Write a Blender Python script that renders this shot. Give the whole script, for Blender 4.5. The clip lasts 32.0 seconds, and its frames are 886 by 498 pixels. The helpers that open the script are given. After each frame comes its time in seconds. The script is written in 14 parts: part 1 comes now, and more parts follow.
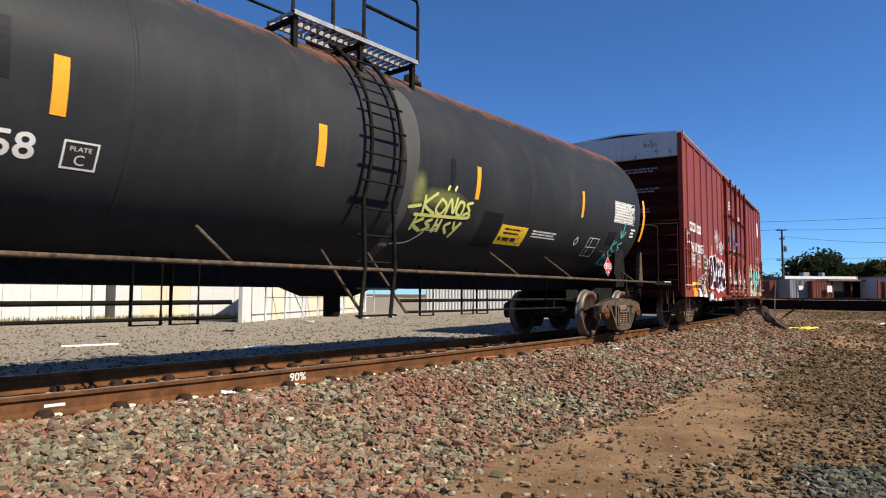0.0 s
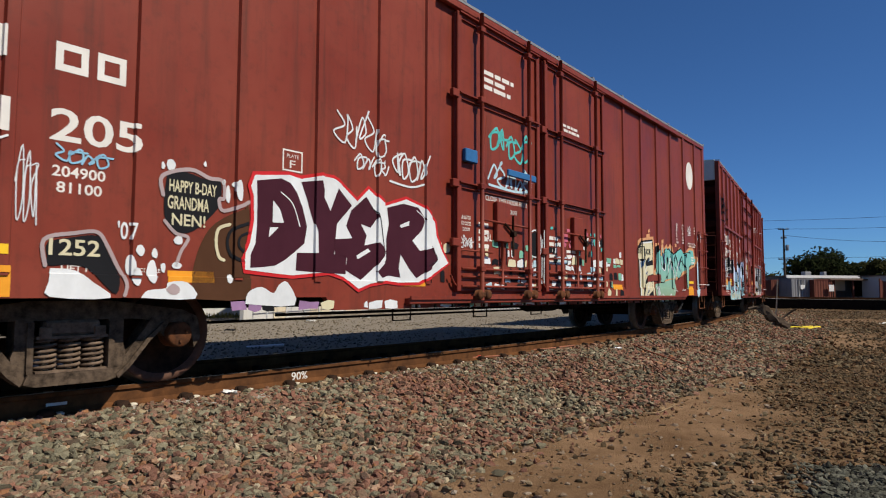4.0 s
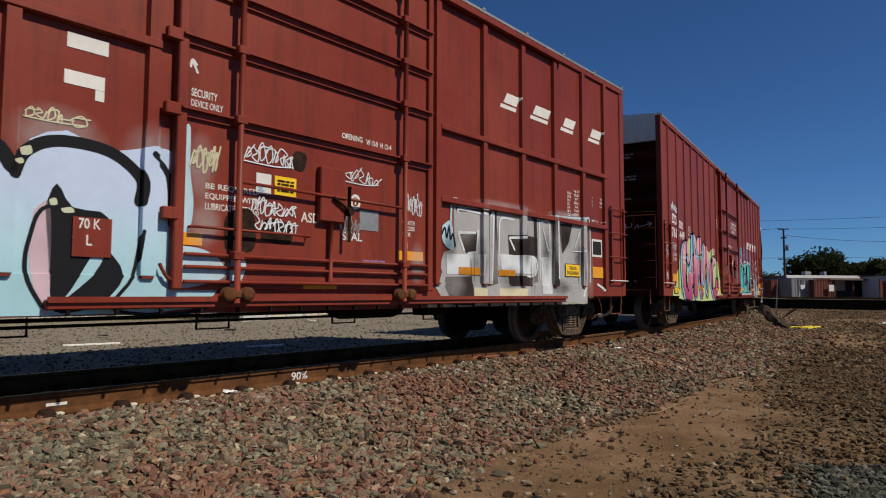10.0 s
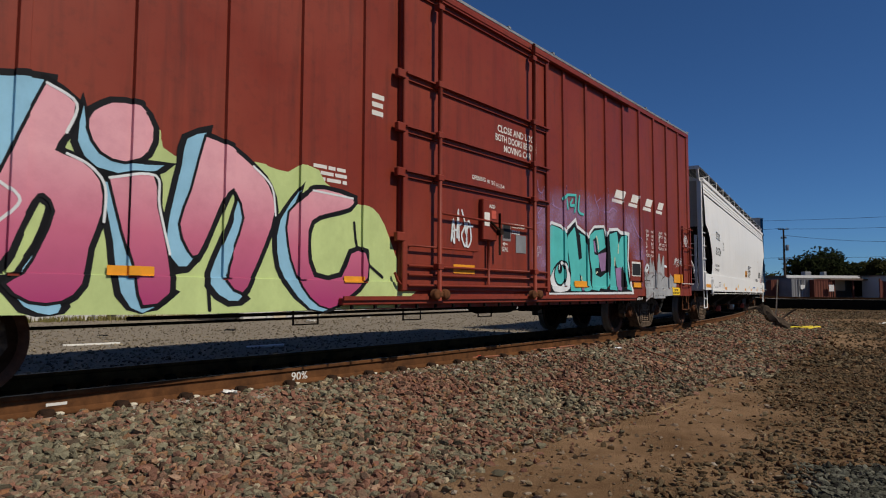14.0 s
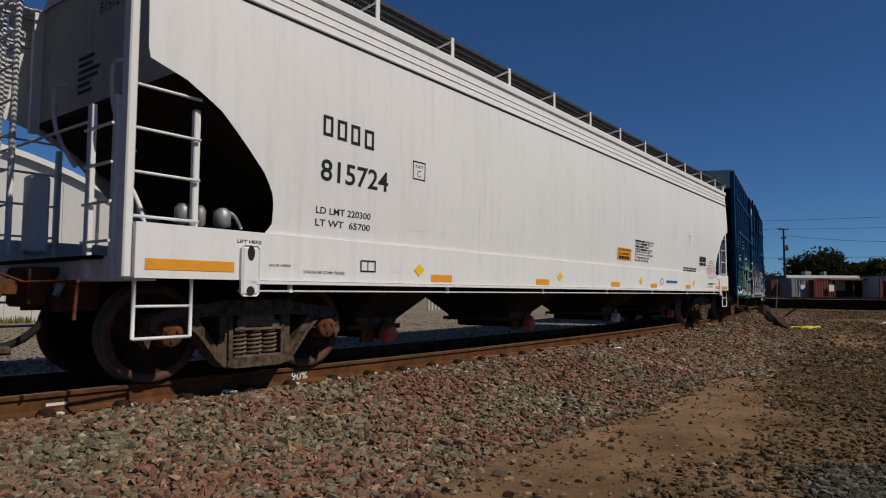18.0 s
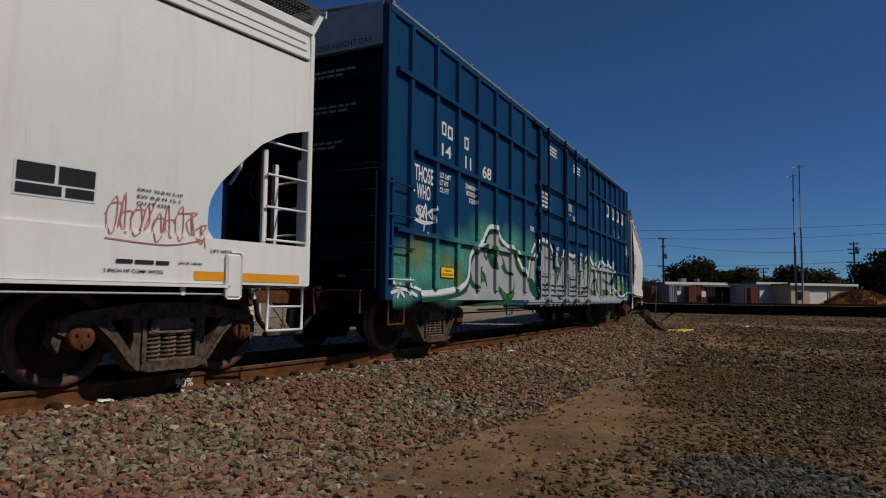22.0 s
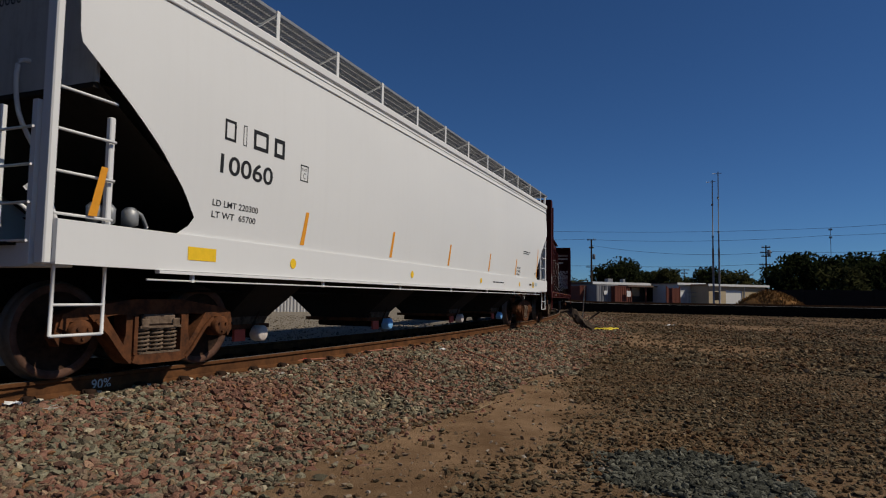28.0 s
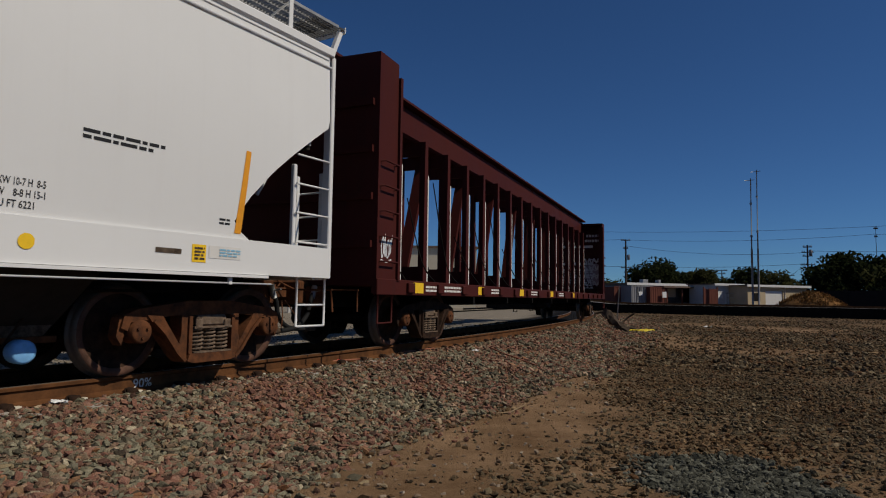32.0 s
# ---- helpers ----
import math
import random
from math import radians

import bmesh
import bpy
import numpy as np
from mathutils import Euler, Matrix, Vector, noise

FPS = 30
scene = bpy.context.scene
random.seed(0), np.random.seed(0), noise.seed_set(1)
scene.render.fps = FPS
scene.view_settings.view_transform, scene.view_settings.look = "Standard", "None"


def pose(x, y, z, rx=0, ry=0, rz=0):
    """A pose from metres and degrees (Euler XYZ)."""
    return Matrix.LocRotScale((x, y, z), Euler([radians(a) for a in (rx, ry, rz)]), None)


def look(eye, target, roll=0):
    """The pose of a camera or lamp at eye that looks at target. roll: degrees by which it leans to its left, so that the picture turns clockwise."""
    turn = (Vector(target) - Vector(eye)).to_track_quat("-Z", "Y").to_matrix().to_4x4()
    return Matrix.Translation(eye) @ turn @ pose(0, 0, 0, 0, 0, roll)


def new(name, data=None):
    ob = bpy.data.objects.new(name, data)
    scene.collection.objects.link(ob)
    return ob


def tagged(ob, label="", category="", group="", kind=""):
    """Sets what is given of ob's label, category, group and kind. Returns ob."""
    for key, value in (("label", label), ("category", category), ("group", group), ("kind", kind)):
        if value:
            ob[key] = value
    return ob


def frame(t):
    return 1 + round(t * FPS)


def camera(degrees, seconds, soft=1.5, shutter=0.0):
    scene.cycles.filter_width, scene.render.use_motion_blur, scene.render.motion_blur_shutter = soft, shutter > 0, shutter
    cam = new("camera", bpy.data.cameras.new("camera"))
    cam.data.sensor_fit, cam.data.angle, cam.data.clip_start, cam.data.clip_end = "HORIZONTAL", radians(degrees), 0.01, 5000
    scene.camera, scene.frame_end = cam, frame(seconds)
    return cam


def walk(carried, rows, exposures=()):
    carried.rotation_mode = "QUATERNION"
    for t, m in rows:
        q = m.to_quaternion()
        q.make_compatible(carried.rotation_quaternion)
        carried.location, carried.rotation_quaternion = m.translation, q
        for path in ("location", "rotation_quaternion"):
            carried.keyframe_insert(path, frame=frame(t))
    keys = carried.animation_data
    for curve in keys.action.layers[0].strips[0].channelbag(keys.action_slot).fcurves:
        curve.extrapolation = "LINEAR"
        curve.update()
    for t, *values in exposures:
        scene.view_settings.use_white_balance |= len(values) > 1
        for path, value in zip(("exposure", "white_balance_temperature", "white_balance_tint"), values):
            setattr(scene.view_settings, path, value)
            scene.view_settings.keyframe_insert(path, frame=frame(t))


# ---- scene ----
# ---------------------------------------------------------------- camera
LENS = 69.2
EYE_H, PIVOT = 0.834, 0.09          # lens height over the rail heads; lens ahead of the tripod's axis
PITCH, ROLL = 3.95, -0.18


def tripod(yaw, dp=0.0, dr=0.0):
    y = radians(yaw)
    turn = pose(0, 0, 0, 0, 0, yaw) @ pose(0, 0, 0, PITCH + dp) @ pose(0, 0, 0, 0, ROLL + dr) @ pose(0, 0, 0, 90)
    return Matrix.Translation((-math.sin(y) * PIVOT, math.cos(y) * PIVOT - PIVOT, EYE_H)) @ turn


cam = camera(LENS, 32.0, soft=1.1, shutter=0.06)
PAN = [(0.0, -0.12, 0.08, 0.0), (3.0, -0.08, 0.04, 0.0), (3.6, 0.0, 0.0, 0.0), (19.6, 0.0, 0.0, 0.0), (20.0, -0.30, 0.07, -0.02),
       (20.5, -3.13, 0.12, -0.20), (21.0, -5.17, 0.22, -0.22), (21.5, -8.0, 0.34, -0.32), (22.0, -9.05, 0.39, -0.33), (22.5, -10.31, 0.42, -0.42),
       (23.0, -12.60, 0.48, -0.50), (23.5, -13.40, 0.49, -0.48), (24.0, -14.28, 0.53, -0.53), (24.5, -14.77, 0.54, -0.54), (25.0, -14.98, 0.53, -0.56),
       (26.0, -15.0, 0.46, -0.65), (26.5, -14.98, 0.34, -0.65), (29.9, -14.95, 0.31, -0.66), (30.5, -14.28, 0.34, -0.62), (31.0, -12.95, 0.36, -0.59),
       (31.5, -12.28, 0.38, -0.56), (32.0, -12.09, 0.38, -0.60)]
EXPO = [(0.0, 0.92), (1.0, 0.62), (2.0, 0.38), (3.0, 0.34), (4.0, 0.20), (7.0, -0.08), (8.0, -0.08), (13.0, -0.22), (16.0, -0.35), (18.0, -0.45), (19.0, -0.65), (20.0, -0.95), (21.0, -0.8), (22.0, -0.65), (23.0, -0.08), (24.0, 0.0), (25.0, 0.02), (26.0, -0.28), (26.5, -0.38), (29.0, -0.56), (30.0, -0.72), (31.0, -0.76), (32.0, -0.58)]
walk(cam, [(t, tripod(a, b, c)) for t, a, b, c in PAN], EXPO)

# ---------------------------------------------------------------- light
SUN_EL, SUN_SIDE = 46.0, 9.0       # height; turn from square-on to the train towards its far end
TRACK_HEAD = 37.0
_away = Vector((math.sin(radians(TRACK_HEAD)), math.cos(radians(TRACK_HEAD)), 0))
_out = Vector((math.cos(radians(TRACK_HEAD)), -math.sin(radians(TRACK_HEAD)), 0))
_flat = _out * math.cos(radians(SUN_SIDE)) + _away * math.sin(radians(SUN_SIDE))
to_sun = (_flat * math.cos(radians(SUN_EL)) + Vector((0, 0, math.sin(radians(SUN_EL))))).normalized()
sun = new("sun", bpy.data.lights.new("sun", "SUN"))
sun.data.energy, sun.data.angle, sun.data.color = 4.5, radians(0.53), (1.0, 0.92, 0.78)
sun.matrix_world = look((0, 0, 0), -to_sun)
world = bpy.data.worlds.new("sky")
scene.world = world
world.use_nodes = True
_n = world.node_tree.nodes
_sky = _n.new("ShaderNodeTexSky")
_sky.sky_type, _sky.sun_disc = "NISHITA", False
_sky.sun_elevation = radians(SUN_EL)
_sky.sun_rotation = math.atan2(to_sun.x, to_sun.y)
_sky.air_density, _sky.dust_density, _sky.ozone_density = 0.85, 0.50, 2.2
_sky.altitude = 1800.0
_tint = _n.new("ShaderNodeMix")
_tint.data_type, _tint.blend_type = "RGBA", "MULTIPLY"
_tint.inputs[0].default_value, _tint.inputs[7].default_value = 1.0, (0.52, 0.90, 1.32, 1)
world.node_tree.links.new(_sky.outputs[0], _tint.inputs[6])
world.node_tree.links.new(_tint.outputs[2], _n["Background"].inputs[0])
_n["Background"].inputs[1].default_value = 0.062

# ---------------------------------------------------------------- track
RADIUS, HEAD0 = 140.2, radians(39.7)
CX, CY = -1.665 - RADIUS * math.cos(HEAD0), 8.5 + RADIUS * math.sin(HEAD0)


def arc(s, off=0.0, z=0.0):
    """The pose on the curve: x along the rails away from the camera, y to the far side."""
    h = HEAD0 - s / RADIUS
    r = RADIUS + off
    return pose(CX + math.cos(h) * r, CY - math.sin(h) * r, z, 0, 0, 90 - math.degrees(h))


def track_side(x, y):
    """Distance from the centre line: above 0 on the camera's side."""
    return math.hypot(x - CX, y - CY) - RADIUS


WAY_T = (0, 2, 4, 6.5, 9, 11.5, 13.5, 15.5, 18, 20.5, 23, 25, 26.5, 28.5, 30, 32.0)
WAY_D = (0, 8.05, 15.79, 25.36, 34.99, 44.68, 52.44, 60.17, 69.79, 79.39, 88.97, 96.62, 102.33, 109.92, 115.58, 123.08)


def gone(t):
    """How far the train has rolled after t seconds."""
    i = max(j for j in range(len(WAY_T) - 1) if WAY_T[j] <= t)
    n = len(WAY_T) - 1
    slope = lambda j: (WAY_D[min(j + 1, n)] - WAY_D[max(j - 1, 0)]) / (WAY_T[min(j + 1, n)] - WAY_T[max(j - 1, 0)])
    h = WAY_T[i + 1] - WAY_T[i]
    u = (t - WAY_T[i]) / h
    return ((2 * u**3 - 3 * u * u + 1) * WAY_D[i] + (u**3 - 2 * u * u + u) * h * slope(i)
            + (3 * u * u - 2 * u**3) * WAY_D[i + 1] + (u**3 - u * u) * h * slope(i + 1))
# ---------------------------------------------------------------- materials
def ramp(nt, fac, stops):
    r = nt.nodes.new("ShaderNodeValToRGB")
    while len(r.color_ramp.elements) < len(stops):
        r.color_ramp.elements.new(0.5)
    for e, (p, c) in zip(r.color_ramp.elements, stops):
        e.position, e.color = p, (*c, 1) if len(c) == 3 else c
    nt.links.new(fac, r.inputs[0])
    return r.outputs[0]


def noise_of(nt, vec, scale, detail=4.0, rough=0.55):
    n = nt.nodes.new("ShaderNodeTexNoise")
    n.inputs["Scale"].default_value, n.inputs["Detail"].default_value, n.inputs["Roughness"].default_value = scale, detail, rough
    nt.links.new(vec, n.inputs["Vector"])
    return n.outputs["Fac"]


def stretched(nt, vec, sx, sy, sz):
    m = nt.nodes.new("ShaderNodeMapping")
    m.inputs["Scale"].default_value = (sx, sy, sz)
    nt.links.new(vec, m.inputs["Vector"])
    return m.outputs[0]


def mixed(nt, fac, a, b):
    m = nt.nodes.new("ShaderNodeMix")
    m.data_type = "RGBA"
    for sock, v in ((m.inputs[0], fac), (m.inputs[6], a), (m.inputs[7], b)):
        if isinstance(v, (int, float)):
            sock.default_value = v
        elif isinstance(v, tuple):
            sock.default_value = (*v, 1)
        else:
            nt.links.new(v, sock)
    return m.outputs[2]


def start(name):
    m = bpy.data.materials.new(name)
    m.use_nodes = True
    nt = m.node_tree
    b = nt.nodes["Principled BSDF"]
    b.inputs["Specular IOR Level"].default_value = 0.06
    tc = nt.nodes.new("ShaderNodeTexCoord")
    return m, nt, b, tc.outputs["Object"]


def bumped(nt, b, height, strength, dist):
    n = nt.nodes.new("ShaderNodeBump")
    n.inputs["Strength"].default_value, n.inputs["Distance"].default_value = strength, dist
    nt.links.new(height, n.inputs["Height"])
    nt.links.new(n.outputs[0], b.inputs["Normal"])


def painted(name, col, rough=0.5, fade=None, fade_amt=0.35, dirt=(0.10, 0.07, 0.05), dirt_amt=0.4, rust=None, rust_at=0.68, bump=0.25, metal=0.0, streak=1.0):
    """Weathered paint: faded blotches, streaks that run down, specks of rust, fine dents."""
    m, nt, b, co = start(name)
    fade = fade or tuple(min(1, c * 1.25 + 0.02) for c in col)
    big = noise_of(nt, co, 0.55, 5, 0.6)
    c = mixed(nt, ramp(nt, big, [(0.35, (0, 0, 0)), (0.7, (fade_amt,) * 3)]), tuple(col), tuple(fade))
    st = noise_of(nt, stretched(nt, co, 5.0, 5.0, 0.35 * streak), 1.6, 6, 0.65)
    c = mixed(nt, ramp(nt, st, [(0.50, (0, 0, 0)), (0.78, (dirt_amt,) * 3)]), c, tuple(dirt))
    fine = noise_of(nt, co, 9.0, 8, 0.7)
    c = mixed(nt, ramp(nt, fine, [(0.52, (0, 0, 0)), (0.75, (dirt_amt * 0.6,) * 3)]), c, tuple(dirt))
    if rust:
        sp = noise_of(nt, stretched(nt, co, 1, 1, 0.6), 3.5, 10, 0.75)
        c = mixed(nt, ramp(nt, sp, [(rust_at, (0, 0, 0)), (rust_at + 0.05, (1, 1, 1))]), c, tuple(rust))
    nt.links.new(c, b.inputs["Base Color"])
    nt.links.new(ramp(nt, big, [(0.3, (rough - 0.08,) * 3), (0.75, (min(1, rough + 0.18),) * 3)]), b.inputs["Roughness"])
    b.inputs["Metallic"].default_value = metal
    bumped(nt, b, noise_of(nt, co, 2.2, 3, 0.5), bump, 0.012)
    return m


def rusty(name, a=(0.16, 0.065, 0.03), c=(0.055, 0.03, 0.02), rough=0.85, scale=7.0):
    m, nt, b, co = start(name)
    f = noise_of(nt, co, scale, 8, 0.7)
    nt.links.new(ramp(nt, f, [(0.32, c), (0.55, a), (0.75, tuple(min(1, v * 1.5) for v in a))]), b.inputs["Base Color"])
    b.inputs["Roughness"].default_value = rough
    bumped(nt, b, noise_of(nt, co, scale * 8, 6, 0.7), 0.35, 0.006)
    return m


def spray(name, col, rough=0.55, var=0.25):
    """Aerosol paint: slightly uneven cover."""
    m, nt, b, co = start(name)
    f = noise_of(nt, stretched(nt, co, 1, 1, 0.7), 2.6, 8, 0.7)
    nt.links.new(ramp(nt, f, [(0.3, tuple(v * (1 - var) for v in col)), (0.7, col)]), b.inputs["Base Color"])
    b.inputs["Roughness"].default_value = rough
    return m


def plain(name, col, rough=0.6, metal=0.0, var=0.12, scale=14.0):
    m, nt, b, co = start(name)
    f = noise_of(nt, co, scale, 6, 0.65)
    nt.links.new(ramp(nt, f, [(0.3, tuple(v * (1 - var) for v in col)), (0.7, tuple(min(1, v * (1 + var)) for v in col))]), b.inputs["Base Color"])
    b.inputs["Roughness"].default_value, b.inputs["Metallic"].default_value = rough, metal
    return m


def stony(name, stops, rough=0.9, other=None, dust=(0.15, 0.125, 0.10)):
    """Loose stones: each its own colour; with other, two kinds of rock that lie in patches."""
    m, nt, b, co = start(name)
    g = nt.nodes.new("ShaderNodeNewGeometry")
    c = ramp(nt, g.outputs["Random Per Island"], stops)
    if other:
        w = nt.nodes.new("ShaderNodeTexWhiteNoise")
        w.noise_dimensions = "1D"
        nt.links.new(g.outputs["Random Per Island"], w.inputs["W"])
        add = nt.nodes.new("ShaderNodeMath")
        add.operation = "MULTIPLY_ADD"
        nt.links.new(w.outputs["Value"], add.inputs[0])
        add.inputs[1].default_value = 0.34
        nt.links.new(noise_of(nt, co, 0.75, 3, 0.6), add.inputs[2])
        c = mixed(nt, ramp(nt, add.outputs[0], [(0.62, (0, 0, 0)), (0.72, (1, 1, 1))]), c, ramp(nt, g.outputs["Random Per Island"], other))
    f = noise_of(nt, co, 30.0, 6, 0.7)
    c = mixed(nt, ramp(nt, f, [(0.35, (0.0,) * 3), (0.75, (0.30,) * 3)]), c, dust)
    v = noise_of(nt, co, 95.0, 5, 0.75)
    mul = nt.nodes.new("ShaderNodeMix")
    mul.data_type, mul.blend_type = "RGBA", "MULTIPLY"
    mul.inputs[0].default_value = 1.0
    nt.links.new(c, mul.inputs[6]), nt.links.new(ramp(nt, v, [(0.3, (0.62,) * 3), (0.7, (1.25,) * 3)]), mul.inputs[7])
    nt.links.new(mul.outputs[2], b.inputs["Base Color"])
    b.inputs["Roughness"].default_value = rough
    bumped(nt, b, noise_of(nt, co, 70.0, 6, 0.7), 0.7, 0.012)
    return m


RED = painted("oxide red paint", (0.190, 0.029, 0.016), 0.42, (0.255, 0.050, 0.029), 0.75, (0.065, 0.022, 0.016), 0.65, (0.09, 0.035, 0.02), 0.70)
RED_OLD = painted("faded oxide red paint", (0.175, 0.029, 0.017), 0.44, (0.245, 0.052, 0.031), 0.75, (0.06, 0.024, 0.016), 0.7, (0.10, 0.04, 0.02), 0.66)
MAROON = painted("dark maroon paint", (0.056, 0.012, 0.010), 0.6, (0.080, 0.019, 0.015), 0.4, (0.03, 0.015, 0.012), 0.4, (0.09, 0.035, 0.02), 0.66)
BLUE = painted("deep blue paint", (0.003, 0.036, 0.096), 0.40, (0.005, 0.050, 0.126), 0.6, (0.006, 0.025, 0.06), 0.5, bump=0.15)
BLUE.node_tree.nodes["Principled BSDF"].inputs["Specular IOR Level"].default_value = 0.15
for _m in (RED, RED_OLD):
    _m.node_tree.nodes["Principled BSDF"].inputs["Specular IOR Level"].default_value = 0.16
WHITE_CAR = painted("off-white hopper paint", (0.70, 0.69, 0.67), 0.42, (0.77, 0.76, 0.74), 0.5, (0.36, 0.33, 0.30), 0.22, bump=0.18)
WHITE_NEW = painted("light grey hopper paint", (0.68, 0.67, 0.65), 0.4, (0.74, 0.73, 0.71), 0.4, (0.50, 0.47, 0.44), 0.07, bump=0.08, streak=0.3)
TANK_BLACK = painted("sooty black tank paint", (0.024, 0.024, 0.026), 0.6, (0.036, 0.036, 0.038), 0.7, (0.055, 0.044, 0.036), 0.5, (0.17, 0.07, 0.03), 0.69, bump=0.2)
TANK_BLACK.node_tree.nodes["Principled BSDF"].inputs["Specular IOR Level"].default_value = 0.04
# dark copy of the hopper paint; shade on slopes and bays is in the colour
SHADED_PAINT = painted("shade-darkened hopper paint", (0.026, 0.022, 0.018), 0.9, (0.040, 0.034, 0.028), 0.5, (0.016, 0.013, 0.010), 0.6, bump=0.2)
RUST = rusty("brown rust", (0.120, 0.047, 0.021), (0.040, 0.021, 0.014))
RUST_DARK = rusty("dark greasy rust", (0.036, 0.020, 0.013), (0.008, 0.006, 0.005))
# lit copy of the rust, for the rim that catches the sun
WHEEL_RIM_LIT = rusty("rusty wheel rim", (0.115, 0.060, 0.042), (0.060, 0.034, 0.024), 0.75, 6.0)
FRAME_GREY = rusty("dusty cast steel", (0.098, 0.070, 0.049), (0.020, 0.015, 0.011), 0.9, 13.0)
RAIL_SIDE = rusty("rusty rail web", (0.118, 0.050, 0.020), (0.052, 0.024, 0.012), 0.88, 4.0)
RAIL_TOP = plain("worn rail head", (0.20, 0.155, 0.12), 0.5, 0.4, 0.2, 20)
SPRING = rusty("dusty coil springs", (0.170, 0.120, 0.085), (0.060, 0.040, 0.028), 0.85, 11.0)
WHEEL_TREAD = plain("polished tread", (0.13, 0.115, 0.10), 0.5, 0.5, 0.15, 20)
# set near black to match the dark under the cars
BLACK_STEEL = rusty("near-black underframe", (0.014, 0.012, 0.010), (0.005, 0.005, 0.005), 0.9)
RUBBER = plain("black rubber", (0.02, 0.02, 0.02), 0.7)
GALV = plain("galvanised steel", (0.30, 0.30, 0.295), 0.5, 0.5, 0.2, 6)
CONCRETE = plain("dusty concrete", (0.36, 0.33, 0.29), 0.9, 0, 0.2, 8)
STENCIL = spray("stencil white", (0.74, 0.71, 0.66), 0.6, 0.22)
STENCIL_BLACK = spray("stencil black", (0.03, 0.03, 0.032), 0.55, 0.2)
ORANGE = plain("amber reflector", (0.72, 0.30, 0.03), 0.35, 0, 0.08)
YELLOW = plain("yellow placard", (0.80, 0.50, 0.03), 0.45, 0, 0.08)
S_WHITE = spray("white aerosol", (0.72, 0.74, 0.75))
S_BLACK = spray("black aerosol", (0.016, 0.016, 0.018), 0.5)
S_PLUM = spray("plum aerosol", (0.060, 0.016, 0.026), 0.5)
S_RED = spray("red aerosol", (0.58, 0.03, 0.035), 0.5)
S_PINK = spray("pink aerosol", (0.60, 0.15, 0.22), 0.5, 0.45)
S_SKY = spray("sky blue aerosol", (0.28, 0.52, 0.68), 0.5)
S_PALE = spray("pale blue aerosol", (0.48, 0.66, 0.74), 0.5)
S_LIME = spray("pale lime aerosol", (0.52, 0.62, 0.26), 0.5)
S_TEAL = spray("turquoise aerosol", (0.10, 0.50, 0.47), 0.5)
S_MINT = spray("mint aerosol", (0.22, 0.50, 0.36), 0.5, 0.4)
S_GREEN = spray("dark green aerosol", (0.02, 0.085, 0.045), 0.5)
S_TIN = spray("dull silver overspray", (0.30, 0.31, 0.315), 0.5, 0.4)
S_PEWTER = spray("thin pewter aerosol", (0.33, 0.30, 0.30), 0.45, 0.5)
S_ASH_DULL = spray("dull grey marker", (0.30, 0.26, 0.26), 0.6)
S_SILVER = spray("silver aerosol", (0.40, 0.415, 0.425), 0.42, 0.3)
S_YELLOW = spray("pale yellow aerosol", (0.66, 0.66, 0.20), 0.5)
S_CREAM = spray("cream aerosol", (0.66, 0.60, 0.40), 0.5)
S_LILAC = spray("lilac aerosol", (0.34, 0.20, 0.36), 0.5, 0.4)
# ---------------------------------------------------------------- mesh helpers
def part(name, bm, material, parent=None, label="", smooth=False):
    me = bpy.data.meshes.new(name)
    if smooth:
        for f in bm.faces:
            f.smooth = True
    bm.to_mesh(me)
    bm.free()
    me.materials.append(material)
    ob = new(name, me)
    if parent is not None:
        ob.parent = parent
    if label:
        tagged(ob, label)
    return ob


def thing(name, label, category, group="", kind=""):
    return tagged(new(name), label, category, group, kind)


def box(bm, x0, x1, y0, y1, z0, z1, bevel=0.0):
    vs = [bm.verts.new((x, y, z)) for z in (z0, z1) for y in (y0, y1) for x in (x0, x1)]
    fs = [bm.faces.new([vs[i] for i in f]) for f in ((0, 2, 3, 1), (4, 5, 7, 6), (0, 1, 5, 4), (2, 6, 7, 3), (0, 4, 6, 2), (1, 3, 7, 5))]
    if bevel:
        es = list({e for f in fs for e in f.edges})
        bmesh.ops.bevel(bm, geom=es, offset=bevel, segments=1, affect="EDGES", profile=0.5)
    return vs


def boxed(*a, bevel=0.0):
    bm = bmesh.new()
    box(bm, *a, bevel=bevel)
    return bm


def rod(bm, pts, r, n=8, caps=True):
    """A round bar through the points."""
    pts = [Vector(p) for p in pts]
    rings = []
    for i, p in enumerate(pts):
        d = (pts[min(i + 1, len(pts) - 1)] - pts[max(i - 1, 0)]).normalized()
        a = d.cross(Vector((0, 0, 1)) if abs(d.z) < 0.95 else Vector((1, 0, 0))).normalized()
        b = d.cross(a)
        rings.append([bm.verts.new(p + a * (r * math.cos(t)) + b * (r * math.sin(t))) for t in (2 * math.pi * k / n for k in range(n))])
    for q, w in zip(rings, rings[1:]):
        for k in range(n):
            f = bm.faces.new((q[k], q[(k + 1) % n], w[(k + 1) % n], w[k]))
            f.smooth = True
    if caps:
        bm.faces.new(rings[0]), bm.faces.new(rings[-1][::-1])


def rodded(pts, r, n=8):
    bm = bmesh.new()
    rod(bm, pts, r, n)
    return bm


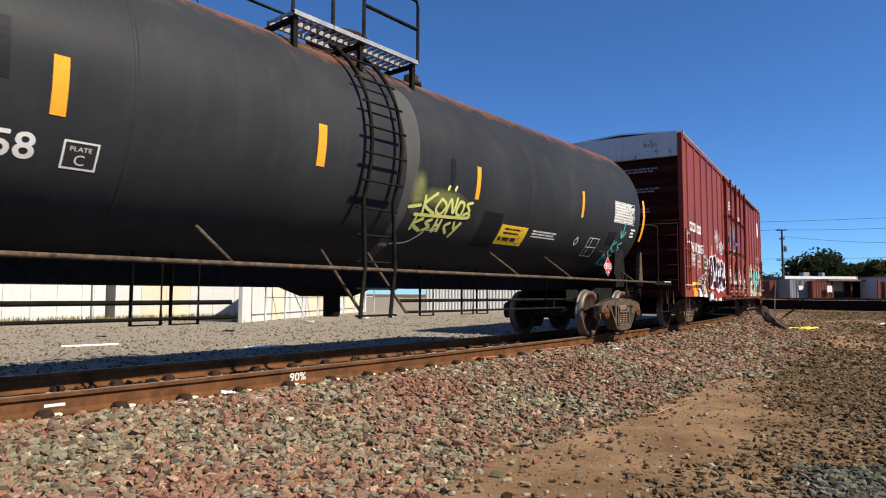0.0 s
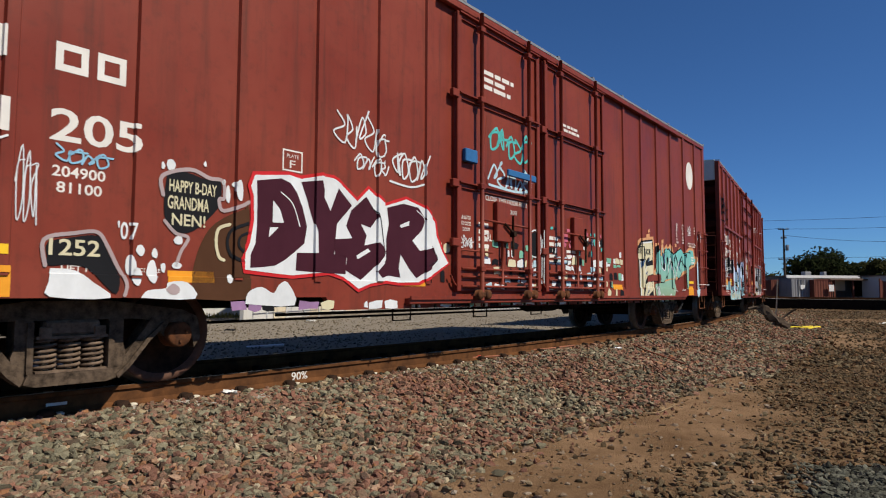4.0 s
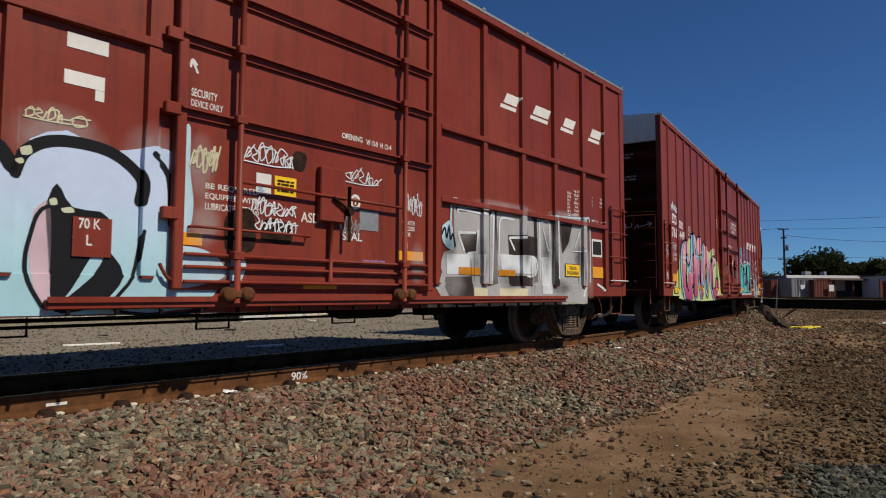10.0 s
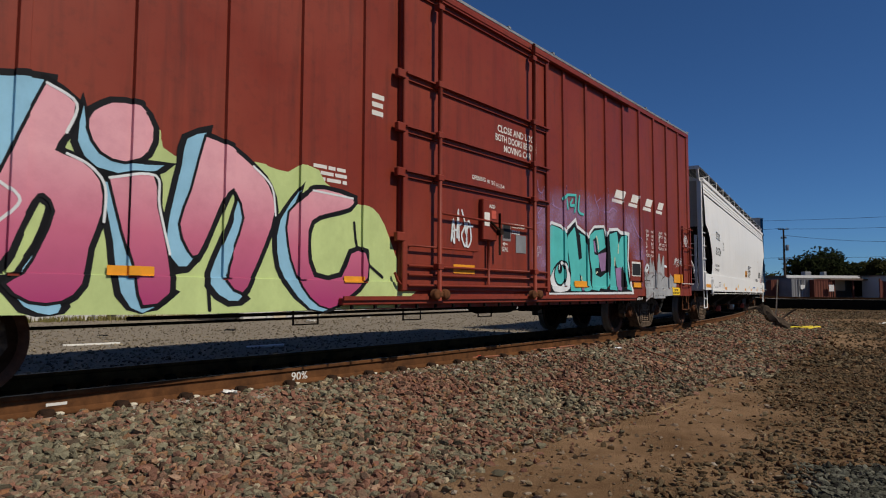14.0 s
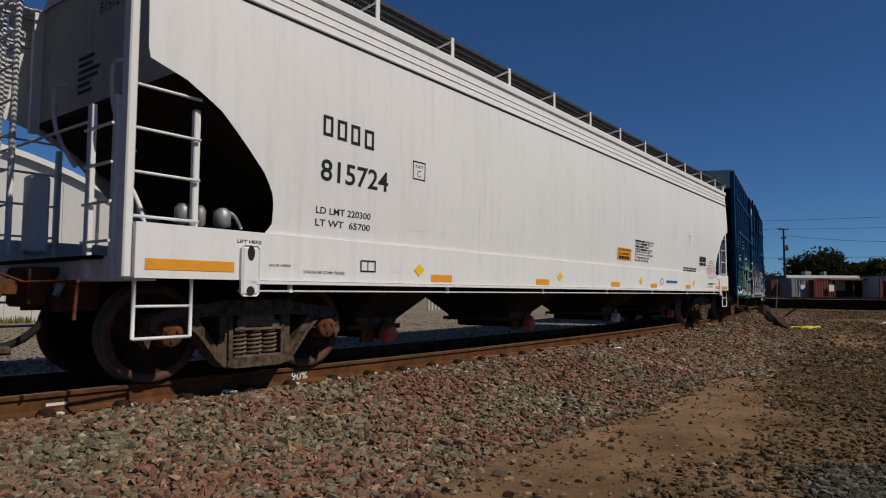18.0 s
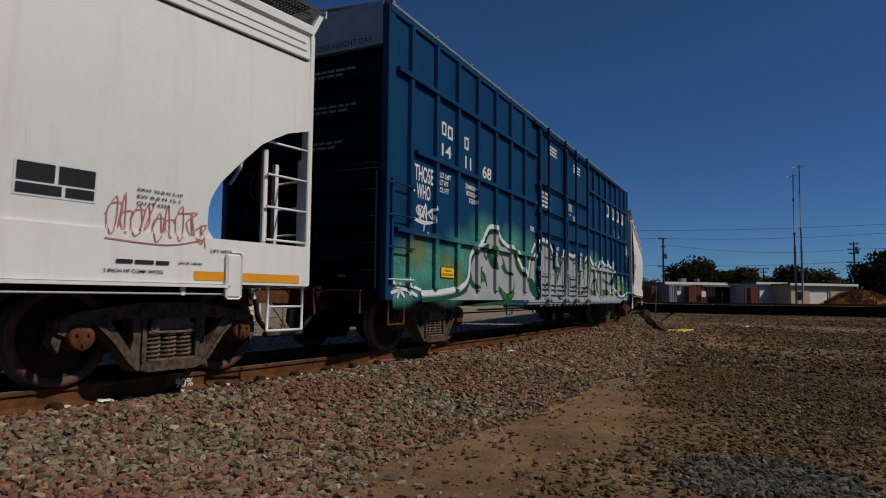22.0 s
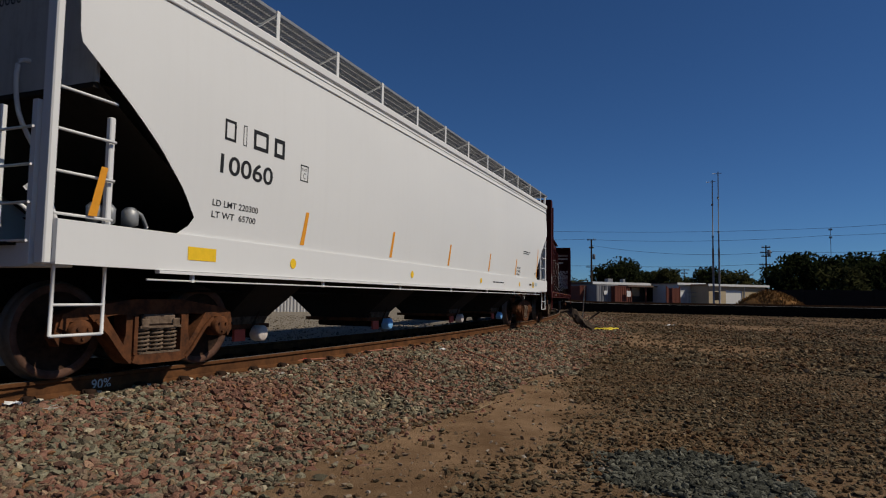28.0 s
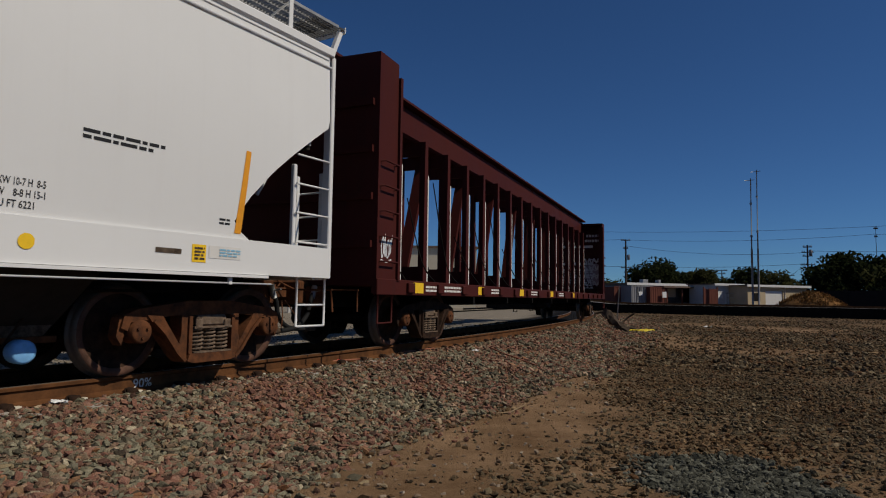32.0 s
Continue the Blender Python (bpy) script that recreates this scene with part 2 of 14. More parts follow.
def lathe(bm, prof, n=32, axis="y", at=(0, 0, 0), closed=True):
    """Turn a profile of (radius, height) about an axis."""
    rings = []
    for r, h in prof:
        ring = []
        for k in range(n):
            t = 2 * math.pi * k / n
            c, s = r * math.cos(t), r * math.sin(t)
            v = {"y": (c, h, s), "x": (h, c, s), "z": (c, s, h)}[axis]
            ring.append(bm.verts.new(Vector(at) + Vector(v)))
        rings.append(ring)
    for q, w in zip(rings, rings[1:]):
        for k in range(n):
            bm.faces.new((q[k], q[(k + 1) % n], w[(k + 1) % n], w[k])).smooth = True
    if closed:
        bm.faces.new(rings[0]), bm.faces.new(rings[-1][::-1])


def prism(bm, outline, y0, y1):
    """An outline in x and z with a thickness in y."""
    a = [bm.verts.new((x, y0, z)) for x, z in outline]
    b = [bm.verts.new((x, y1, z)) for x, z in outline]
    n = len(a)
    bm.faces.new(a), bm.faces.new(b[::-1])
    for k in range(n):
        bm.faces.new((a[k], b[k], b[(k + 1) % n], a[(k + 1) % n]))
    bmesh.ops.recalc_face_normals(bm, faces=bm.faces[:])


def prismed(outline, y0, y1):
    bm = bmesh.new()
    prism(bm, outline, y0, y1)
    return bm


def loft(bm, sections, close=False):
    """Skin rows of points."""
    rows = [[bm.verts.new(p) for p in s] for s in sections]
    for a, b in zip(rows, rows[1:]):
        n = len(a)
        for k in range(n if close else n - 1):
            bm.faces.new((a[k], a[(k + 1) % n], b[(k + 1) % n], b[k]))
    return rows


# ---------------------------------------------------------------- lettering and aerosol paint on car sides
_fonts = {}


def letters(text, size=1.0, fat=0.0, wide=1.0):
    """Flat letters as points and faces; the left end of the base line at 0."""
    key = (text, fat)
    if key not in _fonts:
        cu = bpy.data.curves.new("letters", "FONT")
        cu.body, cu.offset, cu.resolution_u = text, fat, 3
        ob = bpy.data.objects.new("letters", cu)
        me = ob.to_mesh()
        _fonts[key] = ([tuple(v.co) for v in me.vertices], [tuple(p.vertices) for p in me.polygons])
        ob.to_mesh_clear()
        bpy.data.objects.remove(ob)
        bpy.data.curves.remove(cu)
    vs, fs = _fonts[key]
    return [(x * size * wide, y * size) for x, y, _ in vs], fs


def text_on(bm, text, x, z, size, fat=0.0, wide=1.0, slant=0.0, turn=0.0, drop=0.0):
    """Letters in the plane of x and z."""
    vs, fs = letters(text, size, fat, wide)
    c, s = math.cos(radians(turn)), math.sin(radians(turn))
    new_v = [bm.verts.new((x + a * c - b * s + slant * b, 0, z + a * s + b * c - drop * a)) for a, b in vs]
    for f in fs:
        try:
            bm.faces.new([new_v[i] for i in f])
        except ValueError:
            pass


def bars_on(bm, x, z, w, h, rows, fill=0.85, rng=random):
    """Writing too small to read: plain bars."""
    step = h / rows
    for i in range(rows):
        a = x
        while a < x + w * (0.75 + 0.25 * rng.random()):
            b = min(x + w, a + step * (0.9 + 2.2 * rng.random()))
            z0 = z + h - (i + 1) * step + step * 0.2
            quad(bm, a, z0, b, z0 + step * 0.58)
            a = b + step * 0.35


def quad(bm, x0, z0, x1, z1):
    bm.faces.new([bm.verts.new(p) for p in ((x0, 0, z0), (x1, 0, z0), (x1, 0, z1), (x0, 0, z1))])


def ring_on(bm, x0, z0, x1, z1, w):
    quad(bm, x0, z0, x1, z0 + w), quad(bm, x0, z1 - w, x1, z1), quad(bm, x0, z0 + w, x0 + w, z1 - w), quad(bm, x1 - w, z0 + w, x1, z1 - w)


def smooth_line(pts, per=6):
    """A curve through the points."""
    out = []
    n = len(pts)
    for i in range(n - 1):
        p0, p1, p2, p3 = (pts[max(0, min(n - 1, j))] for j in (i - 1, i, i + 1, i + 2))
        for k in range(per):
            t = k / per
            out.append(tuple(0.5 * (2 * b + (c - a) * t + (2 * a - 5 * b + 4 * c - d) * t * t + (3 * b - a - 3 * c + d) * t**3)
                             for a, b, c, d in zip(p0, p1, p2, p3)))
    out.append(tuple(pts[-1]))
    return out


def stroke(bm, pts, w, per=6, taper=0.0):
    """A painted line of width w through the points, with round ends."""
    line = smooth_line(pts, per) if len(pts) > 2 else [tuple(p) for p in pts]
    left, right = [], []
    n = len(line)
    for i, p in enumerate(line):
        a, b = line[max(0, i - 1)], line[min(n - 1, i + 1)]
        d = Vector((b[0] - a[0], b[1] - a[1]))
        d = d.normalized() if d.length > 1e-9 else Vector((1, 0))
        r = w / 2 * (1 - taper * abs(2 * i / max(1, n - 1) - 1))
        left.append(bm.verts.new((p[0] - d.y * r, 0, p[1] + d.x * r)))
        right.append(bm.verts.new((p[0] + d.y * r, 0, p[1] - d.x * r)))
    for i in range(n - 1):
        bm.faces.new((right[i], right[i + 1], left[i + 1], left[i]))
    if not taper:
        for p, q, a, b in ((line[0], line[1], left[0], right[0]), (line[-1], line[-2], right[-1], left[-1])):
            t = math.atan2(a.co.z - p[1], a.co.x - p[0])
            bm.faces.new([a] + [bm.verts.new((p[0] + w / 2 * math.cos(t + math.pi * k / 6), 0, p[1] + w / 2 * math.sin(t + math.pi * k / 6))) for k in range(1, 6)] + [b])


def disc(bm, x, z, r, n=14, sz=1.0):
    bm.faces.new([bm.verts.new((x + r * math.cos(2 * math.pi * k / n), 0, z + r * sz * math.sin(2 * math.pi * k / n))) for k in range(n)])


def patch(bm, pts, per=4, shut=True):
    """A filled shape with a soft outline."""
    line = smooth_line(list(pts) + [pts[0]], per)[:-1] if shut and per > 1 else list(pts)
    bm.faces.new([bm.verts.new((x, 0, z)) for x, z in line])


def islands(bm):
    """The loose pieces of a mesh, as lists of points."""
    seen, out = set(), []
    for v in bm.verts:
        if v in seen:
            continue
        heap, todo = [], [v]
        seen.add(v)
        while todo:
            p = todo.pop()
            heap.append(p)
            for e in p.link_edges:
                q = e.other_vert(p)
                if q not in seen:
                    seen.add(q)
                    todo.append(q)
        out.append(heap)
    return out


class Side:
    """A car's side towards the camera: how far it stands out at x and z, so that paint lies on panels, posts and curved shells alike."""

    def __init__(self, y, posts=(), width=0.1, depth=0.03, curve=None, rows=(), sill=None, rails=()):
        self.y, self.posts, self.half, self.depth, self.curve, self.rows = y, list(posts), width / 2, depth, curve, list(rows)
        self.sill, self.rails = sill, list(rails)
        if sill:
            self.rows += [sill[0] - 0.002, sill[0] + 0.002]
        for z0, z1, a, b, d in self.rails:
            self.rows += [z0 - 0.002, z0 + 0.002, z1 - 0.002, z1 + 0.002]

    def out(self, x, z):
        if self.curve:
            return -self.curve(z)
        if self.sill and z < self.sill[0]:
            return self.sill[1]
        for z0, z1, a, b, d in self.rails:
            if z0 < z < z1 and a < x < b:
                return d
        return self.y - (self.depth if any(abs(x - p) < self.half for p in self.posts) else 0.0)

    def lay(self, name, bm, material, parent, lift=1, label=""):
        """Paint on the side; strokes and letters large enough to pick apart become parts of their own."""
        if not bm.verts:
            bm.free()
            return None
        heaps = islands(bm)
        big = [h for h in heaps if max(max(v.co.x for v in h) - min(v.co.x for v in h), max(v.co.z for v in h) - min(v.co.z for v in h)) > 0.11]
        if 2 <= len(heaps) <= 60 and len(big) * 2 >= len(heaps) and name not in ("plate_mark", "data_table", "card_board"):
            for h in heaps:
                one, made = bmesh.new(), {}
                for v in h:
                    made[v] = one.verts.new(v.co)
                for f in {f for v in h for f in v.link_faces}:
                    one.faces.new([made[v] for v in f.verts])
                ob = self.lay(name, one, material, parent, lift, label)
            bm.free()
            return ob
        many = len(heaps) > 1
        bm.normal_update()
        bmesh.ops.triangulate(bm, faces=bm.faces[:])
        cuts = []
        lo, hi = min(v.co.x for v in bm.verts), max(v.co.x for v in bm.verts)
        for p in self.posts:
            cuts += [(e, 0) for e in (p - self.half - 0.003, p - self.half + 0.001, p + self.half - 0.001, p + self.half + 0.003) if lo < e < hi]
        zl, zh = min(v.co.z for v in bm.verts), max(v.co.z for v in bm.verts)
        cuts += [(e, 1) for e in self.rows if zl < e < zh]
        for e, k in cuts:
            bmesh.ops.bisect_plane(bm, geom=bm.verts[:] + bm.edges[:] + bm.faces[:], plane_co=(0, 0, e) if k else (e, 0, 0), plane_no=(0, 0, 1) if k else (1, 0, 0), dist=1e-5)
        for v in bm.verts:
            v.co.y = self.out(v.co.x, v.co.z) - 0.0022 * lift
        for f in bm.faces:
            f.normal_update()
            if f.normal.y > 0:
                f.normal_flip()
        ob = part(name, bm, material, parent, label)
        return tagged(ob, kind="stuff") if many else ob


def fit_text(bm, text, x0, z0, x1, z1, fat=0.0, slant=0.0, turn=0.0):
    """Letters that fill the box; fat letters grow past it."""
    vs, fs = letters(text, 1.0, fat)
    raw, _ = letters(text, 1.0, 0.0)
    ax, bx = min(v[0] for v in raw), max(v[0] for v in raw)
    az, bz = min(v[1] for v in raw), max(v[1] for v in raw)
    cx, cz, c, s = (x0 + x1) / 2, (z0 + z1) / 2, math.cos(radians(turn)), math.sin(radians(turn))
    made = []
    for a, b in vs:
        x, z = x0 + (a - ax) / (bx - ax) * (x1 - x0), z0 + (b - az) / (bz - az) * (z1 - z0)
        x += slant * (z - cz)
        made.append(bm.verts.new((cx + (x - cx) * c - (z - cz) * s, 0, cz + (x - cx) * s + (z - cz) * c)))
    for f in fs:
        try:
            bm.faces.new([made[i] for i in f])
        except ValueError:
            pass


def mist(bm, x, z, rx, rz, n=18):
    """A soft cloud of spray: full in the middle, nothing at the rim."""
    lay = bm.verts.layers.float_color.get("fade") or bm.verts.layers.float_color.new("fade")
    mid = bm.verts.new((x, 0, z))
    mid[lay] = (1, 1, 1, 1)
    last = None
    for r, f in ((0.45, 0.75), (0.75, 0.3), (1.0, 0.0)):
        ring = []
        for k in range(n):
            t = 2 * math.pi * k / n
            v = bm.verts.new((x + rx * r * math.cos(t), 0, z + rz * r * math.sin(t)))
            v[lay] = (f, f, f, 1)
            ring.append(v)
        for k in range(n):
            if last is None:
                bm.faces.new((mid, ring[k], ring[(k + 1) % n]))
            else:
                bm.faces.new((last[k], ring[k], ring[(k + 1) % n], last[(k + 1) % n]))
        last = ring


def misty(name, col, thick=0.9):
    """Thin overspray that lets the paint below show through."""
    m, nt, b, co = start(name)
    at = nt.nodes.new("ShaderNodeVertexColor")
    at.layer_name = "fade"
    f = noise_of(nt, co, 5.0, 8, 0.7)
    mul = nt.nodes.new("ShaderNodeMath")
    mul.operation, mul.use_clamp = "MULTIPLY", True
    nt.links.new(at.outputs[0], mul.inputs[0])
    nt.links.new(ramp(nt, f, [(0.3, (thick * 0.35,) * 3), (0.7, (thick,) * 3)]), mul.inputs[1])
    nt.links.new(mul.outputs[0], b.inputs["Alpha"])
    b.inputs["Base Color"].default_value = (*col, 1)
    b.inputs["Roughness"].default_value = 0.6
    return m
# ---------------------------------------------------------------- rolling stock: trucks, couplers, underframes
WHEEL_R, AXLE_HALF = 0.457, 0.889
WHEELSETS = []                      # (wheelset, its place in the truck)
CARS = []                           # (car, place of its middle in the train at the start, half the distance of its trucks)
_shared = {}


def share(key, make):
    """Meshes that all the cars use."""
    if key not in _shared:
        bm = make()
        me = bpy.data.meshes.new(key)
        bm.to_mesh(me)
        bm.free()
        _shared[key] = me
    return _shared[key]


def shared_part(name, key, make, material, parent, m=None, label=""):
    me = share(key, make)
    if not me.materials:
        me.materials.append(material)
    ob = new(name, me)
    ob.parent = parent
    if m is not None:
        ob.matrix_basis = m
    if label:
        tagged(ob, label)
    return ob


def make_wheel():
    bm = bmesh.new()
    lathe(bm, [(0.075, -0.09), (0.13, -0.09), (0.15, -0.045), (0.30, -0.02), (0.375, -0.045), (0.395, -0.07), (0.452, -0.07),
               (0.457, 0.02), (0.463, 0.045), (0.487, 0.055), (0.484, 0.072), (0.395, 0.072), (0.375, 0.04), (0.30, 0.02), (0.15, 0.05), (0.13, 0.09), (0.075, 0.09)], 40)
    return bm


def make_axle():
    bm = bmesh.new()
    lathe(bm, [(0.07, -1.07), (0.075, -0.9), (0.095, -0.82), (0.095, -0.66), (0.08, -0.3), (0.08, 0.3), (0.095, 0.66), (0.095, 0.82), (0.075, 0.9), (0.07, 1.07)], 16)
    return bm


def make_wheelset():
    """Axle and two wheels, pressed into one piece."""
    bm = make_axle()
    for q in (-1, 1):
        b2 = make_wheel()
        made = {v: bm.verts.new((v.co.x, q * (0.762 - v.co.y), v.co.z)) for v in b2.verts}
        for f in b2.faces:
            g = bm.faces.new([made[v] for v in f.verts])
            g.smooth = True
            if min(math.hypot(v.co.x, v.co.z) for v in f.verts) > 0.45:
                g.material_index = 1        # worn bright by the rail
            elif min(math.hypot(v.co.x, v.co.z) for v in f.verts) > 0.37:
                g.material_index = 2        # lighter rust paints sunlight on the rim
        b2.free()
    bmesh.ops.recalc_face_normals(bm, faces=bm.faces[:])
    return bm


def make_side_frame():
    """Cast arch: box top chord, wide tapering arms down to the spring seat, pedestal jaws over the bearings."""
    bm = bmesh.new()
    y0, y1 = -0.085, 0.085
    top = [(-1.09, 0.50), (-1.06, 0.62), (-0.92, 0.68), (-0.62, 0.72), (-0.30, 0.765), (0.30, 0.765), (0.62, 0.72), (0.92, 0.68), (1.06, 0.62), (1.09, 0.50),
           (1.02, 0.47), (0.99, 0.55), (0.80, 0.57), (0.50, 0.61), (-0.50, 0.61), (-0.80, 0.57), (-0.99, 0.55), (-1.02, 0.47)]
    prism(bm, top, y0 - 0.01, y1)
    for s in (1, -1):
        flip = (lambda o: [(s * x, z) for x, z in o])
        prism(bm, flip([(0.275, 0.62), (0.275, 0.22), (0.24, 0.15), (0.28, 0.115), (0.36, 0.12), (0.42, 0.22), (0.42, 0.34), (0.40, 0.40), (0.40, 0.62)]), y0 - 0.025, y1 - 0.012)
        prism(bm, flip([(0.36, 0.118), (0.45, 0.20), (0.62, 0.42), (0.76, 0.55), (0.82, 0.62), (0.64, 0.62), (0.59, 0.54), (0.48, 0.39), (0.415, 0.30), (0.39, 0.20)]), y0 - 0.028, y1 - 0.014)
        # raised lips round the arm
        prism(bm, flip([(0.36, 0.118), (0.45, 0.20), (0.62, 0.42), (0.76, 0.55), (0.735, 0.575), (0.595, 0.445), (0.425, 0.225), (0.34, 0.15)]), y0 - 0.056, y0 - 0.0285)
        prism(bm, flip([(0.275, 0.60), (0.275, 0.22), (0.26, 0.17), (0.30, 0.165), (0.32, 0.22), (0.32, 0.60)]), y0 - 0.05, y0 - 0.0252)
        prism(bm, flip([(0.76, 0.64), (0.74, 0.47), (0.78, 0.44), (0.82, 0.60)]), y0 + 0.02, y1 - 0.02)
        prism(bm, flip([(1.09, 0.60), (1.12, 0.42), (1.06, 0.33), (1.04, 0.42), (1.02, 0.60)]), y0 + 0.02, y1 - 0.02)
    prism(bm, [(-0.31, 0.205), (0.31, 0.205), (0.34, 0.13), (0.26, 0.105), (-0.26, 0.105), (-0.34, 0.13)], y0 - 0.062, y1 + 0.03)
    return bm


def make_springs():
    """Three coils in the outer row, bent rod with gaps, on a plate; a bolster end above."""
    bm = bmesh.new()
    for cx in (-0.175, 0.0, 0.175):
        turns, n = 6, 10
        pts = [(cx + 0.075 * math.cos(2 * math.pi * k / n), -0.055 + 0.075 * math.sin(2 * math.pi * k / n), 0.222 + 0.245 * k / (turns * n)) for k in range(turns * n + 1)]
        rod(bm, pts, 0.0145, 6)
        rod(bm, [(cx, -0.055, 0.21), (cx, -0.055, 0.47)], 0.034, 8)
    box(bm, -0.262, 0.262, -0.15, 0.09, 0.205, 0.222), box(bm, -0.262, 0.262, -0.15, 0.09, 0.468, 0.49)
    box(bm, -0.21, 0.21, -0.13, 0.09, 0.492, 0.61, 0.02)
    for s in (1, -1):
        box(bm, s * 0.20 - 0.045, s * 0.20 + 0.045, -0.155, -0.131, 0.47, 0.565, 0.008)
    return bm


def make_bearing():
    bm = bmesh.new()
    lathe(bm, [(0.045, -0.16), (0.10, -0.16), (0.115, -0.145), (0.118, 0.03), (0.10, 0.06), (0.08, 0.06)], 20)
    for k in range(3):
        a = 2 * math.pi * k / 3 + 0.5
        lathe(bm, [(0.014, -0.178), (0.016, -0.155)], 6, "y", (0.06 * math.cos(a), 0, 0.06 * math.sin(a)))
    box(bm, -0.13, 0.13, -0.08, 0.08, 0.10, 0.17)
    return bm


def make_bolster():
    bm = bmesh.new()
    prism(bm, [(-0.22, 0.60), (0.22, 0.60), (0.22, 0.46), (-0.22, 0.46)], -1.12, 1.12)
    box(bm, -0.20, 0.20, -0.45, 0.45, 0.598, 0.69, 0.02)
    for s in (1, -1):
        rod(bm, [(s * 0.42, -0.70, 0.36), (s * 0.42, 0.70, 0.36)], 0.035)
        box(bm, s * 0.42 - 0.04, s * 0.42 + 0.06 , -0.80, -0.68, 0.28, 0.46)
        box(bm, s * 0.42 - 0.04, s * 0.42 + 0.06, 0.68, 0.80, 0.28, 0.46)
    return bm


def truck(car, x, turn, frame_mat=FRAME_GREY, cap_mat=RUST):
    t = shared_part("truck", "bolster", make_bolster, RUST_DARK, car, pose(x, 0, 0, 0, 0, turn), "four-wheel cast steel truck")
    for s in (-1, 1):
        ob = shared_part("side_frame", "side_frame_" + frame_mat.name, make_side_frame, frame_mat, t, pose(0, s * 1.04, 0, 0, 0, 0 if s < 0 else 180))
        shared_part("spring_nest", "springs", make_springs, SPRING, t, pose(0, s * 1.04, 0, 0, 0, 0 if s < 0 else 180))
        w = new("wheelset", share("wheelset", make_wheelset))
        if not w.data.materials:
            # dark plate and lighter rim put shade and sun into the wheel's colours
            w.data.materials.append(RUST_DARK)
            w.data.materials.append(WHEEL_TREAD)
            w.data.materials.append(WHEEL_RIM_LIT)
        w.parent = t
        w.matrix_basis = pose(s * AXLE_HALF, 0, WHEEL_R)
        WHEELSETS.append((w, s * AXLE_HALF))
        for q in (-1, 1):
            shared_part("bearing", "bearing_" + cap_mat.name, make_bearing, cap_mat, t, pose(s * AXLE_HALF, q * 1.02, WHEEL_R, 0, 0, 0 if q < 0 else 180))
    return t


def coupler(car, x, s, mat=RUST):
    """Drawbar, knuckle head, uncoupling lever and air hose at one end; s: the way it points."""
    bm = bmesh.new()
    box(bm, *sorted((x - s * 0.3, x + s * 0.62)), -0.075, 0.075, 0.80, 0.95, 0.015)
    prism(bm, [(x + s * a, b) for a, b in ((0.60, 0.76), (0.72, 0.74), (0.96, 0.74), (1.0, 0.80), (1.0, 0.95), (0.96, 1.01), (0.72, 1.01), (0.60, 0.99))], -0.13, 0.05)
    box(bm, *sorted((x + s * 0.70, x + s * 0.98)), 0.05, 0.16, 0.78, 0.97, 0.02)
    part("coupler", bm, mat, car, "rusty knuckle coupler")
    bm = bmesh.new()
    box(bm, *sorted((x - s * 0.02, x + s * 0.26)), -0.28, 0.28, 0.70, 1.06, 0.03)
    box(bm, *sorted((x - s * 0.3, x + s * 0.1)), -0.36, -0.30, 0.66, 0.98)
    box(bm, *sorted((x - s * 0.3, x + s * 0.1)), 0.30, 0.36, 0.66, 0.98)
    part("draft_pocket", bm, mat, car)
    bm = bmesh.new()
    rod(bm, smooth_line([(x + s * 0.10, -0.42, 0.86), (x + s * 0.16, -0.42, 0.74), (x + s * 0.24, -0.40, 0.52), (x + s * 0.50, -0.37, 0.37), (x + s * 1.04, -0.33, 0.34)], 6), 0.034, 10)
    part("air_hose", bm, RUBBER, car, "drooping black air hose")
    bm = bmesh.new()
    rod(bm, [(x + s * 0.30, -1.30, 0.92), (x + s * 0.30, -0.25, 0.92), (x + s * 0.55, -0.12, 1.04)], 0.014, 6)
    rod(bm, [(x + s * 0.30, -1.28, 0.92), (x + s * 0.32, -1.30, 0.62)], 0.014, 6)
    part("cut_lever", bm, mat, car)
    bm = bmesh.new()
    box(bm, *sorted((x + s * 0.84, x + s * 1.04)), -0.385, -0.275, 0.31, 0.385, 0.02)
    rod(bm, [(x + s * 0.80, -0.345, 0.345), (x + s * 0.88, -0.338, 0.345)], 0.043, 8)
    part("hose_coupling", bm, FRAME_GREY, car, "cast hose coupling")
    bm = rodded([(x + s * 0.05, -0.42, 0.98), (x + s * 0.09, -0.42, 0.86), (x + s * 0.12, -0.42, 0.80)], 0.042, 8)
    rod(bm, [(x + s * 0.08, -0.42, 0.90), (x + s * 0.10, -0.56, 0.92)], 0.014, 6)
    part("angle_cock", bm, GALV, car, "grey air valve with a handle")
    part("hose_chain", rodded(smooth_line([(x + s * 0.55, -0.20, 0.76), (x + s * 0.66, -0.30, 0.55), (x + s * 0.74, -0.345, 0.38)], 4), 0.009, 5), mat, car)


def ladder(car, x0, x1, z0, z1, n, y, mat, stiles=True, white_last=False, depth=0.07):
    bm = bmesh.new()
    if stiles:
        for x in (x0, x1):
            box(bm, x - 0.025, x + 0.025, y - depth * 0.5, y + 0.005, z0 - 0.05, z1 + 0.06)
        part("ladder_stile", bm, mat, car)
        bm = bmesh.new()
    for i in range(n):
        z = z0 + (z1 - z0) * i / max(1, n - 1)
        bm = bmesh.new()
        rod(bm, [(x0 - 0.03, y, z), (x0 - 0.03, y - depth, z), (x1 + 0.03, y - depth, z), (x1 + 0.03, y, z)], 0.012, 6)
        part("rung", bm, STENCIL if white_last and i == 0 else mat, car)


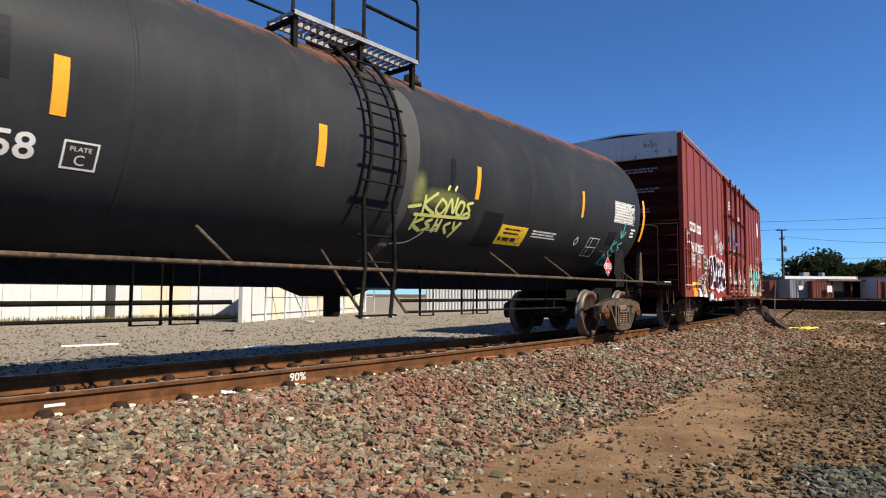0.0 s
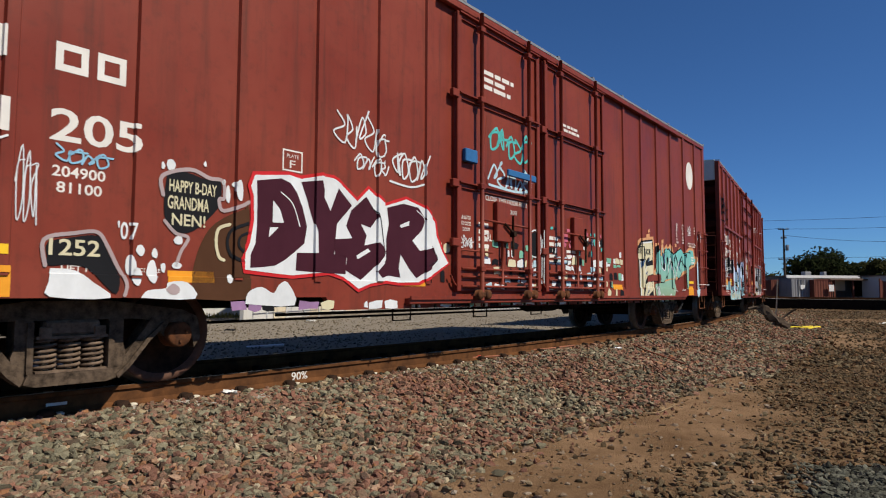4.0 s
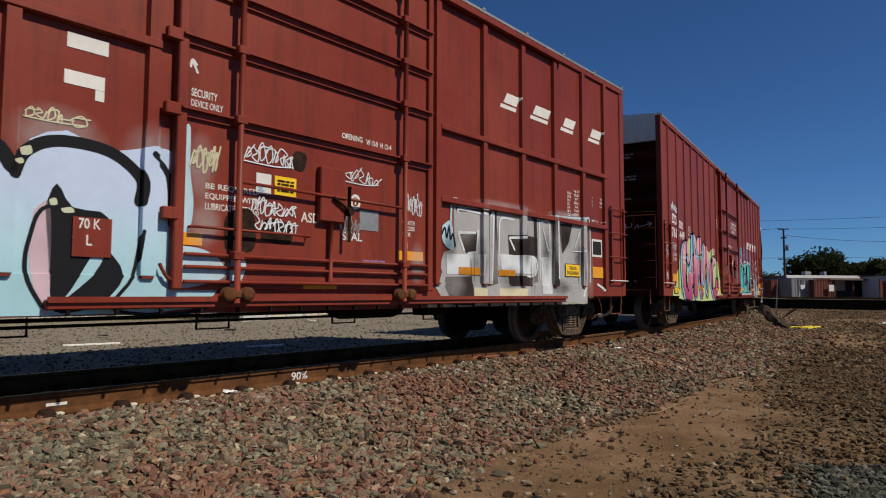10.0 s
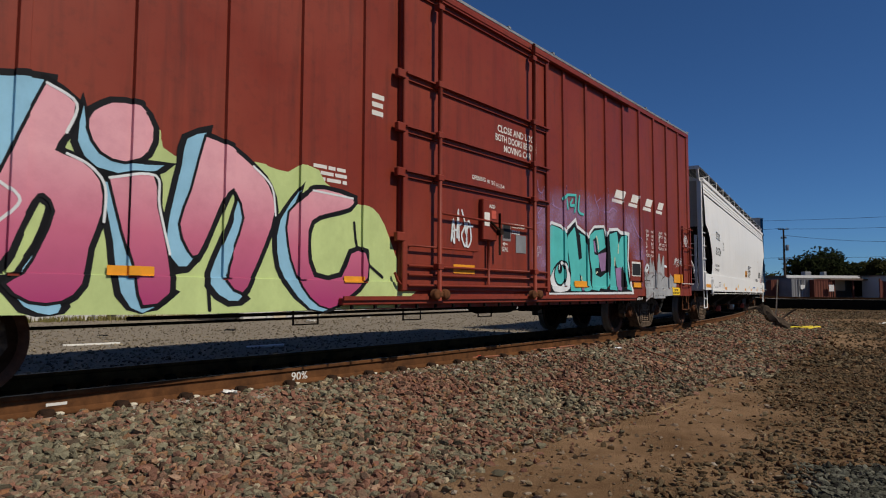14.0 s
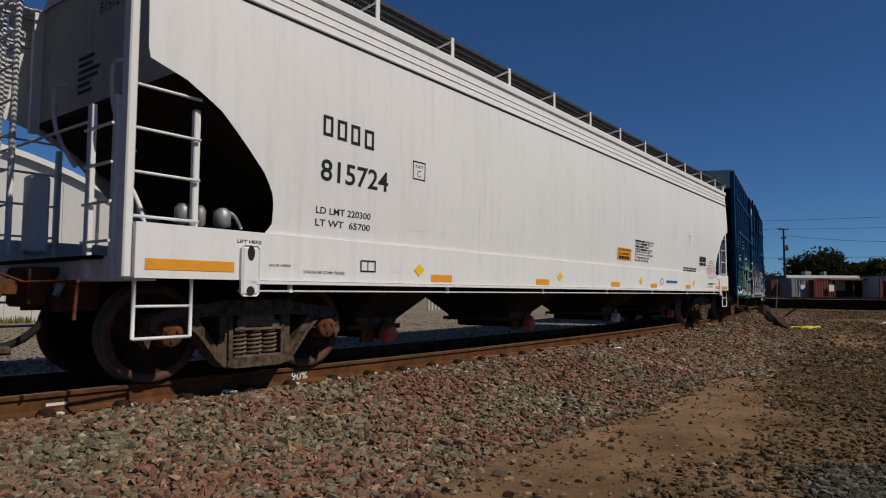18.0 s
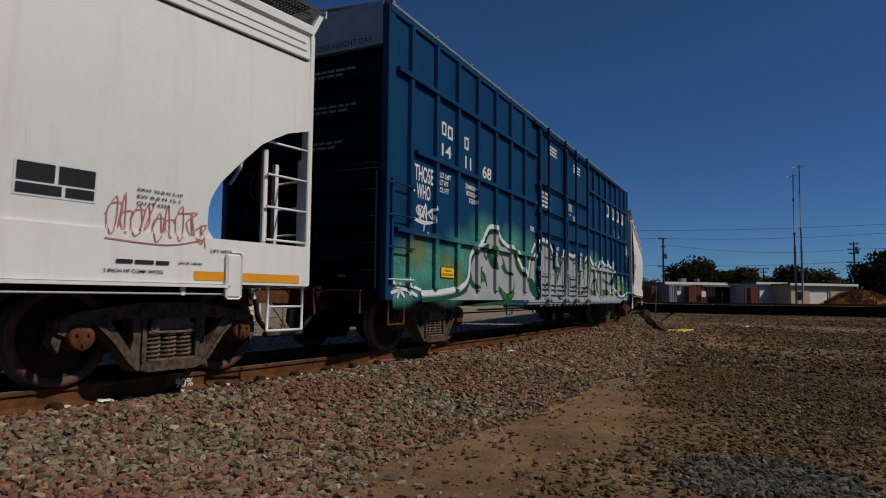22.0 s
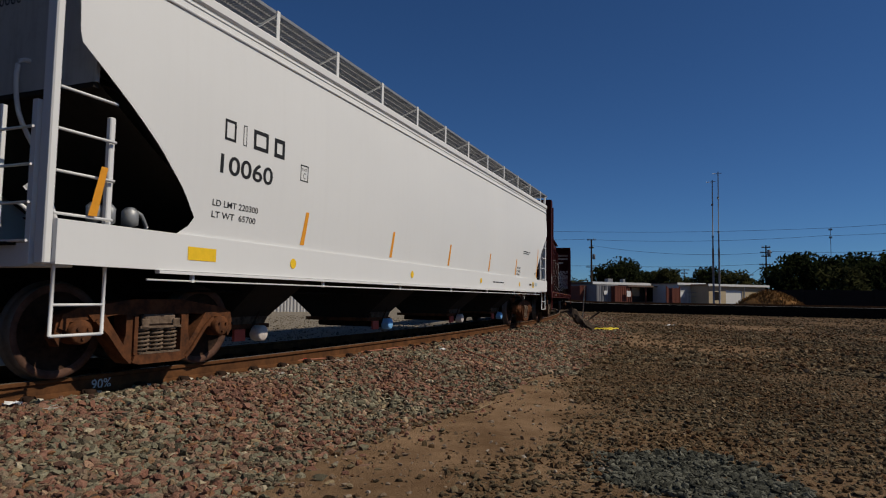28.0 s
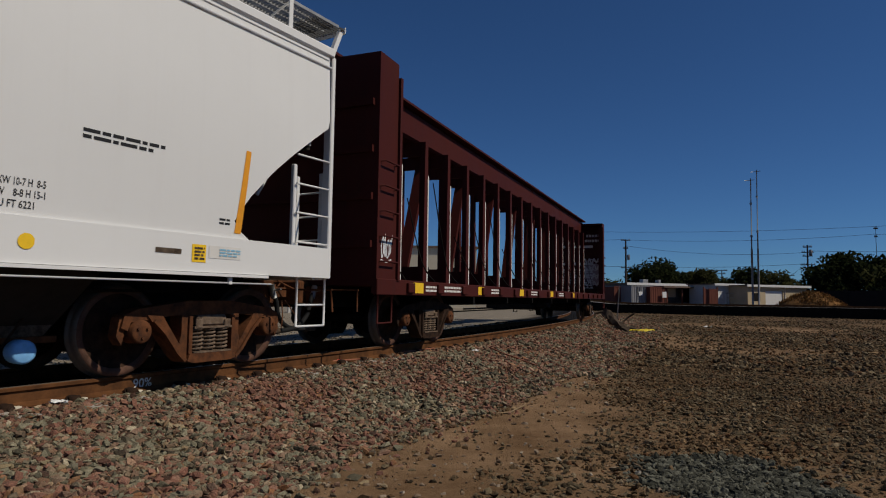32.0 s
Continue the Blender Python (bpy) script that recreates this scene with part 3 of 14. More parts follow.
def stirrup(car, x0, x1, y, z0, z1, mat):
    bm = bmesh.new()
    for a, b in (((x0, z1), (x0, z0)), ((x0, z0), (x1, z0)), ((x1, z0), (x1, z1))):
        rod(bm, [(a[0], y, a[1]), (b[0], y, b[1])], 0.016, 6)
    part("step", bm, mat, car)


def underframe(car, half, trucks, z=0.98, mat=BLACK_STEEL):
    bm = bmesh.new()
    box(bm, -half, half, -0.24, 0.24, 0.66, z)
    part("centre_sill", bm, mat, car)
    n = 7
    for i in range(n):
        x = -trucks + 1.6 + (2 * trucks - 3.2) * i / (n - 1)
        part("cross_bearer", prismed([(x - 0.05, 0.72), (x + 0.05, 0.72), (x + 0.05, z), (x - 0.05, z)], -1.42, 1.42), mat, car)
    bm = bmesh.new()
    rod(bm, [(-trucks + 1.2, -0.55, 0.52), (trucks - 1.4, -0.62, 0.56)], 0.017, 6)
    rod(bm, [(-trucks + 2.0, -1.05, 0.60), (0.8, -1.0, 0.62)], 0.02, 6)
    for x in (-2.9, -1.1, 0.6, 2.2):
        rod(bm, [(x, -1.0, 0.92), (x, -1.0, 0.48), (x + 0.35, -1.0, 0.48), (x + 0.35, -1.0, 0.92)], 0.014, 6)
    part("brake_rod", bm, mat, car)
    bm = bmesh.new()
    lathe(bm, [(0.05, -0.62), (0.16, -0.56), (0.19, -0.45), (0.19, 0.45), (0.16, 0.56), (0.05, 0.62)], 16, "x", (1.4, -0.72, 0.70))
    part("air_reservoir", bm, mat, car)
    bm = bmesh.new()
    lathe(bm, [(0.09, -0.3), (0.14, -0.28), (0.14, 0.02), (0.11, 0.05), (0.03, 0.06), (0.03, 0.35)], 14, "x", (3.0, -0.62, 0.66))
    box(bm, 2.5, 2.9, -0.75, -0.5, 0.52, 0.72, 0.02)
    part("brake_cylinder", bm, mat, car)


def new_car(name, label, category, left, right, trucks):
    """left, right: the ends in the train; trucks: half the distance of the truck centres."""
    car = thing(name, label, category, "freight train")
    CARS.append((car, (left + right) / 2, trucks))
    return car


def run_gear(car, trucks, frame_mat=FRAME_GREY, cap_mat=RUST):
    turn = math.degrees(math.asin(trucks / RADIUS))
    truck(car, -trucks, -turn, frame_mat, cap_mat)
    truck(car, trucks, turn, frame_mat, cap_mat)
# ---------------------------------------------------------------- ground
def ground_z(x, y):
    lat = track_side(x, y)
    n = noise.noise(Vector((x * 0.35, y * 0.35, 0))) * 0.03 + noise.noise(Vector((x * 1.6, y * 1.6, 3))) * 0.012
    if lat > 0:
        k = min(1, max(0, (lat - 1.25) / 2.3))
        z = -0.20 - 0.22 * (k * k * (3 - 2 * k))
    else:
        k = min(1, max(0, (-lat - 1.3) / 1.8))
        z = -0.20 - 0.10 * k
    far = min(1, max(0, (math.hypot(x, y) - 14) / 60))
    return z + n * min(1, max(0.15, abs(lat) - 1.0)) + far * 0.16


def build_ground():
    def axis(lo, hi, fine0, fine1, step):
        out = list(np.arange(fine0, fine1, step))
        d, p = step, fine1
        while p < hi:
            out.append(p)
            d *= 1.25
            p += d
        out.append(hi)
        d, p = step, fine0 - step
        while p > lo:
            out.insert(0, p)
            d *= 1.25
            p -= d
        out.insert(0, lo)
        return out
    xs, ys = axis(-1500, 1500, -9, 14, 0.16), axis(-400, 2500, 1.5, 26, 0.16)
    verts = [(x, y, ground_z(x, y)) for y in ys for x in xs]
    w = len(xs)
    faces = [(j * w + i, j * w + i + 1, (j + 1) * w + i + 1, (j + 1) * w + i) for j in range(len(ys) - 1) for i in range(w - 1)]
    me = bpy.data.meshes.new("ground")
    me.from_pydata(verts, [], faces)
    for p in me.polygons:
        p.use_smooth = True
    # where the ground is trodden dirt, crushed stone or grey chips
    lay = me.color_attributes.new("layers", "FLOAT_COLOR", "POINT")
    data = np.zeros((len(verts), 4), dtype=np.float32)
    for i, (x, y, z) in enumerate(verts):
        data[i, :3] = layers(x, y)
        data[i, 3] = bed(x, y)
    lay.data.foreach_set("color", data.ravel())
    me.materials.append(ground_material())
    tagged(new("ground", me), "stony yard ground of trodden brown dirt and crushed rock", "ground", kind="structure")


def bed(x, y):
    """Where the train's shade is painted on the stones: between the rails and on the far shoulder, with a ragged edge.
    """
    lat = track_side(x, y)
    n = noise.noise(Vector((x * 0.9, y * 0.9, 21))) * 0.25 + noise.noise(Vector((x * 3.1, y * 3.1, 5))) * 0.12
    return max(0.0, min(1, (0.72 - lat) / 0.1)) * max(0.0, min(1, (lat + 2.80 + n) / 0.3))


def layers(x, y):
    """(dirt, grey chips, far gravel), each from 0 to 1."""
    lat = track_side(x, y)
    n = noise.noise(Vector((x * 0.8, y * 0.8, 9))) * 0.45 + noise.noise(Vector((x * 3, y * 3, 4))) * 0.25
    wide = noise.noise(Vector((x * 0.22, y * 0.22, 17))) + 0.4 * noise.noise(Vector((x * 0.9, y * 0.9, 2)))
    d = math.hypot(x, y)
    dirt = chips = 0.0
    if lat > 0:
        # a bare worn path beside the ballast near the tripod, thinly strewn ground further off
        edge = max(0, min(1, (lat - 3.72 + n * 0.55) / 0.35))
        bare = max(0.0, min(1, (5.75 - lat + n * 1.3 - max(0, d - 7.5) * 0.35) / 0.9))
        thin = max(0, min(0.75, 0.30 + wide * 0.9)) * max(0, min(1, (lat - 2.6 + n) / 1.2))
        dirt = max(edge * bare, edge * thin if d < 20 else thin)
        q = math.hypot((x - 3.0) / 0.62, (y - 4.1) / 0.78)
        chips = max(0, min(1, (1.15 - q + n * 0.9) / 0.55))
    far = max(0, min(1, (-lat - 1.8) / 0.6))
    return dirt, chips, far


def ground_material():
    m, nt, b, co = start("yard ground")
    at = nt.nodes.new("ShaderNodeVertexColor")
    at.layer_name = "layers"
    sep = nt.nodes.new("ShaderNodeSeparateColor")
    nt.links.new(at.outputs[0], sep.inputs[0])
    cell = nt.nodes.new("ShaderNodeTexVoronoi")
    cell.inputs["Scale"].default_value = 19.0
    nt.links.new(co, cell.inputs["Vector"])
    cs = nt.nodes.new("ShaderNodeSeparateColor")
    nt.links.new(cell.outputs["Color"], cs.inputs[0])
    stones = ramp(nt, cs.outputs[0], [(0.0, (0.040, 0.028, 0.015)), (0.25, (0.110, 0.075, 0.039)), (0.5, (0.114, 0.061, 0.030)), (0.72, (0.087, 0.066, 0.038)), (1.0, (0.167, 0.112, 0.058))])
    edge = ramp(nt, cell.outputs["Distance"], [(0.2, (1, 1, 1)), (0.75, (0.35, 0.35, 0.35))])
    mul = nt.nodes.new("ShaderNodeMix")
    mul.data_type, mul.blend_type = "RGBA", "MULTIPLY"
    mul.inputs[0].default_value = 1.0
    nt.links.new(stones, mul.inputs[6]), nt.links.new(edge, mul.inputs[7])
    stones = mul.outputs[2]
    n1, n2 = ramp(nt, noise_of(nt, co, 0.9, 9, 0.68), [(0.36, (0, 0, 0)), (0.64, (1, 1, 1))]), noise_of(nt, co, 30.0, 9, 0.8)
    soil = mixed(nt, n1, (0.148, 0.086, 0.043), (0.304, 0.191, 0.107))
    soil = mixed(nt, ramp(nt, n2, [(0.5, (0, 0, 0)), (0.8, (0.7, 0.7, 0.7))]), soil, (0.125, 0.080, 0.048))
    c = mixed(nt, sep.outputs[0], stones, soil)
    c = mixed(nt, sep.outputs[1], c, (0.075, 0.066, 0.052))
    pale = mixed(nt, noise_of(nt, co, 26.0, 6, 0.8), (0.11, 0.092, 0.072), (0.34, 0.29, 0.225))
    c = mixed(nt, sep.outputs[2], c, pale)
    # black ground colour stands in for the shade below the train
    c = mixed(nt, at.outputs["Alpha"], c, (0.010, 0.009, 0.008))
    nt.links.new(c, b.inputs["Base Color"])
    b.inputs["Roughness"].default_value = 0.95
    bumped(nt, b, mixed(nt, sep.outputs[0], cell.outputs["Distance"], n2), 0.8, 0.03)
    return m


build_ground()


def stones(name, spots, low, high, material, label, category):
    """Broken stones at the spots, as one heap: rows of x, y, z."""
    ico = bmesh.new()
    bmesh.ops.create_icosphere(ico, subdivisions=1, radius=1.0)
    base = np.array([v.co[:] for v in ico.verts], dtype=np.float32)
    tri = np.array([[v.index for v in f.verts] for f in ico.faces], dtype=np.int32)
    ico.free()
    n, k = len(spots), len(base)
    rng = np.random.default_rng(len(spots))
    size = (low + (high - low) * rng.random(n) ** 2.2)[:, None, None]
    flat = np.stack([rng.uniform(0.80, 1.40, n), rng.uniform(0.6, 1.10, n), rng.uniform(0.42, 0.85, n)], 1)[:, None, :]
    jag = rng.uniform(0.72, 1.28, (n, k, 1))
    v = base[None] * jag
    for _ in range(5):          # broken faces
        nrm = rng.normal(size=(n, 1, 3))
        nrm /= np.linalg.norm(nrm, axis=2, keepdims=True)
        over = np.maximum(0, (v * nrm).sum(2, keepdims=True) - rng.uniform(0.32, 0.66, (n, 1, 1)))
        v = v - nrm * over
    v = v * flat * size * 1.28
    a, t = rng.uniform(0, 2 * np.pi, n), rng.normal(0, 0.7, n)
    ca, sa, ctl, stl = np.cos(a)[:, None], np.sin(a)[:, None], np.cos(t)[:, None], np.sin(t)[:, None]
    y2, z2 = v[..., 1] * ctl - v[..., 2] * stl, v[..., 1] * stl + v[..., 2] * ctl
    w = np.stack([v[..., 0] * ca - y2 * sa, v[..., 0] * sa + y2 * ca, z2], -1) + np.asarray(spots, dtype=np.float32)[:, None, :] + np.array([0, 0, 1.0]) * size * rng.uniform(-0.15, 0.7, (n, 1, 1))
    f = (tri[None] + (np.arange(n) * k)[:, None, None]).reshape(-1, 3)
    me = bpy.data.meshes.new(name)
    me.vertices.add(n * k), me.loops.add(f.size), me.polygons.add(len(f))
    me.vertices.foreach_set("co", w.astype(np.float32).ravel())
    me.loops.foreach_set("vertex_index", f.astype(np.int32).ravel())
    me.polygons.foreach_set("loop_start", np.arange(0, f.size, 3, dtype=np.int32))
    me.update(calc_edges=True)
    me.polygons.foreach_set("use_smooth", np.zeros(len(f), dtype=bool))
    me.materials.append(material)
    return tagged(new(name, me), label, category, kind="stuff")


BALLAST = stony("crushed rock", [(0.0, (0.050, 0.028, 0.022)), (0.15, (0.158, 0.074, 0.053)), (0.40, (0.226, 0.097, 0.067)), (0.60, (0.283, 0.143, 0.099)), (0.75, (0.184, 0.122, 0.085)), (0.90, (0.263, 0.117, 0.053)), (1.0, (0.378, 0.243, 0.164))],
                other=[(0.0, (0.051, 0.045, 0.032)), (0.18, (0.133, 0.119, 0.079)), (0.42, (0.202, 0.184, 0.123)), (0.62, (0.271, 0.240, 0.160)), (0.76, (0.173, 0.100, 0.064)), (0.88, (0.148, 0.141, 0.099)), (0.95, (0.285, 0.210, 0.115)), (1.0, (0.492, 0.418, 0.290))], dust=(0.187, 0.144, 0.091))
# stones coloured black as if always in the train's shadow
SHADED_STONE = stony("shade-blackened rock", [(0.0, (0.006, 0.005, 0.004)), (0.5, (0.016, 0.014, 0.012)), (1.0, (0.040, 0.034, 0.028))], 0.8, dust=(0.022, 0.019, 0.016))
MIXED_STONE = stony("mixed yard stone", [(0.0, (0.044, 0.029, 0.016)), (0.22, (0.108, 0.072, 0.039)), (0.42, (0.126, 0.060, 0.029)), (0.58, (0.090, 0.065, 0.038)), (0.78, (0.188, 0.116, 0.057)), (0.92, (0.084, 0.048, 0.024)), (1.0, (0.312, 0.209, 0.115))],
                    other=[(0.0, (0.036, 0.028, 0.018)), (0.3, (0.093, 0.073, 0.044)), (0.7, (0.156, 0.121, 0.073)), (1.0, (0.265, 0.200, 0.124))], dust=(0.133, 0.081, 0.040))
CHIPS = stony("blue grey chips", [(0.0, (0.029, 0.030, 0.023)), (0.5, (0.080, 0.080, 0.062)), (1.0, (0.168, 0.164, 0.127))], dust=(0.092, 0.080, 0.060))
CLOD = stony("pale far gravel", [(0.0, (0.087, 0.071, 0.051)), (0.5, (0.182, 0.146, 0.102)), (1.0, (0.329, 0.275, 0.195))])
CLOD_BROWN = stony("brown clods", [(0.0, (0.12, 0.080, 0.050)), (0.5, (0.21, 0.150, 0.10)), (0.9, (0.30, 0.235, 0.17)), (1.0, (0.42, 0.37, 0.30))], dust=(0.26, 0.19, 0.13))


def scatter(n, keep, seed, reach=(2.2, 30.0), spread=(-47, 60), power=1.9):
    """Spots on the ground, thick near the tripod and thinner far off."""
    rng = random.Random(seed)
    out = []
    while len(out) < n:
        d = reach[0] + (reach[1] - reach[0]) * rng.random() ** power
        a = radians(rng.uniform(*spread))
        x, y = d * math.sin(a), d * math.cos(a)
        p = keep(x, y)
        if p > 0 and rng.random() < p:
            out.append((x, y, ground_z(x, y)))
    return out


def on_ballast(x, y):
    lat = track_side(x, y)
    if abs(abs(lat) - 0.7525) < 0.10 or lat < -3.0:
        return 0
    dirt, chips, far = layers(x, y)
    return max(0.03 if lat < 5 else 0.0, 1 - dirt * 1.02) * (1 - chips) if lat > 0 else 0.8


def on_far(x, y):
    return 1 - bed(x, y) if track_side(x, y) < -1.6 else 0


def on_bank(x, y):
    return on_ballast(x, y) * (1 - bed(x, y)) if -2.0 < track_side(x, y) < 4.3 else 0


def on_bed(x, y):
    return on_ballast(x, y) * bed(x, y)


def on_yard(x, y):
    return max(0.012, on_ballast(x, y)) if track_side(x, y) >= 3.6 else 0


stones("ballast", scatter(56000, on_bank, 1, (2.2, 14.0), (-78, 62)), 0.015, 0.042, BALLAST, "crushed pink, grey and tan ballast stones", "ballast")
stones("ballast", scatter(16000, on_bank, 2, (11.0, 44.0), (-12, 34), 1.3), 0.024, 0.055, BALLAST, "crushed pink, grey and tan ballast stones", "ballast")
stones("oily_ballast", scatter(9000, on_bed, 11, (5.0, 30.0), (-62, 30), 1.2), 0.018, 0.045, SHADED_STONE, "ballast painted shade-black under and behind the train", "ballast")
stones("yard_stones", scatter(50000, on_yard, 6, (2.2, 16.0), (4, 66), 1.3), 0.006, 0.030, MIXED_STONE, "loose brown and grey stones on the yard ground", "gravel")
stones("yard_stones", scatter(30000, on_yard, 8, (13.0, 62.0), (12, 60), 1.4), 0.022, 0.060, MIXED_STONE, "loose brown and grey stones on the yard ground", "gravel")
stones("stone_chips", scatter(7000, lambda x, y: layers(x, y)[1] ** 1.5, 3, (2.4, 8.0), (10, 62), 1.3), 0.012, 0.034, CHIPS, "blue-grey stone chips on the dirt", "gravel")
stones("clods", scatter(2600, lambda x, y: layers(x, y)[0], 4, (2.6, 16.0), (-20, 62)), 0.004, 0.026, CLOD_BROWN, "loose clods and pebbles on trodden dirt", "pebbles")
stones("far_gravel", scatter(16000, on_far, 5, (8.0, 34.0), (-50, 14), 1.2), 0.012, 0.034, CLOD, "pale gravel behind the track", "gravel")


# ---------------------------------------------------------------- rails and ties
def rail_profile():
    return [(-0.07, -0.185), (0.07, -0.185), (0.07, -0.172), (0.03, -0.155), (0.011, -0.14), (0.010, -0.05), (0.034, -0.036), (0.036, -0.008), (0.028, -0.001), (-0.028, -0.001),
            (-0.036, -0.008), (-0.034, -0.036), (-0.010, -0.05), (-0.011, -0.14), (-0.03, -0.155), (-0.07, -0.172)]


def rail(off, s0=-40, s1=110, step=0.8):
    prof = rail_profile()
    bm = bmesh.new()
    rows = []
    s = s0
    while s <= s1:
        m = arc(s, off)
        rows.append([m @ Vector((0, a, z)) for a, z in prof])
        s += step
    loft(bm, rows, True)
    bmesh.ops.recalc_face_normals(bm, faces=bm.faces[:])
    ob = part("rail", bm, RAIL_SIDE)
    ob.data.materials.append(RAIL_TOP)
    for p in ob.data.polygons:
        if p.normal.z > 0.9 and p.center.z > -0.01:
            p.material_index = 1
    return ob


track = tagged(new("track"), "curved railway track with rusty rails on concrete ties", "railway track", kind="structure")
for off in (0.7525, -0.7525):
    rail(off).parent = track


def make_tie():
    bm = bmesh.new()
    prism(bm, [(-0.14, -0.40), (0.14, -0.40), (0.11, -0.186), (-0.11, -0.186)], -1.28, 1.28)
    return bm


def make_clip():
    """Cast shoulder with a spring clip."""
    bm = bmesh.new()
    rod(bm, smooth_line([(-0.055, 0.0, -0.01), (-0.05, 0.035, 0.025), (0.0, 0.045, 0.036), (0.045, 0.02, 0.025), (0.05, -0.03, 0.005)], 4), 0.014, 6)
    lathe(bm, [(0.012, -0.055), (0.029, -0.05), (0.029, 0.05), (0.012, 0.055)], 8, "x", (0, 0.0, 0.016))
    box(bm, -0.06, 0.06, -0.03, 0.03, -0.02, 0.012)
    return bm


TIE_MESH, CLIP_MESH = share("tie", make_tie), share("clip", make_clip)
PAD_MESH = share("pad", lambda: boxed(-0.03, 0.03, -0.03, 0.03, -0.012, 0.012, bevel=0.005))
PAD_MESH.materials.append(plain("cream nylon", (0.55, 0.50, 0.40), 0.6))
TIE_MESH.materials.append(CONCRETE), CLIP_MESH.materials.append(RUST_DARK)
for k in range(-14, 62):
    s = -3.42 + 0.595 * k
    if s < 34:
        t = new("tie", TIE_MESH)
        t.parent, t.matrix_basis = track, arc(s)
        if -8 < s < 22:
            for off in (0.86, 0.645, -0.645, -0.86):
                if off == 0.86:
                    c = new("insulator", PAD_MESH)
                    c.parent, c.matrix_basis = track, arc(s + 0.10, off - 0.02, -0.172)
                c = new("rail_clip", CLIP_MESH)
                c.parent, c.matrix_basis = track, arc(s, off, -0.172) @ pose(0, 0, 0, 0, 0, 0 if off in (0.86, -0.645) else 180)

# paint marks on the rail web
bm = bmesh.new()
text_on(bm, "90%", -0.96, -0.148, 0.135, 0.01)
for v in bm.verts:
    v.co = arc(v.co.x, 0.7525 + 0.0135, v.co.z).translation
part("rail_mark", bm, STENCIL, track, "hand-painted white percentage on the rail web")
bm = bmesh.new()
quad(bm, -3.40, -0.115, -3.24, -0.09)
for v in bm.verts:
    v.co = arc(v.co.x, 0.7525 + 0.0135, v.co.z).translation
part("rail_mark", bm, STENCIL, track, "white paint dash on the rail web")
# ---------------------------------------------------------------- box cars
def view_fit(*pairs):
    """Shifts places along a car to fit the camera's view: rows of (first, fitted)."""
    def at(x):
        if x <= pairs[0][0]:
            return x - pairs[0][0] + pairs[0][1]
        for (a, p), (b, q) in zip(pairs, pairs[1:]):
            if x <= b:
                return p + (q - p) * (x - a) / (b - a)
        return x - pairs[-1][0] + pairs[-1][1]
    return at


def end_words(car, x, y, z, text, size, mat, wide=1.0):
    """Lettering on a car's leading end, read from outside; y: where it begins."""
    bm = bmesh.new()
    text_on(bm, text, 0, z, size, 0.0, wide)
    for v in bm.verts:
        v.co = Vector((x, y - v.co.x, v.co.z))
    tagged(part("lettering", bm, mat, car), kind="stuff")


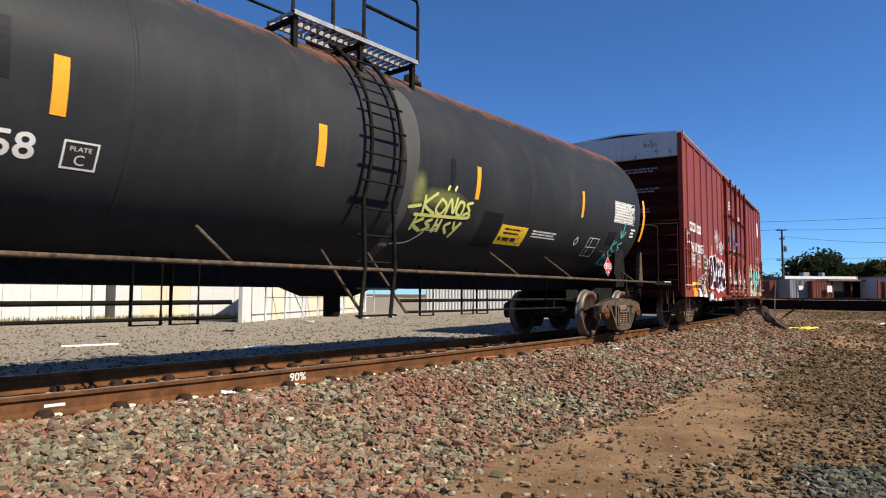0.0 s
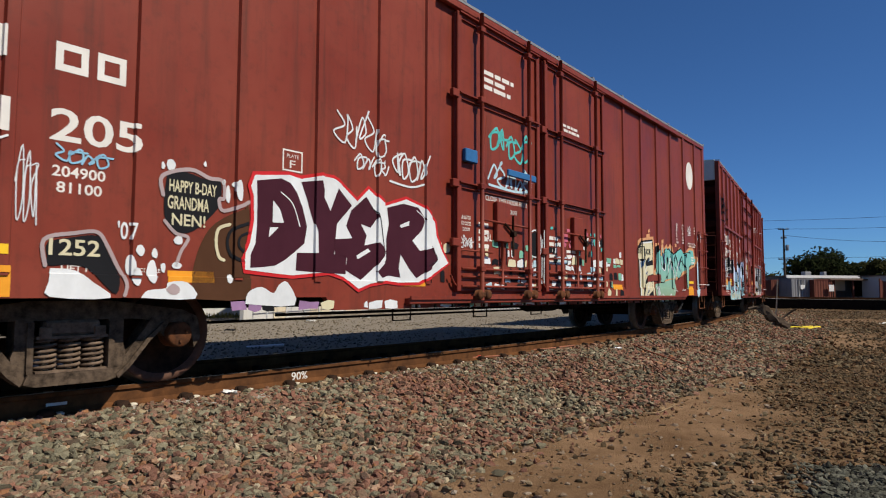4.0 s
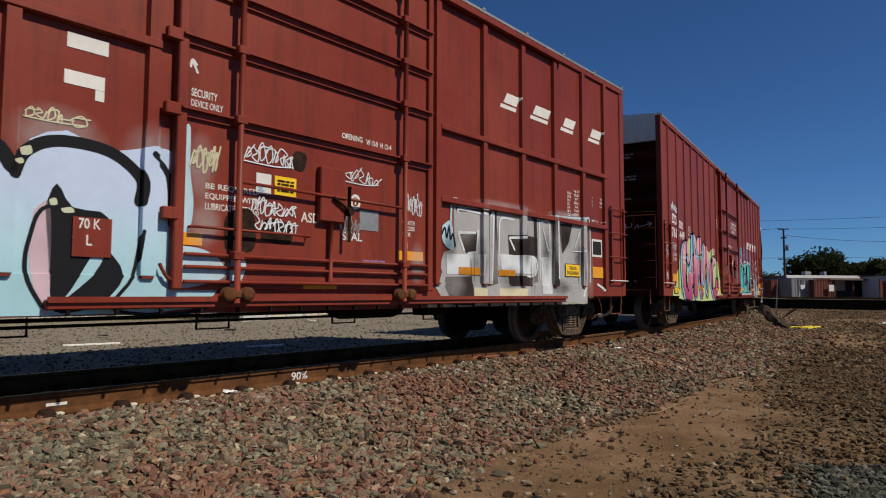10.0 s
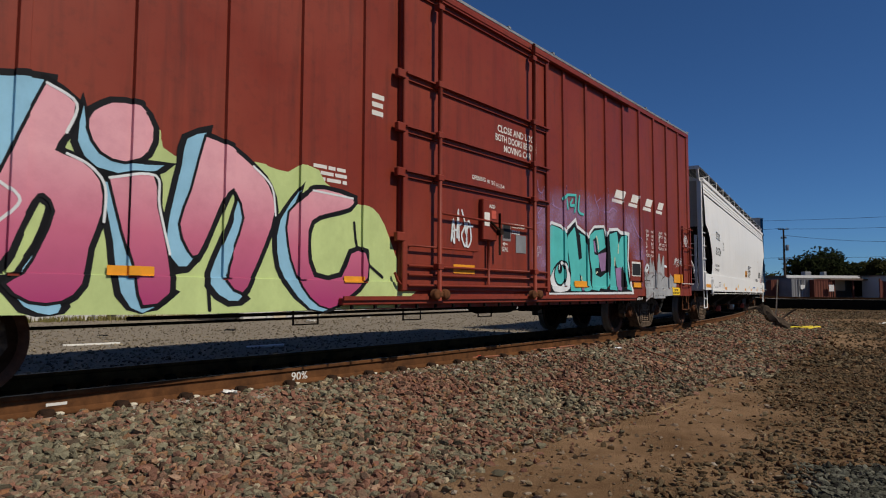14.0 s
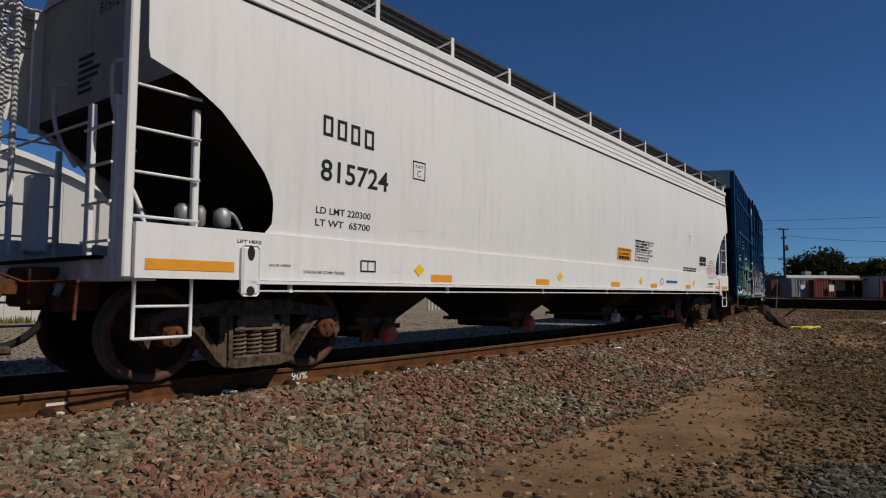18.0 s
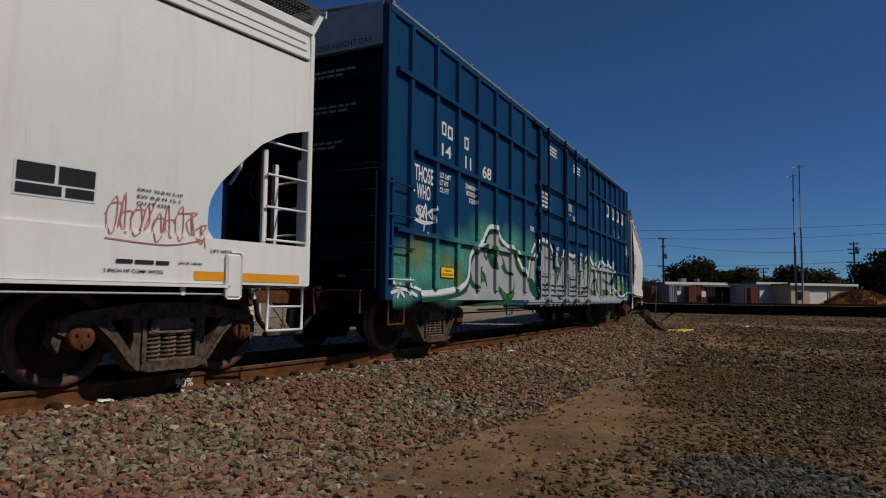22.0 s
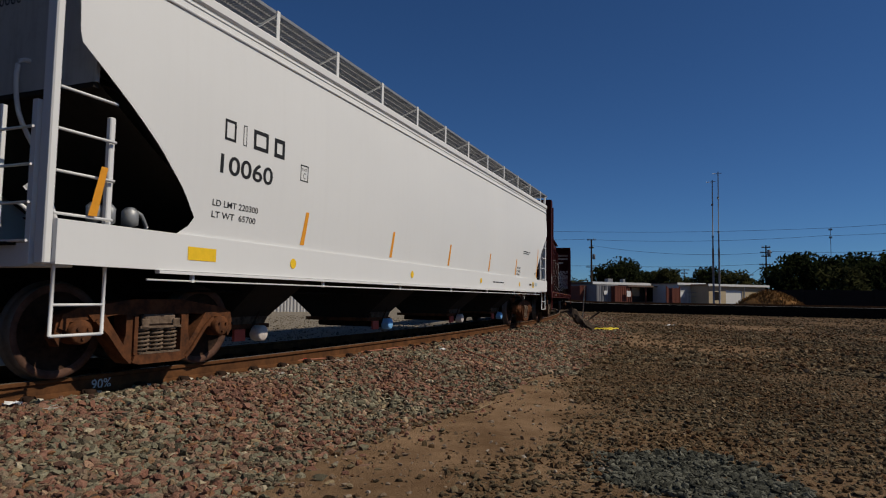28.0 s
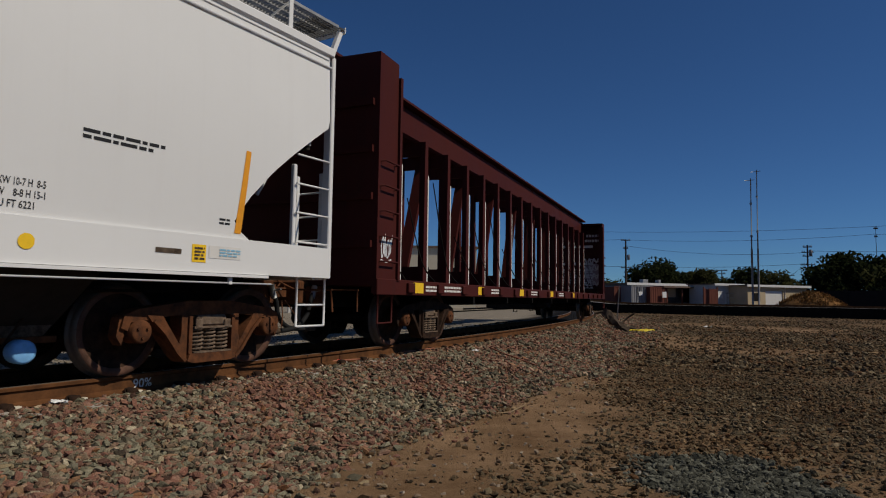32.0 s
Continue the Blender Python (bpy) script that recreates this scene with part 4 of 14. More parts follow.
def boxcar(name, label, left, right, trucks, red, posts, post_w, post_d, doors, height, cap_mat, mid_rails=(), two_lines=True, sill=0.65, end_mat=None, fitted=None, gear=(), cap_words=(-0.1, 4.44, "EXCESS HEIGHT CAR", 0.12)):
    """A box car; posts and doors in metres from its left end. Returns the car and its side for paint."""
    L = right - left
    car = new_car(name, label, "box car", left, right, trucks)
    h = L / 2
    end_mat = end_mat or (SHADED_END if two_lines and red is not BLUE else red)
    X = lambda x: x - h
    ys = -1.50
    for s, nm in ((-1, "side_wall"), (1, "side_wall")):
        part(nm, boxed(-h, h, *sorted((s * 1.50, s * 1.46)), 0.80, height), red, car)
    # sills: deeper between the trucks
    d = 2 * (h - trucks) + 0.1
    outline = [(-h, 0.79), (X(d), 0.79), (X(d + 0.12), sill), (-X(d + 0.12), sill), (-X(d), 0.79), (h, 0.79), (h, 0.97), (-h, 0.97)]
    part("side_sill", prismed(outline, -1.515, -1.44), red, car)
    part("side_sill", prismed(outline, 1.44, 1.515), red, car)
    part("floor", boxed(-h + 0.05, h - 0.05, -1.45, 1.45, 0.98, 1.08), BLACK_STEEL, car)
    # roof: low ridge with seams, eaves cap
    bm = bmesh.new()
    loft(bm, [[(x, -1.54, height - 0.02), (x, -1.54, height + 0.02), (x, 0, height + 0.13), (x, 1.54, height + 0.02), (x, 1.54, height - 0.02)] for x in (-h, h)])
    part("roof", bm, GALV if two_lines else red, car)
    bm = bmesh.new()
    n = 13
    for i in range(n + 1):
        x = -h + 0.04 + (L - 0.08) * i / n
        loft(bm, [[(x + e, -1.545, height + 0.015), (x + e, -1.545, height + 0.05), (x + e, 0, height + 0.16), (x + e, 1.545, height + 0.05)] for e in (-0.035, 0.035)])
    part("roof_seam", bm, GALV if two_lines else red, car)
    for s in (-1, 1):
        part("eaves_rail", boxed(-h, h, *sorted((s * 1.50, s * 1.535)), height - 0.11, height + 0.015), red, car)
    # posts
    for p in posts:
        w = post_w / 2
        for s in (-1, 1):
            bm = bmesh.new()
            q = [(X(p) - w, s * 1.50), (X(p) - w * 0.75, s * (1.50 + post_d)), (X(p) + w * 0.75, s * (1.50 + post_d)), (X(p) + w, s * 1.50)]
            lo = [bm.verts.new((a, b, 0.95)) for a, b in q]
            hi = [bm.verts.new((a, b, height - 0.10)) for a, b in q]
            for k in range(3):
                bm.faces.new((lo[k], lo[k + 1], hi[k + 1], hi[k]))
            bm.faces.new(lo), bm.faces.new(hi)
            bmesh.ops.recalc_face_normals(bm, faces=bm.faces[:])
            part("post", bm, red, car)
    for z, a, b in mid_rails:
        part("side_rail", boxed(X(a), X(b), -1.50 - post_d * 1.25, -1.49, z - 0.035, z + 0.045, bevel=0.01), red, car)
    # corner posts
    for s in (-1, 1):
        for q in (-1, 1):
            part("corner_post", boxed(*sorted((s * (h + 0.03), s * (h - 0.14))), *sorted((q * 1.525, q * 1.40)), 0.79, height + 0.01, bevel=0.012), red, car)
    # ends: deep horizontal corrugations under a smooth cap
    for s in (-1, 1):
        bm = bmesh.new()
        prof = [(0.95, 0.0)]
        n = 6
        z0, z1 = 1.15, height - 0.62
        st = (z1 - z0) / n
        for i in range(n):
            a = z0 + st * i
            prof += [(a + st * 0.14, 0.0), (a + st * 0.36, 0.19), (a + st * 0.40, 0.20), (a + st * 0.66, 0.20), (a + st * 0.70, 0.19), (a + st * 0.84, 0.0)]
        prof += [(z1 + 0.04, 0.0), (z1 + 0.059, 0.12)]
        loft(bm, [[(s * (h - 0.20 + o), y, z) for z, o in prof] for y in (-1.40, 1.40)])
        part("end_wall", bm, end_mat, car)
        if s < 0 and two_lines:
            # rows of small white print on the ridges, greyed to suit the shaded end
            rng = random.Random(int(L * 100))
            bm = bmesh.new()
            for i, w in ((3, 0.62), (4, 0.86), (5, 0.80)):
                for k in (0, 1):
                    a = z0 + st * (i + 0.56 - 0.13 * k)
                    y, y1 = 0.05 + 0.12 * k, 0.05 + w - 0.1 * k
                    while y < y1:
                        d2 = rng.uniform(0.05, 0.17)
                        box(bm, -h - 0.003, -h + 0.002, -y - d2, -y, a, a + 0.036)
                        y += d2 + 0.03
            tagged(part("small_print", bm, S_ASH_DULL, car, "rows of small white print greyed as in shade"), kind="stuff")
        part("end_cap", boxed(*sorted((s * (h - 0.10), s * (h + 0.012))), -1.40, 1.40, z1 + 0.06, height + 0.06), cap_mat, car)
        if s < 0:
            end_words(car, -h - 0.016, *cap_words, STENCIL_BLACK)
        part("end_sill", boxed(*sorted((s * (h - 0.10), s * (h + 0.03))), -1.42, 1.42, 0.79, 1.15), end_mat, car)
        # end ladder and grab irons
        for ya in (-1.36, 0.86):
            for k in range(5):
                z = 1.2 + k * 0.37
                part("ladder_rung", rodded([(s * h, ya, z), (s * (h + 0.10), ya, z), (s * (h + 0.10), ya + 0.48, z), (s * h, ya + 0.48, z)], 0.012, 6), end_mat, car)
            for yb in (ya, ya + 0.48):
                part("ladder_stile", boxed(*sorted((s * (h + 0.03), s * (h + 0.09))), yb - 0.012, yb + 0.012, 0.95, 2.62), end_mat, car)
        bm = bmesh.new()
        box(bm, *sorted((s * h, s * (h + 0.33))), -0.95, 0.95, 1.10, 1.14)
        for k in range(-4, 5):
            box(bm, *sorted((s * (h + 0.02), s * (h + 0.05))), k * 0.2 - 0.015, k * 0.2 + 0.015, 0.95, 1.10)
        part("end_platform", bm, BLACK_STEEL, car)
        part("handrail", rodded([(s * h, -1.38, 2.60), (s * (h + 0.11), -1.38, 2.60), (s * (h + 0.11), 1.38, 2.60), (s * h, 1.38, 2.60)], 0.017, 6), end_mat, car)
        part("grab_iron", rodded([(s * h, -0.80, 1.86), (s * (h + 0.10), -0.80, 1.86), (s * (h + 0.10), 0.20, 1.86), (s * h, 0.20, 1.86)], 0.013, 6), end_mat, car)
        coupler(car, s * h, s)
    # brake gear on the leading end
    bm = bmesh.new()
    lathe(bm, [(0.21, -0.012), (0.235, 0.0), (0.21, 0.012)], 20, "x", (-h - 0.22, 0.55, 2.45), False)
    rod(bm, [(-h - 0.22, 0.33, 2.45), (-h - 0.22, 0.77, 2.45)], 0.013, 6), rod(bm, [(-h - 0.22, 0.55, 2.23), (-h - 0.22, 0.55, 2.67)], 0.013, 6)
    box(bm, -h - 0.18, -h, 0.42, 0.68, 2.25, 2.68, 0.03)
    rod(bm, [(-h - 0.1, 0.5, 2.25), (-h - 0.08, 0.5, 1.1)], 0.015, 6)
    part("brake_wheel", bm, RUST, car)
    # side ladders and steps
    for a, b in ((0.07, 0.60), (L - 0.60, L - 0.07)):
        ladder(car, X(a), X(b), 1.08, 2.42, 4, -1.525, red, True, True)
        stirrup(car, X(a) - 0.0, X(b) - 0.1, -1.50, 0.46, 0.82, RUST)
    # doors
    door_parts(car, X, doors, red, height, gear)
    underframe(car, h, trucks)
    run_gear(car, trucks)
    rails = [(z - 0.036, z + 0.046, X(a), X(b), -1.502 - post_d * 1.25) for z, a, b in mid_rails if z < 2]
    return car, Side(ys, [X(p) for p in posts], post_w, post_d, sill=(0.971, -1.5155), rails=rails), lambda x: fitted(x) - h


def door_parts(car, X, doors, red, height, gear):
    """Plug doors: sheets in a frame of angle ribs, tall locking rods, rollers on the long sill rail.
    gear: for each door the heights of its ribs, the places of its rods and of its lock."""
    lo, hi = min(a for a, b in doors), max(b for a, b in doors)
    left, right = X(lo - 0.9), X(hi + (hi - lo) * 0.95)
    part("door_track", boxed(left, right, -1.60, -1.50, 0.70, 0.78, bevel=0.01), red, car, "long lower door rail")
    part("track_lip", boxed(left, right, -1.625, -1.602, 0.755, 0.80), red, car)
    part("door_track", boxed(X(lo - 0.3), right, -1.60, -1.52, height - 0.17, height - 0.09, bevel=0.01), red, car)
    bm = bmesh.new()
    x = left + 0.15
    while x < right:
        box(bm, x - 0.014, x + 0.014, -1.595, -1.565, 0.655, 0.698)
        x += 0.36
    tagged(part("rail_bolts", bm, BLACK_STEEL, car), kind="stuff")
    z0, z1 = 0.86, height - 0.20
    for (a, b), (ribs, rods, lock) in zip(doors, gear):
        a, b = X(a + 0.05), X(b - 0.05)
        door = part("door", boxed(a, b, -1.555, -1.49, z0, z1, bevel=0.012), red, car)
        for z in ribs + (z1 - 0.04,):
            # angle irons: the upper flange stands out and shades the sheet below
            part("door_rib", prismed([(a + 0.03, z - 0.045), (b - 0.03, z - 0.045), (b - 0.03, z + 0.035), (a + 0.03, z + 0.035)], -1.585, -1.556), red, door)
            part("rib_flange", boxed(a + 0.03, b - 0.03, -1.632, -1.586, z + 0.015, z + 0.034), red, door)
        for x in (a + 0.045, b - 0.045):
            part("door_stile", boxed(x - 0.045, x + 0.045, -1.60, -1.556, z0, z1, bevel=0.01), red, door)
        for z in (z0 + 0.07, z0 + 0.20, z0 + 0.31):
            part("bottom_pipe", rodded([(a + 0.10, -1.592, z), (b - 0.10, -1.592, z)], 0.016, 8), red, door)
        for u in rods:
            x = X(u)
            part("locking_rod", rodded([(x, -1.66, z0 - 0.12), (x, -1.66, z1 + 0.10)], 0.030, 10), red, door)
            for z in (z0 + 0.30,) + ribs + (z1 - 0.15,):
                part("rod_bracket", boxed(x - 0.055, x + 0.055, -1.695, -1.60, z - 0.03, z + 0.05, bevel=0.008), red, door)
            bm = boxed(x - 0.15, x + 0.15, -1.70, -1.655, z0 - 0.085, z0 + 0.0, bevel=0.02)
            for d in (-0.095, 0.095):
                lathe(bm, [(0.02, -0.012), (0.062, -0.012), (0.066, 0.0), (0.066, 0.06)], 12, "y", (x + d, -1.702, z0 - 0.04))
            part("roller_plate", bm, RUST, door, "rusty twin-roller plate")
        xm = X(lock)
        part("lock_box", boxed(xm - 0.17, xm + 0.17, -1.635, -1.556, z0 + 0.72, z0 + 1.30, bevel=0.012), red, door)
        bm = rodded([(xm + 0.20, -1.66, z0 + 0.52), (xm + 0.20, -1.66, z0 + 1.12)], 0.02, 6)
        rod(bm, [(xm + 0.20, -1.56, z0 + 0.85), (xm + 0.20, -1.70, z0 + 0.85)], 0.045, 10)
        rod(bm, [(xm - 0.02, -1.66, z0 + 0.98), (xm + 0.20, -1.67, z0 + 0.86)], 0.018, 6)
        part("lock_handle", bm, RUST_DARK, door)
        part("operating_shaft", rodded([(X(rods[0]), -1.635, z0 + 1.00), (X(rods[-1]), -1.635, z0 + 0.98)], 0.017, 6), red, door)
        part("lock_post", rodded([(xm, -1.60, z0 + 0.10), (xm, -1.60, z0 + 0.72)], 0.024, 6), red, door)
        part("grab_iron", rodded([(a + 0.15, -1.56, z0 + 0.55), (a + 0.15, -1.63, z0 + 0.55), (xm - 0.3, -1.63, z0 + 0.55), (xm - 0.3, -1.56, z0 + 0.55)], 0.014, 6), red, door)
        # hinged edge on the leading stile
        part("edge_bar", rodded(smooth_line([(a - 0.10, -1.56, z0 + 0.22), (a - 0.03, -1.57, z0 + 0.10), (a + 0.10, -1.57, z0 + 0.05)], 4), 0.016, 6), red, door)
        for z in (z0 + 0.65,) + ribs:
            part("edge_hinge", boxed(a - 0.11, a + 0.03, -1.612, -1.54, z - 0.055, z + 0.055, bevel=0.01), red, door)


# shaded copies of the red and blue paint for the ends away from the sun
SHADED_END = painted("shade-darkened oxide red", (0.038, 0.0090, 0.0062), 0.85, (0.066, 0.0145, 0.0095), 0.6, (0.010, 0.005, 0.004), 0.6)
SHADED_BLUE = painted("shade-darkened blue", (0.004, 0.010, 0.020), 0.85, (0.006, 0.018, 0.036), 0.5, (0.006, 0.006, 0.007), 0.75)
SILVER_CAP = painted("peeling silver paint", (0.46, 0.47, 0.47), 0.5, (0.55, 0.56, 0.56), 0.5, (0.2, 0.2, 0.2), 0.35, (0.17, 0.17, 0.17), 0.58)
PALE_CAP = painted("chalky white paint", (0.58, 0.57, 0.52), 0.6, (0.66, 0.65, 0.60), 0.5, (0.3, 0.25, 0.2), 0.35, (0.25, 0.1, 0.06), 0.66)

A_L, A_R = 10.25, 28.18
posts_a = [0.55, 1.50, 2.45, 3.40, 4.35, 5.28, 6.15] + [12.46, 13.41, 14.34, 15.27, 16.22, 17.13]
fitted_a = view_fit((0, 0), (0.72, 0.74), (1.48, 1.78), (2.08, 2.45), (2.34, 2.72), (3.12, 3.53), (5.14, 5.65), (5.96, 6.58), (6.2, 6.72), (6.55, 7.29), (7.7, 8.61), (8.18, 8.92), (8.28, 9.0), (10.68, 11.4), (15.7, 16.45), (17.43, 17.93))
box_a, side_a, XA = boxcar("boxcar", "oxide red steel box car with silver end cap and graffiti", A_L, A_R, 6.78, RED_OLD, posts_a, 0.11, 0.032, [(6.62, 8.92), (9.0, 11.4)], 4.875, SILVER_CAP, fitted=fitted_a,
                           gear=(((2.30, 3.52), (7.15, 8.43), 7.75), ((2.34, 3.50), (9.48, 10.83), 10.15)), cap_words=(-0.55, 4.60, "761205", 0.12))
part("placard", boxed(-(A_R - A_L) / 2 - 0.018, -(A_R - A_L) / 2 - 0.0135, 0.92, 1.30, 4.52, 4.74), YELLOW, box_a, "yellow excess-height placard")
for k in (0, 1):
    end_words(box_a, -(A_R - A_L) / 2 - 0.021, 1.24, 4.65 - 0.09 * k, ("THIS CAR", "EXCESS HEIGHT")[k], 0.05, STENCIL_BLACK)
B_L, B_R = 30.30, 45.28
posts_b = [0.61, 1.61, 2.57, 3.57, 4.60, 5.64] + [9.36, 10.38, 11.37, 12.33, 13.30, 14.14]
fitted_b = view_fit((0, 0), (0.9, 0.77), (0.96, 0.83), (1.93, 1.92), (2.55, 2.53), (3.24, 3.26), (3.74, 3.91), (4.34, 4.45), (5.02, 4.95), (5.72, 5.8), (6.55, 6.92), (9.05, 9.25), (9.5, 9.82), (10.4, 10.74), (12.34, 12.66), (13.34, 13.64), (14.9, 14.98))
box_b, side_b, XB = boxcar("boxcar", "oxide red box car with side posts and pale blue graffiti", B_L, B_R, 5.93, RED, posts_b, 0.13, 0.055, [(5.78, 9.25)], 4.875, PALE_CAP,
                           [(2.95, 0.75, 5.7), (3.0, 9.4, 14.2), (2.05, 9.4, 14.2)], fitted=fitted_b, gear=(((2.42, 3.08, 3.60, 4.12), (6.41, 8.62), 7.55),), cap_words=(1.25, 4.46, "EXCESS HEIGHT CAR", 0.11))
C_L, C_R = 47.30, 65.17
posts_c = [0.62, 1.47, 2.31, 3.15, 4.0, 4.86, 5.73, 6.62] + [11.36, 12.2, 13.05, 13.87, 14.71, 15.54, 16.34, 17.13]
fitted_c = view_fit((0, 0), (0.87, 0.91), (2.56, 2.68), (6.75, 7.15), (8.7, 9.2), (10.1, 10.74), (11.4, 11.67), (13.78, 14.2), (14.7, 15.01), (16.5, 16.65), (17.53, 17.87))
box_c, side_c, XC = boxcar("boxcar", "dark oxide red box car with pink and blue graffiti", C_L, C_R, 6.75, RED, posts_c, 0.10, 0.032, [(7.12, 10.76)], 4.875, PALE_CAP, fitted=fitted_c, gear=(((2.29, 2.84, 3.50), (7.79, 10.12), 8.95),), cap_words=(0.1, 4.55, "761449", 0.12))
fitted_o = view_fit((11.2, 10.85), (11.95, 11.80), (14.35, 14.13), (14.9, 14.9))
XO = lambda x: fitted_o(fitted_c(x)) - (C_R - C_L) / 2
E_L, E_R = 86.67, 104.32
posts_e = [0.60, 1.42, 2.22, 3.07, 3.94, 4.77, 5.62] + [12.0, 12.84, 13.67, 14.5, 15.3, 16.1, 16.88]
fitted_e = view_fit((0, 0), (0.84, 0.76), (1.63, 1.66), (3.57, 3.77), (6.05, 6.5), (6.35, 6.71), (6.85, 7.27), (8.4, 8.68), (8.75, 9.05), (9.2, 9.55), (10.85, 11.22), (13.42, 13.88), (16.3, 16.75), (17.38, 17.65))
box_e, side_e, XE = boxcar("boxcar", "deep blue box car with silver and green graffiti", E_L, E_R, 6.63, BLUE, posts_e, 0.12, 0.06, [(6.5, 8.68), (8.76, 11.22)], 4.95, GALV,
                           [(4.07, 0.2, 6.4), (2.98, 0.75, 6.4), (1.78, 0.2, 6.4), (4.05, 11.3, 17.45), (2.92, 11.3, 17.45), (1.75, 11.3, 17.45)], fitted=fitted_e, end_mat=SHADED_BLUE, gear=(((2.33, 2.85, 3.44), (6.96, 8.40), 7.72), ((2.33, 2.85, 3.44), (9.42, 10.67), 10.0)))
# ---------------------------------------------------------------- tank car
TANK_R, TANK_Z = 1.47, 2.60
T_MID = 0.0
tank = new_car("tank_car", "sooty black tank car with rust streaks, manway platform and side ladder", "tank car", T_MID - 9.55, T_MID + 9.55, 7.40)
XT = view_fit((-3.63, -3.65), (-1.15, -1.03), (-0.59, -0.32), (0.0, 0.18), (1.54, 1.87), (2.46, 2.74), (3.13, 3.5), (4.64, 5.09), (5.42, 5.68), (6.2, 6.47), (7.6, 7.87))


def tank_material():
    """Black paint, rusty along the crown and round the belly seams."""
    m, nt, b, co = start("sooty black tank shell")
    big = noise_of(nt, co, 0.7, 6, 0.65)
    c = mixed(nt, ramp(nt, big, [(0.35, (0, 0, 0)), (0.7, (1, 1, 1))]), (0.021, 0.022, 0.024), (0.033, 0.034, 0.036))
    st = noise_of(nt, stretched(nt, co, 4, 4, 0.3), 1.5, 7, 0.7)
    c = mixed(nt, ramp(nt, st, [(0.5, (0, 0, 0)), (0.8, (0.20, 0.20, 0.20))]), c, (0.075, 0.070, 0.066))
    sep = nt.nodes.new("ShaderNodeSeparateXYZ")
    nt.links.new(co, sep.inputs[0])
    add = nt.nodes.new("ShaderNodeMath")
    add.operation = "ADD"
    sc = nt.nodes.new("ShaderNodeMath")
    sc.operation = "MULTIPLY"
    nt.links.new(noise_of(nt, stretched(nt, co, 1.2, 1.2, 0.5), 2.0, 8, 0.7), sc.inputs[0])
    sc.inputs[1].default_value = 1.1
    nt.links.new(sep.outputs[2], add.inputs[0]), nt.links.new(sc.outputs[0], add.inputs[1])
    mr = nt.nodes.new("ShaderNodeMapRange")
    mr.inputs[1].default_value, mr.inputs[2].default_value = 4.16, 4.62
    nt.links.new(add.outputs[0], mr.inputs[0])
    c = mixed(nt, mr.outputs[0], c, (0.22, 0.085, 0.035))
    sp = noise_of(nt, co, 6.0, 10, 0.8)
    c = mixed(nt, ramp(nt, sp, [(0.70, (0, 0, 0)), (0.74, (1, 1, 1))]), c, (0.012, 0.012, 0.012))
    nt.links.new(c, b.inputs["Base Color"])
    nt.links.new(ramp(nt, big, [(0.3, (0.42,) * 3), (0.75, (0.62,) * 3)]), b.inputs["Roughness"])
    bumped(nt, b, noise_of(nt, co, 1.8, 3, 0.5), 0.2, 0.012)
    return m


TANK_SKIN = tank_material()
bm = bmesh.new()
prof = [(TANK_R * math.sin(a), -7.6 - 0.88 * math.cos(a)) for a in (math.pi / 2 * k / 9 for k in range(1, 10))]
prof = [(0.03, -8.48)] + prof
prof += [(TANK_R, x) for x in (-5.0, -2.5, 0, 2.5, 5.0)] + [(r, -h) for r, h in prof[::-1]]
lathe(bm, prof, 72, "x", (0, 0, TANK_Z))
bmesh.ops.recalc_face_normals(bm, faces=bm.faces[:])
part("shell", bm, TANK_SKIN, tank, "riveted black shell, rusty along the crown", smooth=True)
for x in (-6.1, -3.0, 3.35, 6.2):
    bm = bmesh.new()
    lathe(bm, [(TANK_R + 0.001, x - 0.02), (TANK_R + 0.006, x - 0.008), (TANK_R + 0.006, x + 0.008), (TANK_R + 0.001, x + 0.02)], 72, "x", (0, 0, TANK_Z), False)
    part("weld_seam", bm, TANK_SKIN, tank)
side_t = Side(0, curve=lambda z: math.sqrt(max(0.05, TANK_R**2 - (z - TANK_Z) ** 2)), rows=[1.2 + 0.07 * k for k in range(40)])
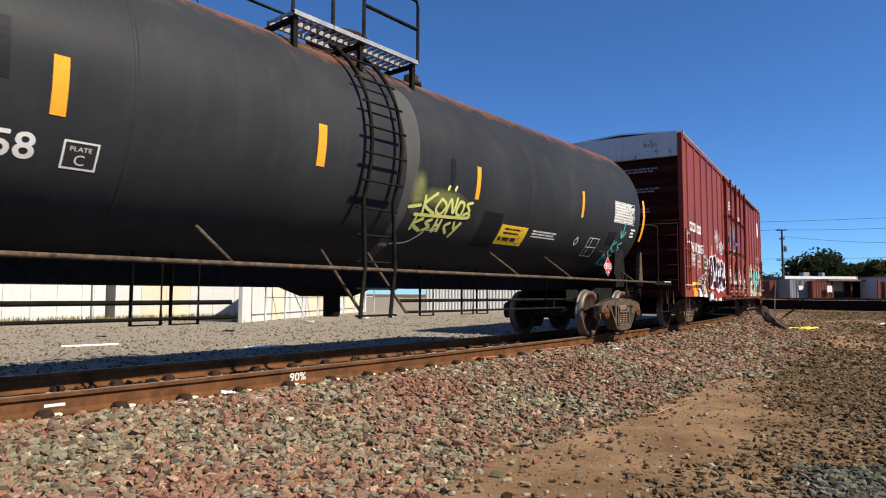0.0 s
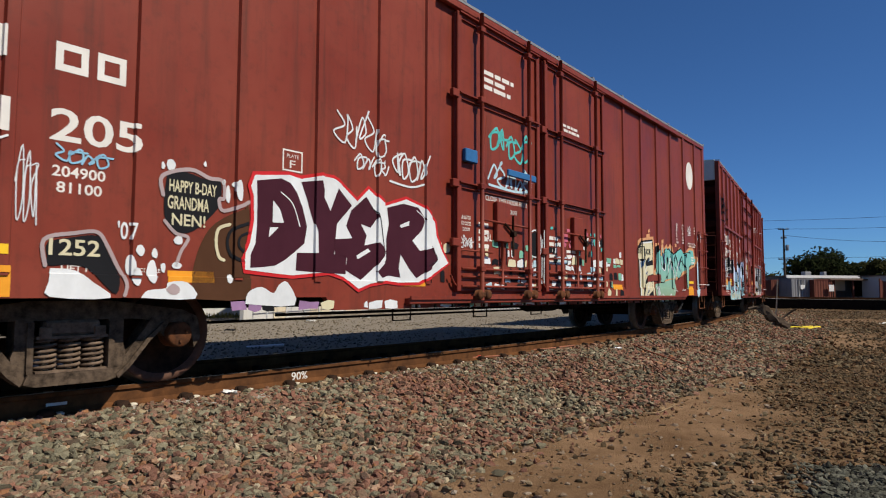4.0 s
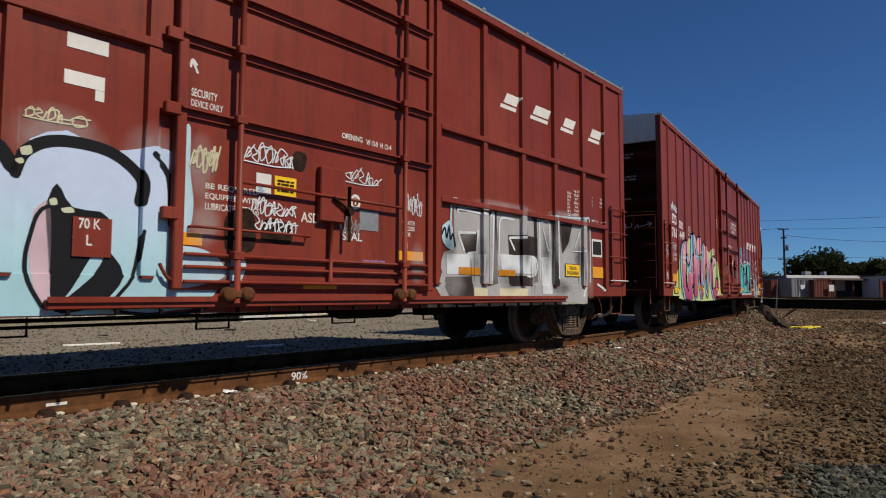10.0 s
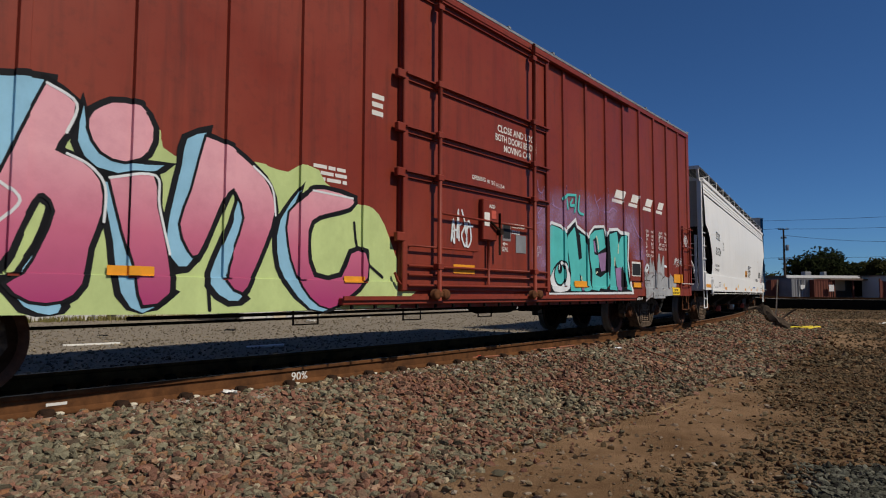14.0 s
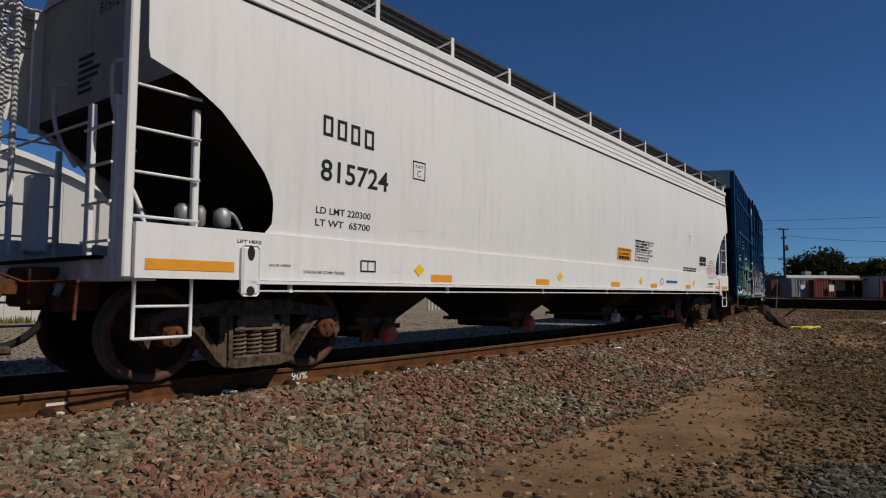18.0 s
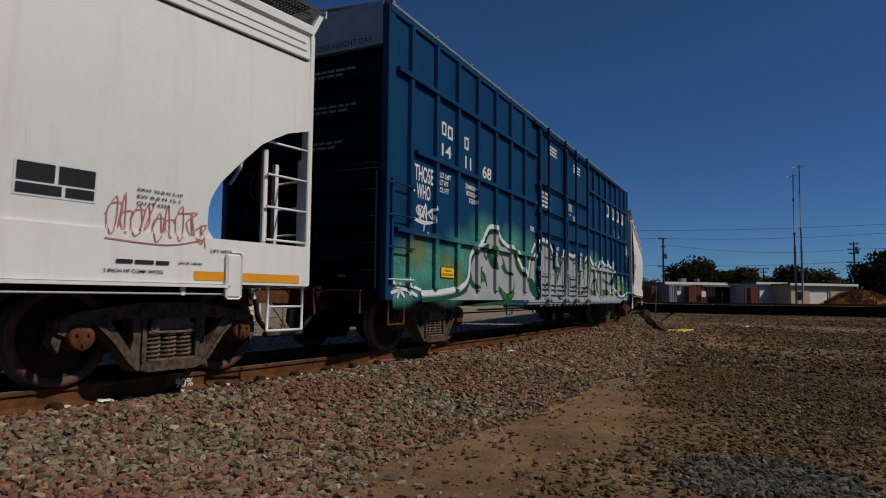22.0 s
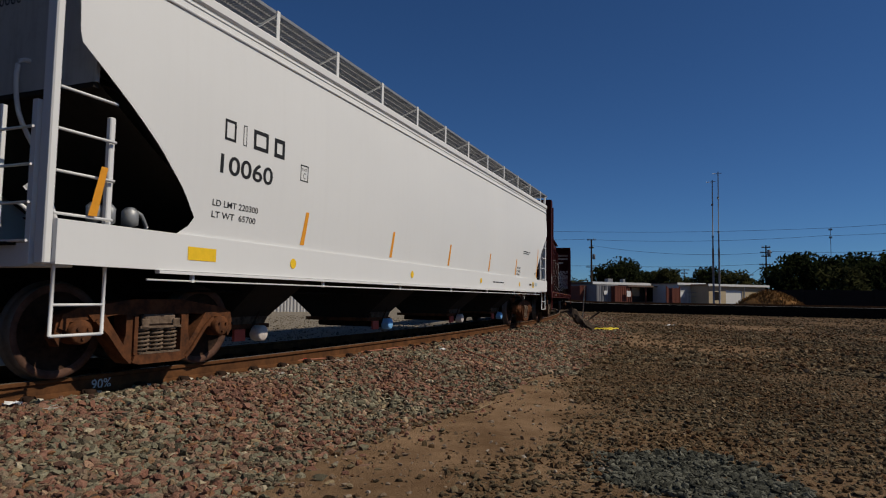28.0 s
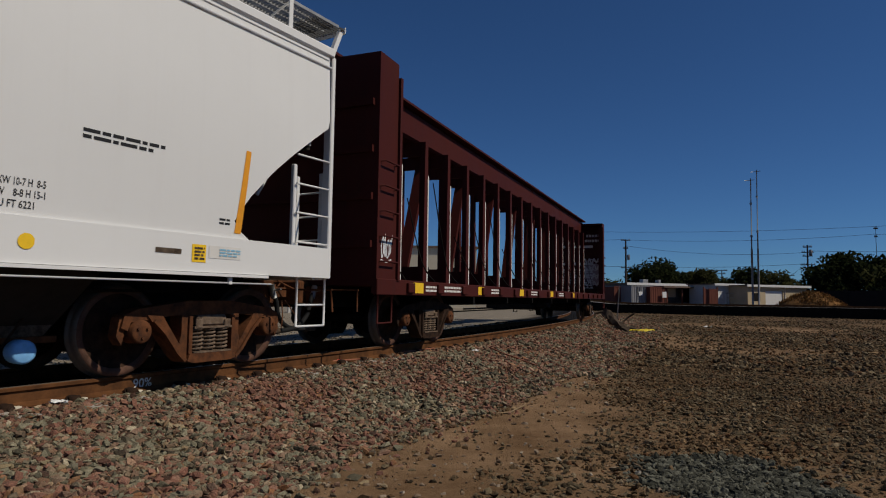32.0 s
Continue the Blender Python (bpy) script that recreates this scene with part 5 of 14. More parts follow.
# belly: saddles, stub sills, bottom outlet
for s in (-1, 1):
    bm = bmesh.new()
    x = s * 7.2
    loft(bm, [[(x - s * 0.9 + s * 2.9 * k, y, z) for y, z in ((-0.45, 0.70), (-0.45, 1.22), (0.45, 1.22), (0.45, 0.70))] for k in (0, 1)], True)
    part("stub_sill", bm, BLACK_STEEL, tank)
    bm = bmesh.new()
    for xx in (x - 0.25, x + 0.25):
        prism(bm, [(xx - 0.03, 0.98), (xx + 0.03, 0.98), (xx + 0.03, 1.25), (xx - 0.03, 1.25)], -1.25, 1.25)
    for y in (-1.18, 1.18):
        prism(bm, [(x - 0.30, 1.0), (x + 0.30, 1.0), (x + 0.18, 1.9), (x - 0.18, 1.9)], y - 0.03, y + 0.03)
    part("saddle", bm, BLACK_STEEL, tank)
    # end platform with grab rail
    bm = bmesh.new()
    xe = s * 8.95
    box(bm, *sorted((xe - s * 0.45, xe + s * 0.55)), -1.45, 1.45, 1.06, 1.12)
    part("end_platform", bm, BLACK_STEEL, tank)
    for q in (-1, 1):
        part("grab_rail", rodded(smooth_line([(xe - s * 0.2, q * 1.42, 1.1), (xe - s * 0.2, q * 1.42, 2.15), (xe - s * 0.3, q * 1.40, 2.38), (xe - s * 0.9, q * 1.1, 2.36)], 5), 0.022, 8), BLACK_STEEL, tank)
        stirrup(tank, xe - 0.1, xe + 0.35, q * 1.44, 0.45, 1.06, BLACK_STEEL)
        part("jacking_pad", prismed([(xe - s * 1.15, 1.02), (xe - s * 0.95, 1.02), (xe - s * 1.0, 1.75), (xe - s * 1.08, 1.75)], q * 1.30, q * 1.38), FRAME_GREY, tank)
        part("step_board", boxed(*sorted((xe + s * 0.1, xe + s * 0.5)), *sorted((q * 1.1, q * 1.46)), 1.122, 1.15), CONCRETE, tank)
    coupler(tank, s * 9.3, s)
part("hand_rail", rodded([(-8.9, -1.43, 1.11), (-4, -1.45, 1.12), (0, -1.45, 1.12), (4, -1.45, 1.12), (8.6, -1.43, 1.11)], 0.024, 8), FRAME_GREY, tank, "long side hand rail")
part("hand_rail", rodded([(-8.9, 1.43, 1.11), (8.6, 1.43, 1.11)], 0.024, 8), FRAME_GREY, tank)
for x in (-5.4, -2.03, 2.97, 4.67, 7.35):
    part("rail_bracket", rodded([(x, -1.46, 1.12), (x - 0.12, -0.98, 1.50)], 0.02, 6), FRAME_GREY, tank)
bm = bmesh.new()
loft(bm, [[(0.38 + x, y * w, z) for y, z in ((-0.32, 1.20), (-0.26, zz), (0.26, zz), (0.32, 1.20))] for x, zz, w in ((-1.3, 1.14, 1.0), (-0.3, 0.80, 0.9), (0.25, 0.80, 0.9), (1.35, 1.14, 1.0))])
lathe(bm, [(0.10, 0.50), (0.12, 0.52), (0.12, 0.82), (0.10, 0.84)], 12, "z", (0.45, 0, 0.02))
part("bottom_outlet", bm, BLACK_STEEL, tank, "skid plate and outlet cap under the belly")
for a, b, z in ((-7.2, -1.5, 0.74), (1.2, 7.2, 0.74)):
    part("brake_rod", rodded([(a, -0.55, z), (b, -0.6, z)], 0.028, 6), BLACK_STEEL, tank)
    part("brake_rod", rodded([(a, -0.7, z - 0.16), (b, -0.7, z - 0.16)], 0.02, 6), BLACK_STEEL, tank)
for x in (-5.1, -4.2, -2.6, -2.2, 1.6, 2.6, 3.0, 5.2):
    part("brake_hanger", rodded([(x, -0.62, 1.25), (x, -0.62, 0.52), (x + 0.30, -0.62, 0.52), (x + 0.30, -0.62, 1.2)], 0.018, 6), BLACK_STEEL, tank)
part("brake_valve", boxed(-4.9, -4.3, -0.85, -0.5, 0.5, 0.95, bevel=0.05), BLACK_STEEL, tank)
# ladder that follows the shell
for x in (XT(-0.59), XT(-0.0)):
    bm = bmesh.new()
    pts = []
    for k in range(15):
        a = radians(-58 + 118 * k / 14)
        pts.append((x, -(TANK_R + 0.10) * math.cos(a), TANK_Z + (TANK_R + 0.10) * math.sin(a)))
    pts = [(x, -1.40, 0.55), (x, -1.47, 1.15)] + [p for p in pts if p[2] > 1.9]
    rod(bm, pts, 0.026, 6)
    part("ladder_stile", bm, BLACK_STEEL, tank)
for k in range(11):
    z = 0.58 + k * 0.315
    y = -1.42 if z < 1.9 else -math.sqrt(max(0.1, (TANK_R + 0.11) ** 2 - (z - TANK_Z) ** 2))
    part("rung", rodded([(XT(-0.66), y, z), (XT(0.07), y, z)], 0.014, 6), BLACK_STEEL, tank)
for x in (XT(-0.80), XT(-0.02)):
    part("ladder_brace", rodded([(x, -1.0, 1.35), (x + 0.28, -1.42, 0.60)], 0.02, 6), FRAME_GREY, tank)
part("centre_sill", boxed(-9.0, 9.0, -0.42, 0.42, 0.92, 1.22), BLACK_STEEL, tank)
bm = bmesh.new()
lathe(bm, [(0.10, 3.95), (0.10, 4.18), (0.17, 4.19), (0.17, 4.25), (0.12, 4.27), (0.12, 4.36), (0.05, 4.38)], 16, "z", (2.05, 0.0, 0))
part("relief_valve", bm, RUST_DARK, tank, "dark round relief valve on the crown")
# manway and its platform
bm = bmesh.new()
lathe(bm, [(0.42, 3.95), (0.42, 4.42), (0.45, 4.44), (0.45, 4.50), (0.20, 4.54)], 28, "z", (0.52, 0.05, 0))
part("manway", bm, RUST_DARK, tank, "rusty round manway with a bolted lid")
bm = bmesh.new()
for y0, y1 in ((-1.05, -0.55), (0.55, 1.05)):
    for k in range(20):
        x = -1.08 + k * 0.105
        box(bm, x, x + 0.02, y0, y1, 4.04, 4.07)
    for y in (y0, (y0 + y1) / 2, y1):
        box(bm, -1.08, 1.03, y - 0.02, y + 0.02, 4.02, 4.075)
part("platform_grating", bm, GALV, tank, "galvanised grating round the manway")
bm = bmesh.new()
for x in (-1.03, 0.0, 0.98):
    for y in (-1.0, 1.0):
        box(bm, x - 0.03, x + 0.03, y - 0.03, y + 0.03, 3.60, 4.03)
    box(bm, x - 0.03, x + 0.03, -1.0, 1.0, 3.97, 4.02)
part("platform_frame", bm, BLACK_STEEL, tank)
for path in ([(0.0125, -1.05, 4.05), (0.0125, -1.05, 4.85), (0.055, -1.05, 4.93), (1.01, -1.05, 4.93), (1.04, -1.05, 4.85), (1.04, -1.05, 4.05)],
             [(1.04, -1.05, 4.52), (0.0125, -1.05, 4.52)],
             [(-0.498, -1.05, 4.02), (-0.498, -1.05, 5.2), (-1.09, -1.05, 5.2), (-1.09, -1.05, 4.05)],
             [(-1.09, 1.05, 4.05), (-1.09, 1.05, 5.1), (1.04, 1.05, 5.1), (1.04, 1.05, 4.05)], [(-1.09, 1.05, 4.5), (1.04, 1.05, 4.5)],
             [(-3.34, 0.2, 4.02), (-3.34, 0.2, 4.35), (-1.14, 0.9, 4.6)]):
    part("platform_rail", rodded(path, 0.024, 6), BLACK_STEEL, tank)
run_gear(tank, 7.40, FRAME_GREY, RUST)
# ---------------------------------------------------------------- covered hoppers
# off-white toned down so the upright ends carry their shade in the paint
SHADED_WHITE = painted("shade-dulled off-white end paint", (0.40, 0.39, 0.37), 0.6, (0.46, 0.45, 0.43), 0.5, (0.16, 0.14, 0.12), 0.45)
MESH = plain("dull grating steel", (0.07, 0.07, 0.07), 0.6, 0.3, 0.2, 10)


def hopper(name, label, left, right, trucks, paint, cut, bays, sill, top, grating_z, disc_mats, edge_mat, throat, fitted, bead, boards, number):
    """cut(z): how far the side sheet is cut back from the end at that height."""
    L = right - left
    h = L / 2
    car = new_car(name, label, "covered hopper", left, right, trucks)
    z0, z1 = sill
    X = lambda x: x - h
    bulge = lambda z: 1.50 + 0.055 * math.sin(math.pi * min(1, max(0, (z - z1) / (top - z1))))
    zs = [z1 + (top - z1) * k / 26 for k in range(27)]
    for s in (-1, 1):
        bm = bmesh.new()
        rows = []
        for z in zs:
            c = cut(z)
            rows.append([(-h + c + (L - 2 * c) * k / 30, s * bulge(z), z) for k in range(31)])
        loft(bm, rows)
        bmesh.ops.recalc_face_normals(bm, faces=bm.faces[:])
        for f in bm.faces:
            f.smooth = True
        part("side_sheet", bm, paint, car)
        part("side_sill", prismed([(-h + 0.02, z0), (h - 0.02, z0), (h - 0.02, z1), (-h + 0.02, z1)], *sorted((s * 1.44, s * 1.53))), paint, car)
        part("sill_flange", boxed(-h + 1.1, h - 1.1, *sorted((s * 1.50, s * 1.56)), z0 - 0.035, z0 - 0.005), paint, car)
        part("top_plate", boxed(-h + 0.02, h - 0.02, *sorted((s * 1.38, s * 1.535)), top, top + 0.13, bevel=0.02), paint, car)
        part("top_bead", rodded([(-h + 0.08, s * (bulge(bead) + 0.004), bead), (h - 0.08, s * (bulge(bead) + 0.004), bead)], 0.02, 6), paint, car)
        part("train_line", rodded([(-h + 1.0, s * 1.50, z0 - 0.10), (h - 1.0, s * 1.50, z0 - 0.10)], 0.011, 6), paint, car, "pale air pipe below the sill")
        for k in range(7):
            x = -h + 1.6 + (L - 3.2) * k / 6
            part("pipe_clamp", boxed(x - 0.02, x + 0.02, *sorted((s * 1.485, s * 1.515)), z0 - 0.115, z0 - 0.036), paint, car)
        # folded top panel above the bead
        for z, d in ((bead + 0.10, 0.010), (bead + 0.19, 0.009)):
            if z < top - 0.05:
                part("top_fold", rodded([(-h + 0.12, s * (bulge(z) + d * 0.3), z), (h - 0.12, s * (bulge(z) + d * 0.3), z)], d, 6), paint, car)
        # thin dark strip along the lower side of the bead
        if number == "815724":
            part("seam", boxed(-h + 0.12, h - 0.12, *sorted((s * (bulge(bead) + 0.012), s * (bulge(bead) + 0.003))), bead - 0.032, bead - 0.021), edge_mat, car, "dark strip just below the top bead")
        # running board on flat brackets
        first, gap = boards
        x = X(first)
        while x < h - 0.3:
            part("board_bracket", boxed(x - 0.032, x + 0.032, *sorted((s * 1.475, s * 1.487)), top + 0.06, grating_z + 0.01), paint, car)
            part("board_strut", rodded([(x, s * 1.47, grating_z - 0.03), (x, s * 0.92, top + 0.28)], 0.016, 5), paint, car)
            x += gap
        bm = bmesh.new()
        m = int((L + 0.3) / 0.052)
        for k in range(m):
            x = -h - 0.22 + 0.052 * k
            box(bm, x, x + 0.007, *sorted((s * 0.93, s * 1.465)), grating_z - 0.03, grating_z)
        for y in (0.93, 1.06, 1.20, 1.33, 1.462):
            box(bm, -h - 0.24, h + 0.10, *sorted((s * y, s * (y + 0.010))), grating_z - 0.034, grating_z + 0.004)
        tagged(part("running_board", bm, MESH if number == "815724" else GALV, car, "steel grating along the roof"), kind="stuff")
    bm = bmesh.new()
    loft(bm, [[(x, y, z) for y, z in ((-1.40, top + 0.10), (-1.1, top + 0.26), (-0.5, top + 0.36), (0.5, top + 0.36), (1.1, top + 0.26), (1.40, top + 0.10))] for x in (-h + 0.34, h - 0.34)])
    for s in (-1, 1):
        x = s * (h - 0.335)
        bm.faces.new([bm.verts.new((x, y, z)) for y, z in ((-1.40, top + 0.10), (-1.1, top + 0.26), (-0.5, top + 0.36), (0.5, top + 0.36), (1.1, top + 0.26), (1.40, top + 0.10))])
    part("roof", bm, paint, car)
    for k in range(4):
        x = -h + L * (k + 0.5) / 4
        part("hatch", boxed(x - 1.6, x + 1.6, -0.28, 0.28, top + 0.36, top + 0.46, bevel=0.03), paint, car)
    zc = 2.72
    for s in (-1, 1):
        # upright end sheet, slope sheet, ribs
        part("end_sheet", boxed(*sorted((s * (h - 0.36), s * (h - 0.40))), -1.46, 1.46, zc, top + 0.15), SHADED_WHITE, car)
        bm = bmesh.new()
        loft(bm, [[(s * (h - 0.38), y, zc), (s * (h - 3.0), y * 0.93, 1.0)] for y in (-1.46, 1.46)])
        part("slope_sheet", bm, SHADED_PAINT, car)
        # hooked rib down the end sheet and the far edge strip
        for y in (-0.62, 0.62):
            part("end_rib", rodded(smooth_line([(s * (h - 0.33), y, 3.0), (s * (h - 0.22), y, 2.93), (s * (h - 0.25), y, 2.5), (s * (h - 0.45), y, 2.15)], 4), 0.022, 6), paint, car)
        part("end_strip", boxed(*sorted((s * (h - 0.359), s * (h - 0.26))), 1.34, 1.40, zc - 0.12, top + 0.10), paint, car)
        part("sheet_lip", boxed(*sorted((s * (h - 0.42), s * (h - 0.355))), -1.44, 1.44, zc - 0.05, zc - 0.001), SHADED_PAINT, car)
        part("crossover_edge", boxed(*sorted((s * (h + 0.24), s * (h + 0.225))), -1.475, 1.475, grating_z - 0.07, grating_z + 0.02), paint, car)
        bm = bmesh.new()
        for k in range(56):
            y = -1.46 + 0.052 * k
            box(bm, *sorted((s * (h - 0.30), s * (h + 0.224))), y, y + 0.007, grating_z - 0.03, grating_z - 0.002)
        tagged(part("crossover_board", bm, MESH, car, "dark steel grating across the end"), kind="stuff")
        for y in (-1.44, 1.38):
            part("crossover_brace", prismed([(s * (h - 0.05), top - 0.02), (s * (h + 0.01), top - 0.05), (s * (h + 0.24), grating_z - 0.02), (s * (h + 0.17), grating_z - 0.02)], y, y + 0.06), paint, car)
        if s < 0:
            bm = bmesh.new()
            for k, w in enumerate((0.34, 0.30, 0.46, 0.42, 0.26, 0.30)):
                box(bm, -h + 0.354, -h + 0.359, 0.42 - w, 0.42, 3.22 - 0.07 * k, 3.252 - 0.07 * k)
            part("data_table", bm, STENCIL_BLACK, car, "rows of small black print")
            end_words(car, -h + 0.356, 0.0, 3.62, number, 0.165, STENCIL_BLACK)
            for k in range(4):
                part("owner_mark", boxed(-h + 0.354, -h + 0.358, -0.16 - 0.15 * k, -0.06 - 0.15 * k, 3.86, 3.97), STENCIL_BLACK, car)
        part("end_sill", boxed(*sorted((s * (h - 0.25), s * (h + 0.02))), -1.44, 1.44, z0 - 0.02, z0 + 0.18), paint, car)
        part("shear_plate", boxed(*sorted((s * h, s * (h - 2.6))), -1.40, 1.40, z0 + 0.10, z0 + 0.14), BLACK_STEEL, car)
        part("bolster_web", prismed([(s * (h - 2.2) - 0.05, z0 + 0.1), (s * (h - 2.2) + 0.05, z0 + 0.1), (s * (h - 2.2) + 0.05, 1.6), (s * (h - 2.2) - 0.05, 1.6)], -1.3, 1.3), BLACK_STEEL, car)
        for y in (-1.44, 1.36):
            part("corner_post", boxed(*sorted((s * (h + 0.055), s * (h - 0.02))), y - (0.045 if y < 0 else -0.045), y + 0.08, z0, top + 0.04, bevel=0.012), paint, car)
            part("corner_post", boxed(*sorted((s * (h - 0.62), s * (h - 0.56))), y, y + 0.06, z0 + 0.1, 2.45, bevel=0.01), paint, car)
            q = -1 if y < 0 else 1
            for k in range(4):
                z = z1 + 0.05 + k * 0.36
                part("rung", rodded([(s * (h - 0.60), q * 1.47, z), (s * (h - 0.02), q * 1.47, z)], 0.014, 6), paint, car)
            stirrup(car, s * (h - 0.05), s * (h - 0.55), q * 1.47, 0.46, z0, paint)
            part("step_tread", rodded([(s * (h - 0.05), q * 1.47, 0.72), (s * (h - 0.55), q * 1.47, 0.72)], 0.014, 6), paint, car)
        # end ladder with hoops
        for y in (0.75, 1.25):
            part("ladder_stile", rodded(smooth_line([(s * (h + 0.10), y, 1.2), (s * (h + 0.10), y, top - 0.1), (s * (h + 0.04), y, top + 0.25), (s * (h - 0.35), y, grating_z + 0.08)], 4), 0.03, 6), paint, car)
        for k in range(8):
            part("rung", rodded([(s * (h + 0.10), 0.72, 1.35 + 0.36 * k), (s * (h + 0.10), 1.28, 1.35 + 0.36 * k)], 0.013, 6), paint, car)
        for y in (-1.30, -0.85):
            part("ladder_stile", boxed(*sorted((s * (h + 0.02), s * (h + 0.07))), y - 0.03, y + 0.03, z0, 2.45), paint, car)
        for k in range(4):
            part("rung", rodded([(s * (h + 0.09), -1.32, 1.25 + 0.32 * k), (s * (h + 0.09), -0.83, 1.25 + 0.32 * k)], 0.013, 6), paint, car)
        bm = bmesh.new()
        box(bm, *sorted((s * (h - 0.5), s * (h + 0.10))), -1.1, 1.1, z0 + 0.16, z0 + 0.19)
        part("end_platform", bm, BLACK_STEEL, car)
        coupler(car, s * h, s)
    part("brake_housing", boxed(-h + 0.02, -h + 0.20, 0.55, 0.78, 1.22, 2.02, bevel=0.03), paint, car, "white hand brake housing")
    part("brake_pipe", rodded(smooth_line([(-h + 0.06, -1.05, 1.72), (-h + 0.12, -1.12, 1.78), (-h + 0.2, -1.18, 1.62), (-h + 0.3, -1.22, 1.30), (-h + 0.45, -1.25, 1.24)], 5), 0.022, 6), paint, car)
    part("brake_pipe", rodded(smooth_line([(-h + 0.06, -0.98, 1.60), (-h + 0.14, -1.04, 1.50), (-h + 0.25, -1.10, 1.26)], 5), 0.018, 6), paint, car)
    for z, y1 in ((2.30, 1.38),):
        part("end_grab", rodded([(-h + 0.02, -0.80, z), (-h - 0.06, -0.80, z), (-h - 0.06, y1, z), (-h + 0.02, y1, z)], 0.013, 6), paint, car)
    bm = bmesh.new()
    for x, r in ((0.55, 0.07), (0.72, 0.05), (0.95, 0.08)):
        lathe(bm, [(0.02, -0.09), (r, -0.07), (r, 0.06), (r * 0.5, 0.10)], 12, "z", (-h + x, -1.30, z1 + 0.12))
    rod(bm, smooth_line([(-h + 0.95, -1.30, z1 + 0.2), (-h + 1.05, -1.33, z1 + 0.16), (-h + 1.14, -1.32, z1 + 0.04)], 4), 0.02, 6)
    part("brake_valve", bm, GALV, car, "pale brake valve castings on the shear plate")
    # hopper bays and gates
    for i, (x, disc_mat) in enumerate(zip(bays, disc_mats)):
        bm = bmesh.new()
        x = X(x)
        rows = [[(x - a, -b, z), (x + a, -b, z), (x + a, b, z), (x - a, b, z)] for a, b, z in ((1.80, 1.40, 1.75), (throat, 1.36, z0 + 0.02), (0.42, 0.62, 0.46), (0.40, 0.56, 0.36))]
        loft(bm, rows, True)
        bay = part("hopper_bay", bm, SHADED_PAINT, car, "funnel-shaped hopper bay in shade-dark paint")
        part("gate_frame", boxed(x - 0.48, x + 0.48, -0.68, 0.68, 0.36, 0.42), RUST, bay)
        part("gate_flange", prismed([(x - 0.34, 0.425), (x + 0.34, 0.425), (x + 0.42, 0.53), (x - 0.42, 0.53)], -0.70, -0.64), FRAME_GREY, bay, "dusty bolted gate flange")
        part("gate_shield", boxed(x - 0.28, x - 0.06, -0.70, -0.66, 0.20, 0.355), CAP_RED if number != "815724" else RUST, bay, "gate drive cover")
        bm = bmesh.new()
        lathe(bm, [(0.03, 0.0), (0.10, 0.0), (0.108, -0.02), (0.108, -0.15), (0.085, -0.165), (0.02, -0.168)], 18, "y", (x + 0.10, -0.72, 0.30))
        part("gate_cap", bm, disc_mat, bay, "round outlet cap")
        bm = bmesh.new()
        rod(bm, [(x + 0.10, -0.72, 0.30), (x + 0.10, 0.72, 0.30)], 0.07, 12)
        rod(bm, [(x - 0.05, -0.74, 0.30), (x + 0.12, -0.78, 0.60)], 0.012, 5)
        part("outlet_tube", bm, RUST_DARK, bay)
    for a, b in ((-h + 0.3, -h + 3.0), (h - 3.0, h - 0.3)):
        part("stub_sill", boxed(a, b, -0.26, 0.26, 0.68, z0 + 0.05), BLACK_STEEL, car)
    bm = rodded([(-h + 1.5, -0.95, 0.86), (h - 1.5, -0.95, 0.86)], 0.016, 6)
    part("brake_rod", bm, BLACK_STEEL, car)
    run_gear(car, trucks, RUST if "grey" in label else FRAME_GREY, RUST)
    return car, Side(0, curve=lambda z: bulge(z) + (0.03 if z < z1 else 0.0), rows=[z0 + 0.14 * k for k in range(24)]), lambda x: fitted(x) - h


def step_curve(rows):
    def at(z):
        for (a, va), (b, vb) in zip(rows, rows[1:]):
            if z <= b:
                return va + (vb - va) * max(0.0, (z - a) / (b - a))
        return rows[-1][1]
    return at


CAP_RED, CAP_WHITE, CAP_BLUE = plain("red cap paint", (0.50, 0.10, 0.07), 0.5), plain("white cap paint", (0.60, 0.52, 0.46), 0.5), plain("blue cap paint", (0.22, 0.48, 0.80), 0.45)
D_L, D_R = 66.58, 85.36
hop_d, side_d, XD = hopper("hopper_car", "off-white covered hopper car with curved sides and roof grating", D_L, D_R, 7.85, WHITE_CAR,
                           step_curve([(1.40, 1.28), (1.50, 1.36), (1.75, 1.36), (1.95, 1.26), (2.2, 1.02), (2.45, 0.76), (2.60, 0.50), (2.70, 0.30), (2.75, 0.06), (4.0, 0.06)]),
                           (3.72, 7.46, 11.43, 15.3), (0.95, 1.40), 3.90, 4.30, (CAP_RED, CAP_RED, CAP_WHITE, CAP_RED), BLACK_STEEL, 0.62, view_fit((0, 0), (3.62, 3.66), (9.56, 9.92), (10.4, 10.88), (15.4, 15.74), (18.57, 18.78)), 3.60, (1.35, 1.487), "815724")
F_L, F_R = 105.94, 124.36
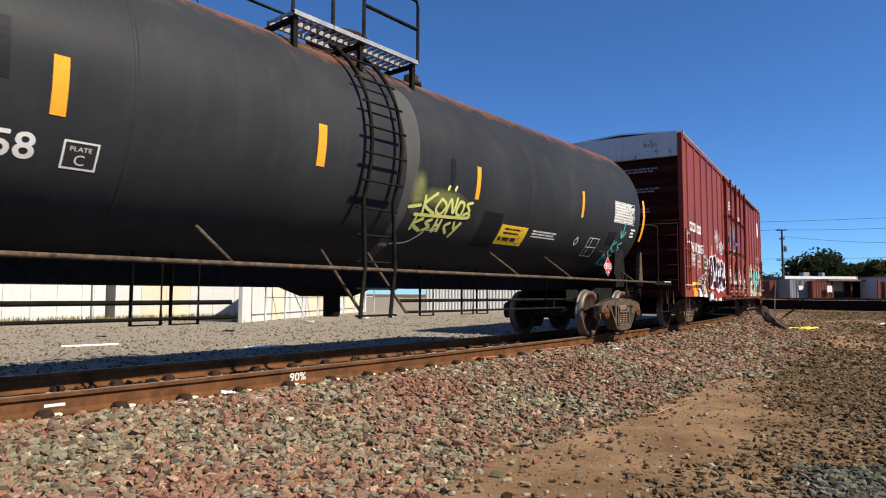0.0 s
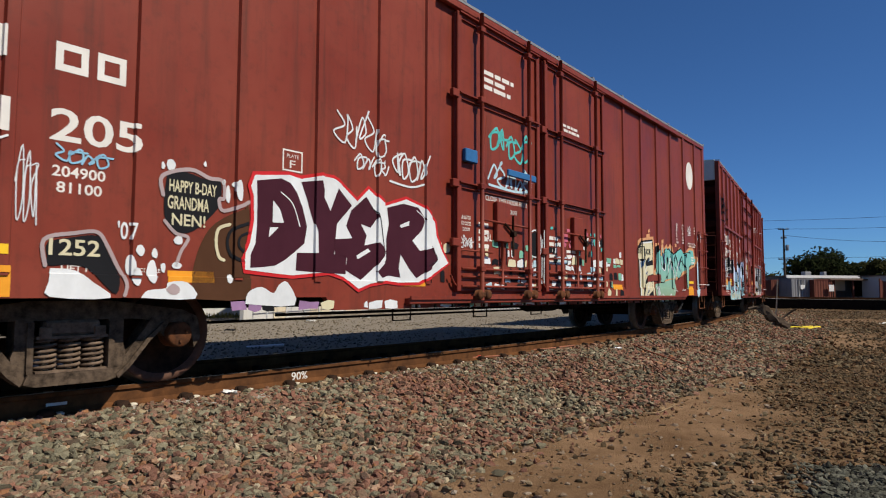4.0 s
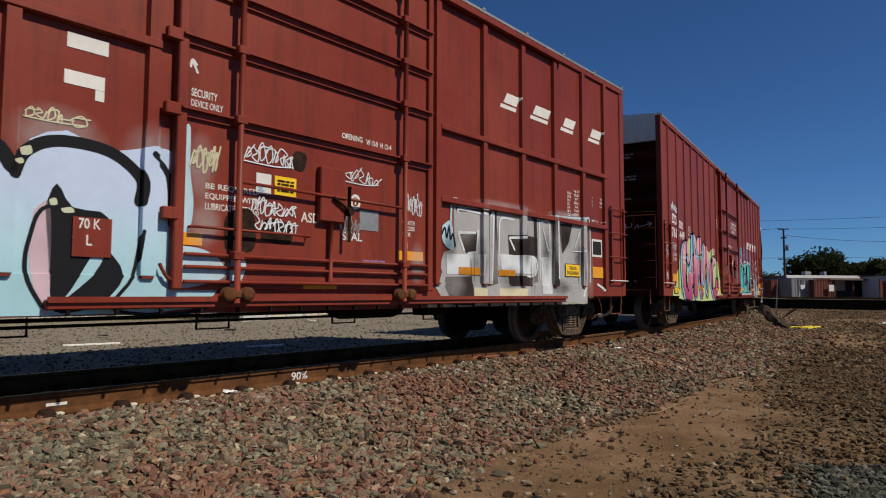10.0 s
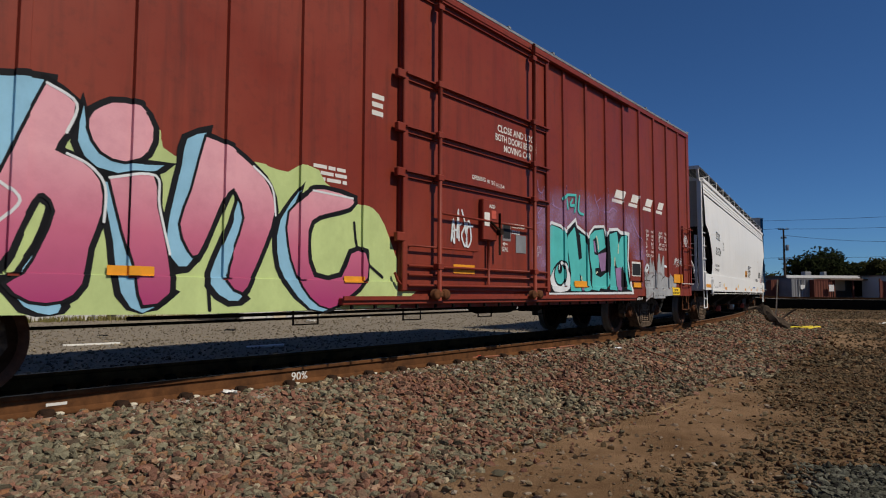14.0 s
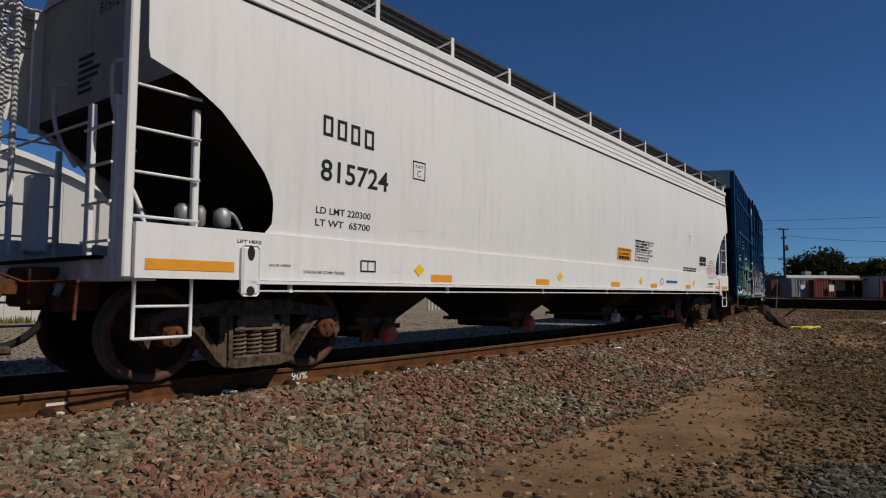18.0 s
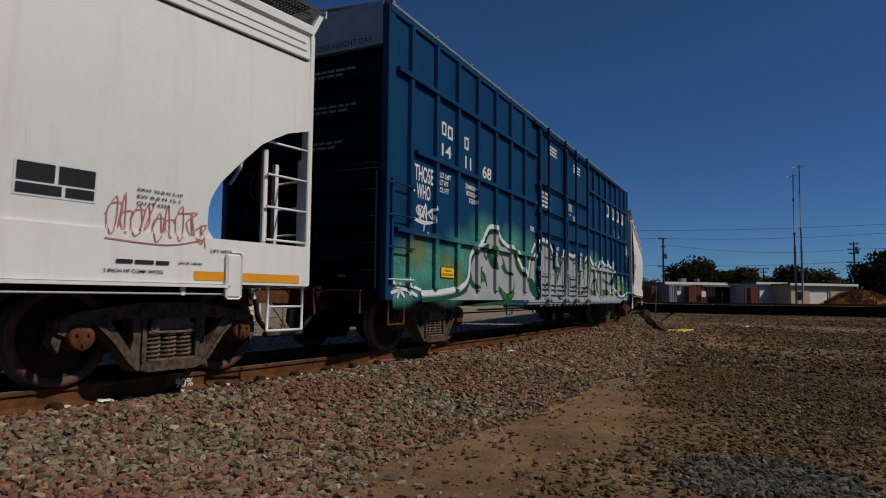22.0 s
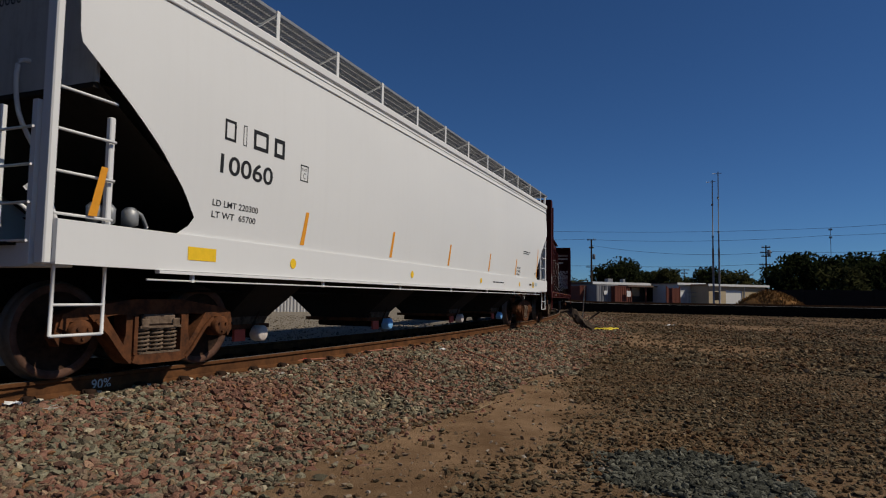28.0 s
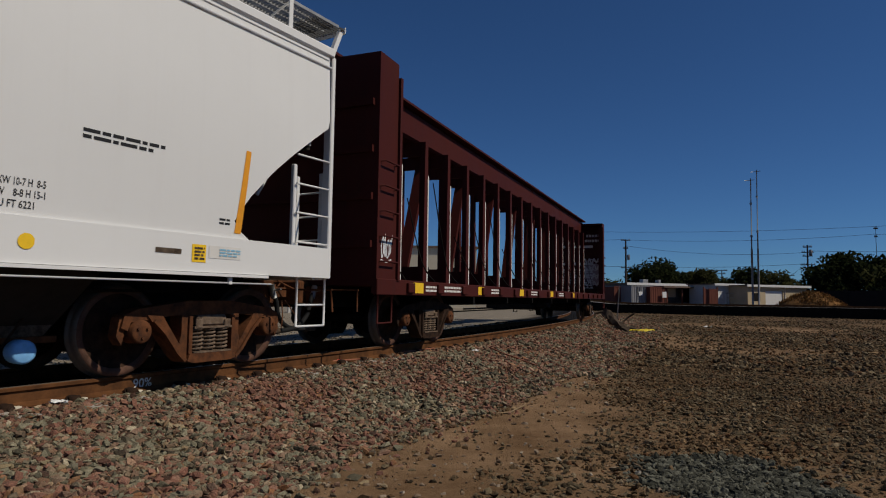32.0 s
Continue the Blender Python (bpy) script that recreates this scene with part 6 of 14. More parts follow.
hop_f, side_f, XF = hopper("hopper_car", "light grey covered hopper car with amber reflector strips", F_L, F_R, 7.62, WHITE_NEW,
                           step_curve([(1.44, 1.35), (1.6, 1.60), (1.9, 1.40), (2.27, 1.05), (2.55, 0.72), (2.93, 0.22), (3.0, 0.12), (4.0, 0.10)]),
                           (3.55, 7.48, 11.55, 15.0), (1.06, 1.44), 3.95, 4.46, (CAP_WHITE, CAP_BLUE, CAP_WHITE, CAP_BLUE), GALV, 0.52, view_fit((0, 0), (1.35, 1.83), (1.5, 1.95), (2.07, 2.84), (2.62, 3.43), (2.85, 3.61), (12.95, 14.48), (13.45, 14.87), (14.34, 15.89), (14.74, 16.30), (15.4, 16.92), (17.1, 18.42)), 3.80, (1.47, 1.468), "10060")
# ---------------------------------------------------------------- centre-beam flat car
G_L, G_R = 125.22, 148.6
beam_car = new_car("centerbeam_car", "maroon centre-beam flat car, empty, with tall end bulkheads", "flat car", G_L, G_R, 9.0)
gh = (G_R - G_L) / 2
part("deck", boxed(-gh, gh, -1.38, 1.38, 1.00, 1.08), MAROON, beam_car)
for s in (-1, 1):
    part("side_sill", boxed(-gh, gh, *sorted((s * 1.36, s * 1.44)), 0.86, 1.10, bevel=0.01), MAROON, beam_car)
    # bulkheads: flanged sheets with ladder rungs
    part("bulkhead", boxed(*sorted((s * gh, s * (gh - 0.10))), -1.34, 1.34, 1.08, 4.38), MAROON, beam_car)
    for y in (-1.42, 1.34):
        part("bulkhead_side", boxed(*sorted((s * gh, s * (gh - 0.62))), y, y + 0.08, 0.88, 4.46), MAROON, beam_car)
    part("bulkhead_top", boxed(*sorted((s * gh, s * (gh - 0.62))), -1.34, 1.34, 4.38, 4.46), MAROON, beam_car)
    for z in (1.6, 2.3, 3.0, 3.7):
        part("stiffener", boxed(*sorted((s * (gh + 0.0), s * (gh + 0.06))), -1.34, 1.34, z - 0.05, z + 0.05), MAROON, beam_car)
    for q in (-1, 1):
        part("bulkhead_flange", boxed(*sorted((s * (gh - 0.62), s * (gh - 0.70))), *sorted((q * 1.46, q * 1.25)), 1.08, 4.25), MAROON, beam_car)
        for k in range(5):
            part("rung", rodded([(s * (gh - 0.08), q * 1.43, 1.35 + 0.37 * k), (s * (gh - 0.08), q * 1.50, 1.35 + 0.37 * k), (s * (gh - 0.52), q * 1.50, 1.35 + 0.37 * k), (s * (gh - 0.52), q * 1.43, 1.35 + 0.37 * k)], 0.014, 6), MAROON, beam_car)
        stirrup(beam_car, s * (gh - 0.05), s * (gh - 0.5), q * 1.42, 0.45, 0.90, MAROON)
    coupler(beam_car, s * gh, s)
part("top_chord", boxed(-gh + 0.1, gh - 0.1, -0.42, 0.42, 3.98, 4.58, bevel=0.05), MAROON, beam_car)
part("top_flange", boxed(-gh + 0.1, gh - 0.1, -0.55, 0.55, 4.585, 4.63), MAROON, beam_car)
n = 18
xs = [-gh + 1.1 + (2 * gh - 2.2) * k / (n - 1) for k in range(n)]
for x in xs:
    bm = bmesh.new()
    for s in (-1, 1):
        prism(bm, [(x - 0.11, 1.08), (x + 0.11, 1.08), (x + 0.07, 3.98), (x - 0.07, 3.98)], *sorted((s * 0.62, s * 0.50)))
    box(bm, x - 0.03, x + 0.03, -0.50, 0.50, 1.08, 1.45), box(bm, x - 0.03, x + 0.03, -0.50, 0.50, 3.70, 3.98)
    part("beam_post", bm, MAROON, beam_car)
    bm = bmesh.new()
    quad(bm, x - 0.03, 1.15, x + 0.02, 3.3)
    for v in bm.verts:
        v.co.y = -0.6235
        v.co.x += 0.10
    part("wear_strip", bm, STENCIL, beam_car)
    part("stake_pocket", boxed(x - 0.12, x + 0.12, -1.49, -1.44, 0.90, 1.06, bevel=0.01), MAROON, beam_car)
for k in range(0, n - 1, 2):
    a, b = xs[k], xs[k + 1]
    part("diagonal", prismed([(a + 0.1, 1.15), (a + 0.20, 1.15), (b + 0.02, 3.97), (b - 0.08, 3.97)], -0.12, 0.12), MAROON, beam_car)
for k in range(n):
    bm = bmesh.new()
    x = xs[k]
    rod(bm, smooth_line([(x, -1.40, 1.06), (x + 0.2, -1.0, 1.5), (x + 0.35, -0.62, 2.2 + 0.5 * (k % 3))], 4), 0.012, 5)
    part("tie_cable", bm, BLACK_STEEL, beam_car)
underframe(beam_car, gh, 9.0, 1.0)
run_gear(beam_car, 9.0, RUST_DARK, RUST)
side_g = Side(-1.44)
XG = lambda u: u - gh
# ---------------------------------------------------------------- lettering and graffiti
def words(car, side, X, rows, mat=STENCIL, lift=1, label=""):
    """Rows of (text, x0, z0, x1, z1)."""
    for text, x0, z0, x1, z1 in rows:
        bm = bmesh.new()
        fit_text(bm, text, X(x0), z0, X(x1), z1, 0.016)
        side.lay("lettering", bm, mat, car, lift, label or "stencilled " + ("figures" if text.strip().isdigit() else "lettering"))


def marks(car, side, X, spots, mat=STENCIL, lift=1):
    """Owner's marks as plain blocks: each a frame with a bar in it."""
    for x0, z0, x1, z1 in spots:
        bm = bmesh.new()
        w = (x1 - x0) * 0.26
        ring_on(bm, X(x0), z0, X(x1), z1, w)
        side.lay("owner_mark", bm, mat, car, lift, "plain block in place of the owner's letter")


def slabs(car, side, X, spots, mat=ORANGE, name="reflector", lift=2, label=""):
    for x0, z0, x1, z1 in spots:
        bm = bmesh.new()
        quad(bm, X(x0), z0, X(x1), z1)
        side.lay(name, bm, mat, car, lift, label)


def fine(car, side, X, spots, mat=STENCIL, lift=1, seed=1):
    """Small print as bars: (x, z, width, height, rows)."""
    rng = random.Random(seed)
    for x, z, w, h, rows in spots:
        bm = bmesh.new()
        bars_on(bm, X(x), z, w, h, rows, rng=rng)
        side.lay("small_print", bm, mat, car, lift)


def framed(car, side, X, x0, z0, x1, z1, letter, mat=STENCIL, lift=1):
    bm = bmesh.new()
    ring_on(bm, X(x0), z0, X(x1), z1, 0.016)
    dx, dz = x1 - x0, z1 - z0
    fit_text(bm, "PLATE", X(x0 + dx * 0.2), z0 + dz * 0.64, X(x1 - dx * 0.2), z0 + dz * 0.80)
    fit_text(bm, letter, X(x0 + dx * 0.36), z0 + dz * 0.16, X(x1 - dx * 0.36), z0 + dz * 0.52)
    side.lay("plate_mark", bm, mat, car, lift)


def excess(car, side, X, x0, z0, x1, z1, lift=3):
    slabs(car, side, X, [(x0, z0, x1, z1)], STENCIL_BLACK, "placard", lift)
    slabs(car, side, X, [(x0 + 0.012, z0 + 0.012, x1 - 0.012, z1 - 0.012)], YELLOW, "placard", lift + 1, "yellow excess-height placard")
    m = (z0 + z1) / 2
    w = x1 - x0
    words(car, side, X, [("THIS CAR", x0 + w * 0.25, m + 0.012, x1 - w * 0.25, z1 - 0.045), ("EXCESS HEIGHT", x0 + w * 0.1, z0 + 0.04, x1 - w * 0.1, m - 0.015)], STENCIL_BLACK, lift + 2)


def strokes(car, side, X, lines, w, mat, lift=4, name="tag", label="", taper=0.0):
    bm = bmesh.new()
    for pts in lines:
        stroke(bm, [(X(x), z) for x, z in pts], w, 5, taper)
    return side.lay(name, bm, mat, car, lift, label)


def scrawl(car, side, X, x0, z0, x1, z1, mat, w, seed, n=6, lift=4, label="illegible scrawled tag"):
    """A tag that cannot be read: quick angular hooks and loops of a spray line, leaning forward."""
    rng = random.Random(seed)
    kinds = (((0.0, 0.2), (0.3, 1.0), (0.5, 0.1), (0.2, 0.5), (0.9, 0.6)), ((0.9, 0.9), (0.1, 0.6), (0.6, 0.2), (0.5, 0.9), (1.0, 0.1)), ((0.0, 0.5), (0.5, 1.0), (0.8, 0.3), (0.3, 0.0), (0.2, 0.7), (1.0, 0.8)),
             ((0.1, 1.0), (0.6, 0.6), (0.0, 0.3), (0.7, 0.0), (0.9, 0.7)), ((0.0, 0.1), (0.4, 0.8), (0.7, 0.4), (0.4, 0.2), (1.0, 1.0)))
    m = max(3, n)
    wide, h, lines = (x1 - x0) / m, z1 - z0, [[]]
    for i in range(m):
        if i == m // 2:
            lines.append([])
        d, up = rng.uniform(0.8, 1.2), rng.uniform(-0.08, 0.12)
        lines[-1] += [(x0 + wide * (i + p * 1.3 + 0.15 * q) + rng.uniform(-0.15, 0.15) * wide, z0 + h * (q * d * 0.9 + up) - (x1 - x0) * i / m * 0.06) for p, q in rng.choice(kinds)]
    if rng.random() < 0.5:
        lines.append([(x0, z0 - h * 0.08), (x0 + (x1 - x0) * 0.6, z0 - h * 0.14), (x1, z0 + h * rng.uniform(-0.1, 0.1))])
    w = min(w * 0.7, 0.11 * h, 0.28 * wide)
    return strokes(car, side, X, lines, w, mat, lift, "tag", label)


def blobs(car, side, X, shapes, mat, lift, name="graffiti", label=""):
    bm = bmesh.new()
    for pts in shapes:
        patch(bm, [(X(x), z) for x, z in pts])
    return side.lay(name, bm, mat, car, lift, label)


def clouds(car, side, X, spots, mat, lift, label=""):
    for k, (x, z, rx, rz) in enumerate(spots):
        bm = bmesh.new()
        mist(bm, X(x), z, rx, rz)
        bmesh.ops.bisect_plane(bm, geom=bm.verts[:] + bm.edges[:] + bm.faces[:], plane_co=(X(0) + 0.16, 0, 0), plane_no=(1, 0, 0), clear_inner=True)
        side.lay("overspray", bm, mat, car, lift + 0.15 * k, label)


def drips(car, side, X, x0, x1, z, h, mat, seed, lift=3, n=14, label="ragged painted patches along the sill"):
    rng = random.Random(seed)
    bm = bmesh.new()
    for i in range(n):
        a = x0 + (x1 - x0) * (i + rng.random() * 0.5) / n
        w = (x1 - x0) / n * rng.uniform(0.4, 0.95)
        t = h * rng.uniform(0.4, 1.2)
        patch(bm, [(X(a), z), (X(a + w), z), (X(a + w * rng.uniform(0.8, 1)), z + t * rng.uniform(0.5, 1)), (X(a + w * 0.5), z + t), (X(a + w * 0.1), z + t * rng.uniform(0.4, 1))], 3)
    side.lay("graffiti", bm, mat, car, lift, label)


M_WHITE, M_LILAC, M_MINT, M_SKY = misty("white overspray", (0.6, 0.56, 0.54), 0.45), misty("lilac overspray", (0.36, 0.22, 0.36), 0.8), misty("mint overspray", (0.10, 0.36, 0.28), 1.0), misty("blue overspray", (0.30, 0.52, 0.62), 0.8)
M_LEMON, M_OLIVE, M_BLACK = misty("yellow overspray", (0.50, 0.52, 0.16), 0.5), misty("olive overspray", (0.26, 0.30, 0.06), 0.8), misty("black overspray", (0.02, 0.02, 0.02), 0.9)

# ---- tank car
words(tank, side_t, XT, [("58", -3.98, 1.87, -3.69, 2.06), ("1", -4.2, 1.87, -4.08, 2.06)], STENCIL)
framed(tank, side_t, XT, -3.50, 1.84, -3.24, 2.06, "C")
slabs(tank, side_t, XT, [(-3.63, 2.22, -3.52, 2.69), (-1.15, 2.23, -1.06, 2.69), (1.54, 2.20, 1.64, 2.67), (4.64, 2.24, 4.75, 2.72), (7.58, 1.98, 7.68, 2.86), (-6.2, 2.22, -6.1, 2.69)], ORANGE)
slabs(tank, side_t, XT, [(1.89, 1.56, 2.42, 2.07), (6.10, 1.83, 6.45, 2.09), (-4.35, 2.42, -3.92, 2.9)], S_BLACK, "paint_patch", 1, "flat black overpainted patch")
slabs(tank, side_t, XT, [(2.46, 1.63, 3.13, 1.92)], YELLOW, "placard", 3, "yellow emergency placard")
fine(tank, side_t, XT, [(2.56, 1.84, 0.44, 0.045, 1), (2.56, 1.78, 0.44, 0.045, 1), (2.50, 1.67, 0.58, 0.09, 1)], STENCIL_BLACK, 4)
fine(tank, side_t, XT, [(3.29, 1.78, 0.83, 0.13, 3), (7.08, 2.02, 0.2, 0.2, 3)], STENCIL)
bm = bmesh.new()
ring_on(bm, XT(6.2), 2.28, XT(7.15), 2.70, 0.012)
for k in range(6):
    quad(bm, XT(6.2), 2.34 + 0.058 * k, XT(7.15), 2.348 + 0.058 * k)
for x in (6.55, 6.75, 6.95):
    quad(bm, XT(x), 2.28, XT(x) + 0.01, 2.70)
bars_on(bm, XT(6.22), 2.29, 0.9, 0.40, 7)
side_t.lay("data_table", bm, STENCIL, tank, 2, "white ruled test-date table")
bm = bmesh.new()
ring_on(bm, XT(5.42), 1.58, XT(5.84), 1.92, 0.012), quad(bm, XT(5.55), 1.58, XT(5.565), 1.92), quad(bm, XT(5.42), 1.74, XT(5.84), 1.755)
side_t.lay("data_table", bm, STENCIL, tank, 2)
bm = bmesh.new()
for r, c in ((0.085, 0.06),):
    for k in range(4):
        a, b = k * math.pi / 2, (k + 1) * math.pi / 2
        bm.faces.new([bm.verts.new((XT(4.82) + q * math.cos(t), 0, 1.82 + q * math.sin(t))) for q, t in ((r, a), (r, b), (c, b), (c, a))])
side_t.lay("plate_mark", bm, STENCIL, tank, 2)
PX, PZ = 5.84, 1.38
hang = Side(-1.462)
for r, mat, l in ((0.20, STENCIL_BLACK, 0), (0.185, S_WHITE, 1), (0.175, S_RED, 2)):
    bm = bmesh.new()
    bm.faces.new([bm.verts.new((XT(PX) + r * math.cos(t), 0, PZ + r * math.sin(t))) for t in (0, math.pi / 2, math.pi, 3 * math.pi / 2)])
    hang.lay("hazard_placard", bm, mat, tank, l + 1, "red diamond hazard placard")
part("placard_holder", boxed(XT(PX) - 0.03, XT(PX) + 0.03, -1.4615, -1.452, PZ - 0.1, PZ + 0.30), FRAME_GREY, tank)
part("placard_bracket", rodded([(XT(PX), -1.455, PZ + 0.26), (XT(PX), -1.30, PZ + 0.30)], 0.012, 6), FRAME_GREY, tank)
slabs(tank, hang, XT, [(PX - 0.115, PZ - 0.045, PX + 0.115, PZ + 0.055)], S_WHITE, "hazard_placard", 4, "white number panel")
words(tank, hang, XT, [("1230", PX - 0.10, PZ - 0.035, PX + 0.10, PZ + 0.045)], STENCIL_BLACK, 5)
words(tank, hang, XT, [("3", PX - 0.015, PZ - 0.125, PX + 0.015, PZ - 0.075)], S_WHITE, 4)
strokes(tank, side_t, XT, [[(6.74, 2.28), (6.73, 2.02)], [(6.62, 2.12), (6.73, 2.00), (6.84, 2.12)], [(6.48, 1.92), (6.46, 1.72)], [(6.6, 1.9), (6.48, 1.82), (6.62, 1.72)], [(6.83, 1.9), (6.7, 1.85), (6.82, 1.78), (6.7, 1.72)],
                           [(6.36, 1.66), (6.34, 1.46)], [(6.35, 1.65), (6.48, 1.6), (6.35, 1.55), (6.48, 1.45)], [(6.7, 1.64), (6.58, 1.62), (6.58, 1.47), (6.7, 1.46)]], 0.035, S_TEAL, 4, "tag", "turquoise arrow and scrawl")
clouds(tank, side_t, XT, [(0.46, 2.16, 0.16, 0.30), (0.95, 2.12, 0.55, 0.16)], M_LEMON, 2, "faint yellow overspray")
strokes(tank, side_t, XT, [[(0.60, 2.12), (0.62, 1.92)], [(0.80, 2.18), (0.62, 2.02), (0.82, 1.92)], [(0.90, 2.12), (0.84, 1.98), (0.94, 1.92), (1.02, 2.04), (0.92, 2.12)], [(1.04, 1.94), (1.08, 2.14), (1.18, 1.96), (1.2, 2.16)],
                           [(1.26, 2.12), (1.24, 1.98), (1.34, 1.95), (1.36, 2.1), (1.28, 2.13)], [(1.52, 2.14), (1.42, 2.10), (1.5, 2.02), (1.4, 1.96)], [(0.36, 1.96), (0.55, 2.0)], [(0.5, 1.88), (1.0, 1.90), (1.5, 1.93), (1.48, 2.0)],
                           [(0.55, 1.84), (0.53, 1.7)], [(0.68, 1.84), (0.55, 1.76), (0.70, 1.69)], [(0.84, 1.84), (0.75, 1.8), (0.84, 1.75), (0.75, 1.7)], [(0.94, 1.85), (0.93, 1.7)], [(1.02, 1.85), (1.02, 1.7), (1.0, 1.78), (0.93, 1.78)],
                           [(1.2, 1.83), (1.12, 1.78), (1.2, 1.7)], [(1.28, 1.84), (1.33, 1.76), (1.42, 1.86), (1.30, 1.66)], [(0.98, 2.26), (1.0, 2.3)], [(1.12, 2.27), (1.14, 2.31)]], 0.042, S_YELLOW, 4, "graffiti", "pale yellow sprayed name tag")
ink_grey = spray("pale grey wash", (0.075, 0.073, 0.070))
blobs(tank, side_t, XT, [[(0.16, 1.2), (0.20, 2.2), (0.14, 3.4), (0.42, 3.4), (0.40, 2.5), (0.34, 1.8), (0.30, 1.2)]], ink_grey, 1, "stain", "pale grey wash mark running down the shell")
blobs(tank, side_t, XT, [[(1.0, 2.34), (1.0, 2.66), (1.08, 2.66), (1.08, 2.34)]], S_BLACK, 2, "stain")
strokes(tank, side_t, XT, [[(0.36, 1.50), (0.62, 1.54), (0.80, 1.68)]], 0.02, STENCIL, 3, "valve_mark")
words(tank, side_t, XT, [("CLOSED", 0.82, 1.70, 1.04, 1.745), ("OPEN", 0.20, 1.46, 0.34, 1.50)], STENCIL, 3)
clouds(tank, side_t, XT, [(-2.9, 3.6, 0.7, 0.3), (-2.6, 3.35, 0.25, 0.35), (-1.1, 3.62, 0.6, 0.25)], misty("rust bleed", (0.24, 0.10, 0.045), 0.8), 1, "rust bleeding down from the crown")

# ---- first box car
marks(box_a, side_a, XA, [(0.76, 2.50, 0.97, 2.73), (1.03, 2.50, 1.25, 2.73), (1.49, 2.50, 1.70, 2.72), (1.76, 2.50, 1.96, 2.72)])
words(box_a, side_a, XA, [("761", 0.72, 1.97, 1.27, 2.21), ("205", 1.48, 1.97, 2.08, 2.21), ("204900", 1.50, 1.70, 1.84, 1.78), ("81100", 1.53, 1.58, 1.82, 1.66), ("LD LMT", 0.90, 1.70, 1.22, 1.78), ("LT WT", 0.92, 1.58, 1.20, 1.66),
                          ("CLOSE AND LOCK", 6.60, 4.02, 7.58, 4.12), ("BOTH DOORS BEFORE", 6.60, 3.88, 7.62, 3.98), ("MOVING CAR", 6.80, 3.74, 7.45, 3.84), ("LIFT HERE", 1.58, 0.99, 1.90, 1.035), ("JACK HERE", 2.05, 0.99, 2.28, 1.03)])
door_a = Side(-1.557)
framed(box_a, side_a, XA, 3.46, 2.06, 3.70, 2.28, "F")
words(box_a, side_a, lambda u: u - (A_R - A_L) / 2, [(t, 15.565, 2.495 - 0.0725 * k, 15.565 + 0.038 * len(t), 2.545 - 0.0725 * k) for k, t in enumerate(("EXH", "EXW", "EW", "IL", "IW", "IH", "CU FT"))]
      + [(t, 16.10 - 0.029 * len(t), 2.505 - 0.0725 * k, 16.10, 2.555 - 0.0725 * k) for k, t in enumerate(("17-0", "10-8", "9-7", "60-9", "9-6", "13-0", "7500"))]
      + [("W", 16.52, 2.51, 16.56, 2.55), ("H", 16.52, 2.44, 16.55, 2.48), ("H", 16.52, 2.36, 16.55, 2.40), ("8-2", 16.94, 2.52, 17.02, 2.56), ("15-8", 16.92, 2.45, 17.02, 2.49), ("16-9", 16.92, 2.37, 17.02, 2.41),
         ("EMPTY CG ABOVE RAIL", 16.44, 2.09, 17.05, 2.13), ("FLOOR HT ABOVE RAIL", 16.44, 2.02, 17.05, 2.06), ("JACK HERE", 15.29, 0.89, 15.56, 0.93), ("LIFT HERE", 15.90, 0.91, 16.14, 0.95)], STENCIL, 12)
fine(box_a, door_a, XA, [(6.55, 3.75, 0.85, 0.32, 3), (8.9, 3.62, 0.75, 0.16, 2), (7.1, 2.32, 0.7, 0.12, 1), (6.5, 1.45, 0.25, 0.4, 4), (9.1, 2.3, 0.55, 0.08, 1), (9.1, 1.35, 0.35, 0.25, 3), (8.5, 1.3, 0.3, 0.5, 5)], STENCIL)
slabs(box_a, side_a, XA, [(0.95, 0.80, 1.32, 1.02), (2.34, 0.92, 2.76, 1.02), (5.14, 0.92, 5.54, 1.02), (13.84, 0.91, 14.30, 1.02), (15.70, 0.81, 16.16, 1.03), (11.12, 0.92, 11.58, 1.02)], ORANGE)
slabs(box_a, side_a, XA, [(0.88, 1.10, 1.30, 1.17), (15.70, 1.10, 16.22, 1.16)], YELLOW, "placard", 2)
slabs(box_a, side_a, XA, [(15.84, 1.55, 16.28, 1.87)], STENCIL, "data_table", 3)
slabs(box_a, side_a, XA, [(15.86, 1.57, 16.26, 1.82)], STENCIL_BLACK, "data_table", 4)
fine(box_a, side_a, XA, [(15.89, 1.60, 0.32, 0.2, 3)], STENCIL, 5)
bm = bmesh.new()
disc(bm, XA(16.03), 3.88, 0.27, 28, 1.33)
side_a.lay("paint_patch", bm, STENCIL, box_a, 2, "chalky white oval patch")
words(box_a, side_a, XA, [("HAPPY B-DAY", 2.33, 1.70, 2.76, 1.80), ("GRANDMA", 2.32, 1.55, 2.69, 1.66), ("NEN!", 2.36, 1.41, 2.66, 1.51)], S_CREAM, 5)
words(box_a, side_a, XA, [("1252", 1.50, 1.11, 1.82, 1.23)], S_CREAM, 4)
words(box_a, side_a, XA, [("'07", 1.94, 1.26, 2.07, 1.40)], S_WHITE, 4)
scrawl(box_a, side_a, XA, 4.10, 2.48, 4.85, 2.86, S_WHITE, 0.03, 11, 5)
scrawl(box_a, side_a, XA, 4.40, 2.22, 4.9, 2.42, S_WHITE, 0.03, 12, 4)
scrawl(box_a, side_a, XA, 4.95, 2.20, 5.52, 2.62, S_WHITE, 0.035, 13, 4)
scrawl(box_a, side_a, XA, 0.78, 1.80, 1.2, 1.95, S_WHITE, 0.05, 14, 3)
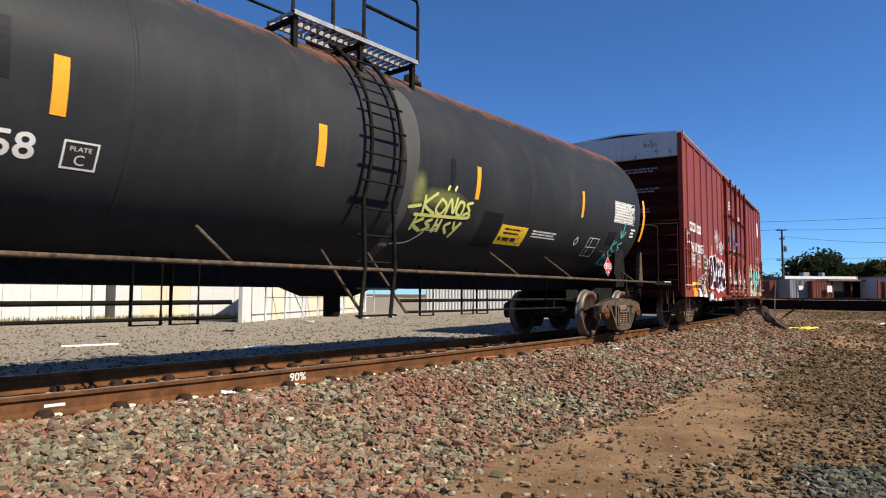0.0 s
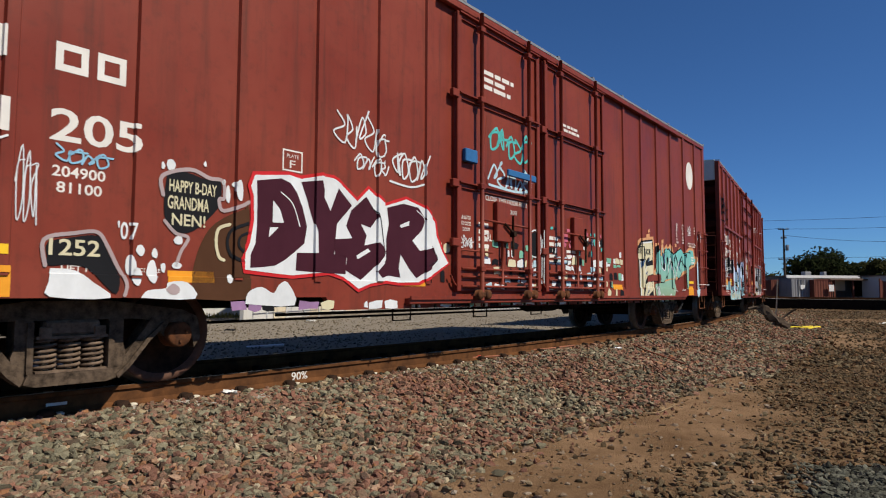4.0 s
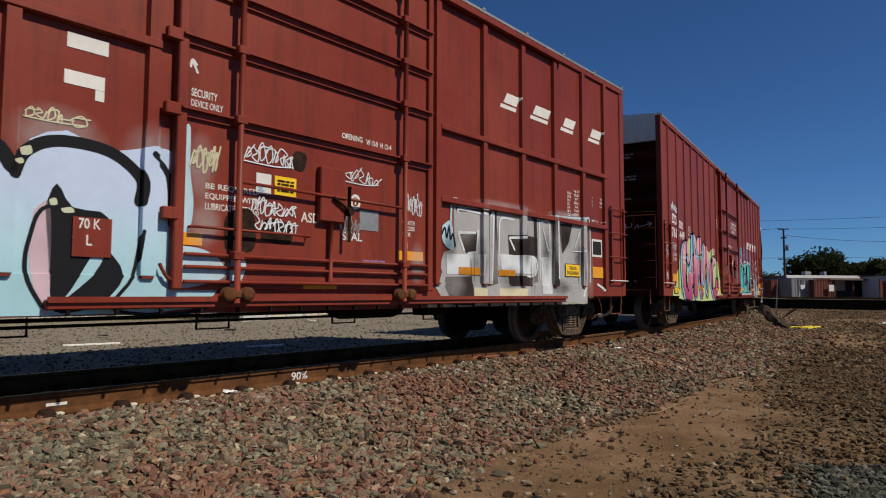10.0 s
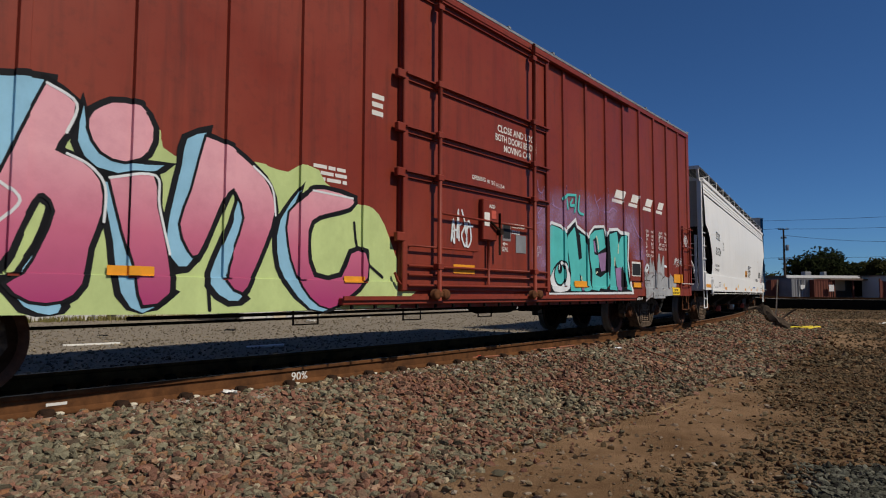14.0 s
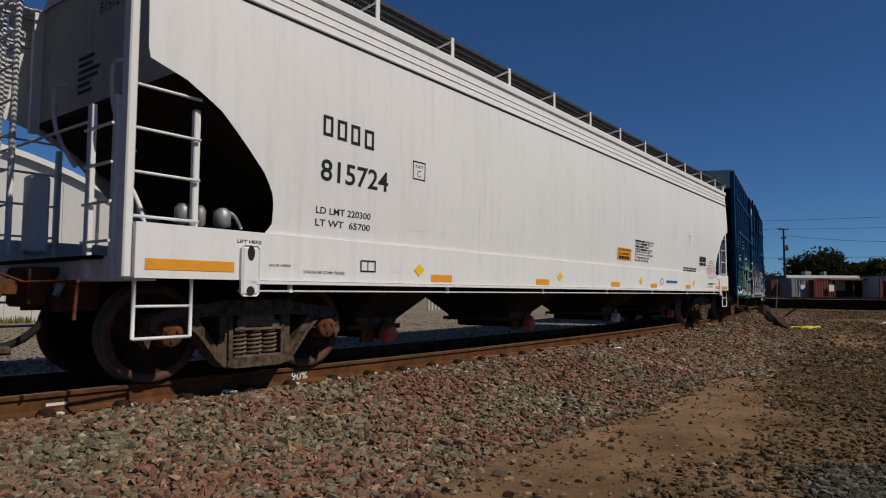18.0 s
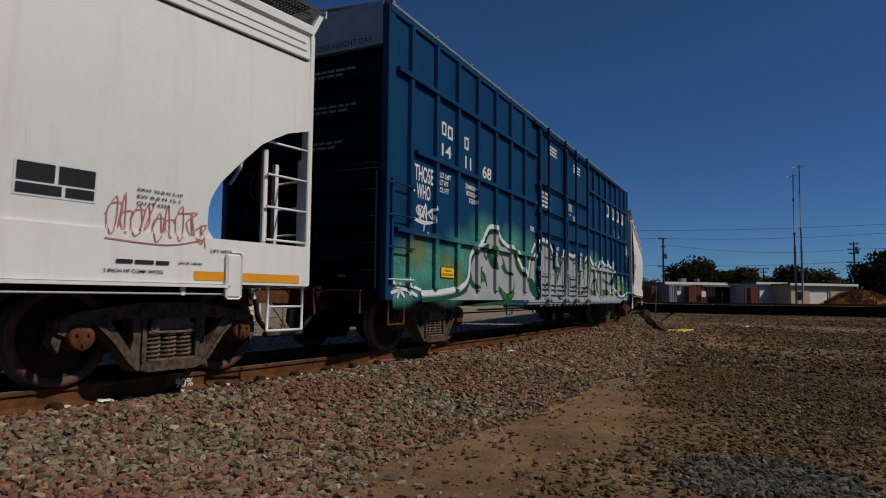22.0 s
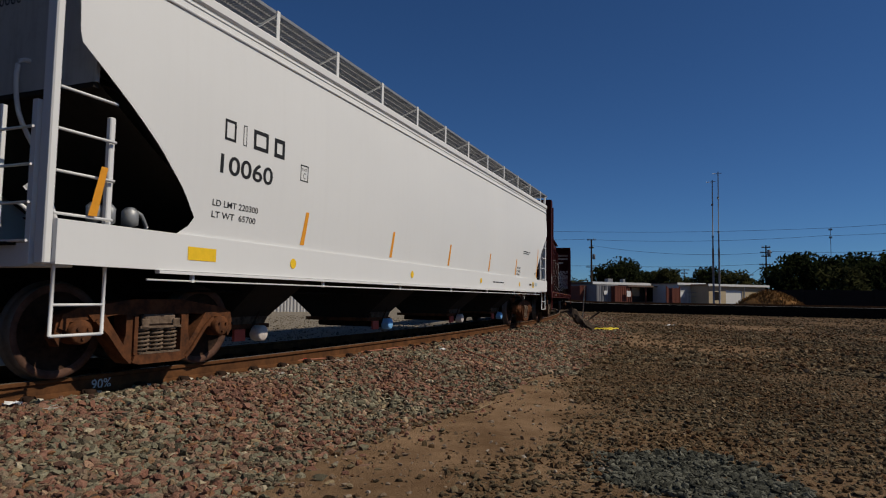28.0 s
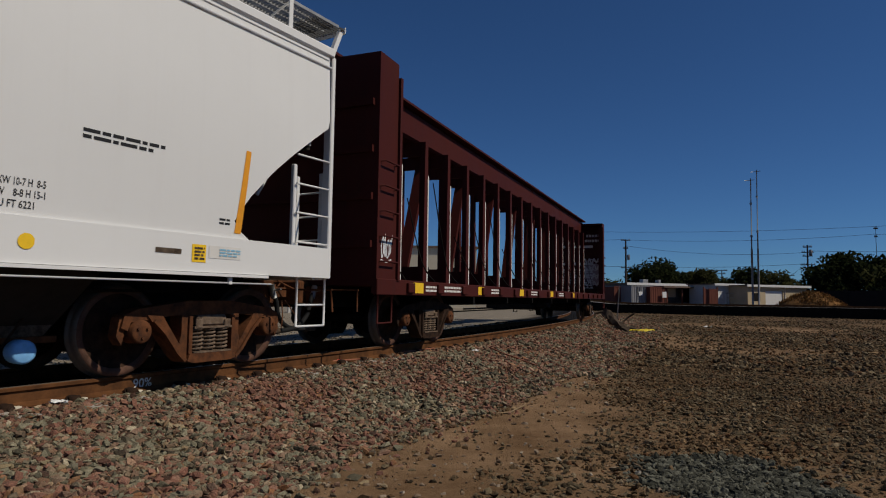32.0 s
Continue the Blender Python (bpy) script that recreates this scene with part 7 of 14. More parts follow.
scrawl(box_a, side_a, XA, 0.12, 2.2, 0.55, 2.45, S_WHITE, 0.045, 15, 3)
scrawl(box_a, side_a, XA, 1.50, 1.82, 1.85, 1.96, S_SKY, 0.03, 16, 4)
scrawl(box_a, side_a, XA, 1.32, 1.3, 1.42, 1.9, S_WHITE, 0.012, 17, 3)
blobs(box_a, door_a, XA, [[(6.66, 3.38), (7.70, 3.24), (7.70, 2.36), (6.66, 2.40)]], RED_OLD, 1)
scrawl(box_a, door_a, XA, 6.70, 2.90, 7.66, 3.32, S_TEAL, 0.055, 18, 5, 3, "turquoise tag on the door")
scrawl(box_a, door_a, XA, 6.70, 2.42, 7.70, 2.75, S_PALE, 0.05, 19, 5, 3)
bl = plain("blue lock paint", (0.035, 0.13, 0.30), 0.45)
part("lock_plate", boxed(XA(6.25), XA(6.42), -1.64, -1.57, 2.62, 2.80, bevel=0.01), bl, box_a, "blue painted door lock")
part("lock_plate", boxed(XA(7.0), XA(7.7), -1.68, -1.64, 2.56, 2.66, bevel=0.01), bl, box_a, "blue painted door lock")
def patchwork(car, side, X, x0, x1, z0, z1, mats, seed, w=(0.05, 0.22), h=(0.05, 0.16), fill=0.8, lift=3, label="small patches of old graffiti"):
    """Rows of small ragged painted patches with gaps between them."""
    rng = random.Random(seed)
    heaps = {m.name: (m, bmesh.new()) for m in mats}
    z = z0
    while z < z1 - 0.03:
        d = min(rng.uniform(*h), z1 - z)
        x = x0 + rng.uniform(0, 0.1)
        while x < x1:
            e = rng.uniform(*w)
            if rng.random() < fill:
                bm = heaps[rng.choice(mats).name][1]
                j = lambda k: rng.uniform(-k, k)
                pts = [(x + j(0.02), z + j(0.012)), (x + e * 0.5, z + j(0.015)), (x + e + j(0.02), z + j(0.012)), (x + e + j(0.025), z + d * rng.uniform(0.6, 1.0)), (x + e * rng.uniform(0.3, 0.7), z + d * rng.uniform(0.75, 1.05)), (x + j(0.02), z + d * rng.uniform(0.6, 1.0))]
                bm.faces.new([bm.verts.new((X(a), 0, b)) for a, b in pts])
            x += e + rng.uniform(0.008, 0.05)
        z += d + 0.012
    for m, bm in heaps.values():
        side.lay("graffiti", bm, m, car, lift, label)


UA = lambda u: u - (A_R - A_L) / 2
patchwork(box_a, door_a, UA, 7.25, 8.85, 0.90, 1.36, [S_WHITE, S_WHITE, S_CREAM, S_PALE, S_WHITE, S_BLACK], 41, label="rows of small cream and white graffiti patches low on the door")
patchwork(box_a, door_a, UA, 7.35, 8.80, 1.37, 1.62, [S_CREAM, S_MINT, S_WHITE, S_BLACK, S_MINT], 42, fill=0.5)
patchwork(box_a, door_a, UA, 9.10, 11.3, 0.90, 1.50, [S_WHITE, S_CREAM, S_PALE, S_BLACK, S_MINT, S_WHITE], 43, fill=0.72, label="rows of small cream and white graffiti patches low on the door")
patchwork(box_a, door_a, UA, 9.15, 11.2, 1.50, 1.95, [S_WHITE, S_BLACK, S_TEAL, S_PINK], 44, (0.03, 0.12), (0.04, 0.22), 0.4)
patchwork(box_a, side_a, UA, 11.5, 12.3, 0.70, 1.70, [S_WHITE, S_CREAM, S_BLACK, S_MINT], 45, fill=0.55)
patchwork(box_a, side_a, UA, 5.9, 6.5, 0.98, 1.55, [S_WHITE, S_BLACK, S_CREAM], 46, (0.04, 0.14), (0.06, 0.2), 0.45)
patchwork(box_a, side_a, UA, 3.3, 6.4, 0.665, 0.80, [S_WHITE, S_CREAM, S_WHITE, S_BLACK, S_LILAC], 47, (0.06, 0.26), (0.08, 0.12), 0.6, label="ragged white letters along the sill")
patchwork(box_a, side_a, UA, 6.4, 12.4, 0.665, 0.76, [S_WHITE, S_CREAM, S_MINT, S_BLACK, S_WHITE], 48, (0.06, 0.3), (0.06, 0.10), 0.75, label="ragged white letters along the sill")
blobs(box_a, door_a, UA, [[(8.62, 1.44), (8.88, 1.46), (8.88, 1.78), (8.63, 1.76)]], S_BLACK, 4, "graffiti", "black window-like block with a white rim")
strokes(box_a, door_a, UA, [[(8.60, 1.42), (8.90, 1.44), (8.90, 1.80), (8.61, 1.78), (8.60, 1.42)], [(9.02, 1.0), (9.04, 1.85)], [(8.95, 1.0), (8.97, 1.7)]], 0.022, S_WHITE, 5, "graffiti")
words(box_a, door_a, UA, [("CLOSE THIS DOOR FIRST", 7.38, 2.16, 8.52, 2.235), ("OPEN CLOSE", 7.80, 2.02, 8.22, 2.08), ("ASD", 7.80, 1.82, 7.98, 1.92), ("SEAL", 7.28, 1.58, 7.54, 1.68), ("UNLATCH", 6.80, 1.84, 7.02, 1.89), ("TO CLOSE", 6.80, 1.76, 7.02, 1.81), ("DOOR", 6.84, 1.68, 7.00, 1.73)])
scrawl(box_a, door_a, UA, 6.78, 1.46, 7.06, 1.62, S_WHITE, 0.02, 141, 5)
S_PEACH = spray("orange aerosol", (0.66, 0.33, 0.16))
scrawl(box_a, side_a, XA, 15.75, 2.35, 16.0, 2.55, S_WHITE, 0.02, 25, 4)
blobs(box_a, side_a, XA, [[(16.45, 1.7), (16.5, 0.85), (16.75, 0.82), (16.8, 1.2), (16.68, 1.6)]], S_PALE, 3)
scrawl(box_a, side_a, XA, 16.66, 2.15, 17.0, 2.45, S_WHITE, 0.05, 26, 3)

# ---- second box car
marks(box_b, side_b, XB, [(1.04, 2.45, 1.28, 2.76), (1.36, 2.42, 1.60, 2.72), (1.96, 2.42, 2.18, 2.66), (2.26, 2.40, 2.46, 2.64)])
words(box_b, side_b, XB, [("729", 0.96, 2.05, 1.60, 2.31), ("127", 1.92, 2.03, 2.52, 2.29)])
slabs(box_b, side_b, XB, [(0.90, 1.50, 1.69, 2.02), (1.82, 1.54, 2.60, 1.98)], STENCIL_BLACK, "paint_patch", 5, "black stencil panel")
words(box_b, side_b, XB, [("LD  LMT", 0.95, 1.86, 1.50, 1.97), ("LT  WT", 0.95, 1.72, 1.47, 1.83), ("215700", 1.90, 1.82, 2.40, 1.92), ("70300", 1.98, 1.64, 2.40, 1.74)], STENCIL, 7)
words(box_b, side_b, XB, [("SLUMP", 0.90, 1.56, 1.66, 1.70), ("IOSAK", 0.90, 1.38, 1.62, 1.52)], S_WHITE, 8)
framed(box_b, side_b, XB, 2.99, 2.41, 3.24, 2.64, "F")
slabs(box_b, side_b, XB, [(1.03, 1.13, 1.46, 1.32)], ORANGE, "reflector", 9)
slabs(box_b, side_b, XB, [(1.84, 1.10, 2.50, 1.50)], RED, "paint_patch", 8)
excess(box_b, side_b, XB, 1.93, 1.14, 2.40, 1.35, 10)
slabs(box_b, side_b, lambda u: u - (B_R - B_L) / 2, [(4.97, 2.74, 5.28, 2.86), (4.96, 2.45, 5.26, 2.56), (5.19, 2.36, 5.26, 2.447)], STENCIL, "paint_patch", 2, "peeling white sticker")
slabs(box_b, side_b, lambda u: u - (B_R - B_L) / 2, [(5.06, 1.11, 5.35, 1.42)], RED, "paint_patch", 11)
words(box_b, side_b, lambda u: u - (B_R - B_L) / 2, [("70 K", 5.10, 1.33, 5.26, 1.41), ("L", 5.16, 1.20, 5.20, 1.28)], STENCIL, 13)
slabs(box_b, side_b, XB, [(3.76, 1.07, 4.1, 1.16), (9.50, 1.09, 9.96, 1.19), (10.40, 1.09, 10.82, 1.18), (13.34, 1.12, 13.82, 1.32), (12.36, 1.13, 12.84, 1.33)], ORANGE, "reflector", 9)
slabs(box_b, side_b, XB, [(0.1, 0.80, 2.0, 0.95)], RED, "paint_patch", 7)
words(box_b, side_b, XB, [("2 INCH HF COMP SHOES", 0.92, 0.90, 1.52, 0.94), ("JACK HERE", 1.3, 0.84, 1.5, 0.87), ("LIFT HERE", 1.68, 0.82, 1.9, 0.86)], STENCIL, 9)
clouds(box_b, side_b, XB, [(0.5, 1.9, 0.45, 0.35), (2.9, 2.1, 0.35, 0.35), (3.9, 2.0, 0.5, 0.3), (5.0, 2.0, 0.4, 0.3), (5.6, 1.9, 0.3, 0.4)], M_WHITE, 2, "white haze above the lettering")
slabs(box_b, side_b, XB, [(3.74, 1.24, 4.34, 1.64)], S_WHITE, "graffiti", 6)
slabs(box_b, side_b, XB, [(3.77, 1.27, 4.31, 1.61)], STENCIL_BLACK, "data_table", 7, "black service data panel")
fine(box_b, side_b, XB, [(3.82, 1.33, 0.44, 0.2, 3)], plain("dull grey print", (0.22, 0.20, 0.19)), 9)
slabs(box_b, side_b, XB, [(2.86, 1.14, 3.12, 1.30)], RED, "paint_patch", 6)
words(box_b, side_b, XB, [("DIRTK", 3.74, 2.17, 4.38, 2.32)], S_WHITE, 4)
scrawl(box_b, side_b, XB, 2.78, 2.14, 3.2, 2.26, S_CREAM, 0.03, 31, 5)
scrawl(box_b, side_b, XB, 4.68, 2.14, 5.16, 2.24, S_CREAM, 0.025, 32, 5)
scrawl(box_b, side_b, XB, 0.25, 3.2, 1.6, 3.95, S_BLACK, 0.05, 33, 6, 3, "black scrawl high on the side")
strokes(box_b, side_b, XB, [[(1.2, 2.8), (1.4, 3.1), (1.65, 2.85), (1.7, 2.4)], [(0.85, 2.95), (1.0, 3.2)]], 0.045, S_BLACK, 4)
door_b = Side(-1.557)
M_SOOT = misty("black overspray", (0.02, 0.02, 0.022), 0.6)
UB = lambda u: u - (B_R - B_L) / 2
words(box_b, door_b, UB, [("SECURITY", 5.97, 2.58, 6.22, 2.65), ("DEVICE ONLY", 5.97, 2.49, 6.28, 2.55), ("OPENING", 7.72, 2.53, 8.02, 2.59), ("W 12-0", 8.08, 2.52, 8.26, 2.58), ("H 12-4", 8.30, 2.52, 8.48, 2.58),
                          ("ASD", 7.19, 1.56, 7.42, 1.66), ("SEAL", 7.74, 1.41, 8.03, 1.50), ("BE REQUIRED", 6.13, 1.76, 6.68, 1.82), ("EQUIPPED WITH", 6.13, 1.67, 6.69, 1.73), ("LUBRICATE FITTINGS", 6.13, 1.58, 6.69, 1.64),
                          ("UNLATCH", 8.68, 1.66, 8.90, 1.71), ("TO CLOSE", 8.68, 1.59, 8.90, 1.64), ("DOOR", 8.68, 1.52, 8.82, 1.57)])
strokes(box_b, door_b, UB, [[(6.02, 2.80), (5.97, 2.90)], [(5.955, 2.84), (5.97, 2.905), (6.01, 2.87)], [(7.70, 1.62), (7.74, 1.48)], [(8.76, 1.44), (8.76, 1.36)]], 0.022, STENCIL, 2, "arrow")
scrawl(box_b, door_b, UB, 6.50, 2.10, 7.05, 2.28, S_WHITE, 0.018, 134, 7)
scrawl(box_b, door_b, UB, 6.60, 1.60, 7.10, 1.76, S_WHITE, 0.018, 135, 7)
scrawl(box_b, door_b, UB, 6.64, 1.44, 7.12, 1.58, S_WHITE, 0.018, 136, 7)
scrawl(box_b, door_b, UB, 7.75, 2.07, 8.27, 2.22, S_WHITE, 0.016, 137, 5)
scrawl(box_b, door_b, UB, 8.70, 1.78, 9.02, 2.03, S_WHITE, 0.014, 138, 7)
scrawl(box_b, door_b, UB, 5.97, 1.92, 6.24, 2.20, S_CREAM, 0.03, 139, 5)
scrawl(box_b, door_b, UB, 7.72, 1.50, 7.98, 1.70, S_ASH_DULL, 0.018, 140, 6)
bm = bmesh.new()
for k in range(16):
    a, c = 2 * math.pi * k / 16, 2 * math.pi * (k + 1) / 16
    bm.faces.new([bm.verts.new((UB(7.925) + r * math.cos(q), 0, 1.845 + r * 1.15 * math.sin(q))) for r, q in ((0.075, a), (0.075, c), (0.045, c), (0.045, a))])
bmesh.ops.remove_doubles(bm, verts=bm.verts[:], dist=1e-5)
quad(bm, UB(7.915), 1.81, UB(7.935), 1.885)
door_b.lay("placard", bm, STENCIL, box_b, 2, "white ring with a bar")
slabs(box_b, door_b, UB, [(8.60, 1.23, 9.05, 1.34), (7.23, 0.875, 7.67, 0.935), (5.90, 1.25, 6.11, 1.36)], ORANGE)
slabs(box_b, door_b, UB, [(6.86, 1.80, 7.12, 1.99)], YELLOW, "placard")
slabs(box_b, door_b, UB, [(6.65, 1.79, 6.82, 1.99)], STENCIL, "placard", 2, "white paper sticker")
fine(box_b, door_b, UB, [(6.89, 1.83, 0.20, 0.13, 4)], RUST_DARK, 4)
fine(box_b, door_b, UB, [(6.67, 1.81, 0.07, 0.08, 3)], S_SKY, 4)
slabs(box_b, door_b, UB, [(7.99, 1.54, 8.28, 1.76)], GALV, "placard", 2, "bare metal plate")
blobs(box_b, door_b, UB, [[(6.34, 1.24), (6.62, 1.23), (6.66, 1.44), (6.60, 1.62), (6.42, 1.60), (6.33, 1.50)], [(6.72, 1.34), (7.04, 1.32), (7.08, 1.48), (6.94, 1.55), (6.74, 1.53)], [(7.02, 2.12), (7.2, 2.08), (7.24, 2.25), (7.1, 2.27)]], RUST_DARK, 2, "stain", "dark grease stain on the door")
blobs(box_b, door_b, UB, [[(5.90, 2.28), (5.97, 2.30), (5.98, 1.92), (6.02, 1.60), (5.98, 1.36), (5.90, 1.36)], [(5.90, 1.24), (6.12, 1.22), (6.30, 1.12), (6.34, 0.98), (6.10, 0.90), (5.90, 0.90)], [(6.40, 1.16), (6.56, 1.12), (6.50, 0.92), (6.40, 0.90)]], S_PALE, 1, "graffiti", "pale blue overspray running onto the door")
clouds(box_b, door_b, UB, [(6.08, 1.95, 0.16, 0.35), (6.12, 1.45, 0.2, 0.25), (6.3, 1.05, 0.25, 0.14), (8.95, 1.2, 0.15, 0.3)], M_WHITE, 2, "white haze over the door edge")
fine(box_b, door_b, UB, [(8.05, 1.18, 0.35, 0.035, 1)], S_LILAC, 2)
for x0, x1 in ((10.52, 10.98), (11.34, 11.92), (12.30, 12.78), (13.30, 13.86)):
    bm = bmesh.new()
    z0 = 3.68
    bm.faces.new([bm.verts.new(p) for p in ((XB(x0) + 0.03, 0, z0), (XB(x1) - 0.08, 0, z0), (XB(x1) + 0.02, 0, z0 + 0.16), (XB(x0) + 0.13, 0, z0 + 0.16))])
    bm.faces.new([bm.verts.new(p) for p in ((XB(x0) - 0.06, 0, z0 - 0.09), (XB(x1) - 0.10, 0, z0 - 0.09), (XB(x1) - 0.08, 0, z0 - 0.03), (XB(x0) - 0.03, 0, z0 - 0.03))])
    side_b.lay("owner_mark", bm, STENCIL, box_b, 2, "slanted white block with an underline")
words(box_b, side_b, XB, [("EXH", 12.46, 2.530, 12.588, 2.572), ("EXW", 12.46, 2.468, 12.588, 2.510), ("EW", 12.46, 2.406, 12.552, 2.448), ("IL", 12.46, 2.344, 12.552, 2.386), ("IW", 12.46, 2.282, 12.552, 2.324), ("IH", 12.46, 2.220, 12.552, 2.262), ("CU. FT.", 12.46, 2.158, 12.732, 2.200)], STENCIL, 4)
words(box_b, side_b, UB, [(t, 13.04 - 0.018 * len(t) + 0.05, 2.585 - 0.068 * k, 13.04 + 0.018 * len(t) + 0.05, 2.63 - 0.068 * k) for k, t in enumerate(("16-11", "10-8", "9-7", "50-6", "9-6", "13-0", "5235"))]
      + [("W", 13.66, 2.54, 13.69, 2.58), ("H", 13.66, 2.47, 13.69, 2.51), ("H", 13.66, 2.40, 13.69, 2.44), ("9-2", 13.99, 2.55, 14.06, 2.59), ("15-8", 13.97, 2.48, 14.06, 2.52), ("16-9", 13.97, 2.41, 14.06, 2.45), ("4-10", 14.0, 2.13, 14.10, 2.17), ("3-8", 14.02, 2.06, 14.10, 2.10)], STENCIL, 4)
words(box_b, side_b, XB, [("EMPTY CG", 13.36, 2.13, 13.64, 2.17), ("FLOOR HT", 13.36, 2.06, 13.62, 2.10)], STENCIL, 4)
slabs(box_b, side_b, XB, [(9.50, 1.09, 9.96, 1.19), (10.40, 1.09, 10.82, 1.18)], ORANGE, "reflector", 9)
excess(box_b, side_b, XB, 12.34, 1.12, 12.86, 1.34, 9)
slabs(box_b, side_b, XB, [(13.34, 1.50, 13.80, 1.82)], STENCIL, "data_table", 4)
slabs(box_b, side_b, XB, [(13.38, 1.54, 13.76, 1.78)], STENCIL_BLACK, "data_table", 6)
drips(box_b, side_b, XB, 8.9, 13.0, 0.66, 0.08, S_CREAM, 38, 3, 16)
strokes(box_b, side_b, XB, [[(13.1, 2.1), (13.15, 1.2), (13.0, 0.8)], [(13.6, 1.0), (13.9, 0.9)]], 0.05, S_WHITE, 4, "graffiti")

# ---- third box car
marks(box_c, side_c, XC, [(0.93, 2.52, 1.11, 2.74), (1.15, 2.50, 1.33, 2.72), (1.62, 2.46, 1.77, 2.64), (1.82, 2.45, 1.96, 2.62)])
words(box_c, side_c, XC, [("761", 0.87, 2.19, 1.33, 2.41), ("449", 1.63, 2.19, 2.13, 2.39), ("LD LMT", 0.93, 1.74, 1.31, 1.82), ("LT WT", 0.93, 1.62, 1.27, 1.70)])
words(box_c, side_c, XC, [("206500", 1.73, 1.70, 2.06, 1.77), ("79500", 1.76, 1.58, 2.04, 1.65)], STENCIL, 14)
framed(box_c, side_c, XC, 2.56, 2.36, 2.82, 2.58, "F")
scrawl(box_c, side_c, XC, 0.80, 2.80, 1.32, 3.02, S_WHITE, 0.045, 41, 5)
scrawl(box_c, side_c, XC, 0.12, 1.72, 0.48, 2.05, S_WHITE, 0.012, 42, 6, 2)
scrawl(box_c, side_c, XC, 0.12, 1.2, 0.48, 1.38, S_WHITE, 0.012, 43, 6, 2)
scrawl(box_c, side_c, XC, 0.86, 1.88, 1.25, 2.08, S_WHITE, 0.010, 44, 8, 2)
slabs(box_c, side_c, XC, [(0.76, 1.13, 1.18, 1.31), (3.60, 0.97, 3.96, 1.05), (5.95, 0.95, 6.22, 1.02)], ORANGE, "reflector", 14)
slabs(box_c, side_c, XC, [(0.74, 1.02, 1.16, 1.13)], RED, "paint_patch", 4)
excess(box_c, side_c, XC, 0.88, 0.85, 1.30, 0.99, 10)
door_c = Side(-1.557)
words(box_c, door_c, XC, [("CLOSE AND LOCK", 8.75, 3.22, 9.75, 3.32), ("BOTH DOORS BEFORE", 8.70, 3.08, 9.75, 3.18), ("MOVING CAR", 8.9, 2.94, 9.6, 3.04)])
scrawl(box_c, door_c, XC, 7.7, 1.45, 8.1, 1.9, S_WHITE, 0.04, 45, 4)
slabs(box_c, door_c, XC, [(7.75, 1.10, 8.2, 1.22)], ORANGE)
VC = lambda u: u - (C_R - C_L) / 2
lock_c = Side(-1.637)
slabs(box_c, door_c, VC, [(9.73, 1.45, 10.02, 1.72)], GALV, "placard", 2, "scratched bare metal plate")
slabs(box_c, door_c, VC, [(9.37, 1.61, 9.59, 1.88)], S_ASH_DULL, "placard", 2, "grey-rimmed black panel")
slabs(box_c, door_c, VC, [(9.385, 1.645, 9.575, 1.87)], STENCIL_BLACK, "placard", 3)
slabs(box_c, lock_c, VC, [(8.80, 1.78, 8.93, 1.97)], STENCIL, "placard", 2, "white paper sticker")
slabs(box_c, lock_c, VC, [(8.97, 1.89, 9.09, 2.01)], CAP_RED, "placard", 2, "orange-red sticker")
words(box_c, door_c, VC, [("LUBE DOORS", 9.63, 1.82, 9.97, 1.885), ("SEAL", 9.36, 1.455, 9.52, 1.52), ("UNLATCH", 10.26, 1.54, 10.51, 1.59), ("TO CLOSE", 10.26, 1.48, 10.50, 1.53), ("DOOR", 10.26, 1.42, 10.41, 1.47), ("OPENING", 8.62, 2.42, 8.94, 2.48), ("W 12-0", 8.98, 2.40, 9.18, 2.46), ("H 12-4", 9.22, 2.38, 9.42, 2.44)])
words(box_c, lock_c, VC, [("ASD", 8.92, 2.04, 9.06, 2.09)], STENCIL)
fine(box_c, door_c, VC, [(9.62, 1.72, 0.22, 0.07, 2)])
strokes(box_c, door_c, VC, [[(9.50, 1.565), (9.38, 1.565)], [(9.42, 1.585), (9.38, 1.565), (9.42, 1.545)]], 0.014, STENCIL, 2, "arrow")
strokes(box_c, door_c, VC, [[(10.38, 2.66), (10.40, 2.50), (10.52, 2.46), (10.60, 2.58)], [(10.34, 2.30), (10.52, 2.24), (10.38, 2.10), (10.44, 1.98), (10.30, 1.92), (10.42, 1.72)], [(10.52, 2.46), (10.54, 2.28)]], 0.02, S_LILAC, 4, "graffiti", "lilac lightning lines", 0.6)
fine(box_c, side_c, XC, [(5.55, 2.02, 0.5, 0.2, 3), (6.35, 2.9, 0.2, 0.3, 3)])
clouds(box_c, door_c, VC, [(10.55, 2.0, 0.35, 0.6), (10.5, 1.4, 0.35, 0.4)], M_LILAC, 3, "lilac haze on the door edge")
for x0, x1 in ((13.02, 13.50), (13.78, 14.30), (14.66, 15.16), (15.45, 15.90)):
    bm = bmesh.new()
    z0 = 2.74
    bm.faces.new([bm.verts.new(p) for p in ((XC(x0) + 0.03, 0, z0), (XC(x1) - 0.08, 0, z0), (XC(x1) + 0.04, 0, z0 + 0.17), (XC(x0) + 0.15, 0, z0 + 0.17))])
    bm.faces.new([bm.verts.new(p) for p in ((XC(x0) - 0.10, 0, z0 - 0.10), (XC(x1) - 0.10, 0, z0 - 0.10), (XC(x1) - 0.07, 0, z0 - 0.03), (XC(x0) - 0.05, 0, z0 - 0.03))])
    side_c.lay("owner_mark", bm, STENCIL, box_c, 2, "slanted white block with an underline")
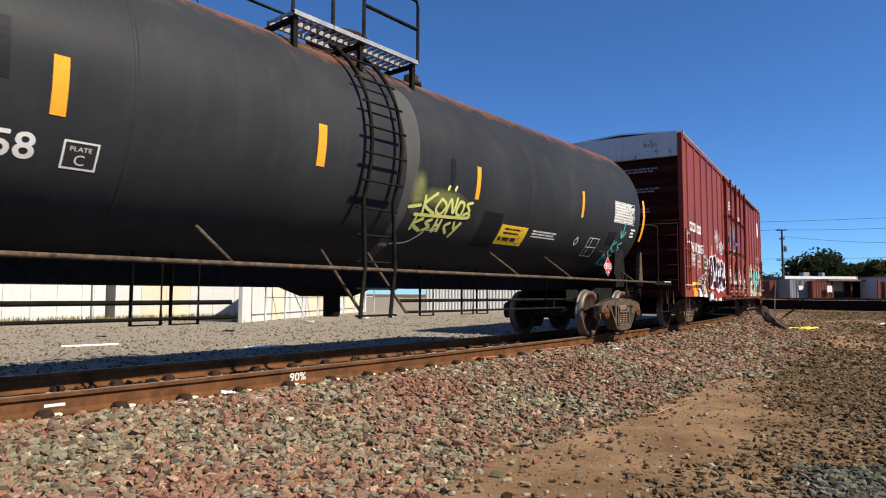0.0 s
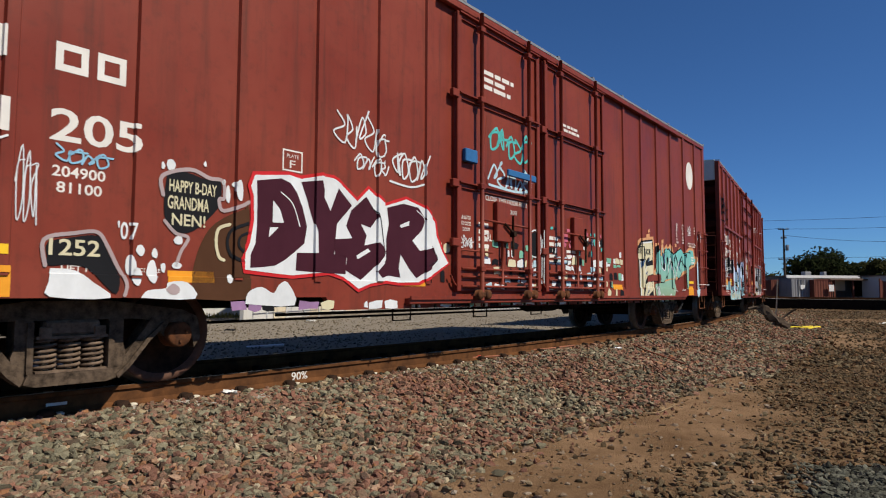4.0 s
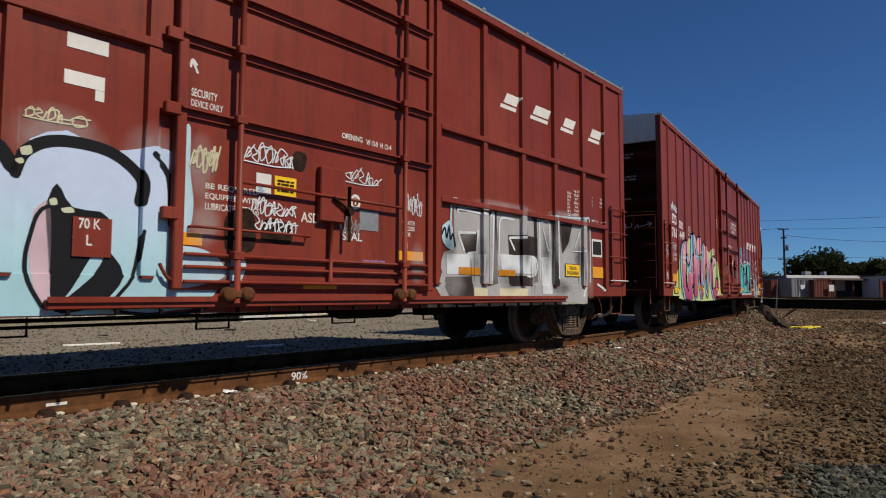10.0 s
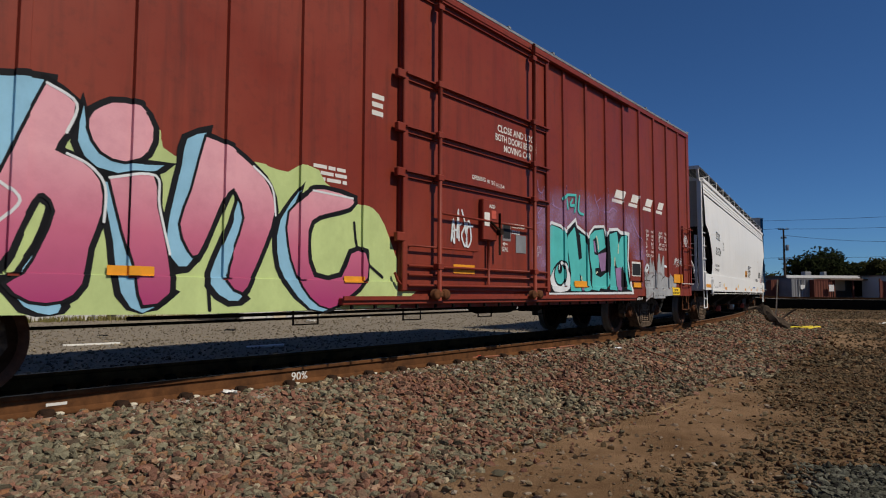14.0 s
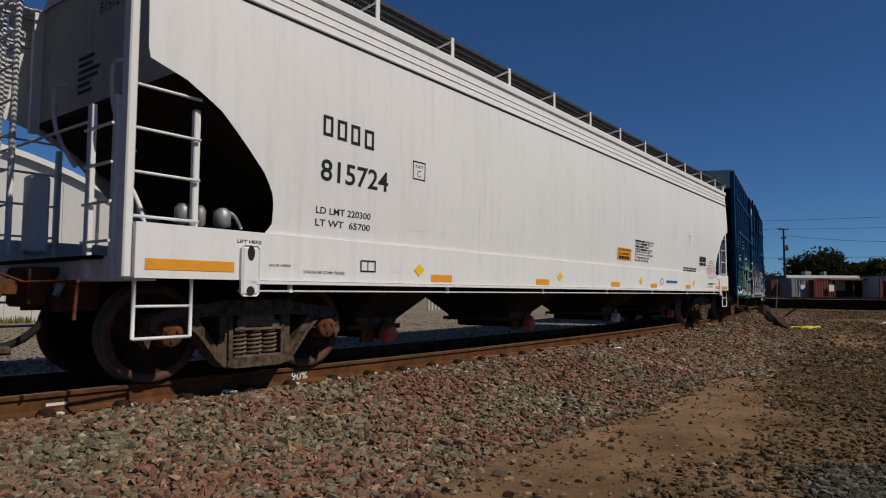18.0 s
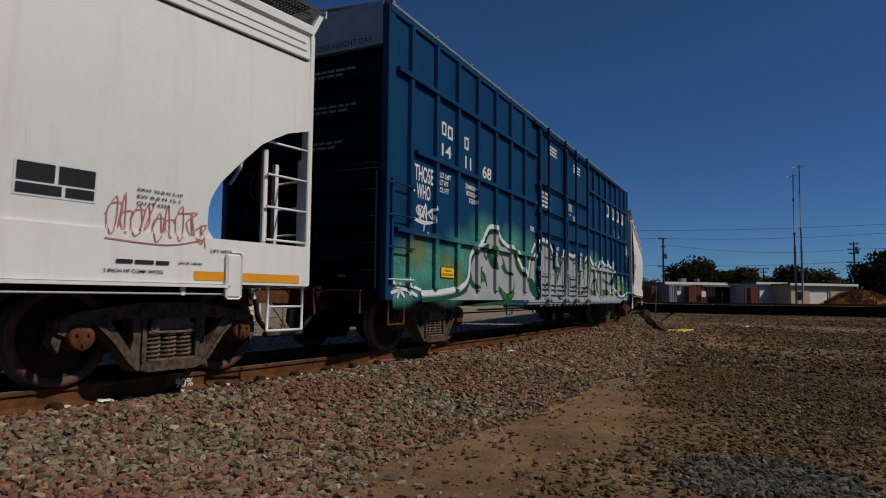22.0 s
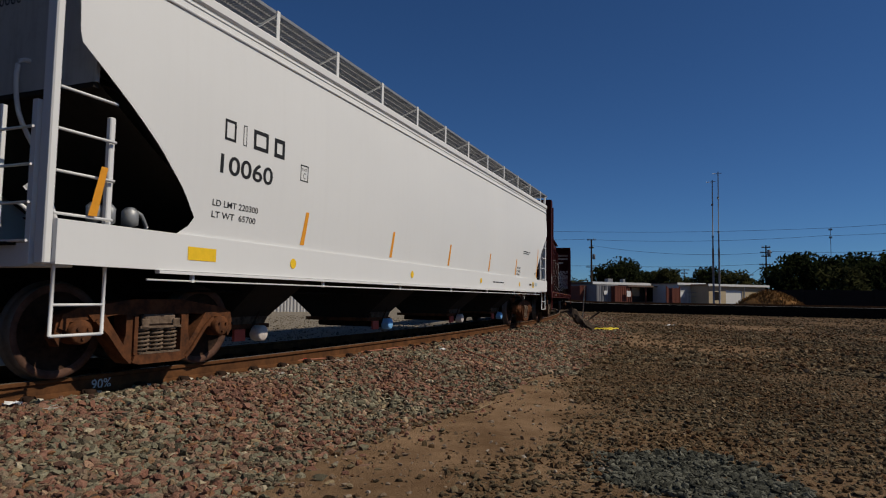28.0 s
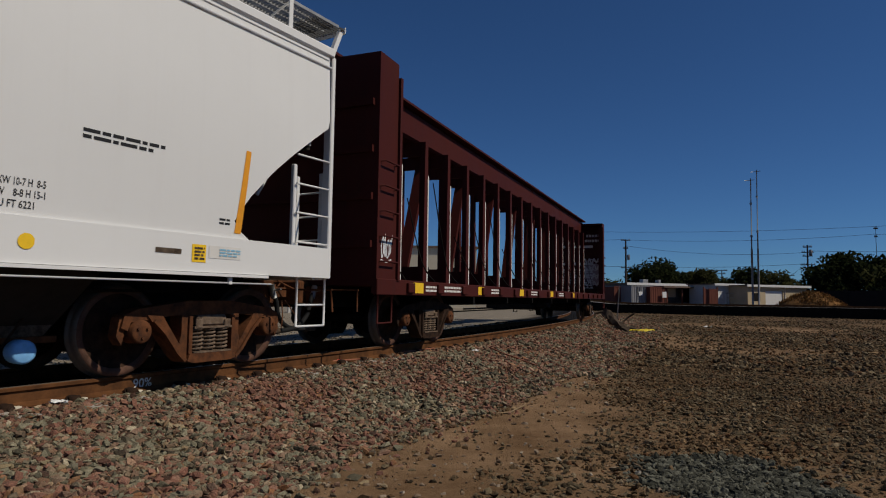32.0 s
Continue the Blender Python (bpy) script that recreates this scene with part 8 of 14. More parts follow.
clouds(box_c, side_c, XC, [(10.9, 2.2, 0.8, 0.5), (11.9, 2.3, 0.8, 0.45), (12.9, 2.35, 0.7, 0.5), (13.8, 2.2, 0.6, 0.55), (14.3, 1.5, 0.5, 0.6), (10.4, 1.6, 0.4, 0.6)], M_LILAC, 2, "lilac haze round the lettering")
slabs(box_c, side_c, XC, [(13.70, 1.10, 14.40, 1.55)], RED, "paint_patch", 10)
slabs(box_c, side_c, XC, [(13.78, 1.20, 14.30, 1.50)], STENCIL, "data_table", 11), slabs(box_c, side_c, XC, [(13.80, 1.22, 14.28, 1.46)], STENCIL_BLACK, "data_table", 12)
slabs(box_c, side_c, XC, [(13.86, 0.97, 14.30, 1.07), (16.50, 1.10, 16.92, 1.30), (11.4, 0.95, 11.85, 1.06)], ORANGE, "reflector", 13)
excess(box_c, side_c, XC, 16.36, 0.80, 16.84, 1.0, 6)
words(box_c, side_c, XC, [("2 INCH HF", 14.05, 0.71, 14.4, 0.76)], STENCIL, 4)
scrawl(box_c, side_c, XC, 16.55, 1.5, 16.95, 1.7, S_WHITE, 0.02, 46, 4)
scrawl(box_c, side_c, XC, 17.0, 2.0, 17.4, 2.3, S_WHITE, 0.025, 47, 5)

# ---- blue box car
marks(box_e, side_e, XE, [(1.63, 3.47, 1.78, 3.69), (1.83, 3.45, 2.0, 3.67), (2.44, 3.42, 2.60, 3.64)])
words(box_e, side_e, XE, [("14", 1.64, 3.13, 1.95, 3.33), ("11", 2.48, 3.09, 2.70, 3.30), ("68", 3.19, 3.06, 3.57, 3.28), ("LD LMT", 1.58, 2.76, 1.95, 2.84), ("LT WT", 1.58, 2.64, 1.86, 2.72), ("CU FT", 1.58, 2.52, 1.88, 2.60),
                          ("204000", 2.48, 2.74, 2.87, 2.82), ("82000", 2.52, 2.62, 2.87, 2.70), ("7550", 2.62, 2.50, 2.88, 2.58), ("70K", 5.66, 2.33, 5.92, 2.44)])
marks(box_e, side_e, XE, [(13.42, 3.56, 13.80, 4.02), (14.32, 3.56, 14.68, 4.02), (15.08, 3.56, 15.48, 4.02), (15.92, 3.56, 16.30, 4.02)])
words(box_e, side_e, XE, [("THOSE", 0.84, 2.58, 1.36, 2.82), ("WHO", 0.90, 2.32, 1.28, 2.54)], S_WHITE, 4)
scrawl(box_e, side_e, XE, 0.84, 2.02, 1.36, 2.28, S_WHITE, 0.05, 51, 4)
strokes(box_e, side_e, XE, [[(0.86, 1.98), (1.1, 1.95), (1.35, 1.99)], [(1.12, 1.95), (1.1, 1.80)], [(0.80, 2.4), (0.84, 2.42)], [(1.40, 2.25), (1.42, 2.2)]], 0.03, S_WHITE, 4)
clouds(box_e, side_e, XE, [(0.5, 1.2, 0.8, 0.5), (1.3, 1.3, 0.9, 0.55), (2.3, 1.5, 0.9, 0.6), (3.3, 1.9, 1.0, 0.6), (4.6, 1.9, 0.9, 0.55), (5.6, 1.7, 0.8, 0.7), (0.4, 0.95, 0.7, 0.3), (1.9, 1.05, 0.9, 0.4), (11.5, 1.95, 1.2, 0.4), (15.4, 1.3, 1.2, 0.45), (16.6, 1.2, 0.7, 0.5)], M_MINT, 1, "green haze behind the lettering")
clouds(box_e, side_e, XE, [(0.9, 1.5, 0.5, 0.3), (1.8, 1.3, 0.4, 0.3), (2.2, 1.2, 0.35, 0.3)], M_OLIVE, 2)
top = [(1.05, 0.90), (1.53, 0.92), (2.1, 0.98), (2.41, 1.05), (2.57, 1.16), (2.63, 1.32), (2.64, 1.48), (2.72, 1.62), (2.9, 1.77), (3.16, 1.86), (3.26, 1.98), (3.43, 2.14), (3.62, 2.19), (3.83, 2.14), (4.05, 1.98), (4.38, 1.88), (4.66, 1.87), (4.79, 1.77), (5.18, 1.46), (5.46, 1.32), (5.6, 1.65), (5.72, 1.85), (5.91, 2.05)]
top_door = [(6.08, 2.13), (6.3, 2.19), (6.72, 2.16), (7.1, 2.0), (7.35, 1.68), (7.6, 1.62), (7.85, 1.84), (8.11, 1.88), (8.21, 2.04), (8.5, 2.03), (9.0, 1.97), (9.37, 1.98), (9.43, 1.71), (9.6, 1.53), (9.81, 1.69), (10.07, 1.83), (10.31, 1.93), (10.67, 2.1), (10.84, 2.18)]
top_end = [(10.9, 2.14), (11.0, 2.09), (11.1, 2.04)]
door_e = Side(-1.557)
for sd, edge, left, right in ((side_e, top, 1.05, 6.0), (door_e, top_door, 6.08, 10.84), (side_e, top_end, 10.9, 11.1)):
    line = smooth_line(edge, 3)
    foot = 0.665 if left > 2 and right < 15 else 0.80
    blobs_bm = bmesh.new()
    low_row, high_row = [blobs_bm.verts.new((XE(x), 0, foot)) for x, z in line], [blobs_bm.verts.new((XE(x), 0, z)) for x, z in line]
    for k in range(len(line) - 1):
        blobs_bm.faces.new((low_row[k], low_row[k + 1], high_row[k + 1], high_row[k]))
    sd.lay("graffiti", blobs_bm, S_SILVER, box_e, 4, "silver lettering with dark green shading and white rim")
    strokes(box_e, sd, XE, [line], 0.085, S_WHITE, 8, "graffiti", "white rim along the lettering")
    strokes(box_e, sd, XE, [[(x + 0.02, z - 0.10) for x, z in line]], 0.075, S_GREEN, 6, "graffiti", "dark green shade below the rim")
# hardware on the lower doors caught by the silver paint
for d in [c for c in box_e.children if c.name.startswith("door") and not c.name.startswith("door_track")]:
    for c in d.children:
        if c.name.split(".")[0] in ("roller_plate", "bottom_pipe", "grab_iron", "lock_handle", "lock_post", "edge_bar") or (c.name.split(".")[0] in ("door_rib", "rib_flange", "edge_hinge", "rod_bracket") and c.data.vertices[0].co.z < 1.8):
            c.data.materials[0] = S_TIN
            if c.name.startswith("roller_plate"):
                tagged(c, "twin-roller plate sprayed silver")
for x in (6.14, 8.31, 8.59, 10.76):
    bm = bmesh.new()
    quad(bm, XE(x) - 0.036, 0.87, XE(x) + 0.036, 1.92)
    Side(-1.602).lay("graffiti", bm, S_SILVER, box_e, 1)
for c in box_e.children:
    if c.name.split(".")[0] in ("door_track", "track_lip") and c.data.vertices[0].co.z < 1.0:
        c.data.materials[0] = S_SILVER
strokes(box_e, side_e, XE, [[(2.7, 0.70), (4, 0.74), (5.9, 0.70)], [(11, 0.72), (12.5, 0.69), (14.5, 0.72)]], 0.07, S_GREEN, 8, "graffiti", "", 0.5)
strokes(box_e, side_e, XE, [[(0.12, 0.9), (0.5, 0.95), (0.9, 0.86)], [(0.2, 1.05), (0.5, 0.85)], [(0.6, 1.1), (0.7, 0.88)], [(0.3, 0.84), (0.4, 1.02)], [(0.75, 1.0), (1.0, 0.95)]], 0.05, S_WHITE, 7)
excess(box_e, side_e, XE, 1.61, 1.15, 2.06, 1.33, 8)
excess(box_e, side_e, XE, 15.1, 1.12, 15.56, 1.32, 8)
fine(box_e, door_e, XE, [(6.85, 4.3, 0.7, 0.25, 3), (6.35, 2.95, 0.7, 0.4, 4), (9.2, 4.25, 0.7, 0.25, 3)], STENCIL)
fine(box_e, door_e, lambda u: u - (E_R - E_L) / 2, [(9.0, 3.14, 0.42, 0.20, 4), (9.0, 3.03, 0.26, 0.04, 1), (9.5, 2.92, 0.26, 0.14, 3)], STENCIL)
fine(box_e, side_e, XE, [(15.0, 1.4, 0.3, 0.25, 3), (15.6, 1.45, 0.5, 0.2, 4)], STENCIL, 8)
scrawl(box_e, side_e, XE, 14.4, 3.0, 14.75, 3.2, S_SKY, 0.012, 52, 5)
scrawl(box_e, side_e, XE, 15.2, 2.85, 15.55, 3.2, S_SKY, 0.015, 53, 6)
scrawl(box_e, side_e, XE, 16.75, 2.2, 17.1, 3.0, S_WHITE, 0.03, 54, 4)

# ---- first hopper
marks(hop_d, side_d, XD, [(1.93, 2.48, 2.07, 2.70), (2.13, 2.47, 2.27, 2.69), (2.33, 2.46, 2.47, 2.68), (2.54, 2.45, 2.69, 2.67)], STENCIL_BLACK)
words(hop_d, side_d, XD, [("815724", 1.92, 2.01, 2.94, 2.23), ("LD LMT 220300", 1.88, 1.66, 2.68, 1.73), ("LT WT  65700", 1.88, 1.53, 2.68, 1.60), ("LIFT HERE", 0.95, 1.29, 1.21, 1.32), ("JACK HERE", 1.30, 1.08, 1.56, 1.11), ("2 INCH HF COMP SHOES", 1.72, 1.03, 2.28, 1.06)], STENCIL_BLACK)
framed(hop_d, side_d, XD, 3.38, 2.23, 3.62, 2.46, "C", STENCIL_BLACK)
slabs(hop_d, side_d, XD, [(3.34, 1.60, 3.70, 1.84), (3.05, 1.08, 3.18, 1.15)], WHITE_NEW, "paint_patch", 1)
slabs(hop_d, side_d, XD, [(0.10, 1.02, 0.92, 1.11), (3.76, 0.98, 4.18, 1.07), (6.33, 0.98, 6.75, 1.07), (9.21, 0.98, 9.62, 1.07), (11.34, 0.98, 11.76, 1.07), (14.01, 0.98, 14.42, 1.07), (17.0, 0.98, 18.4, 1.07)], ORANGE)
slabs(hop_d, side_d, XD, [(9.56, 1.53, 10.22, 1.78)], ORANGE, "placard", 2, "amber emergency placard")
words(hop_d, side_d, XD, [("CAUTION: DO NOT USE STEAM,", 10.40, 1.72, 11.38, 1.765), ("BOILING WATER OR SHARP OBJECTS", 10.40, 1.66, 11.58, 1.705), ("TO CLEAN. ENTER CAR WITH", 10.40, 1.60, 11.32, 1.645), ("CLEAN SOFT SOLED SHOES", 10.40, 1.54, 11.25, 1.585)], STENCIL_BLACK)
slabs(hop_d, side_d, XD, [(12.45, 1.10, 13.27, 1.16)], plain("blue print", (0.05, 0.12, 0.36)), "owner_mark", 3, "blue bar in place of a maker's name")
words(hop_d, side_d, XD, [("FOR CHEMICAL EMERGENCY", 9.62, 1.725, 10.16, 1.765), ("CALL", 9.62, 1.64, 9.76, 1.675), ("EXTERIOR PAINT", 11.02, 1.96, 11.60, 2.005), ("APPLIED", 10.40, 1.90, 10.70, 1.945), ("06-2016", 11.18, 1.90, 11.48, 1.945),
                          ("LINING", 10.98, 1.84, 11.22, 1.885), ("APPLIED", 10.40, 1.78, 10.70, 1.825), ("06-2016", 11.18, 1.78, 11.48, 1.825)], STENCIL_BLACK, 4)
slabs(hop_d, side_d, XD, [(10.40, 1.965, 10.72, 2.0), (10.75, 1.965, 10.98, 2.0), (10.74, 1.905, 11.14, 1.94), (10.40, 1.845, 10.62, 1.88), (10.66, 1.845, 10.94, 1.88), (10.74, 1.785, 11.14, 1.82)], STENCIL_BLACK, "small_print", 4)
slabs(hop_d, side_d, XD, [(9.62 + 0.13 * k, 1.555, 9.73 + 0.13 * k, 1.615) for k in range(4)], STENCIL_BLACK, "small_print", 4)
fine(hop_d, side_d, XD, [(9.80, 1.64, 0.36, 0.05, 1), (13.9, 1.42, 1.2, 0.12, 2), (16.2, 1.1, 0.5, 0.06, 1)], STENCIL_BLACK, 4)
UD = lambda u: u - (D_R - D_L) / 2
STREAK = plain("thin rust streak", (0.50, 0.36, 0.25), 0.8, 0, 0.3)
slabs(hop_d, side_d, UD, [(15.68, 1.60, 16.32, 1.88)], S_WHITE, "data_table", 2)
slabs(hop_d, side_d, UD, [(15.70, 1.72, 15.98, 1.865), (16.01, 1.72, 16.30, 1.865), (15.70, 1.62, 16.04, 1.70), (16.07, 1.62, 16.30, 1.70)], STENCIL_BLACK, "data_table", 4)
words(hop_d, side_d, UD, [("EXW 10-8 H 3-10", 16.68, 1.76, 17.12, 1.79), ("EW 8-0 H 15-1", 16.68, 1.70, 17.10, 1.73), ("CU FT 6224", 16.68, 1.64, 17.0, 1.67), ("LIFT HERE", 17.45, 1.26, 17.7, 1.29), ("JACK HERE", 17.1, 1.12, 17.36, 1.15), ("2 INCH HF COMP SHOES", 16.4, 1.03, 16.95, 1.06)], STENCIL_BLACK, 4)
strokes(hop_d, side_d, UD, [[(12.42, 1.13), (12.54, 1.20), (12.66, 1.13), (12.54, 1.06), (12.42, 1.13)]], 0.014, plain("blue mark", (0.05, 0.12, 0.36)), 4, "owner_mark")
strokes(hop_d, side_d, UD, [[(13.55, 2.52), (13.56, 2.30)], [(14.72, 2.34), (14.74, 2.06)], [(14.80, 2.34), (14.81, 2.16)]], 0.016, STREAK, 3, "stain", "faint rust streak", 0.5)
strokes(hop_d, side_d, UD, [[(14.66, 2.36), (14.86, 2.345)]], 0.02, STREAK, 3, "stain", "faint rust streak")
part("lift_tab", boxed(UD(17.62), UD(17.82), -1.56, -1.53, 0.80, 1.27, bevel=0.03), WHITE_CAR, hop_d)
for x in (3.57, 7.35, 11.19, 15.09):
    bm = bmesh.new()
    bm.faces.new([bm.verts.new((x - (D_R - D_L) / 2 + a, 0, 1.12 + b)) for a, b in ((0.10, 0), (0, 0.08), (-0.10, 0), (0, -0.08))])
    side_d.lay("placard", bm, YELLOW, hop_d, 3, "small yellow diamond")
bm = bmesh.new()
ring_on(bm, XD(2.52), 1.07, XD(2.76), 1.20, 0.015), quad(bm, XD(2.63), 1.07, XD(2.64), 1.20)
side_d.lay("card_board", bm, STENCIL_BLACK, hop_d, 3)
part("lift_tab", boxed(XD(0.98), XD(1.18), -1.56, -1.53, 0.80, 1.27, bevel=0.03), WHITE_CAR, hop_d)
# flat black discs painted for the dark inside of the tab's holes
bm = bmesh.new()
disc(bm, XD(1.08), 0.85, 0.045), disc(bm, XD(1.08), 1.20, 0.04, 14, 1.8)
for v in bm.verts:
    v.co.y = -1.5625
part("lift_hole", bm, STENCIL_BLACK, hop_d)

# ---- second hopper
marks(hop_f, side_f, XF, [(1.50, 2.56, 1.62, 2.80), (1.70, 2.56, 1.74, 2.80), (1.82, 2.56, 2.0, 2.80), (2.08, 2.55, 2.28, 2.79)], STENCIL_BLACK)
words(hop_f, side_f, XF, [("10060", 1.45, 2.18, 2.07, 2.39), ("LD LMT 220300", 1.35, 1.80, 1.92, 1.87), ("LT WT  65700", 1.35, 1.67, 1.90, 1.74), ("EXW 10-7 H  8-5", 12.95, 1.68, 13.45, 1.74), ("EW    8-8 H 15-1", 12.95, 1.59, 13.45, 1.65), ("CU FT 6221", 12.95, 1.50, 13.35, 1.56)], STENCIL_BLACK)
framed(hop_f, side_f, XF, 2.62, 2.35, 2.85, 2.57, "C", STENCIL_BLACK)
for x in (0.30, 2.86, 5.34, 7.90, 10.52, 12.86, 15.42):
    bm = bmesh.new()
    bm.faces.new([bm.verts.new(p) for p in ((XF(x) - 0.09, 0, 1.50), (XF(x) + 0.0, 0, 1.50), (XF(x) + 0.07, 0, 1.95 if x < 15 else 2.42), (XF(x) - 0.0, 0, 1.95 if x < 15 else 2.42))])
    side_f.lay("reflector", bm, ORANGE, hop_f, 2, "slanted amber reflector strip")
for x in (2.55, 6.1, 9.85, 13.28):
    bm = bmesh.new()
    disc(bm, XF(x), 1.24, 0.065, 20)
    side_f.lay("placard", bm, YELLOW, hop_f, 3, "round yellow sticker")
fine(hop_f, side_f, XF, [(13.68, 2.16, 0.86, 0.11, 2), (15.1, 1.57, 0.14, 0.08, 2), (10.75, 1.215, 1.0, 0.05, 1)], STENCIL_BLACK)
slabs(hop_f, side_f, XF, [(14.74, 1.16, 14.92, 1.34), (1.1, 1.18, 1.45, 1.32)], YELLOW, "placard", 2), slabs(hop_f, side_f, XF, [(14.96, 1.21, 15.40, 1.34)], STENCIL, "placard", 2)
fine(hop_f, side_f, XF, [(14.77, 1.18, 0.12, 0.14, 4)], FRAME_GREY, 4)
fine(hop_f, side_f, XF, [(15.1, 1.23, 0.28, 0.09, 3)], S_SKY, 4)
# flat dark patch drawn for an open slot
slabs(hop_f, side_f, XF, [(14.34, 1.23, 14.62, 1.28)], FRAME_GREY, "slot", 2)

# ---- flat car
slabs(beam_car, side_g, XG, [(1.25, 0.90, 1.65, 1.07), (4.5, 0.90, 4.9, 1.07), (7.8, 0.90, 8.2, 1.07), (11.4, 0.90, 11.8, 1.07), (15.0, 0.90, 15.4, 1.07)], YELLOW, "reflector", 1)
fine(beam_car, side_g, XG, [(1.75, 0.92, 0.5, 0.12, 2), (2.6, 0.92, 1.2, 0.13, 2), (5.4, 0.92, 1.0, 0.13, 2), (9.0, 0.92, 1.0, 0.13, 2), (12.4, 0.92, 1.2, 0.13, 2)], STENCIL, 1)
scrawl(beam_car, Side(-1.421), XG, 0.12, 1.4, 0.45, 1.75, S_WHITE, 0.04, 61, 4, 1)
far_face = bmesh.new()
for z in (1.35, 1.6, 1.85, 2.1, 2.45):
    bars_on(far_face, -0.9, z, 1.7, 0.22, 1 if z > 2.2 else 2)
bars_on(far_face, -0.9, 3.3, 1.5, 0.2, 1)
for v in far_face.verts:
    v.co = (gh - 0.106, v.co.x, v.co.z)
part("small_print", far_face, STENCIL, beam_car)

# white sleeves of paint on the lower door rods, lock panels with lettering
UE = lambda u: u - (E_R - E_L) / 2
for u in (6.96, 8.40, 9.42, 10.67):
    part("rod_paint", rodded([(UE(u), -1.66, 0.745), (UE(u), -1.66, 2.0)], 0.0325, 10), S_TIN, box_e, "silver overpaint on the locking rod")
panel_e = Side(-1.637)
for u in (7.72, 10.0):
    slabs(box_e, panel_e, UE, [(u - 0.165, 1.60, u + 0.165, 1.82)], S_MINT, "graffiti", 1)
    words(box_e, panel_e, UE, [("ASD", u - 0.10, 2.0, u + 0.12, 2.09)], STENCIL, 2)
    slabs(box_e, panel_e, UE, [(u - 0.12, 1.78, u + 0.02, 1.95)], STENCIL, "placard", 3, "small white sticker")
    slabs(box_e, panel_e, UE, [(u - 0.03, 1.89, u + 0.01, 1.93)], S_RED, "placard", 4)

scrawl(hop_d, side_d, XD, 16.09, 1.35, 17.09, 1.72, spray("coral aerosol", (0.55, 0.20, 0.15), 0.5), 0.014, 61, 9, 4, "faint coral scrawled tag")


# ---------------------------------------------------------------- large graffiti pieces
def fading(name, low, mid, high, z0=0.8, z1=2.1):
    """Aerosol colours blended into one another from the foot of a letter to its top."""
    m, nt, b, co = start(name)
    sep = nt.nodes.new("ShaderNodeSeparateXYZ")
    nt.links.new(co, sep.inputs[0])
    f = nt.nodes.new("ShaderNodeMapRange")
    f.inputs[1].default_value, f.inputs[2].default_value = z0, z1
    nt.links.new(sep.outputs[2], f.inputs[0])
    c = ramp(nt, f.outputs[0], [(0.0, low), (0.5, mid), (1.0, high)])
    n = noise_of(nt, co, 3.0, 8, 0.7)
    nt.links.new(mixed(nt, ramp(nt, n, [(0.45, (0, 0, 0)), (0.8, (0.35, 0.35, 0.35))]), c, tuple(v * 0.6 for v in mid)), b.inputs["Base Color"])
    b.inputs["Roughness"].default_value = 0.55
    return m


FADE_BLUE = fading("blue fading to lilac aerosol", (0.34, 0.55, 0.60), (0.42, 0.60, 0.68), (0.50, 0.58, 0.74), 0.9, 1.6)
FADE_PINK = fading("magenta fading to pink aerosol", (0.36, 0.05, 0.15), (0.52, 0.14, 0.22), (0.68, 0.34, 0.38), 0.75, 1.9)
S_BROWN, S_MAUVE, S_ROSE = spray("brown aerosol", (0.085, 0.038, 0.02)), spray("mauve aerosol", (0.42, 0.33, 0.33)), spray("rose aerosol", (0.62, 0.45, 0.50))
FADE_TEAL = fading("green fading to turquoise aerosol", (0.25, 0.36, 0.24), (0.22, 0.45, 0.38), (0.15, 0.47, 0.45), 0.8, 1.9)
S_DENIM, S_UMBER = spray("denim blue aerosol", (0.07, 0.13, 0.24)), spray("umber aerosol", (0.05, 0.038, 0.034))
S_ASH = spray("ash grey aerosol", (0.42, 0.41, 0.40), 0.4)
PRIMER = spray("grey primer", (0.45, 0.45, 0.455), 0.45, 0.55)
S_BUFF = spray("buff aerosol", (0.58, 0.60, 0.42))
S_LEAFG = spray("leaf green aerosol", (0.09, 0.17, 0.03), 0.5, 0.5)


def grown(pts, d):
    """The outline moved outwards."""
    n = len(pts)
    area = sum(pts[i][0] * pts[(i + 1) % n][1] - pts[(i + 1) % n][0] * pts[i][1] for i in range(n))
    s = 1 if area > 0 else -1
    out = []
    for i in range(n):
        a, b, c = Vector(pts[i - 1]), Vector(pts[i]), Vector(pts[(i + 1) % n])
        e, f = (b - a).normalized(), (c - b).normalized()
        m = Vector((e.y + f.y, -e.x - f.x)) * s
        if m.length < 1e-6:
            m = Vector((e.y, -e.x)) * s
        m.normalize()
        out.append(tuple(b + m * d / max(0.45, m.dot(Vector((e.y, -e.x)) * s))))
    return out


def ink(car, side, X, mat, lift, pts, grow=0.0, per=3, label=""):
    """One filled shape of a painted piece."""
    pts = grown(pts, grow) if grow else pts
    bm = bmesh.new()
    patch(bm, [(X(x), max(0.655, z)) for x, z in pts], per)
    a, b = min(v.co.x for v in bm.verts), max(v.co.x for v in bm.verts)
    if b - a > 0.5:                 # in strips, so that it follows posts and panels
        bm.normal_update()
        bmesh.ops.triangulate(bm, faces=bm.faces[:])
        for k in range(1, int((b - a) / 0.16)):
            bmesh.ops.bisect_plane(bm, geom=bm.verts[:] + bm.edges[:] + bm.faces[:], plane_co=(a + 0.16 * k, 0, 0), plane_no=(1, 0, 0))
    side.lay("graffiti", bm, mat, car, lift, label)


